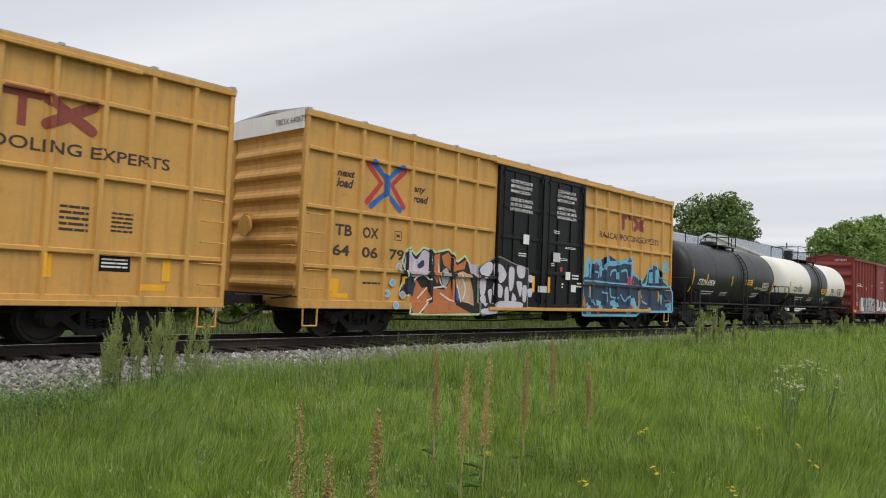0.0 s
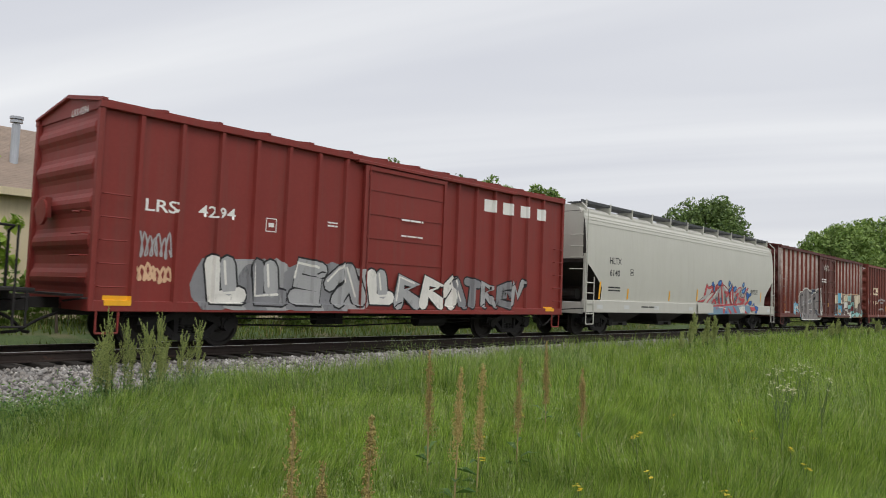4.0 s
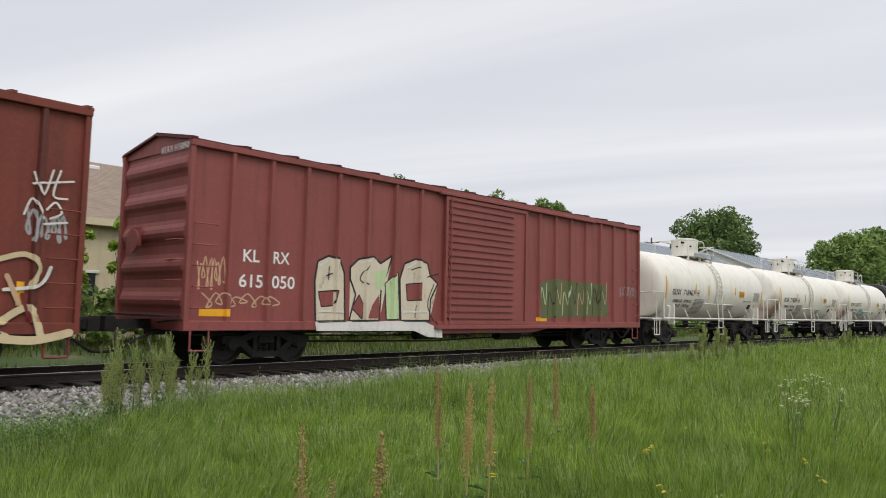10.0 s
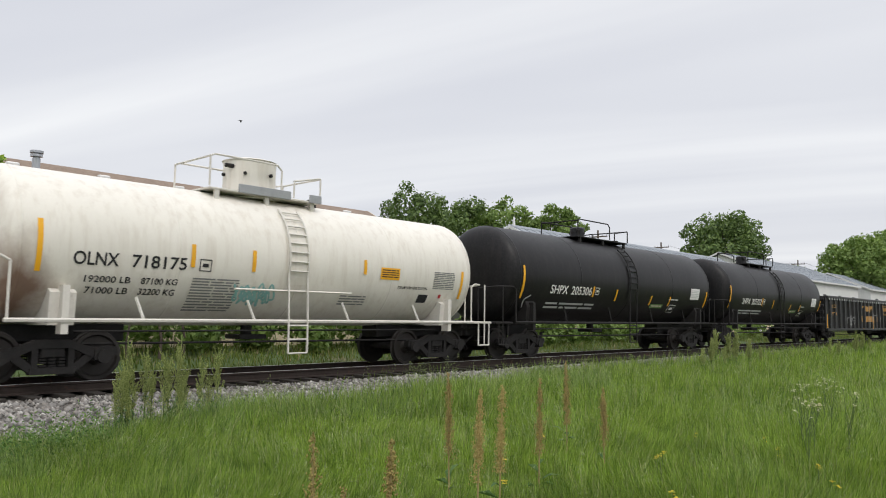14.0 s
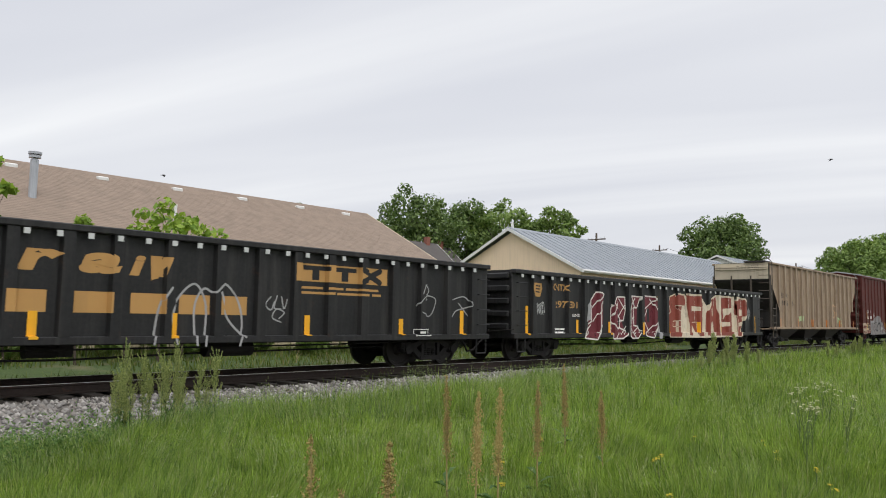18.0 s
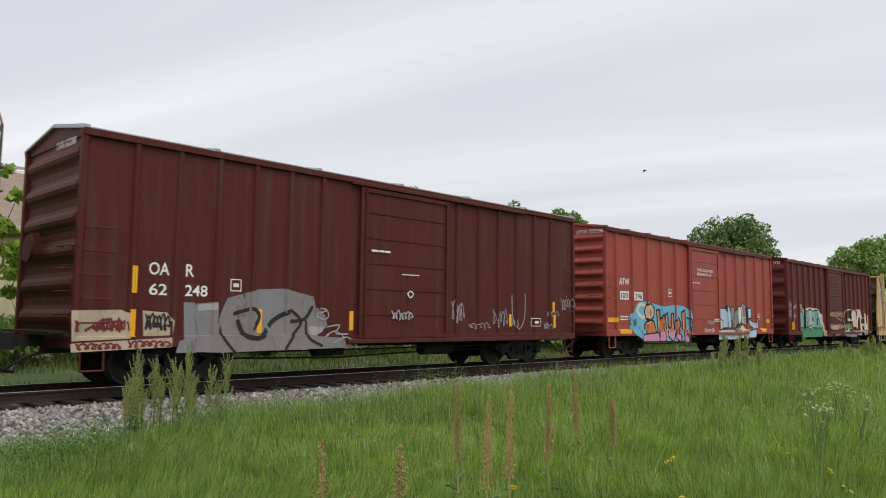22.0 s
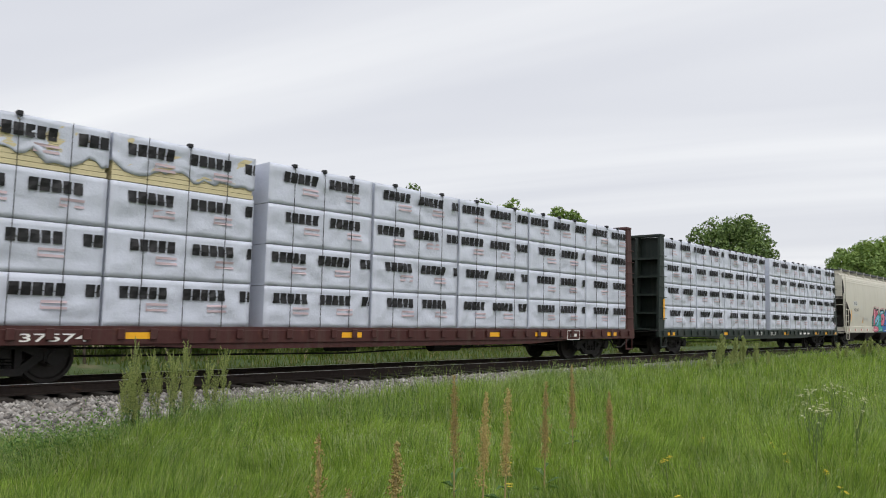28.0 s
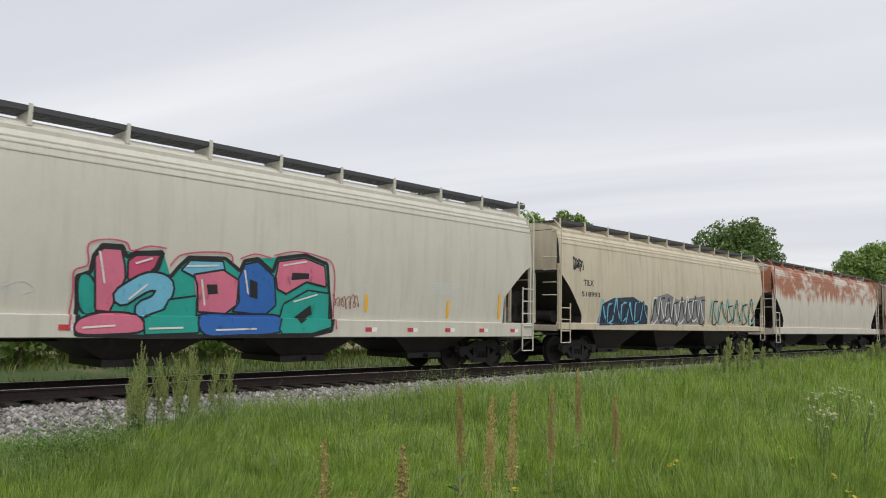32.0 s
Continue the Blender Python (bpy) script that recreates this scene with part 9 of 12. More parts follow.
end_mark(c, k["half"], "OAR 62248", -0.35, 4.38, 0.20, WHITE)
c, k = boxcar("boxcar", 303.67, 318.95, "orange-red boxcar with blue and pink graffiti", dict(z0=0.82, z1=4.58, rise=0.22, side=RED_F, roof=RED_F, chord=RED_E, door=(-1.45, 1.52), ribs=[-6.94, -5.83, -4.71, -3.61, -2.47, 2.3, 3.4, 4.5, 5.6, 6.7], style="slide", ridges=8, seam=1.5, rib=0.08))
letter(c, k, "ATW", -6.7, -6.0, 2.62, 2.86)
for x, t in ((-6.66, "100"), (-5.65, "396")):
    patch(c, k, x, x + 0.6, 2.1, 2.4, WHITE, "number_panel"), letter(c, k, t, x + .06, x + .54, 2.15, 2.35, BLACK, eps=0.009)
PK2 = spray("spray_candy", (0.62, 0.26, 0.42))
pc = block(c, k, 0, [(-6.04, 1.49), (-5.65, 1.76), (-5.38, 2.01), (-4.76, 2.07), (-4.19, 2), (-3.38, 1.91), (-2.53, 1.99), (-1.47, 1.87), (-1.23, 1.4), (-1.37, 0.78), (-2.07, 0.61), (-4.73, 0.64), (-5.45, 0.78), (-5.94, 1.03)], S_["sky"], None, 0, soft=True, label="sprayed orange and pink letters on sky blue")
stroke(pc, k, 1, [(-4.76, 1.89), (-5.23, 1.96), (-5.44, 1.69), (-5.08, 1.48), (-4.93, 1.53)], 0.12, S_["cream"])
block(pc, k, 2, [(-4.96, 1.71), (-4.81, 1.95), (-4.45, 2.01), (-4.2, 1.84), (-4.24, 1.52), (-4.53, 1.34), (-4.83, 1.44)], S_["peach"], S_["black"], 0.08)
block(pc, k, 3, [(-4.68, 1.69), (-4.46, 1.77), (-4.48, 1.59), (-4.65, 1.55)], S_["sky"], S_["black"], 0.04)
block(pc, k, 4, [(-4.98, 1.21), (-4.67, 1.41), (-4.23, 1.36), (-4.09, 0.99), (-4.39, 0.86), (-4.92, 0.88)], ORG, S_["black"], 0.07)
block(pc, k, 5, [(-5.15, 0.86), (-4.03, 0.93), (-3.89, 0.6), (-5.2, 0.6)], PK2, S_["black"], 0.05)
block(pc, k, 6, [(-4.03, 1.78), (-3.78, 1.79), (-3.76, 1.38), (-3.53, 1.69), (-3.38, 1.54), (-3.63, 1.17), (-3.4, 0.61), (-3.67, 0.58), (-3.83, 0.87), (-3.91, 0.61)], ORG, S_["black"], 0.08)
block(pc, k, 7, [(-3.86, 0.93), (-3.54, 0.99), (-3.42, 0.64), (-3.67, 0.61), (-3.92, 0.64)], PK2, None, 0)
block(pc, k, 8, [(-3.34, 1.6), (-3.14, 1.69), (-3.11, 1.11), (-2.88, 1.11), (-2.86, 1.63), (-2.67, 1.66), (-2.64, 0.91), (-2.84, 0.58), (-3.24, 0.78)], ORG, S_["black"], 0.08)
block(pc, k, 9, [(-3.26, 0.92), (-2.65, 1.01), (-2.84, 0.61), (-3.23, 0.8)], PK2, None, 0)
block(pc, k, 10, [(-2.56, 1.37), (-2.26, 1.52), (-2.04, 1.24), (-2.24, 1.03), (-2.42, 1.03), (-2.34, 0.85), (-2.12, 0.78), (-2.22, 0.55), (-2.59, 0.72)], ORG, S_["black"], 0.08)
block(pc, k, 11, [(-2.57, 0.85), (-2.23, 0.82), (-2.22, 0.58), (-2.56, 0.72)], PK2, None, 0)
block(pc, k, 12, [(-2, 1.71), (-1.7, 1.82), (-1.66, 0.97), (-1.48, 0.56), (-1.87, 0.53)], ORG, S_["black"], 0.08)
block(pc, k, 13, [(-1.88, 0.91), (-1.64, 0.94), (-1.49, 0.57), (-1.85, 0.55)], PK2, None, 0)
stroke(pc, k, 14, [(-3.97, 1.7), (-3.89, 1.11)], 0.035, S_["cream"])
stroke(pc, k, 15, [(-3.28, 1.57), (-3.21, 0.98)], 0.035, S_["cream"])
stroke(pc, k, 16, [(-2.76, 1.61), (-2.74, 1.05)], 0.035, S_["cream"])
stroke(pc, k, 17, [(-1.91, 1.65), (-1.83, 1.04)], 0.035, S_["cream"])
stroke(pc, k, 18, [(-2.48, 1.35), (-2.25, 1.43)], 0.035, S_["cream"])
stroke(pc, k, 19, [(-4.76, 1.87), (-4.45, 1.92)], 0.035, S_["cream"])
stroke(pc, k, 20, [(-4.86, 1.25), (-4.53, 1.33)], 0.035, S_["cream"])
stroke(pc, k, 21, [(-1.55, 1.52), (-1.32, 1.39), (-1.4, 0.9)], 0.06, S_["black"])
stroke(pc, k, 22, [(-1.36, 0.83), (-1.14, 0.8)], 0.08, S_["black"])
stroke(pc, k, 23, [(-5.37, 1.11), (-5.26, 0.94), (-5.34, 0.87)], 0.03, S_["black"])
PALE, SAGE, MAUVE = spray("spray_pale_blue", (0.42, 0.56, 0.66)), spray("spray_sage_grey", (0.24, 0.26, 0.22)), spray("spray_mauve", (0.30, 0.18, 0.18))
pc = block(c, k, 0, [(1.25, 1), (2.9, 1), (3.55, 0.65), (3.5, 0.6), (1.3, 0.6)], PALE, None, 0, "sprayed pale blue and grey block letters")
block(pc, k, 1, [(1.35, 1), (1.5, 1.3), (1.75, 1.5), (2.1, 1.45), (2.2, 1.1), (1.85, 1.05)], S_["cream"], S_["black"], 0.05)
block(pc, k, 2, [(1.65, 1.95), (2.25, 1.95), (2.3, 1.1), (1.9, 1.1), (1.95, 1.4), (1.65, 1.5)], PALE, S_["black"], 0.05)
block(pc, k, 3, [(2.25, 2.05), (2.45, 2.1), (2.7, 1.95), (2.8, 1.65), (2.8, 1.1), (2.4, 1.1), (2.3, 1.25)], PALE, S_["black"], 0.05)
block(pc, k, 4, [(2.75, 2), (3.15, 2.05), (3.15, 1.7), (2.95, 1.4), (2.8, 1.4)], SAGE, S_["black"], 0.05)
block(pc, k, 5, [(2.85, 1.1), (3.15, 1.4), (3.15, 1.75), (3.5, 2.05), (3.6, 1.85), (3.55, 1.45), (3.45, 1.1)], SAGE, S_["black"], 0.05)
block(pc, k, 6, [(3.55, 2.05), (3.85, 2.05), (3.95, 1.7), (3.85, 1.35), (3.6, 1.2)], S_["white"], S_["black"], 0.05)
block(pc, k, 7, [(3.85, 2.05), (4.1, 2.2), (4.35, 2.15), (4.45, 1.75), (4.45, 1.3), (4.25, 1.25), (3.9, 1.3), (3.95, 1.7)], PALE, S_["black"], 0.05)
block(pc, k, 8, [(4, 2.15), (4.1, 2.15), (4.3, 2.1), (4.4, 1.75), (4.45, 1.3), (4.1, 1.35)], MAUVE, None, 0)
block(pc, k, 9, [(4.45, 2), (5.05, 2), (5.05, 1.55), (4.8, 1.55), (4.55, 1.45)], PALE, S_["black"], 0.05)
block(pc, k, 10, [(4.75, 1.5), (5.3, 1.35), (5.45, 1.25), (5.3, 1.1), (4.85, 1.2)], PALE, S_["black"], 0.05)
block(pc, k, 11, [(5.3, 1.35), (5.65, 1.3), (5.65, 1.1), (5.25, 1.05)], PALE, None, 0)
block(pc, k, 12, [(5.75, 1.55), (5.9, 1.5), (5.85, 1.15), (5.7, 1.15)], PALE, S_["black"], 0.08)
block(pc, k, 13, [(3.25, 1.1), (3.55, 1.2), (3.75, 1.1), (3.7, 0.95), (3.2, 0.95)], SAGE, S_["black"], 0.04)
block(pc, k, 14, [(3.75, 1.1), (4, 1.25), (4.35, 1.1), (4.4, 0.95), (3.75, 0.95)], S_["cream"], S_["black"], 0.03)
block(pc, k, 15, [(3.75, 0.95), (4.45, 0.9), (4.45, 0.6), (3.75, 0.65)], S_["cream"], None, 0)
block(pc, k, 16, [(4.45, 0.95), (5.45, 1.05), (5.45, 0.8), (5.35, 0.65), (4.5, 0.65)], PALE, S_["black"], 0.04)
block(pc, k, 17, [(2.9, 0.95), (3.75, 0.95), (3.75, 0.65), (3.5, 0.65)], SAGE, None, 0)
block(pc, k, 18, [(3.4, 1.4), (3.6, 1.45), (3.55, 1.25), (3.3, 1.15)], S_["black"], None, 0)
block(pc, k, 19, [(4.1, 1.55), (4.35, 1.6), (4.4, 1.3), (4.1, 1.3)], MAUVE, S_["white"], 0.03)
scrawl(c, k, -.2, .8, .86, 1.1, S_["white"], 147, .03, 9), scrawl(c, k, .1, .8, 1.2, 1.45, S_["silver"], 148, .03, 8)
letter(c, k, "CLOSE AND LOCK DOORS", -.75, .75, 3.42, 3.53), letter(c, k, "BEFORE MOVING CAR", -.75, .6, 3.25, 3.36)
bars(c, k, -1.2, -.5, 2.9, 2.96, 1, WHITE, 143), frame_box(c, k, -3.05, -2.75, 2.3, 2.6), frame_box(c, k, 5.85, 6.15, 1.5, 1.75), bars(c, k, .8, 1.3, 1.35, 1.5, 2, WHITE, 144), bars(c, k, -6.65, -6.1, 1.35, 1.55, 2, WHITE, 145), scrawl(c, k, -6.1, -5.5, 1.1, 1.5, S_["black"], 146, .04)
for a, b, z in ((-7.5, -6.9, 1.3), (-6.8, -6.0, .9), (6.9, 7.3, 1.35), (6.1, 6.7, .92), (4.0, 4.7, .88)):
    patch(c, k, a, b, z, z + .16, YELSTRIP, "reflective_strip", eps=.014)

end_mark(c, k["half"], "ATW 100396", -0.35, 4.38, 0.20, WHITE)
c, k = boxcar("boxcar", 321.11, 336.49, "deep maroon boxcar with mint and cream graffiti", dict(z0=0.74, z1=4.62, rise=0.26, side=RED_G, roof=RED_G, door=(-1.48, 1.74), ribs=[-6.9, -6.0, -5.1, -4.2, -3.3, -2.4, 2.35, 3.2, 4.1, 5.0, 5.9, 6.8], style="corrugated", ridges=5, belly=0.14))
letter(c, k, "BA", -6.76, -6.3, 2.1, 2.34, S_["cream"]), letter(c, k, "YL", -5.8, -5.35, 2.1, 2.34, S_["cream"]), letter(c, k, "51", -6.76, -6.35, 1.6, 1.85, S_["cream"]), letter(c, k, "21", -5.8, -5.4, 1.6, 1.85, S_["cream"])
GRN19, AQ19 = spray("spray_bottle_green", (0.05, 0.23, 0.13)), spray("spray_sea_green", (0.20, 0.40, 0.37))
pc = block(c, k, 0, [(-5.65, 2), (-5.15, 2.1), (-4.3, 2.2), (-3.4, 2.15), (-2.75, 2.15), (-2.2, 1.65), (-2.3, 0.9), (-2.5, 0.6), (-5.55, 0.6)], S_["cream"], None, 0, "sprayed aqua and green letters with a cream edge")
block(pc, k, 1, [(-5.75, 1.1), (-4.45, 1.1), (-2.4, 1.1), (-2.35, 0.75), (-2.45, 0.6), (-5.7, 0.6)], GRN19, None, 0)
block(pc, k, 2, [(-5.75, 1.9), (-5.4, 2), (-5.2, 1.6), (-5.2, 1.1), (-5.7, 1.1)], AQ19, S_["black"], 0.07)
block(pc, k, 3, [(-5.15, 2), (-4.95, 2.05), (-4.65, 2), (-4.7, 1.15), (-5.15, 1.1)], AQ19, S_["black"], 0.07)
block(pc, k, 4, [(-4.65, 1.95), (-4.3, 2.1), (-4, 2), (-3.95, 1.7), (-4.05, 1.5), (-4.25, 1.2), (-4.7, 1.1), (-4.7, 1.6)], AQ19, S_["black"], 0.07)
block(pc, k, 5, [(-3.95, 2), (-2.8, 2.1), (-2.95, 1.7), (-2.65, 1.5), (-2.4, 1.1), (-3.9, 1.1)], AQ19, S_["black"], 0.07)
block(pc, k, 6, [(-3.35, 1.6), (-2.9, 1.6), (-2.85, 1.25), (-3.35, 1.25)], S_["navy"], S_["black"], 0.04)
block(pc, k, 7, [(-4.05, 1.7), (-3.65, 1.7), (-3.65, 1.45), (-4.05, 1.45)], S_["maroon"], None, 0)
block(pc, k, 8, [(-4.25, 1.25), (-4.05, 1.45), (-4.05, 1.1)], S_["cream"], S_["black"], 0.03)
block(pc, k, 9, [(-4.65, 1.35), (-4.35, 1.55), (-4.4, 1.45), (-4.65, 1.3)], S_["cream"], S_["black"], 0.03)
block(pc, k, 10, [(-3.45, 1.1), (-2.95, 1.25), (-3, 1.05)], S_["cream"], S_["black"], 0.03)
block(pc, k, 11, [(-2.2, 1.2), (-1.95, 1.45), (-1.9, 1.1), (-1.55, 0.65), (-2.2, 0.65)], S_["tan"], None, 0)
pc = block(c, k, 0, [(1.67, 0.9), (4.36, 0.82), (4.19, 0.55), (1.99, 0.58)], S_["silver"], None, 0, label="sprayed cream-edged dark letters with drips")
block(pc, k, 1, [(1.81, 1.29), (1.9, 1.76), (2.23, 2.08), (2.82, 2.21), (3.45, 2.1), (3.59, 1.59), (3.38, 1.18), (2.62, 0.94), (2, 0.98)], MAROONDK, S_["cream"], 0.08, soft=True)
block(pc, k, 2, [(1.93, 1.27), (2.6, 1.35), (3.37, 1.29), (3.36, 1.1), (2.48, 1.02), (1.99, 1.07)], S_["green"], None, 0)
block(pc, k, 3, [(2.45, 1.66), (2.99, 1.68), (3.36, 1.53), (2.86, 1.51)], S_["cream"], None, 0)
block(pc, k, 4, [(3.62, 2.05), (3.99, 2.24), (4.53, 1.33), (4.23, 1.1), (3.88, 1.18), (3.43, 1.91)], S_["cream"], None, 0)
block(pc, k, 5, [(4.11, 2.22), (4.62, 2.19), (5.06, 2.24), (4.71, 1.07), (4.44, 1.21), (4.58, 1.73)], MAROONDK, S_["cream"], 0.06)
block(pc, k, 6, [(4.79, 2.17), (5.06, 2.24), (4.71, 1.07), (4.51, 1.19)], S_["cream"], None, 0)
block(pc, k, 7, [(5.13, 2.04), (5.51, 2.16), (5.79, 1.65), (6.21, 2.06), (6.26, 0.96), (5.92, 0.96), (5.8, 1.35), (5.78, 0.93), (5.42, 0.93), (5.4, 1.55)], S_["cream"], None, 0)
block(pc, k, 8, [(6.33, 2.04), (6.64, 1.99), (6.8, 0.95), (6.37, 0.93)], S_["cream"], None, 0)
block(pc, k, 9, [(5.5, 1.7), (5.97, 1.71), (5.98, 1.35), (5.51, 1.34)], BLACK, S_["white"], 0.03)
stroke(pc, k, 10, [(1.55, 0.92), (1.43, 1.62), (1.61, 2.02), (1.97, 2.11)], 0.04, S_["cream"])
stroke(pc, k, 11, [(6.93, 1.21), (7.23, 1.27)], 0.05, S_["peach"])
stroke(pc, k, 12, [(2.49, 0.86), (2.58, 0.6)], 0.05, S_["tan"])
stroke(pc, k, 13, [(3.6, 0.94), (4.05, 0.88), (5.18, 0.9), (6.64, 0.86)], 0.05, S_["cream"])
stroke(pc, k, 14, [(5.18, 0.87), (5.27, 0.58)], 0.04, S_["white"])
stroke(pc, k, 15, [(5.98, 0.87), (6.05, 0.59)], 0.04, S_["white"])
stroke(pc, k, 16, [(4.52, 0.93), (3.91, 0.63)], 0.06, S_["green"])
stroke(pc, k, 17, [(0.11, 2), (0.63, 2.06), (0.86, 1.98), (0.93, 1.65)], 0.03, S_["pink"])
stroke(pc, k, 18, [(0.03, 1.71), (0.45, 1.59), (0.99, 1.54)], 0.03, S_["peach"])
stroke(pc, k, 19, [(1.98, 0.79), (3.32, 0.75)], 0.05, S_["lime"])
block(pc, k, 60, [(-1, 1.2), (0.15, 1.25), (0.15, 1), (-1, 1)], S_["tan"], None, 0)
for i in range(6):
    patch(c, k, -1.6 + i * 1.5, -.7 + i * 1.5, .66, .84, S_[("green", "cream", "grey", "pink", "cream", "green")[i]], "sprayed_patch", eps=.003)
scrawl(c, k, -7.4, -6.7, 1.2, 2.6, S_["lilac"], 152, .03), scrawl(c, k, -1.2, 1.4, 1.7, 2.0, S_["peach"], 153, .05), scrawl(c, k, -1.2, 1.4, 1.0, 1.3, S_["tan"], 154, .08), frame_box(c, k, 5.3, 5.8, 1.3, 1.6)
strips(c, k, [(-4.2, 1.0, 1.5), (2.6, 1.0, 1.5), (4.2, 1.0, 1.5), (6.8, 1.2, 1.9), (-6.95, 1.0, 1.4)], 0.12)

end_mark(c, k["half"], "BAYL 5121", -0.35, 4.38, 0.20, WHITE)
c, k = flatcar("stake_flatcar", 338.25, 358.43, "empty yellow bulkhead flatcar with rusty stakes", dict(z0=0.58, deck=1.15, top=4.55, mat=FLATYEL, deckmat=BULKRUST, thick=0.9, inside=BULKRUST, shelves=(2.2, 3.45), bulk_label="rust-stained yellow bulkhead"))
for x, ht in ((-8.24, 4.85), (-4.3, 4.8), (-1.95, 4.75), (2.1, 4.75), (4.55, 4.8), (7.2, 4.8)):
    for s in (-1, 1):
        m = FLATYEL if x < -8 else STAKE
        st = part("stake", bev(B(x - .1, x + .1, *sorted((s * (HW - .01), s * (HW - .2))), 1.15, ht + random.Random(int(x * 10) + s).uniform(-.1, .1)), .015), m, c, "tall rusty steel stake")
        part("stake_shoe", bev(B(x - .16, x + .16, *sorted((s * (HW + .02), s * (HW - .26))), 1.15, 1.32), .02), FLATYEL, st)
for i in range(22):
    x = -8.7 + i * .82
    part("cross_bearer", bev(B(x - .06, x + .06, -HW + .2, HW - .2, 1.15, 1.2), .01), FLATYEL, c)
letter(c, k, "TTJX", -5.38, -4.4, .68, .86), letter(c, k, "81681", -3.9, -2.88, .68, .86)



def bundle_mesh(length, depth, height, seed, torn=False):
    """A wrapped lumber pack: a box with soft, creased faces."""
    rnd = random.Random(seed)
    bm = bmesh.new()
    nx, nz = 26, 9
    noff = Vector((rnd.uniform(0, 50), 3, rnd.uniform(0, 50)))

    def bulge(x, z):
        e = min(1, min(x + length / 2, length / 2 - x, z, height - z) / 0.07)
        f = noise.noise(Vector((x * 2.2 + z * 1.5, 0, z * 3.0)) + noff) * 0.030 + noise.noise(Vector((x * 6 - z * 4, 0, z * 4)) + noff) * 0.018 + abs(noise.noise(Vector((x * 3.1 + z * 5, 2, z * 2)) + noff)) * -0.022
        return (0.004 + f * 1.15) * max(0, e)
    def rise(i, j):
        # a torn wrap hangs only over the upper part, with a ragged hem
        if not torn:
            return height * j / nz
        hem = height * (0.24 + 0.26 * noise.noise(Vector((i * .45, 1, 0)) + noff))
        return hem + (height - hem) * j / nz
    for s in (-1, 1):
        g = [[bm.verts.new((-length / 2 + length * i / nx, s * (depth / 2 + bulge(-length / 2 + length * i / nx, height * j / nz) * 1.5), rise(i, j))) for i in range(nx + 1)] for j in range(nz + 1)]
        for j in range(nz):
            for i in range(nx):
                q = (g[j][i], g[j][i + 1], g[j + 1][i + 1], g[j + 1][i])
                bm.faces.new(q if s < 0 else q[::-1])
        if s < 0:
            a = g
    b = g
    for j in (0, nz):
        for i in range(nx):
            q = (a[j][i], a[j][i + 1], b[j][i + 1], b[j][i])
            bm.faces.new(q[::-1] if j == 0 else q)
    for i in (0, nx):
        for j in range(nz):
            q = (a[j][i], b[j][i], b[j + 1][i], a[j + 1][i])
            bm.faces.new(q[::-1] if i == 0 else q)
    return bm, lambda x, z: -depth / 2 - bulge(x, z) * 1.5


BUNDLES = []


def lumber_bundle(x, y, z, length, depth, height, seed, car_x, torn=False):
    """A pack of lumber in printed white wrap with dark straps; its maker's name shows as plain blocks."""
    rnd = random.Random(seed)
    wrap, face = bundle_mesh(length, depth, height, seed, torn)
    th = part("wrapped_lumber", wrap, WRAP, None)
    if torn:
        for n in range(9):
            zb = 0.01 + n * (height - .05) / 9
            part("board", B(-length / 2 + .02, length / 2 - .02 - .03 * (n % 2), -depth / 2 + .02, depth / 2 - .02, zb, zb + (height - .05) / 9 - .008), LUMBER, th)
    for f in th.data.polygons:
        f.use_smooth = abs(f.normal.y) > 0.7
    tagged(th, "yellow lumber under torn white printed film" if torn else "stacked lumber in creased white printed film", "lumber", "wrapped lumber on the flatcars", "")
    ph = rnd.uniform(0, 0.5)
    xx = -length / 2 + ph
    while y < 0 and xx < length / 2 - 0.1:
        # one printed word: five blocks on a thin common line
        z0, word = height * .58, bmesh.new()
        last = xx
        for i, w in enumerate((.152, .157, .152, .14, .147)):
            a = xx + i * .182
            b = min(a + w, length / 2 - .02)
            if a < length / 2 - .05:
                for m in range(3):
                    for n in range(3):
                        quad(word, a + (b - a) * m / 3, a + (b - a) * (m + 1) / 3, z0 + .22 * n / 3, z0 + .22 * (n + 1) / 3)
                if i:
                    quad(word, last, a, z0 + .073, z0 + .088)
                last = b
        bmesh.ops.remove_doubles(word, verts=list(word.verts), dist=1e-4)
        for v in word.verts:
            v.co.y = face(v.co.x, v.co.z) - .026
        part("printed_word", word, WRAPINK, th)
        a, b = xx + .5, min(xx + .92, length / 2 - .03)
        if b > a + .05:
            note = bmesh.new()
            quad(note, a, b, height * .32, height * .32 + .045), quad(note, a, b, height * .44, height * .44 + .045), quad(note, a, a + .012, height * .32 + .045, height * .44)
            for v in note.verts:
                v.co.y = face(v.co.x, v.co.z) - .026
            part("printed_note", note, WRAPRED, th)
        xx += 1.22
    for f in (0.22, 0.5, 0.78):
        a = -length / 2 + length * f
        part("strap", prism(bmesh.new(), [(-depth / 2 - .052, -.006), (-depth / 2 - .045, -.006), (-depth / 2 - .045, height + .006), (-depth / 2 - .052, height + .006)], "x", a - .006, a + .006), WRAPINK, th)
        if z > 3.6 and rnd.random() < .8:
            part("corner_guard", bev(B(a - .05, a + .05, -depth / 2 - .06, -depth / 2 + .06, height - .03, height + .05), .012), BLACK, th)
    BUNDLES.append((th, car_x + x, TRACK_Y + y, RAIL + z))
    return th


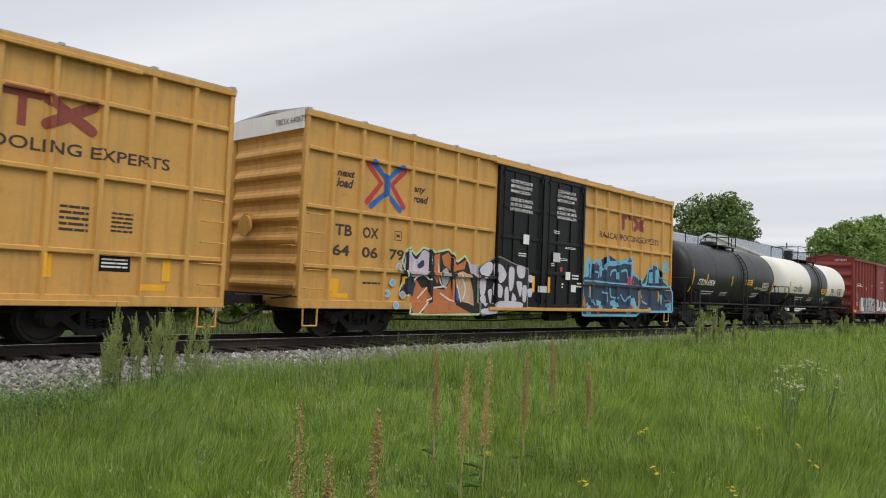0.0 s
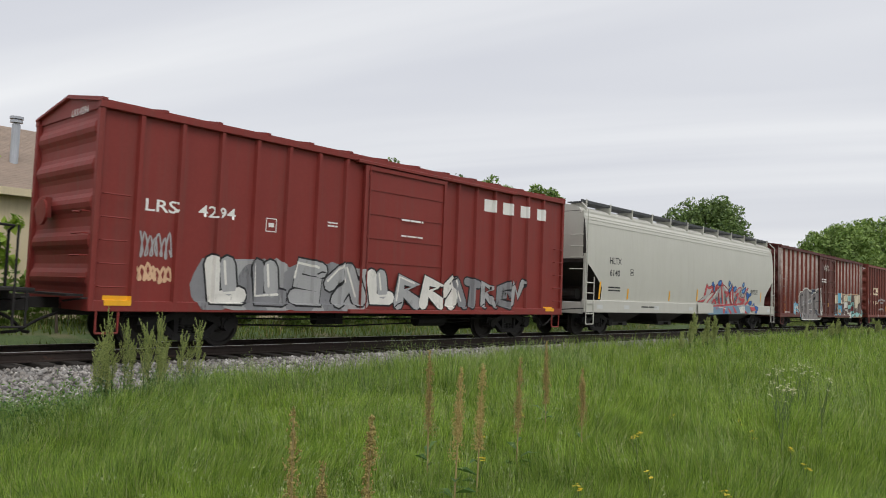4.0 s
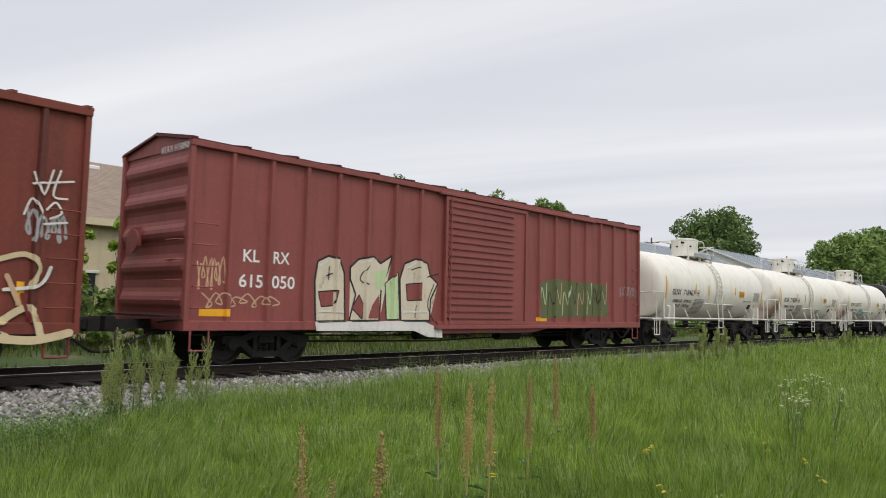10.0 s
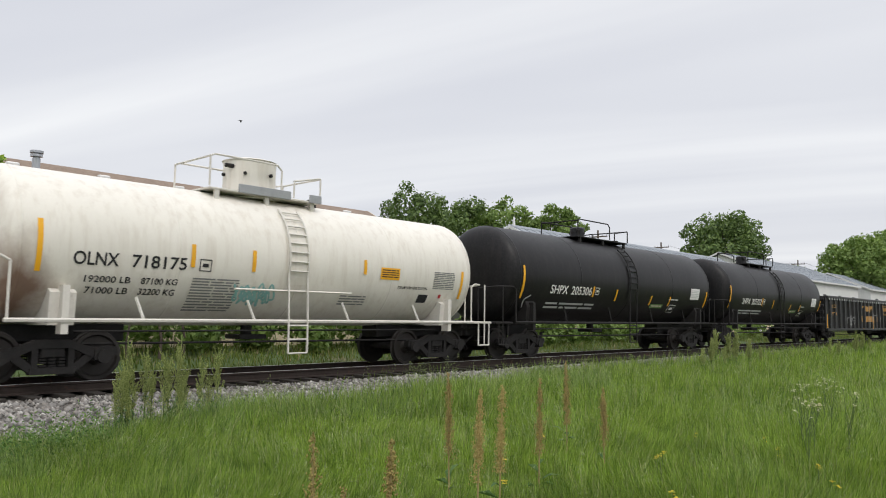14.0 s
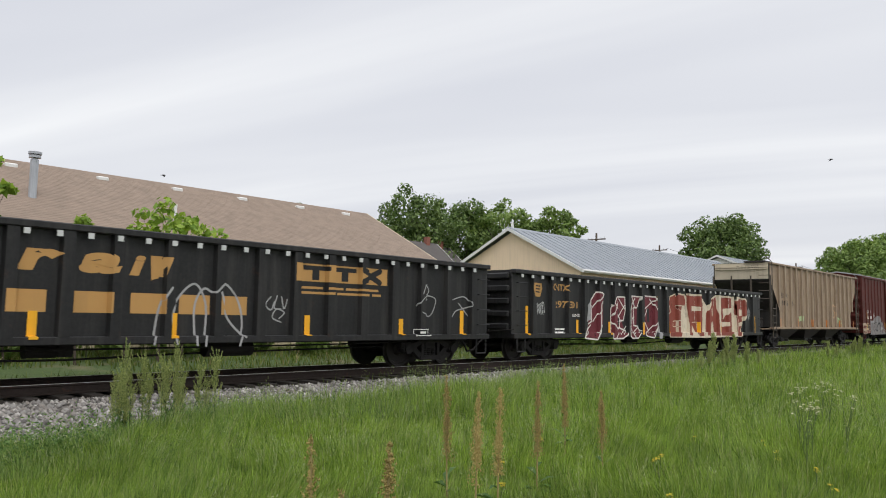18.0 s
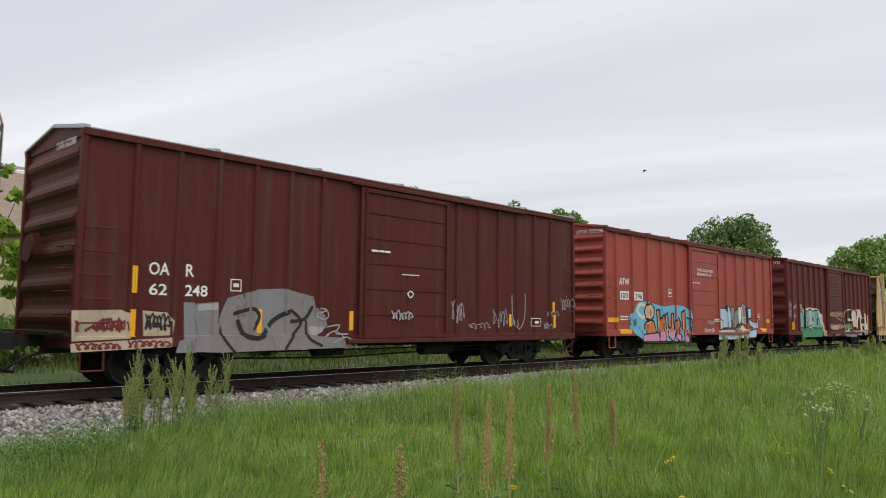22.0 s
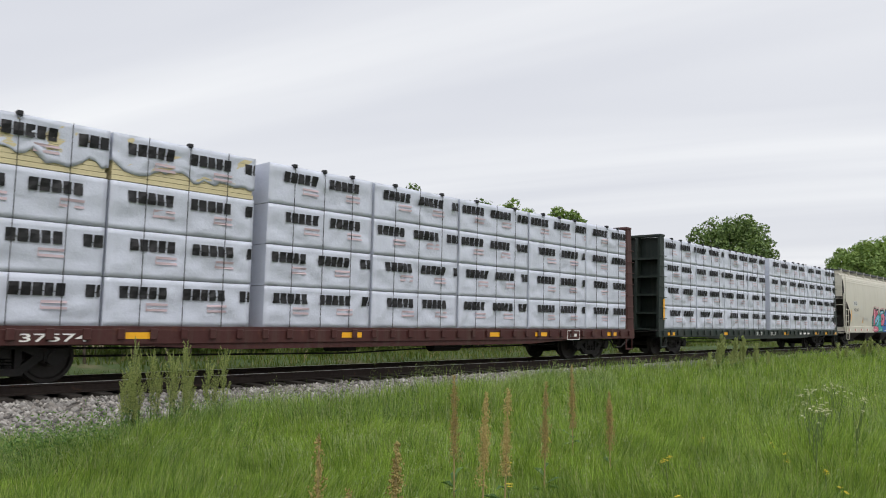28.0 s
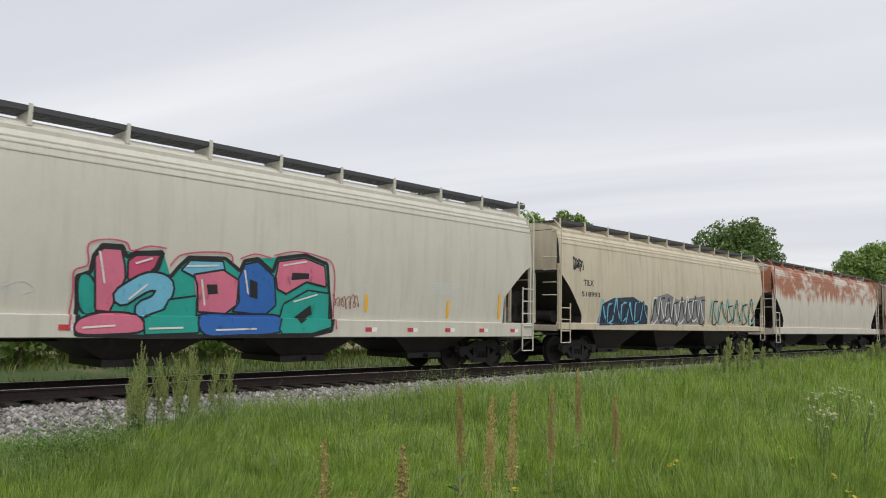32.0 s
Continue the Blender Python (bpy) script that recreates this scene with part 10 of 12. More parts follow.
ROWZ = [1.03, 1.91, 2.79, 3.67]
c, k = flatcar("centerbeam_flatcar", 360.17, 382.46, "oxide-red centre-beam flatcar with wrapped lumber", dict(z0=0.70, deck=1.03, top=4.62, mat=BEAMRED, thick=0.5, beam=True))
letter(c, k, "WC", -10.2, -9.6, .76, .9), letter(c, k, "37574", -8.9, -7.8, .76, .9), frame_box(c, k, 6.9, 7.6, .68, .98)
for x in (-7.2, -2.2, 3.0, 5.2, 9.3):
    patch(c, k, x, x + .6, .8, .92, YELSTRIP, "reflective_strip")
patch(c, k, -10.85, -10.72, 1.3, 2.2, YELSTRIP, "reflective_strip")
xm = (360.17 + 382.46) / 2
cols = [(-9.13, 3.0), (-6.1, 2.96), (-2.83, 2.9), (.2, 3.0), (3.3, 3.05), (6.45, 3.1), (9.3, 2.55)]
for i, (x, ln) in enumerate(cols):
    for j, z in enumerate(ROWZ):
        for side in (-1, 1):
            lumber_bundle(x, side * .82, z, ln, 1.38, .87 if side < 0 else .86, 300 + i * 10 + j + (5 if side > 0 else 0), xm, torn=(side < 0 and j == 3 and i < 2))
c, k = flatcar("centerbeam_flatcar", 384.34, 406.45, "dark green centre-beam flatcar with wrapped lumber", dict(z0=0.74, deck=1.05, top=4.62, mat=BEAMGREEN, thick=0.5, beam=True))
letter(c, k, "730", -1.5, -.8, .78, .94), letter(c, k, "321", .3, 1.0, .78, .94), bars(c, k, 4.3, 6.0, .76, .96, 1, WHITE, 18)
for x in (-10.4, -5.2, 2.1, 6.9, 8.6, 10.2):
    patch(c, k, x, x + .6, .8, .92, YELSTRIP, "reflective_strip")
patch(c, k, -10.75, -10.62, 1.4, 2.2, YELSTRIP, "reflective_strip")
xm = (384.34 + 406.45) / 2
cols = [(-9.2, 2.75), (-6.4, 2.75), (-3.7, 2.6), (-1.3, 2.1), (1.75, 2.75), (4.55, 2.75), (7.3, 2.7), (9.75, 2.1)]
for i, (x, ln) in enumerate(cols):
    for j, z in enumerate(ROWZ):
        for side in (-1, 1):
            lumber_bundle(x, side * .82, z + .02, ln, 1.38, .87 if side < 0 else .86, 500 + i * 10 + j + (5 if side > 0 else 0), xm)

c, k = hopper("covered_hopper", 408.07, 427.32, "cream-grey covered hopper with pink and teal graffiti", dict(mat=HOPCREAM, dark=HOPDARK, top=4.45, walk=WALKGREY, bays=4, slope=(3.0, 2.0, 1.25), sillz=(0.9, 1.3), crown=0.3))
patch(c, k, -7.7, -6.85, 2.6, 2.88, GREYPLATE, "faded_panel", eps=0.003), letter(c, k, "PINX", -7.62, -6.9, 2.64, 2.84, BLACK), letter(c, k, "462567", -7.67, -6.5, 2.24, 2.44, BLACK), bars(c, k, -7.8, -6.7, 1.9, 2.1, 2, GREYPLATE, 160), frame_box(c, k, -6.1, -5.9, 2.4, 2.65, material=GREYPLATE)
PI, RO, TE, BU, SK = S_["pink"], S_["rose"], S_["teal"], S_["blue"], S_["sky"]
pc = block(c, k, 0, [(-3.31, 0.96), (-3.29, 1.42), (-3.34, 1.96), (-3.12, 2.05), (-3.08, 2.35), (-2.95, 2.54), (-2.6, 2.55), (-2.5, 2.36), (-2.34, 2.45), (-1.83, 2.5), (-1.9, 2.2), (-2.09, 2.05), (-1.65, 2.05), (-1.5, 2.25), (-1.31, 2.44), (-0.53, 2.48), (-0.19, 2.25), (-0.1, 2.46), (0.22, 2.53), (0.59, 2.27), (0.68, 2.57), (1.4, 2.7), (2, 2.54), (2.08, 1.98), (2.21, 1.37), (2.17, 1.05), (1.63, 0.94), (-2.15, 0.92)], TE, BLACK, 0.08, label="sprayed pink, teal and blue letters with black outline")
block(pc, k, 1, [(-3.31, 1.94), (-3.13, 2), (-2.96, 1.68), (-3, 1.28), (-3.25, 1.42)], TE, BLACK, 0.04, soft=True)
block(pc, k, 2, [(-3.07, 2.32), (-2.93, 2.49), (-2.61, 2.5), (-2.53, 2.21), (-2.5, 1.98), (-2.73, 1.36), (-2.98, 1.38)], PI, BLACK, 0.04)
block(pc, k, 3, [(-2.48, 2.29), (-2.34, 2.41), (-1.87, 2.45), (-1.97, 2.2), (-2.33, 1.85), (-2.46, 1.98)], RO, BLACK, 0.04)
stroke(pc, k, 4, [(-2.52, 1.65), (-2.08, 1.93), (-1.75, 1.87), (-1.84, 1.57), (-2.11, 1.42)], 0.40, BLACK)
stroke(pc, k, 5, [(-2.52, 1.65), (-2.08, 1.93), (-1.75, 1.87), (-1.84, 1.57), (-2.11, 1.42)], 0.31, SK)
block(pc, k, 5, [(-3.29, 1.21), (-2.88, 1.35), (-2.27, 1.32), (-2.15, 1.03), (-2.76, 0.96), (-3.29, 0.98)], PI, BLACK, 0.04, soft=True)
block(pc, k, 6, [(-2.15, 1.27), (-1.72, 1.43), (-1.65, 1.62), (-1.09, 1.71), (-1.04, 0.99), (-2.11, 0.95)], TE, BLACK, 0.04)
block(pc, k, 7, [(-1.45, 2.19), (-1.28, 2.39), (-0.58, 2.42), (-0.52, 2.21), (-1.15, 2.06)], SK, BLACK, 0.04)
block(pc, k, 8, [(-1.19, 2.12), (-0.57, 2.25), (-0.21, 2.06), (-0.21, 1.56), (-0.45, 1.37), (-1.04, 1.4), (-1.1, 1.93)], PI, BLACK, 0.04)
block(pc, k, 9, [(-0.91, 1.94), (-0.68, 1.95), (-0.65, 1.77), (-0.86, 1.74)], BLACK, None, 0)
block(pc, k, 10, [(-0.22, 2.09), (-0.09, 2.39), (0.21, 2.47), (0.62, 2.18), (0.72, 1.58), (0.47, 1.36), (-0.3, 1.42), (-0.16, 1.62)], BU, BLACK, 0.04)
block(pc, k, 11, [(0.04, 2.1), (0.23, 2.04), (0.26, 1.69), (0.07, 1.73)], BLACK, None, 0)
block(pc, k, 12, [(-1.01, 1.34), (-0.2, 1.37), (0.86, 1.35), (0.76, 1.01), (-0.18, 0.95), (-0.92, 0.96)], BU, BLACK, 0.04, soft=True)
block(pc, k, 13, [(0.66, 2.18), (0.71, 2.51), (1.38, 2.63), (1.92, 2.49), (2, 2.02), (1.46, 2.11), (0.95, 1.83), (0.72, 1.92)], PI, BLACK, 0.04)
block(pc, k, 14, [(1.07, 2.29), (1.51, 2.3), (1.52, 2.18), (1.05, 2.13)], BLACK, None, 0)
block(pc, k, 15, [(0.78, 1.08), (0.9, 1.61), (1.51, 1.93), (2.09, 1.88), (2.15, 1.12), (1.63, 0.98), (0.85, 0.97)], TE, BLACK, 0.04)
block(pc, k, 16, [(1.2, 1.33), (1.6, 1.61), (1.66, 1.41), (1.32, 1.19)], BLACK, None, 0)
stroke(pc, k, 17, [(-2.99, 2.42), (-2.87, 1.88)], 0.035, S_["white"])
stroke(pc, k, 18, [(-2.33, 2.26), (-2.04, 2.37)], 0.035, S_["white"])
stroke(pc, k, 19, [(-3.2, 1.08), (-2.67, 1.12)], 0.035, S_["white"])
stroke(pc, k, 20, [(-2.03, 1.07), (-1.39, 1.09)], 0.035, S_["white"])
stroke(pc, k, 21, [(-1.34, 2.27), (-0.68, 2.33)], 0.035, S_["white"])
stroke(pc, k, 22, [(-1.02, 2.02), (-0.92, 1.54)], 0.035, S_["white"])
stroke(pc, k, 23, [(-0.09, 2.26), (0.02, 1.8)], 0.035, S_["white"])
stroke(pc, k, 24, [(-0.68, 1.05), (0.21, 1.08)], 0.035, S_["white"])
stroke(pc, k, 25, [(0.83, 2.43), (1.41, 2.55)], 0.035, S_["white"])
stroke(pc, k, 26, [(1.16, 1.67), (1.75, 1.84)], 0.035, S_["white"])
stroke(pc, k, 27, [(-2.41, 1.6), (-2.1, 1.88)], 0.035, S_["white"])
stroke(pc, k, 28, [(-3.44, 1.06), (-3.39, 1.66), (-3.4, 2.05), (-3.18, 2.18), (-3.19, 2.54), (-2.86, 2.65), (-2.54, 2.62), (-2.43, 2.48), (-2.12, 2.59), (-1.79, 2.58)], 0.03, RO)
stroke(pc, k, 29, [(-1.68, 2.26), (-1.49, 2.47), (-1, 2.57), (-0.46, 2.58), (-0.38, 2.4)], 0.03, RO)
stroke(pc, k, 30, [(-0.2, 2.5), (0.13, 2.62), (0.54, 2.56)], 0.03, RO)
stroke(pc, k, 31, [(0.6, 2.63), (1.11, 2.75), (1.71, 2.7), (2.16, 2.5), (2.23, 1.63), (2.28, 1.09)], 0.03, RO)
scrawl(c, k, 2.2, 3.0, 1.5, 1.9, S_["brick"], 162, .025), scrawl(c, k, -5.9, -4.0, 1.55, 1.95, GREYPLATE, 163, .03), bars(c, k, 5.4, 6.5, 2.0, 2.3, 5, GREYPLATE, 164)
for i in range(14):
    x = -9.0 + i * 1.35
    patch(c, k, x, x + .2, 1.03, 1.13, S_["red"], "reflective_strip"), patch(c, k, x + .2, x + .36, 1.03, 1.13, WHITE, "reflective_strip")
strips(c, k, [(-8.2, 1.6, 2.3), (-5.6, 1.5, 1.9), (3.2, 1.5, 1.9), (6.0, 1.4, 1.85), (8.1, 1.4, 2.1)], .09)

c, k = hopper("covered_hopper", 428.66, 445.24, "tan covered hopper with dark graffiti along the sill", dict(mat=HOPTAN, dark=HOPDARK, top=4.3, walk=WALKGREY, bays=3, slope=(2.9, 1.6, 1.3), sillz=(1.12, 1.34), crown=0.26))
letter(c, k, "TILX", -6.9, -6.3, 2.55, 2.75, BLACK), letter(c, k, "518993", -7.0, -5.9, 2.2, 2.36, BLACK), scrawl(c, k, -7.5, -6.9, 2.9, 3.5, BLACK, 170, .05)
pc = block(c, k, 0, [(-6.02, 1.27), (-5.74, 1.99), (-5.06, 2.21), (-3.73, 2.3), (-2.68, 2), (-2.61, 1.35)], S_["navy"], None, 0, label="sprayed dark, grey and aqua wild letters along the sill")
stroke(pc, k, 1, [(-5.88, 1.39), (-5.73, 2.15), (-5.63, 1.77), (-5.46, 1.45)], 0.07, S_["sky"])
stroke(pc, k, 2, [(-5.11, 2.01), (-5.37, 1.93), (-5.33, 1.36), (-5.07, 1.44)], 0.07, S_["sky"])
stroke(pc, k, 3, [(-5.03, 1.47), (-4.87, 2.22), (-4.76, 1.85), (-4.58, 1.54)], 0.07, S_["sky"])
stroke(pc, k, 4, [(-4.21, 2.08), (-4.49, 1.99), (-4.45, 1.44), (-4.17, 1.53)], 0.07, S_["sky"])
stroke(pc, k, 5, [(-4.13, 1.41), (-3.96, 2.09), (-3.84, 1.75), (-3.66, 1.47)], 0.07, S_["sky"])
stroke(pc, k, 6, [(-3.27, 2.15), (-3.56, 2.06), (-3.52, 1.38), (-3.23, 1.46)], 0.07, S_["sky"])
stroke(pc, k, 7, [(-3.18, 1.5), (-3, 2.16), (-2.88, 1.83), (-2.69, 1.57)], 0.07, S_["sky"])
stroke(pc, k, 8, [(-5.42, 2), (-5.72, 1.92), (-5.67, 1.43), (-5.38, 1.51)], 0.05, S_["black"])
stroke(pc, k, 9, [(-5.33, 1.39), (-5.15, 2.01), (-5.03, 1.71), (-4.83, 1.46)], 0.05, S_["black"])
stroke(pc, k, 10, [(-4.42, 2.07), (-4.73, 1.99), (-4.68, 1.36), (-4.37, 1.44)], 0.05, S_["black"])
stroke(pc, k, 11, [(-4.32, 1.49), (-4.13, 2.08), (-4, 1.79), (-3.79, 1.55)], 0.05, S_["black"])
stroke(pc, k, 12, [(-3.35, 2.15), (-3.68, 2.06), (-3.63, 1.46), (-3.3, 1.54)], 0.05, S_["black"])
stroke(pc, k, 13, [(-3.25, 1.42), (-3.04, 2.16), (-2.91, 1.79), (-2.69, 1.49)], 0.05, S_["black"])
block(pc, k, 14, [(-2.44, 1.35), (-2.34, 2.31), (-1.2, 2.52), (-0.28, 2.29), (2.02, 2.55), (2.09, 1.39)], S_["grey"], None, 0)
stroke(pc, k, 15, [(-2.02, 2.32), (-2.32, 2.22), (-2.29, 1.39), (-1.99, 1.48)], 0.06, S_["white"])
stroke(pc, k, 16, [(-1.93, 1.52), (-1.74, 2.33), (-1.62, 1.93), (-1.42, 1.59)], 0.06, S_["white"])
stroke(pc, k, 17, [(-0.98, 2.18), (-1.3, 2.09), (-1.26, 1.49), (-0.94, 1.58)], 0.06, S_["white"])
stroke(pc, k, 18, [(-0.89, 1.45), (-0.68, 2.41), (-0.56, 1.93), (-0.35, 1.52)], 0.06, S_["white"])
stroke(pc, k, 19, [(0.12, 2.26), (-0.22, 2.16), (-0.18, 1.41), (0.15, 1.51)], 0.06, S_["white"])
stroke(pc, k, 20, [(0.21, 1.55), (0.44, 2.49), (0.57, 2.03), (0.79, 1.63)], 0.06, S_["white"])
stroke(pc, k, 21, [(1.28, 2.34), (0.92, 2.24), (0.96, 1.52), (1.32, 1.61)], 0.06, S_["white"])
stroke(pc, k, 22, [(1.38, 1.48), (1.62, 2.35), (1.75, 1.92), (1.99, 1.56)], 0.06, S_["white"])
stroke(pc, k, 23, [(-2.35, 1.47), (-2.16, 2.27), (-2.04, 1.87), (-1.85, 1.54)], 0.055, S_["black"])
stroke(pc, k, 24, [(-1.42, 2.34), (-1.73, 2.24), (-1.7, 1.44), (-1.38, 1.53)], 0.055, S_["black"])
stroke(pc, k, 25, [(-1.33, 1.4), (-1.13, 2.35), (-1.01, 1.88), (-0.8, 1.47)], 0.055, S_["black"])
stroke(pc, k, 26, [(-0.35, 2.2), (-0.68, 2.1), (-0.64, 1.37), (-0.31, 1.46)], 0.055, S_["black"])
stroke(pc, k, 27, [(-0.25, 1.5), (-0.03, 2.43), (0.09, 1.97), (0.31, 1.58)], 0.055, S_["black"])
stroke(pc, k, 28, [(0.79, 2.28), (0.44, 2.18), (0.48, 1.47), (0.83, 1.56)], 0.055, S_["black"])
stroke(pc, k, 29, [(0.88, 1.43), (1.12, 2.52), (1.25, 1.98), (1.48, 1.5)], 0.055, S_["black"])
stroke(pc, k, 30, [(2, 2.37), (1.62, 2.26), (1.66, 1.39), (2.03, 1.49)], 0.055, S_["black"])
stroke(pc, k, 31, [(2.52, 1.49), (2.8, 2.39), (2.97, 1.95), (3.25, 1.57)], 0.1, S_["aqua"])
stroke(pc, k, 32, [(3.88, 2.24), (3.42, 2.13), (3.47, 1.46), (3.93, 1.56)], 0.1, S_["aqua"])
stroke(pc, k, 33, [(4.01, 1.61), (4.32, 2.49), (4.49, 2.06), (4.79, 1.69)], 0.1, S_["aqua"])
stroke(pc, k, 34, [(5.47, 2.33), (4.98, 2.22), (5.03, 1.57), (5.52, 1.68)], 0.1, S_["aqua"])
stroke(pc, k, 35, [(5.59, 1.53), (5.93, 2.35), (6.12, 1.94), (6.44, 1.62)], 0.1, S_["aqua"])
stroke(pc, k, 36, [(7.18, 2.44), (6.65, 2.32), (6.69, 1.49), (7.22, 1.6)], 0.1, S_["aqua"])
stroke(pc, k, 37, [(3.23, 2.36), (2.79, 2.25), (2.83, 1.4), (3.27, 1.5)], 0.06, S_["black"])
stroke(pc, k, 38, [(3.34, 1.55), (3.63, 2.37), (3.8, 1.97), (4.08, 1.63)], 0.06, S_["black"])
stroke(pc, k, 39, [(4.72, 2.21), (4.26, 2.1), (4.31, 1.52), (4.77, 1.62)], 0.06, S_["black"])
stroke(pc, k, 40, [(4.84, 1.47), (5.16, 2.47), (5.34, 1.98), (5.64, 1.56)], 0.06, S_["black"])
stroke(pc, k, 41, [(6.33, 2.31), (5.83, 2.19), (5.87, 1.43), (6.37, 1.54)], 0.06, S_["black"])
stroke(pc, k, 42, [(6.46, 1.59), (6.81, 2.58), (6.99, 2.09), (7.31, 1.68)], 0.06, S_["black"])

c, k = hopper("covered_hopper", 446.60, 464.97, "rust-streaked white covered hopper", dict(mat=HOPRUST, dark=HOPDARK, top=4.3, walk=WALKGREY, bays=3, slope=(2.9, 1.7, 1.3), sillz=(1.0, 1.34), crown=0.26))
c, k = hopper("covered_hopper", 466.50, 484.50, "brown dirty covered hopper at the end of view", dict(mat=HOPBROWN, dark=HOPDARK, top=4.3, walk=WALKGREY, bays=3, slope=(2.9, 1.7, 1.3), sillz=(1.0, 1.34), crown=0.26, ribs=[-7 + i for i in range(15)], curved=False))

# ---------------------------------------------------------------- ground, track


def gz(x, y):
    """Height of the ground: meadow, a low ballast bed, a slight bank behind the line."""
    n = 0.05 * noise.noise(Vector((x * 0.25, y * 0.25, 0))) + 0.02 * noise.noise(Vector((x * 1.1, y * 1.1, 4)))
    if y < 9.0:
        return n
    if y < 19:
        return n * 0.4 - 0.08
    return n + 0.02 + min(0.35, 0.05 * (y - 19))


def grassland(name, dark, light, earth):
    m = bpy.data.materials.new(name)
    m.use_nodes = True
    nt = m.node_tree
    b = nt.nodes["Principled BSDF"]
    a = noise_fac(nt, 0.35, 6)
    f = noise_fac(nt, 9, 6)
    col = mixc(nt, ramp_node(nt, f, 0.3, 0.7), dark, light)
    col = mixc(nt, mth(nt, "MULTIPLY", ramp_node(nt, a, 0.56, 0.66), 0.75), col, earth)
    nt.links.new(col, b.inputs["Base Color"])
    b.inputs["Roughness"].default_value = 0.95
    bp = nt.nodes.new("ShaderNodeBump")
    bp.inputs["Strength"].default_value, bp.inputs["Distance"].default_value = 0.6, 0.05
    nt.links.new(f, bp.inputs["Height"])
    nt.links.new(bp.outputs[0], b.inputs["Normal"])
    return m


TURF = grassland("turf_and_soil", (0.035, 0.062, 0.014), (0.075, 0.115, 0.028), (0.14, 0.12, 0.065))
xs = [-2500, -800, -250, -80, -30] + [-20 + 1.0 * i for i in range(61)] + [45 + 4 * i for i in range(20)] + [140, 200, 320, 600, 1200, 2500]
ys = [-2500, -600, -120, -30, -10] + [-6 + 0.75 * i for i in range(44)] + [30, 36, 45, 60, 80, 120, 200, 400, 900, 2500]
bm = bmesh.new()
grid = [[bm.verts.new((x, y, gz(x, y))) for x in xs] for y in ys]
for a, b in zip(grid, grid[1:]):
    for i in range(len(xs) - 1):
        bm.faces.new((a[i], a[i + 1], b[i + 1], b[i]))
ground = part("ground", bm, TURF, None, smooth=True)
tagged(ground, "green meadow ground with patches of bare soil", "ground", kind="structure")

BALLAST = paint("grey_ballast_stone", (0.15, 0.135, 0.12), rough=0.9, var=0.5, streak=0, scale=3.5, bump=0.8)


def bed(y):
    """Profile of the ballast bed."""
    d = abs(y - TRACK_Y)
    if d < 1.4:
        return 0.03
    if y < TRACK_Y:
        return max(-0.16, 0.03 - 0.042 * (d - 1.4))
    return max(-0.16, 0.03 - 0.10 * (d - 1.4))


bm = bmesh.new()
bx = [-60 + 1.5 * i for i in range(60)] + [35 + 5 * i for i in range(40)] + [260, 340, 500, 900]
by = [8.9 + 0.35 * i for i in range(28)]
grid = [[bm.verts.new((x, y, bed(y) + 0.02 * noise.noise(Vector((x, y, 7))))) for x in bx] for y in by]
for a, b in zip(grid, grid[1:]):
    for i in range(len(bx) - 1):
        bm.faces.new((a[i], a[i + 1], b[i + 1], b[i]))
tagged(part("ballast_bed", bm, BALLAST, None, smooth=True), "grey crushed-stone ballast bed under the track", "ballast", kind="structure")


def scatter_mesh(name, verts, faces, mat, label, category):
    me = bpy.data.meshes.new(name)
    me.vertices.add(len(verts))
    me.vertices.foreach_set("co", np.asarray(verts, dtype=np.float32).ravel())
    n, k = faces.shape
    me.loops.add(n * k)
    me.loops.foreach_set("vertex_index", faces.astype(np.int32).ravel())
    me.polygons.add(n)
    me.polygons.foreach_set("loop_start", np.arange(0, n * k, k, dtype=np.int32))
    me.update(calc_edges=True)
    me.materials.append(mat)
    ob = new(name, me)
    return tagged(ob, label, category, kind="stuff")


STONES = bpy.data.materials.new("loose_ballast_stones")
STONES.use_nodes = True
nt = STONES.node_tree
gi = nt.nodes.new("ShaderNodeNewGeometry")
cr = nt.nodes.new("ShaderNodeValToRGB")
cr.color_ramp.elements[0].color, cr.color_ramp.elements[1].color = (0.04, 0.036, 0.032, 1), (0.55, 0.53, 0.49, 1)
for p, cl in ((0.25, (0.155, 0.143, 0.128, 1)), (0.5, (0.30, 0.288, 0.268, 1)), (0.72, (0.215, 0.19, 0.16, 1))):
    e = cr.color_ramp.elements.new(p)
    e.color = cl
nt.links.new(gi.outputs["Random Per Island"], cr.inputs[0])
nt.links.new(mixc(nt, mth(nt, "MULTIPLY", noise_fac(nt, 40, 3), 0.5), cr.outputs[0], (0.2, 0.19, 0.18)), nt.nodes["Principled BSDF"].inputs["Base Color"])
nt.nodes["Principled BSDF"].inputs["Roughness"].default_value = 0.9
rng = np.random.default_rng(5)
# stones: jittered octahedra, denser where the bed is near
NS = 42000
sx = 1.0 + 70 * rng.random(NS) ** 1.9 - 1.5
sy = 9.1 + (13.62 - 9.1) * rng.random(NS)
ss = 0.024 + 0.042 * rng.random(NS) ** 1.6
sz = np.array([bed(y) for y in sy]) + ss * 0.3
octa = np.array([(1, 0, 0), (0, 1, 0), (-1, 0, 0), (0, -1, 0), (0, 0, 1), (0, 0, -1)], float)
of = np.array([(0, 1, 4), (1, 2, 4), (2, 3, 4), (3, 0, 4), (1, 0, 5), (2, 1, 5), (3, 2, 5), (0, 3, 5)])
jit = octa[None] * (0.75 + 0.6 * rng.random((NS, 6, 1))) + 0.25 * rng.standard_normal((NS, 6, 3)) * 0.6
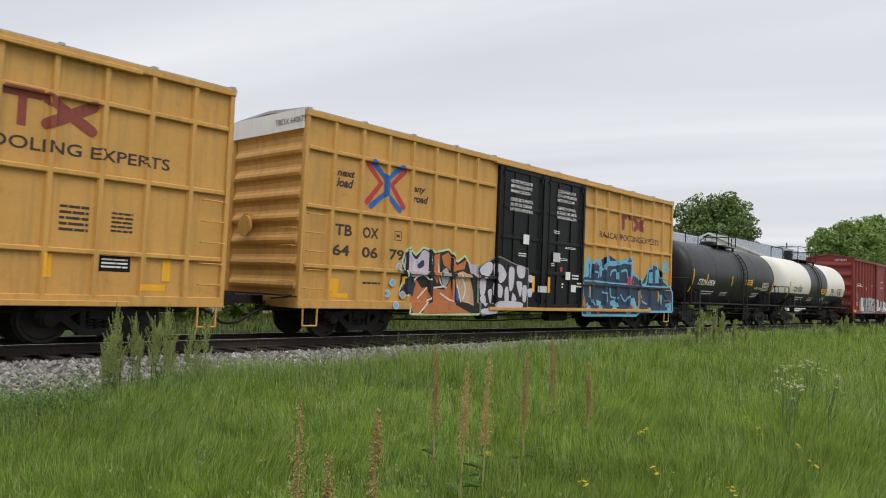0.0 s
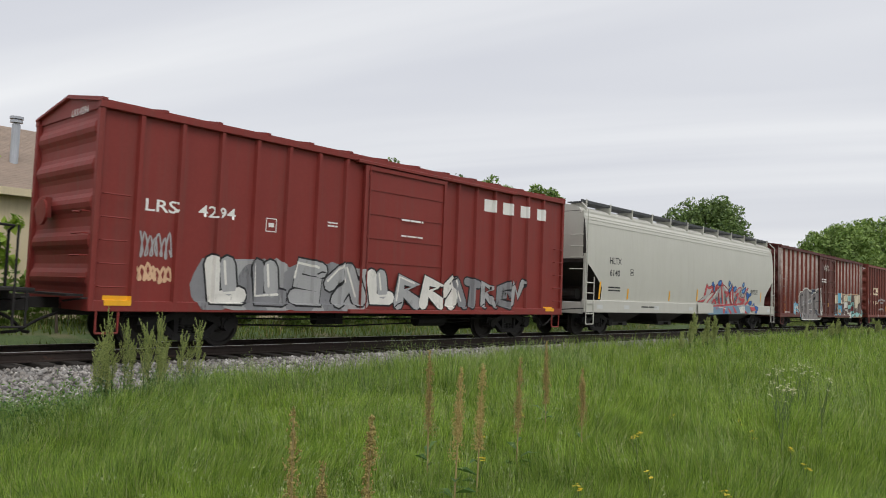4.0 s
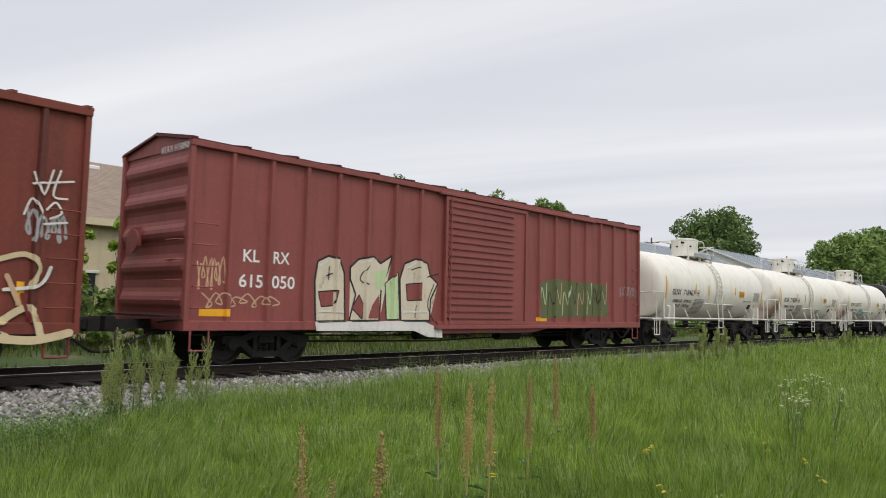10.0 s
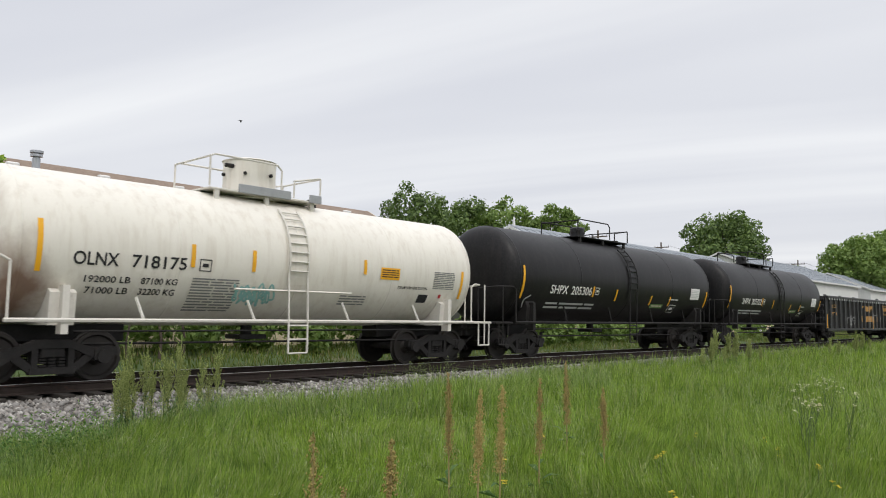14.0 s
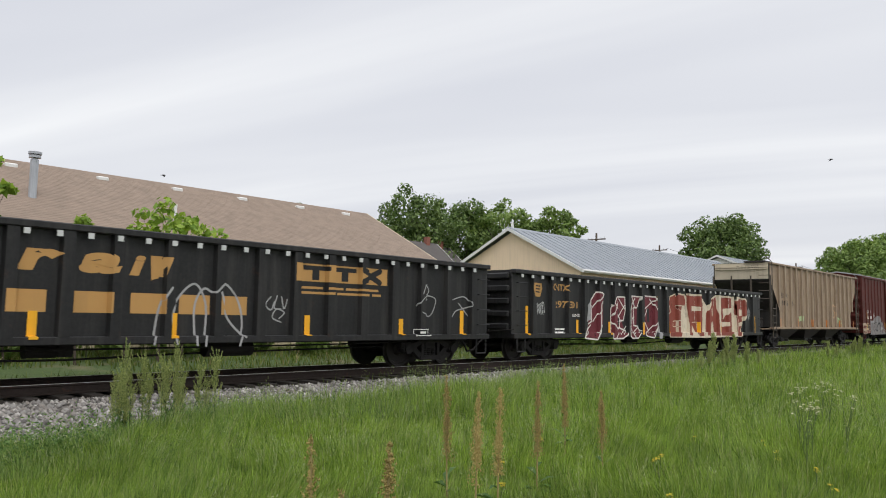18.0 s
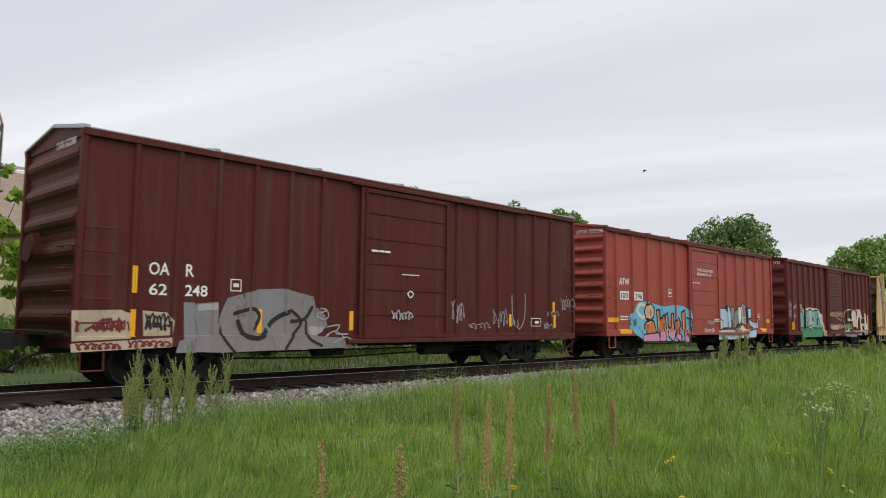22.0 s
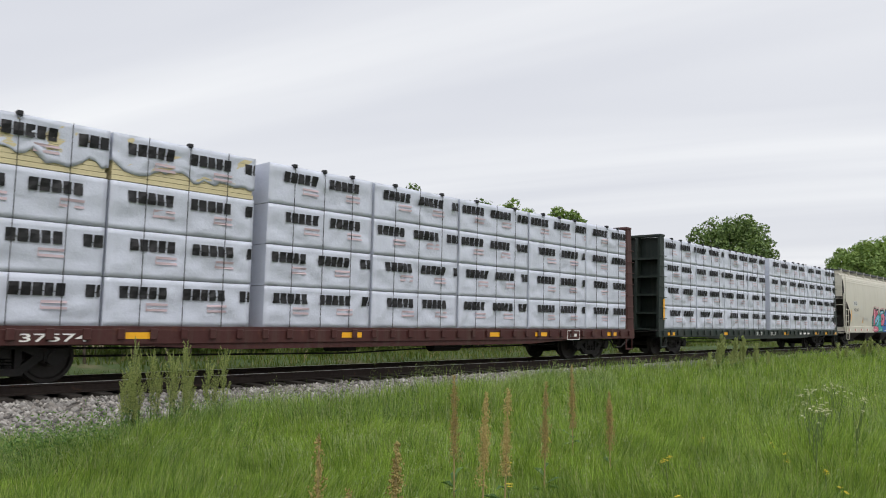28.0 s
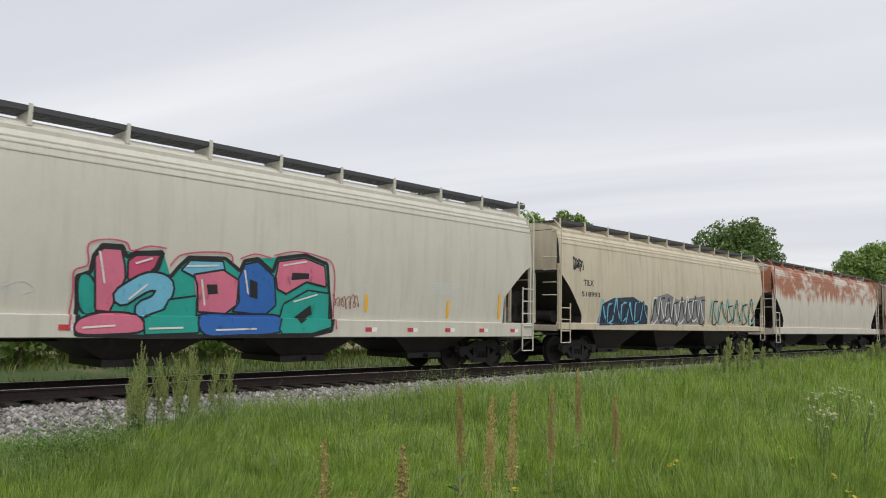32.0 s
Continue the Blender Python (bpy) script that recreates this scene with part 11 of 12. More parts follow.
ang = rng.random(NS) * 6.28
ca, sa = np.cos(ang)[:, None], np.sin(ang)[:, None]
vv = np.stack((jit[..., 0] * ca - jit[..., 1] * sa, jit[..., 0] * sa + jit[..., 1] * ca, jit[..., 2] * 0.75), -1) * ss[:, None, None] + np.stack((sx, sy, sz), -1)[:, None, :]
scatter_mesh("ballast_stones", vv.reshape(-1, 3), (of[None] + 6 * np.arange(NS)[:, None, None]).reshape(-1, 3), STONES, "loose grey and tan crushed stones beside the track", "gravel")

# rails and ties
TIE = paint("tarred_wooden_tie", (0.030, 0.025, 0.021), rough=0.9, var=0.5, streak=0, bump=0.5)
railprof = [(-0.075, -0.18), (0.075, -0.18), (0.075, -0.168), (0.012, -0.145), (0.010, -0.045), (0.036, -0.034), (0.036, -0.006), (0.030, 0.0), (-0.030, 0.0), (-0.036, -0.006), (-0.036, -0.034), (-0.010, -0.045), (-0.012, -0.145), (-0.075, -0.168)]
for s in (-1, 1):
    y = TRACK_Y + s * 0.755
    bm = prism(bmesh.new(), [(y + a, RAIL + b - 0.004) for a, b in railprof], "x", -300, 900)
    rail = tagged(part("rail", bm, RAILSIDE, None), "rusty steel rail with a polished running surface", "rail", "rails of the track", "structure")
    part("rail_head", prism(bmesh.new(), [(y - 0.03, RAIL - 0.006), (y + 0.03, RAIL - 0.006), (y + 0.028, RAIL + 0.0), (y - 0.028, RAIL + 0.0)], "x", -300, 900), RAILTOP, rail)
tie_me = None
track = tagged(new("railway_ties"), "dark tarred wooden ties in the ballast", "railway tie", kind="structure")
bmj = bmesh.new()
for i in range(700):
    x = -40 + 0.53 * i
    if -3 < x < 60:
        if tie_me is None:
            tie_me = part("tie", bev(B(-0.115, 0.115, -1.3, 1.3, -0.17, 0.0), 0.012), TIE, track, mat4=pose(x, TRACK_Y, RAIL - 0.182)).data
        else:
            reuse("tie", tie_me, track, mat4=pose(x, TRACK_Y + random.uniform(-.03, .03), RAIL - 0.182, 0, 0, random.uniform(-1, 1)))
    else:
        box(bmj, x - .115, x + .115, TRACK_Y - 1.3, TRACK_Y + 1.3, RAIL - .35, RAIL - 0.182)
part("far_ties", bmj, TIE, track)

# ---------------------------------------------------------------- grass and weeds
GRASS = leafmat("meadow_grass", (0.070, 0.150, 0.020), (0.42, 0.58, 0.11), patch=0.34, trans=0.45, scale=0.45, dry=(0.48, 0.49, 0.24), fine=0.40)
GRASSFAR = leafmat("far_bank_grass", (0.08, 0.13, 0.025), (0.24, 0.29, 0.08), patch=0.45, trans=0.4, scale=0.3, dry=(0.42, 0.34, 0.19))


def blades(name, px, py, pz, hgt, wid, bend, mat, label, rng, segs=3):
    """Curved, tapering blades as one mesh of quads."""
    n = len(px)
    # blades of one tuft lean together
    a = rng.random(n) * 6.283
    lx = 0.16 * np.sin(px * 2.1 + 1.7 * np.sin(py * 1.3)) * hgt + 0.03 * hgt
    ly = 0.16 * np.sin(py * 2.4 + 1.3 * np.sin(px * 1.1)) * hgt
    dx, dy = np.cos(a) * bend + lx, np.sin(a) * bend + ly
    wx, wy = -np.sin(a + 0.6) * wid, np.cos(a + 0.6) * wid
    verts = np.zeros((n, (segs + 1) * 2, 3))
    for k in range(segs + 1):
        t = k / segs
        cx, cy, cz = px + dx * t * t, py + dy * t * t, pz + hgt * (t - 0.12 * t * t * (bend / (hgt + 0.01)))
        w = (1 - t) ** 0.7 * 0.5 + 0.04
        for j, s in enumerate((-1, 1)):
            verts[:, 2 * k + j] = np.stack((cx + s * wx * w, cy + s * wy * w, cz), -1)
    f = np.array([(2 * k, 2 * k + 1, 2 * k + 3, 2 * k + 2) for k in range(segs)])
    faces = (f[None] + (segs + 1) * 2 * np.arange(n)[:, None, None]).reshape(-1, 4)
    return scatter_mesh(name, verts.reshape(-1, 3), faces, mat, label, "grass")


rng = np.random.default_rng(11)


def fringe(px):
    """Where the meadow ends and the stones begin."""
    return 9.3 + 0.25 * np.sin(px * 1.3) + 0.2 * np.sin(px * 0.37 + 1) - np.clip((4.6 - px) * 0.45, 0, 1.5) + np.clip((px - 9) * 0.16, 0, 2.0)


def sward(px, py):
    """Height of the standing grass: short in the hollow by the standpoint, taller towards the far end, thin by the stones."""
    tuft = np.sin(px * 2.7 + 2.2 * np.sin(py * 1.9)) * np.sin(py * 2.3 + 1.9 * np.sin(px * 1.2))
    broad = np.sin(px * 0.7 + py * 0.5) * np.sin(py * 0.9 - px * 0.25)
    tall = 0.21 + 0.15 * np.clip((px - 2.5) / 6, 0, 1) + 0.05 * broad + 0.05 * tuft
    by_stones = np.clip((py - fringe(px) + 2.2) / 1.8, 0, 1)
    return tall * (1 - 0.55 * np.clip((5.0 - px) / 3, 0, 1) * by_stones) + 0.20 * by_stones * np.clip((px - 4.6) / 2, 0, 1) * np.clip((14 - px) / 6, 0, 1)


def meadow(name, count, r0, r1, segs, power):
    az = np.radians(6 + 76 * rng.random(count))
    rr = r0 * (r1 / r0) ** (rng.random(count) ** power)
    px, py = rr * np.cos(az), rr * np.sin(az)
    keep = (py < fringe(px)) & (py > 0.25)
    px, py, rr = px[keep], py[keep], rr[keep]
    n = len(px)
    hg = sward(px, py) * np.where(rng.random(n) < 0.86, 0.62 + 0.48 * rng.random(n), 0.9 + 0.55 * rng.random(n)) + 0.03
    wd = (0.0026 + 0.0034 * rng.random(n)) + 0.00078 * rr * (0.7 + 0.6 * rng.random(n))
    pz = np.array([gz(x, y) for x, y in zip(px, py)]) - 0.02
    blades(name, px, py, pz, hg, wd, hg * (0.08 + 0.42 * rng.random(n) ** 1.4), GRASS, "long green meadow grass bending in the wind", rng, segs)


meadow("meadow_grass", 340000, 1.35, 10.0, 2, 0.74)
meadow("meadow_grass_beyond", 210000, 10.0, 85.0, 1, 0.85)

# tussocks: fans of longer, darker, thin blades, thickest along the edge of the stones
TUSSOCK = leafmat("tussock_grass", (0.060, 0.125, 0.028), (0.36, 0.50, 0.14), patch=0.3, trans=0.4, scale=0.7, dry=(0.46, 0.46, 0.24), fine=0.3)


def tussocks(name, cx, cy, ch, per, label):
    n = len(cx) * per
    px, py, hg = (np.repeat(v, per) for v in (cx, cy, ch))
    a, q = rng.random(n) * 6.283, rng.random(n)
    rr = np.hypot(px, py)
    hg = hg * (0.55 + 0.6 * rng.random(n))
    bx, by = px + 0.35 * hg * q * np.cos(a), py + 0.35 * hg * q * np.sin(a)
    bz = np.array([max(gz(x, y), bed(y) if y > 8.9 else -1) for x, y in zip(bx, by)]) - 0.02
    blades(name, bx, by, bz, hg, 0.0026 + 0.0024 * rng.random(n) + 0.0006 * rr, hg * (0.1 + 0.55 * rng.random(n)), TUSSOCK, label, rng, 2)


ne = 820
cx = 2.2 + 13 * rng.random(ne) ** 1.2
cy = fringe(cx) + 0.35 - 2.0 * rng.random(ne) ** 1.3
tussocks("fringe_tussocks", cx, cy, (0.26 + 0.34 * rng.random(ne)) * np.where(cx < 4.6, 0.62, 1.0), 38, "dark wispy tussock grass along the ballast edge")
ne = 900
az, rr = np.radians(8 + 66 * rng.random(ne)), 2.6 * (30 / 2.6) ** rng.random(ne)
cx, cy = rr * np.cos(az), rr * np.sin(az)
keep = cy < fringe(cx) - 0.5
cx, cy = cx[keep], cy[keep]
tussocks("meadow_tussocks", cx, cy, sward(cx, cy) * (1.0 + 0.45 * rng.random(len(cx))), 30, "uneven tussocks of longer meadow grass")

# the meadow goes on round the standpoint and behind it
NB = 90000
az = np.radians(82 + 284 * rng.random(NB))
rr = 0.5 * (26 / 0.5) ** (rng.random(NB) ** 0.7)
px, py = rr * np.cos(az), rr * np.sin(az)
keep = py < 8.2
px, py, rr = px[keep], py[keep], rr[keep]
hg = 0.10 + 0.22 * rng.random(len(px))
blades("meadow_grass_around", px, py, np.array([gz(x, y) for x, y in zip(px, py)]) - 0.02, hg, 0.008 + 0.0022 * rr, hg * 0.3, GRASS, "green meadow grass all round the standpoint", rng, 1)

# low leafy herbs that creep from the meadow over the edge of the stones
HERB = leafmat("low_herb_leaf", (0.055, 0.13, 0.035), (0.24, 0.38, 0.12), patch=0.3, trans=0.45, scale=0.9)
NP = 1500
hx = np.where(rng.random(NP) < 0.7, 1.6 + 5.8 * rng.random(NP), 7 + 38 * rng.random(NP) ** 1.6)
he = fringe(hx)
hy = he + 0.75 - 1.15 * rng.random(NP) ** 0.6 + 1.1 * (rng.random(NP) < 0.34) * rng.random(NP)
clump = np.clip(0.5 + 0.9 * np.sin(hx * 3.1 + 1.9 * np.sin(hy * 2.7)), 0, 1)
hh = (0.07 + 0.13 * rng.random(NP) + 0.42 * clump * rng.random(NP) ** 1.3) * np.where(hy > he + 0.2, 0.8, 1.0)
per = 26
cx, cy, ch = np.repeat(hx, per), np.repeat(hy, per), np.repeat(hh, per)
f = rng.random(NP * per)
sp = 0.22 * ch * (0.5 + 0.6 * (1 - f)) + 0.01
cx, cy = cx + sp * rng.standard_normal(NP * per), cy + sp * rng.standard_normal(NP * per)
cz = np.array([max(gz(x, y), bed(y) if y > 7.6 else -1) for x, y in zip(cx, cy)]) + f * ch
u = rng.standard_normal((NP * per, 3))
u[:, 2] = np.abs(u[:, 2]) * 0.8
u /= np.linalg.norm(u, axis=1)[:, None]
w = np.cross(u, rng.standard_normal((NP * per, 3)))
w /= np.linalg.norm(w, axis=1)[:, None] + 1e-9
s = (0.010 + 0.020 * rng.random(NP * per))[:, None]
c3 = np.stack((cx, cy, cz), -1)
scatter_mesh("edge_herbs", np.stack((c3 - u * s * .2, c3 + u * s * .7 + w * s * .38, c3 + u * s * 1.7, c3 + u * s * .7 - w * s * .38), 1).reshape(-1, 3), np.arange(4 * NP * per).reshape(-1, 4), HERB, "low leafy green herbs creeping over the ballast edge", "weed")

# thin grass standing among the lower stones
NE = 22000
ex = 1.5 + 60 * rng.random(NE) ** 1.8
ey = fringe(ex) + 1.9 * rng.random(NE) ** 2.2 - 0.6
keep = np.sin(ex * 1.9) + np.sin(ex * 4.3 + ey) + 1.1 > 1.9 * rng.random(NE) - 0.3
ex, ey = ex[keep], ey[keep]
eh = (0.12 + 0.42 * rng.random(len(ex)) ** 1.4) * (0.75 + 0.4 * np.clip((ex - 3) / 3, 0, 1))
blades("fringe_grass", ex, ey, np.array([max(gz(x, y), bed(y)) for x, y in zip(ex, ey)]) - 0.02, eh, 0.004 + 0.0007 * ex, eh * 0.3, GRASS, "thin grass growing out of the ballast edge", rng, 2)

# seed-bearing stems above the grass, each with a loose pale panicle
NS2 = 6000
az = np.radians(6 + 74 * rng.random(NS2))
rr = 2.4 * (70 / 2.4) ** (rng.random(NS2) ** 0.9)
px, py = rr * np.cos(az), rr * np.sin(az)
drift = 0.28 + 0.45 * np.sin(px * 0.55 + 1.2 * np.sin(py * 0.8)) + 0.5 * np.clip((px - 4) / 5, 0, 1) - 0.35 * np.clip((4.5 - px) / 2, 0, 1)
keep = (py < fringe(px) + 0.5) & (py > 0.4) & (rng.random(NS2) < drift)
px, py, rr = px[keep], py[keep], rr[keep]
n = len(px)
SEED = leafmat("pale_grass_heads", (0.20, 0.29, 0.09), (0.42, 0.47, 0.23), patch=0.2, trans=0.25)
hg = sward(px, py) * (1.15 + 0.45 * rng.random(n)) + 0.06
bend = 0.03 + 0.12 * rng.random(n)
pz = np.array([gz(x, y) for x, y in zip(px, py)])
blades("grass_stems", px, py, pz, hg, 0.0016 + 0.0006 * rr, bend, SEED, "pale seed-bearing grass stems", rng, 2)
per = 12
f = rng.random(n * per)
qx, qy, qz, qh, qr = (np.repeat(v, per) for v in (px, py, pz, hg, rr))
wide = (0.012 + 0.030 * (1 - f)) * (0.6 + 0.8 * np.repeat(rng.random(n), per))
c3 = np.stack((qx + wide * rng.standard_normal(n * per), qy + wide * rng.standard_normal(n * per), qz + qh * (0.80 + 0.26 * f)), -1)
u = rng.standard_normal((n * per, 3)) * 0.5 + np.array([0, 0, 1.0])
u /= np.linalg.norm(u, axis=1)[:, None]
w = np.cross(u, rng.standard_normal((n * per, 3)))
w /= np.linalg.norm(w, axis=1)[:, None] + 1e-9
s = (0.004 + 0.005 * rng.random(n * per) + 0.0004 * qr)[:, None]
scatter_mesh("grass_panicles", np.stack((c3 - u * s * 1.3, c3 + w * s * .4, c3 + u * s * 1.3, c3 - w * s * .4), 1).reshape(-1, 3), np.arange(4 * n * per).reshape(-1, 4), SEED, "loose pale panicles of flowering grass", "grass")

NF = 42000
px, py = -25 + 150 * rng.random(NF) ** 1.3, 17.6 + 7.5 * rng.random(NF) ** 1.2
bare = (np.sin(px * 0.31) + np.sin(px * 0.13 + 2) > 0.5) & (py > 18.3) & (py < 20.6)
px, py = px[~bare], py[~bare]
n = len(px)
hg = 0.14 + 0.22 * rng.random(n)
blades("far_bank_grass", px, py, np.array([gz(x, y) for x, y in zip(px, py)]), hg, 0.022 + 0.02 * rng.random(n), hg * 0.5, GRASSFAR, "short rough grass on the bank behind the track", rng, 2)


def dock(x, y, h, seed, colour, green=False, big=1.0):
    """A dock plant: stalk, upright side spikes packed with small seeds, a few leaves at the foot."""
    rnd = random.Random(seed)
    z = gz(x, y)
    bm = bmesh.new()
    lean = rnd.uniform(-.04, .05)
    rod(bm, (0, 0, 0), (lean, 0, h * .97), .008, 5, .004)
    top = tagged(part("dock_plant", bm, DOCKSTEM if not green else WEEDSTEM, None, mat4=pose(x, y, z)), "tall green weed with feathery upright spikes" if green else "rust-brown seeding dock stalk in the grass", "weed", "tall weeds in the meadow")
    verts, faces = [], []

    def seed_at(p, s):
        i = len(verts)
        for d in ((s, 0, 0), (0, s, 0), (-s, 0, 0), (0, -s, 0), (0, 0, s * 1.2), (0, 0, -s)):
            verts.append((p[0] + d[0] * rnd.uniform(.7, 1.3), p[1] + d[1] * rnd.uniform(.7, 1.3), p[2] + d[2]))
        faces.extend((i + a, i + b, i + c) for a, b, c in ((0, 1, 4), (1, 2, 4), (2, 3, 4), (3, 0, 4), (1, 0, 5), (2, 1, 5), (3, 2, 5), (0, 3, 5)))
    spikes = [((0, 0, h * .42), (lean, 0, h), 1.0)]
    for i in range(9 if not green else 22):
        b = h * rnd.uniform(.42 if not green else .35, .86)
        a = rnd.uniform(0, 6.28)
        ln = h * rnd.uniform(.10, .24) * (1.1 - b / h * .6) * (1.5 if green else 1)
        sp = rnd.uniform(.22, .5) if green else rnd.uniform(.05, .13)
        spikes.append(((lean * b / h, 0, b), (lean * b / h + ln * sp * math.cos(a), ln * sp * math.sin(a), b + ln), .8))
    for p, q, w in spikes:
        p, q = Vector(p), Vector(q)
        cnt = int((q - p).length / (.0016 if not green else .0050))
        for i in range(cnt):
            t = i / max(1, cnt)
            c = p.lerp(q, t)
            r = big * (.021 if not green else .014) * w * (1 - t * .75)
            seed_at((c.x + rnd.gauss(0, r), c.y + rnd.gauss(0, r), c.z + rnd.gauss(0, .004)), rnd.uniform(.0032, .0056) * big * (1.0 if not green else 1.1))
    me = bpy.data.meshes.new("seed_head")
    me.from_pydata(verts, [], faces)
    me.materials.append(colour)
    reuse("seed_head", me, top)
    bm = bmesh.new()
    for i in range(6 if not green else 34):
        a, b = rnd.uniform(0, 6.28), h * (rnd.uniform(.03, .35) if not green else rnd.uniform(.03, .6) ** 1.3)
        ln, w = rnd.uniform(.12, .25) * (1 if not green else .6), rnd.uniform(.018, .035) * (1 if not green else .5)
        d = Vector((math.cos(a), math.sin(a), .55)).normalized()
        s = Vector((-math.sin(a), math.cos(a), 0)) * w
        o = Vector((lean * b / h, 0, b))
        m1, m2 = o + d * ln * .5, o + d * ln + Vector((0, 0, -.06))
        v = [bm.verts.new(q) for q in (o, m1 + s, m2, m1 - s)]
        bm.faces.new(v)
    part("leafage", bm, WEEDLEAF, top)
    return top


DOCKSTEM = paint("brown_weed_stem", (0.34, 0.26, 0.11), var=0.3, streak=0)
DOCKSEED = leafmat("rusty_dock_seed", (0.22, 0.165, 0.05), (0.47, 0.36, 0.125), patch=0.2, trans=0.15)
DOCKSEED2 = leafmat("ochre_dock_seed", (0.34, 0.25, 0.07), (0.58, 0.46, 0.18), patch=0.2, trans=0.15)
WEEDSTEM = paint("green_weed_stem", (0.10, 0.15, 0.04), var=0.3, streak=0)
WEEDLEAF = leafmat("weed_leaf", (0.04, 0.10, 0.025), (0.13, 0.22, 0.06), patch=0.2)
WEEDTOP = leafmat("yellow_green_weed_tops", (0.20, 0.26, 0.06), (0.50, 0.54, 0.21), patch=0.2)
for i, (x, y, h) in enumerate(((1.65, 2.14, 1.16), (1.76, 1.91, 1.15), (1.70, 2.09, 0.97), (4.34, 3.97, 1.15), (3.9, 3.32, 1.1), (4.33, 3.47, 1.1), (5.17, 3.72, 1.1), (6.76, 4.49, 1.15), (6.29, 3.76, .95))):
    dock(x, y, h, 700 + i, DOCKSEED2 if i in (4, 5) else DOCKSEED, big=1.0 if i < 3 else 1.25)
for i, (x, h) in enumerate(((3.97, .93), (4.17, 1.18), (4.32, 1.04), (4.5, 1.0), (4.83, 1.13), (5.12, .9), (5.26, 1.03), (4.08, .8), (4.62, .85), (3.88, .7), (4.25, .75), (4.4, .8), (4.72, .7), (4.95, .75), (5.2, .7), (4.05, .62), (4.9, .6))):
    dock(x + .05, 9.3 + .16 * ((i * 5) % 3 - 1), h * 1.06 + .1, 720 + i, WEEDTOP, True, 1.25)
for i, (x, h) in enumerate(((22.0, .66), (23.0, .92), (23.67, 1.22), (24.6, 1.1), (26.1, .88), (35.7, .8), (38.9, .92), (40.5, 1.0), (45.8, .7), (48.5, .97))):
    for j in range(3):
        dock(x + .3 * j - .3, 9.6 + .15 * ((i + j) % 3), h + .16 - .14 * j, 740 + 10 * i + j, WEEDTOP, True, 2.2)

PETAL = leafmat("cream_flower", (0.50, 0.50, 0.30), (0.72, 0.70, 0.52), patch=0.1)
YPETAL = leafmat("yellow_flower", (0.60, 0.45, 0.03), (0.80, 0.65, 0.06), patch=0.1)


def flower(x, y, h, seed, petals, r, n, label):
    """A flowering stem: branching stalks with small flat heads."""
    rnd = random.Random(seed)
    bm, fm = bmesh.new(), bmesh.new()
    rod(bm, (0, 0, 0), (.02, 0, h * .6), .005, 4, .004)
    for i in range(n):
        a, q = rnd.uniform(0, 6.28), rnd.uniform(.3, 1) * r
        tip = Vector((.02 + q * math.cos(a), q * math.sin(a), h * rnd.uniform(.78, 1)))
        rod(bm, (.02, 0, h * rnd.uniform(.35, .6)), tip, .003, 4, .002)
        for k in range(6):
            c = tip + Vector((rnd.gauss(0, .012), rnd.gauss(0, .012), rnd.gauss(0, .008)))
            s = rnd.uniform(.008, .016)
            v = [fm.verts.new(c + Vector((s * math.cos(t), s * math.sin(t), rnd.uniform(-.004, .004)))) for t in (0, 1.25, 2.5, 3.75, 5.0)]
            fm.faces.new(v)
    th = tagged(part("wild_flower", bm, WEEDSTEM, None, mat4=pose(x, y, gz(x, y))), label, "wild flower", "wild flowers in the meadow")
    part("blossom", fm, petals, th)


for i, (x, y) in enumerate(((8.59, 2.71), (7.97, 2.4), (10.39, 3.0), (8.36, 2.19), (7.27, 2.24), (9.3, 2.8), (9.8, 2.75), (8.2, 2.55))):
    flower(x, y, .93 - .03 * (i % 3), 760 + i, PETAL, .12, 6, "cream-flowered weed standing above the grass")
rnd = random.Random(8)
for i in range(24):
    a = math.radians(rnd.uniform(14, 40))
    d = rnd.uniform(2.6, 9)
    flower(d * math.cos(a), d * math.sin(a), rnd.uniform(.36, .5), 800 + i, YPETAL, .03, 2, "small yellow flower in the grass")

# ---------------------------------------------------------------- trees
BARK = paint("grey_brown_bark", (0.09, 0.07, 0.055), rough=0.95, var=0.4, streak=0.2, bump=0.8)
LEAF_A = leafmat("dark_green_foliage", (0.065, 0.115, 0.035), (0.22, 0.31, 0.10), patch=0.35, trans=0.3, scale=0.35)
LEAF_B = leafmat("mid_green_foliage", (0.10, 0.175, 0.04), (0.31, 0.42, 0.13), patch=0.28, trans=0.35, scale=0.35)
LEAF_C = leafmat("spring_green_foliage", (0.15, 0.27, 0.035), (0.42, 0.56, 0.10), patch=0.3, trans=0.4, scale=0.8)


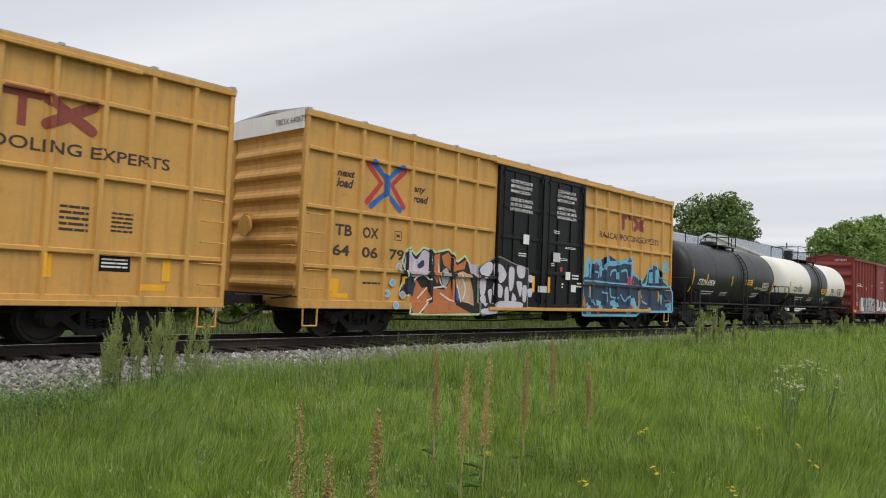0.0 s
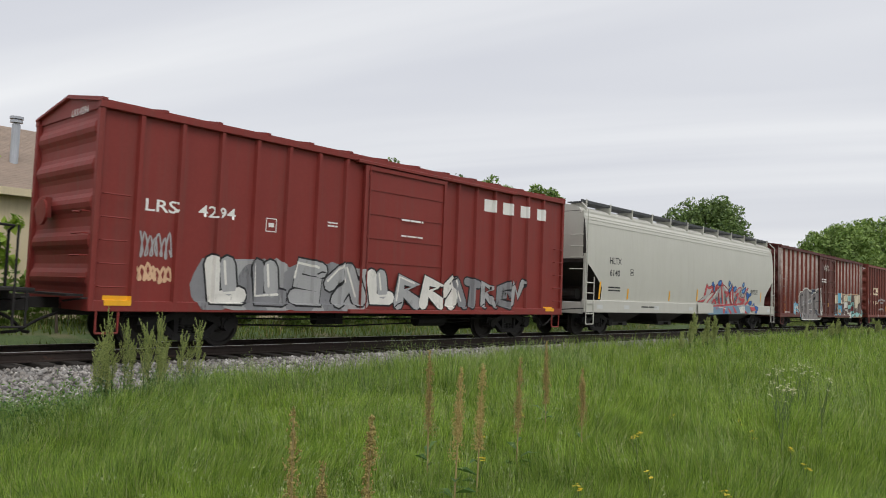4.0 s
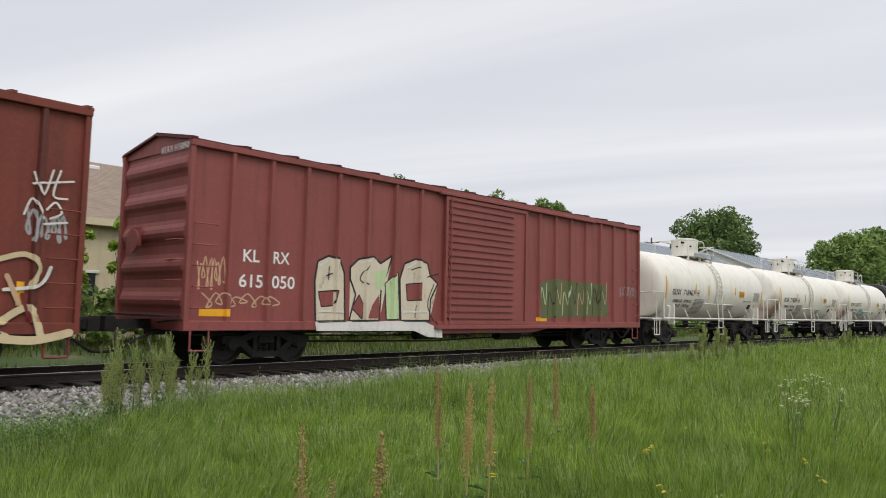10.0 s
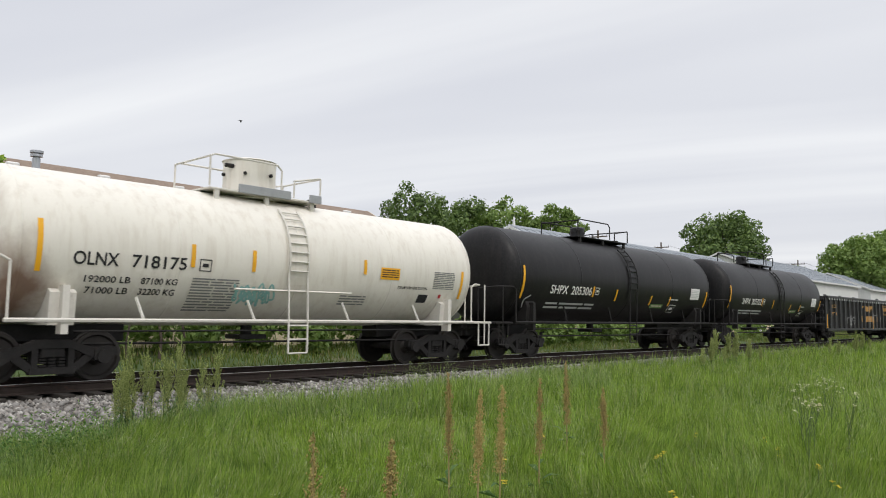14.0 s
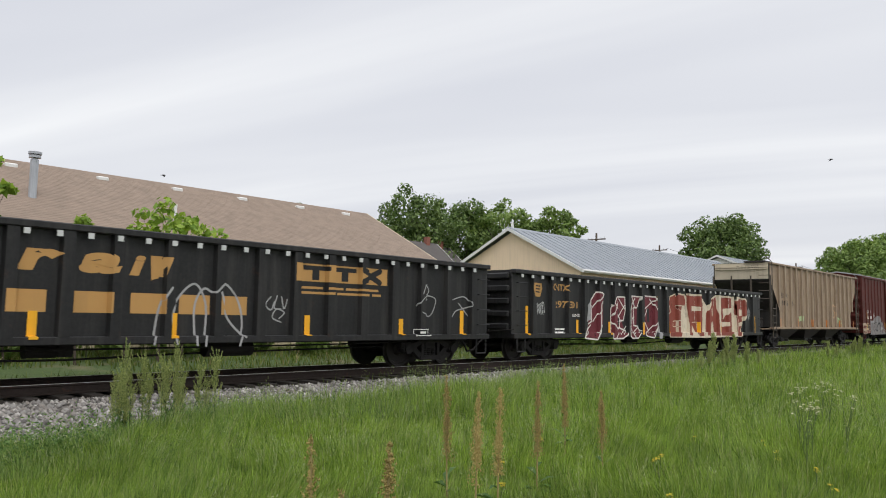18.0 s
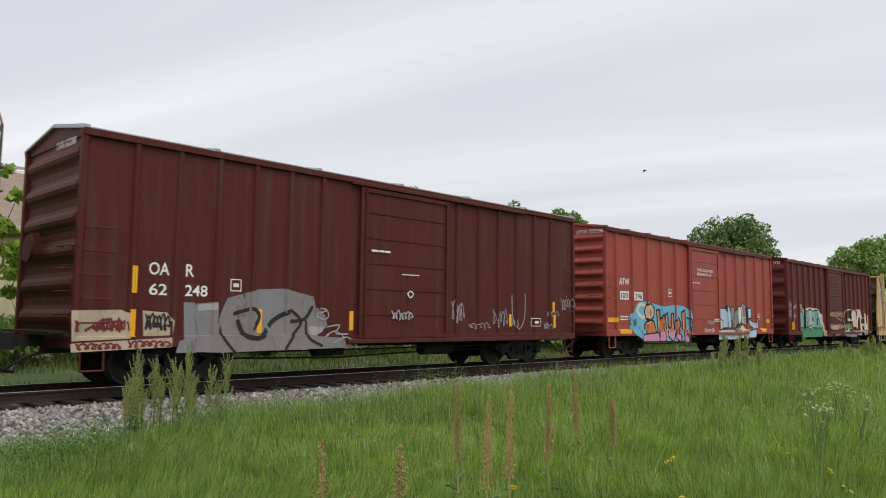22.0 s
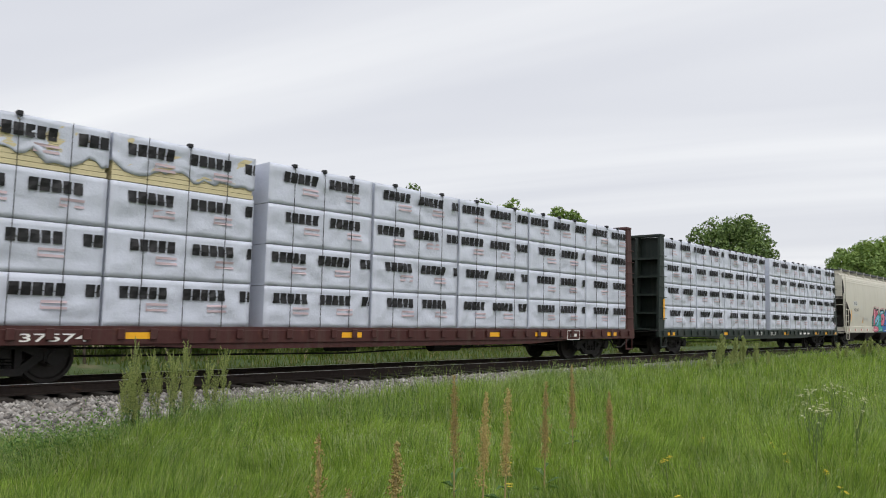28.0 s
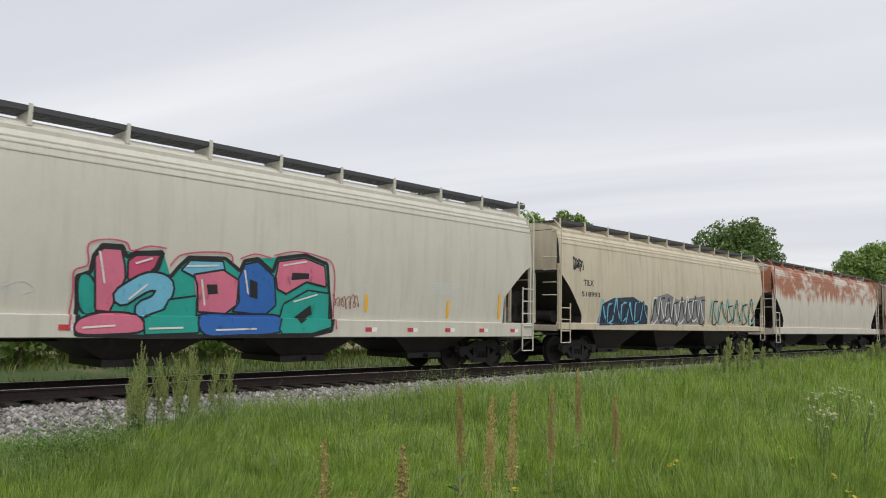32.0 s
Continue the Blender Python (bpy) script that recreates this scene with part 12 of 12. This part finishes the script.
def tree(x, y, h, w, seed, leaf, label, n=5200, size=0.30, low=0.28, lobes=11, name="tree", z=None):
    """A broadleaf tree: tapered trunk, limbs, and a crown of many small leaves in uneven clumps."""
    rnd = random.Random(seed)
    rng = np.random.default_rng(seed)
    z = gz(x, y) if z is None else z
    bm = bmesh.new()
    r0 = 0.022 * h + 0.03 if name == "tree" else 0.010 * h
    prev = Vector((0, 0, -0.1))
    for i in range(5):
        q = Vector((rnd.gauss(0, .012 * h), rnd.gauss(0, .012 * h), h * .62 * (i + 1) / 5))
        rod(bm, prev, q, r0 * (1 - i * .17), 8, r0 * (1 - (i + 1) * .17), caps=False)
        prev = q
    clumps = []
    mid, hz = h * (low + 1.0) / 2, h * (1.0 - low) / 2
    for i in range(lobes):
        # large limbs round the crown, each with a few smaller heads of leaves
        f = (i + .5) / lobes
        a, e = 2.39996 * i + rnd.uniform(-.35, .35), math.asin(-.85 + 1.8 * f)
        out = rnd.uniform(.56, .86)
        c = Vector((w * .5 * out * math.cos(e) * math.cos(a), w * .5 * out * math.cos(e) * math.sin(a), mid + hz * out * math.sin(e)))
        rod(bm, (0, 0, max(h * .2, c.z - h * .24)), c, r0 * .35, 5, r0 * .08, caps=False)
        rb = w * rnd.uniform(.13, .19)
        clumps.append((c, rb, rb * .85))
        for j in range(3):
            d = Vector((rnd.gauss(0, 1), rnd.gauss(0, 1), rnd.gauss(.35, .8))).normalized()
            rs = rb * rnd.uniform(.42, .66)
            clumps.append((c + d * rb * rnd.uniform(.75, 1.05), rs, rs * .8))
    trunk = tagged(new(name), label, "tree")
    trunk.matrix_basis = pose(x, y, z)
    part("trunk", bm, BARK, trunk)
    # leaves: small cards on the heads' shells, turned outwards and up, thinner inside
    wts = np.array([c[1] ** 2 for c in clumps])
    pick = rng.choice(len(clumps), n, p=wts / wts.sum())
    d = rng.standard_normal((n, 3))
    d /= np.linalg.norm(d, axis=1)[:, None]
    rad = 0.55 + 0.45 * rng.random(n) ** 0.5 + 0.14 * rng.standard_normal(n) * (rng.random(n) < .3)
    cen = np.array([tuple(c[0]) for c in clumps])[pick]
    sc = np.array([(c[1], c[1], c[2]) for c in clumps])[pick]
    p = cen + d * rad[:, None] * sc
    face = d + 0.55 * rng.standard_normal((n, 3)) + np.array([0, 0, 0.25])
    u = np.cross(face, rng.standard_normal((n, 3)))
    u /= np.linalg.norm(u, axis=1)[:, None] + 1e-9
    v = np.cross(face, u)
    v /= np.linalg.norm(v, axis=1)[:, None] + 1e-9
    s = size * (0.5 + rng.random(n))[:, None]
    verts = np.stack((p - u * s, p + v * s * .55, p + u * s, p - v * s * .55), 1).reshape(-1, 3)
    me = bpy.data.meshes.new("crown")
    me.from_pydata([], [], [])
    me.vertices.add(4 * n)
    me.vertices.foreach_set("co", verts.astype(np.float32).ravel())
    me.loops.add(4 * n)
    me.loops.foreach_set("vertex_index", np.arange(4 * n, dtype=np.int32))
    me.polygons.add(n)
    me.polygons.foreach_set("loop_start", np.arange(0, 4 * n, 4, dtype=np.int32))
    me.update(calc_edges=True)
    me.materials.append(leaf)
    reuse("crown", me, trunk)
    return trunk


tree(59.7, 60, 15.9, 11, 1, LEAF_A, "tall dark green broadleaf tree behind the houses", 11000, .21, lobes=18)
tree(67.0, 60, 16.5, 10, 2, LEAF_A, "tall dark green broadleaf tree behind the houses", 11000, .21, lobes=17)
tree(69.2, 55, 16.0, 10, 3, LEAF_B, "tall mid-green broadleaf tree behind the houses", 10000, .21, lobes=17)
tree(72.2, 50, 14.8, 7.5, 4, LEAF_B, "tall mid-green broadleaf tree behind the shed", 8000, .20, lobes=14)
tree(37.0, 60, 12.4, 7, 5, LEAF_B, "green broadleaf tree behind the roof", 4500, .22)
tree(41.8, 60, 12.5, 7, 6, LEAF_A, "dark green broadleaf tree behind the roof", 4500, .22)
tree(20.0, 50, 11.0, 5, 7, LEAF_B, "thin-topped green tree behind the roof", 2200, .2)
tree(112.0, 46.1, 18.4, 13.4, 8, LEAF_A, "broad dark green tree standing alone", 20000, .24, low=.2, lobes=30)
tree(144, 35, 15.9, 12.6, 9, LEAF_B, "dark green tree in the far row", 15000, .26, lobes=26)
tree(160, 34, 18.5, 17, 10, LEAF_B, "mid-green tree in the far row", 12000, .34, lobes=20)
tree(185, 28, 19.5, 22, 11, LEAF_C, "pale green tree in the far row", 12000, .4, lobes=20)
tree(135, 44, 11.0, 10, 12, LEAF_B, "low green tree in the far row", 7000, .32, lobes=14)
tree(215, 40, 18.0, 34, 13, LEAF_A, "dark green tree in the far row", 8000, .5, lobes=18)
tree(250, 24, 18.0, 40, 14, LEAF_B, "pale green tree far along the line", 8000, .6, lobes=18)
for i, (x, h, w) in enumerate(((7.95, 4.35, 1.1), (10.4, 5.2, 2.6), (11.3, 4.9, 2.2), (9.3, 4.3, .7), (5.6, 5.9, 1.3), (6.4, 3.6, 1.5), (2.5, 4.2, 2.2))):
    tree(x, 21 + .3 * (i % 3), h, w, 30 + i, LEAF_C, "young spring-green sapling before the building", 480, .12, low=.35, lobes=8, name="sapling")
for i, (x, y, h, w) in enumerate(((16, 22.5, 1.5, 3), (22, 22.8, 1.7, 3.2), (30, 21.5, 1.3, 3), (36.5, 22, 1.5, 3), (12, 23, 1.6, 3.4), (3, 22, 1.8, 3.5), (44, 22, 1.6, 4), (54, 23, 2.0, 5), (66, 24, 2.0, 6), (-3, 23, 1.6, 4), (0, 22.6, 1.5, 3.4), (6, 22.8, 1.5, 3.4), (9, 23, 1.6, 3.5), (14, 23.2, 1.4, 3), (19, 23, 1.5, 3.6), (26, 22.6, 1.5, 3.6), (33, 22.5, 1.4, 3.6), (40, 22.6, 1.5, 3.8), (49, 23, 1.7, 4.4), (60, 23.5, 1.9, 5))):
    tree(x, y, h, w, 50 + i, LEAF_B, "low green shrub on the far bank", 1500, .12, low=.05, lobes=8, name="shrub")

# ---------------------------------------------------------------- buildings
SHINGLE = paint("brown_asphalt_shingles", (0.25, 0.19, 0.145), rough=0.95, var=0.45, streak=0, scale=2.5, bump=0.6)
CREAMWALL = paint("cream_rendered_wall", (0.62, 0.53, 0.36), rough=0.9, var=0.12, streak=0.15)
PEACHWALL = paint("buff_metal_wall", (0.80, 0.62, 0.44), rough=0.7, var=0.08, streak=0.12)
WHITETRIM = flat("white_trim_paint", (0.72, 0.72, 0.70))
GREYMETAL = paint("grey_metal_roof_sheet", (0.26, 0.285, 0.31), rough=0.5, metal=0.2, var=0.12, streak=0.15)
DARKGLASS = paint("dark_window_glass", (0.03, 0.035, 0.04), rough=0.1, var=0.1, streak=0, bump=0)
SLATE = paint("dark_house_shingles", (0.10, 0.09, 0.085), rough=0.95, var=0.3, streak=0)
PIPEMETAL = paint("galvanised_flue", (0.45, 0.47, 0.50), rough=0.4, metal=0.5, var=0.2, streak=0.2)


def gabled(name, x0, x1, y0, y1, eave, ridge, wall, roofmat, label, over=0.35, trim=WHITETRIM, courses=0, seams=0.0, zb=-0.1):
    """A long building under a gable roof whose ridge runs along x. Walls, gables, roof slopes, fascia, rake boards."""
    h = tagged(new(name), label, "building")
    ym = (y0 + y1) / 2
    h.matrix_basis = pose((x0 + x1) / 2, ym, 0)
    hx, hy = (x1 - x0) / 2, (y1 - y0) / 2
    for s in (-1, 1):
        part("wall", B(-hx, hx, *sorted((s * hy, s * (hy - .2))), zb, eave), wall, h)
        bm = prism(bmesh.new(), [(-hy + .2, zb), (hy - .2, zb), (hy - .2, eave), (0, ridge - .22), (-hy + .2, eave)], "x", *sorted((s * hx, s * (hx - .2))))
        part("gable_wall", bm, wall, h)
    sl = (ridge - eave) / hy
    for s in (-1, 1):
        lo = eave - sl * over
        prof = [(s * (hy + over), lo), (0, ridge), (0, ridge + .12), (s * (hy + over), lo + .12)]
        roof = part("roof_slope", prism(bmesh.new(), prof[::-s], "x", -hx - over, hx + over), roofmat, h)
        if courses and s < 0:
            bm = bmesh.new()
            for i in range(courses):
                f = (i + .5) / courses
                y, z = -(hy + over) * (1 - f), lo + (ridge - lo) * f + .12
                prism(bm, [(y - .06, z - sl * .06 + .0), (y + .08, z + sl * .08 + .002), (y - .06, z - sl * .06 + .007)], "x", -hx - over, hx + over)
            tagged(part("shingle_course", bm, roofmat, roof), kind="stuff")
        if seams and s < 0:
            x = -hx
            while x < hx:
                bm = prism(bmesh.new(), [(-(hy + over), lo + .12), (-(hy + over), lo + .16), (0, ridge + .16), (0, ridge + .12)], "x", x - .02, x + .02)
                part("roof_seam", bm, roofmat, roof)
                x += seams
        part("fascia", B(-hx - over, hx + over, *sorted((s * (hy + over), s * (hy + over + .04))), lo - .1, lo + .13), trim, h)
        for e in (-1, 1):
            part("rake_board", prism(bmesh.new(), [(s * (hy + over), lo - .12), (0, ridge - .1), (0, ridge + .13), (s * (hy + over), lo + .13)][::-s], "x", *sorted((e * (hx + over), e * (hx + over + .05)))), trim, h)
    return h


b1 = gabled("long_building", -14, 25.6, 24.9, 35.1, 4.35, 6.98, CREAMWALL, SHINGLE, "long cream building under a brown shingle roof", trim=CREAMWALL, courses=40)
for x in (8.46, 11.71, 14.83, 17.96, 21.14, 24.0, 5.3, 2.2):
    part("roof_vent", bev(B(x - 5.8 - .22, x - 5.8 + .22, -.75, -.35, 6.62, 6.86), .04), WHITETRIM, b1)
bm = bmesh.new()
rod(bm, (8.37 - 5.8, -3.4, 5.1), (8.37 - 5.8, -3.4, 6.6), .13, 14)
rod(bm, (8.37 - 5.8, -3.4, 6.66), (8.37 - 5.8, -3.4, 6.74), .19, 14)
rod(bm, (8.37 - 5.8, -3.4, 6.78), (8.37 - 5.8, -3.4, 6.86), .21, 14)
rod(bm, (8.37 - 5.8, -3.4, 6.55), (8.37 - 5.8, -3.4, 6.8), .10, 14)
rod(bm, (8.37 - 5.8, -3.4, 5.05), (8.37 - 5.8, -3.4, 5.2), .24, 14)
part("flue", bm, PIPEMETAL, b1, "galvanised flue with a cap")
bm = bmesh.new()
rod(bm, (13.0 - 5.8, -4.2, 4.6), (13.0 - 5.8, -4.2, 5.6), .06, 10)
part("vent_pipe", bm, WHITETRIM, b1, "short white vent pipe")
for i in range(7):
    x = -17 + i * 5.2
    w = part("window", B(x - .6, x + .6, -5.13, -5.1, 1.2, 2.5), DARKGLASS, b1)
    part("window_frame", bev(B(x - .7, x + .7, -5.16, -5.13, 2.5, 2.6), .01), WHITETRIM, w)
    part("window_sill", bev(B(x - .75, x + .75, -5.2, -5.11, 1.1, 1.2), .01), WHITETRIM, w)

b2 = gabled("metal_shed", 43.4, 80.5, 27.6, 39.8, 5.1, 8.2, PEACHWALL, GREYMETAL, "buff shed with a grey metal gable roof and white trim", seams=.95)
part("ridge_cap", prism(bmesh.new(), [(-.35, 8.16), (.35, 8.16), (0, 8.40)], "x", -18.9, 18.9), GREYMETAL, b2)
bm = bmesh.new()
rod(bm, (-18.4, 0, 8.2), (-18.4, 0, 9.0), .14, 8, .05)
part("ridge_finial", bm, WHITETRIM, b2)
part("gutter", rod(bmesh.new(), (-18.8, -6.5, 4.95), (18.8, -6.5, 4.95), .08, 8), WHITETRIM, b2)
part("wall_lamp", bev(B(-13.4, -12.4, -6.32, -6.1, 4.25, 4.37), .02), PIPEMETAL, b2)
for x in (-6, 4, 14):
    d = part("shed_door", B(x - 1.6, x + 1.6, -6.14, -6.1, -.1, 3.2), WHITETRIM, b2)
    for z in (.7, 1.4, 2.1, 2.8):
        part("door_panel_line", B(x - 1.6, x + 1.6, -6.155, -6.14, z - .02, z + .02), PIPEMETAL, d)

b3 = gabled("white_barn", 92.5, 126, 31, 46, 6.9, 10.0, WHITETRIM, GREYMETAL, "white building under a pale grey metal roof", seams=1.6)
for i in range(5):
    x = -14 + 7 * i
    part("window", B(x - .6, x + .6, -7.54, -7.5, 3.6, 5.2), DARKGLASS, b3)
b4 = gabled("far_row_building", 129, 176, 30, 42, 6.6, 9.2, WHITETRIM, GREYMETAL, "long white building with a grey roof far along the line", seams=2.2)
for i in range(7):
    part("window", B(-20 + 6.5 * i - .7, -20 + 6.5 * i + .7, -6.04, -6.0, 3.4, 5.2), DARKGLASS, b4)
for i, (x, y) in enumerate(((55.2, 55), (59.4, 57))):
    b5 = gabled("house", x - 2.2, x + 2.2, y - 3.5, y + 3.5, 6.6, 9.4, WHITETRIM, SLATE, "small house with a steep dark shingle roof")
    part("window", B(-.5, .5, -3.54, -3.5, 4.6, 5.8), DARKGLASS, b5)
    part("chimney", B(.6, 1.1, -.4, .1, 8.6, 10.1), paint("red_chimney_brick", (0.25, 0.09, 0.06), var=0.3, streak=0.1), b5)

# red freight box on a dark trailer in the yard
REDBOX = paint("red_ribbed_steel", (0.42, 0.035, 0.03), rough=0.5, var=0.15, streak=0.2)
tr = tagged(new("freight_container"), "red corrugated freight container with dark tarp on top", "container")
tr.matrix_basis = pose(28.7, 24.0, 0)
part("shell", B(-3.2, 3.2, -1.1, 1.1, 1.25, 3.1), REDBOX, tr)
for i in range(30):
    x = -3.12 + i * .215
    part("wall_rib", bev(B(x - .05, x + .05, -1.15, -1.1, 1.35, 3.0), .015), REDBOX, tr)
part("tarp", bev(B(-2.6, 3.28, -1.2, 1.15, 3.104, 3.22), .05), BLACK, tr)
fb = tagged(new("flatbed_trailer"), "dark steel flatbed trailer under the red container", "trailer")
fb.matrix_basis = pose(28.5, 23.9, 0)
part("bed", bev(B(-4.7, 4.8, -1.25, 1.25, .85, 1.246), .02), STEEL, fb)
part("side_board", B(-4.7, 4.8, -1.32, -1.27, .95, 2.2), paint("dark_grey_board", (0.075, 0.07, 0.068), var=0.3, streak=0.3), fb)
for x in (-3.2, -2.2, 2.6, 3.6):
    for s in (-1, 1):
        part("wheel", rod(bmesh.new(), (x, s * 1.2, .5 - .05), (x, s * .9, .45), .46, 20), BLACK, fb)
part("leg", B(4.2, 4.4, -.8, .8, .0, .86), STEEL, fb)

# utility poles and wires
POLE = paint("weathered_pole_wood", (0.13, 0.10, 0.08), rough=0.95, var=0.3, streak=0.3)


def utility_pole(x, y, h, label="weathered wooden utility pole with a crossarm"):
    p = tagged(new("utility_pole"), label, "utility pole", "utility poles along the line")
    p.matrix_basis = pose(x, y, 0)
    part("shaft", rod(bmesh.new(), (0, 0, -.3), (0, 0, h), .16, 10, .11), POLE, p)
    part("crossarm", bev(B(-.06, .06, -1.2, 1.2, h - .8, h - .66), .01), POLE, p)
    for y_ in (-1.1, -.6, .6, 1.1):
        part("insulator", rod(bmesh.new(), (0, y_, h - .66), (0, y_, h - .5), .05, 8, .03), PIPEMETAL, p)
    return p


PTS = [(99.5, 50, 12.6), (140, 44, 12.4), (185, 40, 12.4)]
for q in PTS:
    utility_pole(*q)
utility_pole(74, 45, 11.6, "thin weathered pole behind the shed")
for k in range(2):
    for y_ in (-1.1, 1.1):
        a, b = PTS[k], PTS[k + 1]
        bm = bmesh.new()
        pts = [(a[0] + (b[0] - a[0]) * t, a[1] + y_ + (b[1] - a[1]) * t, a[2] - .5 + (b[2] - a[2]) * t - 1.2 * 4 * t * (1 - t)) for t in [i / 12 for i in range(13)]]
        tagged(part("power_line", pipe(bm, pts, .018, 4), BLACK, None), "thin black power line strung between poles", "cable", "power lines")

# ---------------------------------------------------------------- birds
FEATHER = paint("dark_feathers", (0.03, 0.028, 0.03), rough=0.8, var=0.3, streak=0)
BIRDS = []


def bird():
    b = tagged(new("bird"), "small dark bird flying across the sky", "bird", "birds in flight")
    part("body", lathe_x(bmesh.new(), [(-.10, 0), (-.06, .025), (0, .035), (.06, .028), (.09, .02), (.115, 0)], 10), FEATHER, b)
    for s in (-1, 1):
        bm = prism(bmesh.new(), [(.05, s * .02), (.04, s * .13), (-.03, s * .22), (-.05, s * .1), (-.04, s * .02)][::s], "z", -.004, .004)
        BIRDS.append((part("wing", bm, FEATHER, b), s))
    part("tail", prism(bmesh.new(), [(-.16, -.03), (-.16, .03), (-.08, .015), (-.08, -.015)][::-1], "z", -.004, .004), FEATHER, b)
    return b


bird_a, bird_b = bird(), bird()

# ---------------------------------------------------------------- what moves


def motions():
    """The whole train rolls towards -x at one speed; wheels turn; birds cross the sky."""
    marks = (0.0, 8.0, 16.0, 24.0, 32.0)
    for car, xc in CARS:
        walk(car, [(t, pose(xc - SPEED * t, TRACK_Y, RAIL)) for t in marks])
    for th, x, y, z in BUNDLES:
        turned = 180 if y > TRACK_Y else 0
        walk(th, [(t, pose(x - SPEED * t, y, z, 0, 0, turned)) for t in marks])
    start = {car.name: xc for car, xc in CARS}
    for car, ws, dx in WHEELSETS:
        xc = start[car.name]
        t_in, t_out = max(0.0, (xc - 34) / SPEED), min(32.0, (xc + 6) / SPEED)
        if t_out <= t_in:
            continue
        f0, f1 = math.floor(t_in * FPS), math.ceil(t_out * FPS)
        rows = [(f / FPS, pose(dx, 0, 0.455, 0, -math.degrees(SPEED * f / FPS / 0.455), 0)) for f in range(f0, min(f1, 32 * FPS) + 1)]
        if rows[0][0] > 0:
            rows.insert(0, (0.0, rows[0][1]))
        if rows[-1][0] < 32:
            rows.append((32.0, rows[-1][1]))
        walk(ws, rows)
    for b, rows in ((bird_a, ((0, -72, 118, 17.5), (14.5, 26.9, 36.1, 12.9), (15, 30.3, 33.2, 12.7), (15.5, 33.3, 30.3, 12.6), (18, 43.5, 11.7, 10.6), (22, 60, -20, 8), (32, 100, -98, 6))),
                    (bird_b, ((0, -30, 58, 2.5), (16, 13, 38, 4.5), (18, 17.4, 36, 8.6), (18.5, 18.6, 35.4, 12.0), (19, 21.2, 33.9, 14.3), (19.5, 24.3, 31.8, 14.4), (20, 27.3, 29.3, 13.2), (21, 31.8, 24.3, 10.2), (23, 37.8, 13.2, 9.5), (32, 66, -40, 8)))):
        walk(b, [(t, pose(x, y, z, 0, 0, -45)) for t, x, y, z in rows])
    for w, s in BIRDS:
        walk(w, [(f / 10, pose(0, 0, 0, s * (28 if f % 2 else -18), 0, 0)) for f in range(0, 321)])


motions()
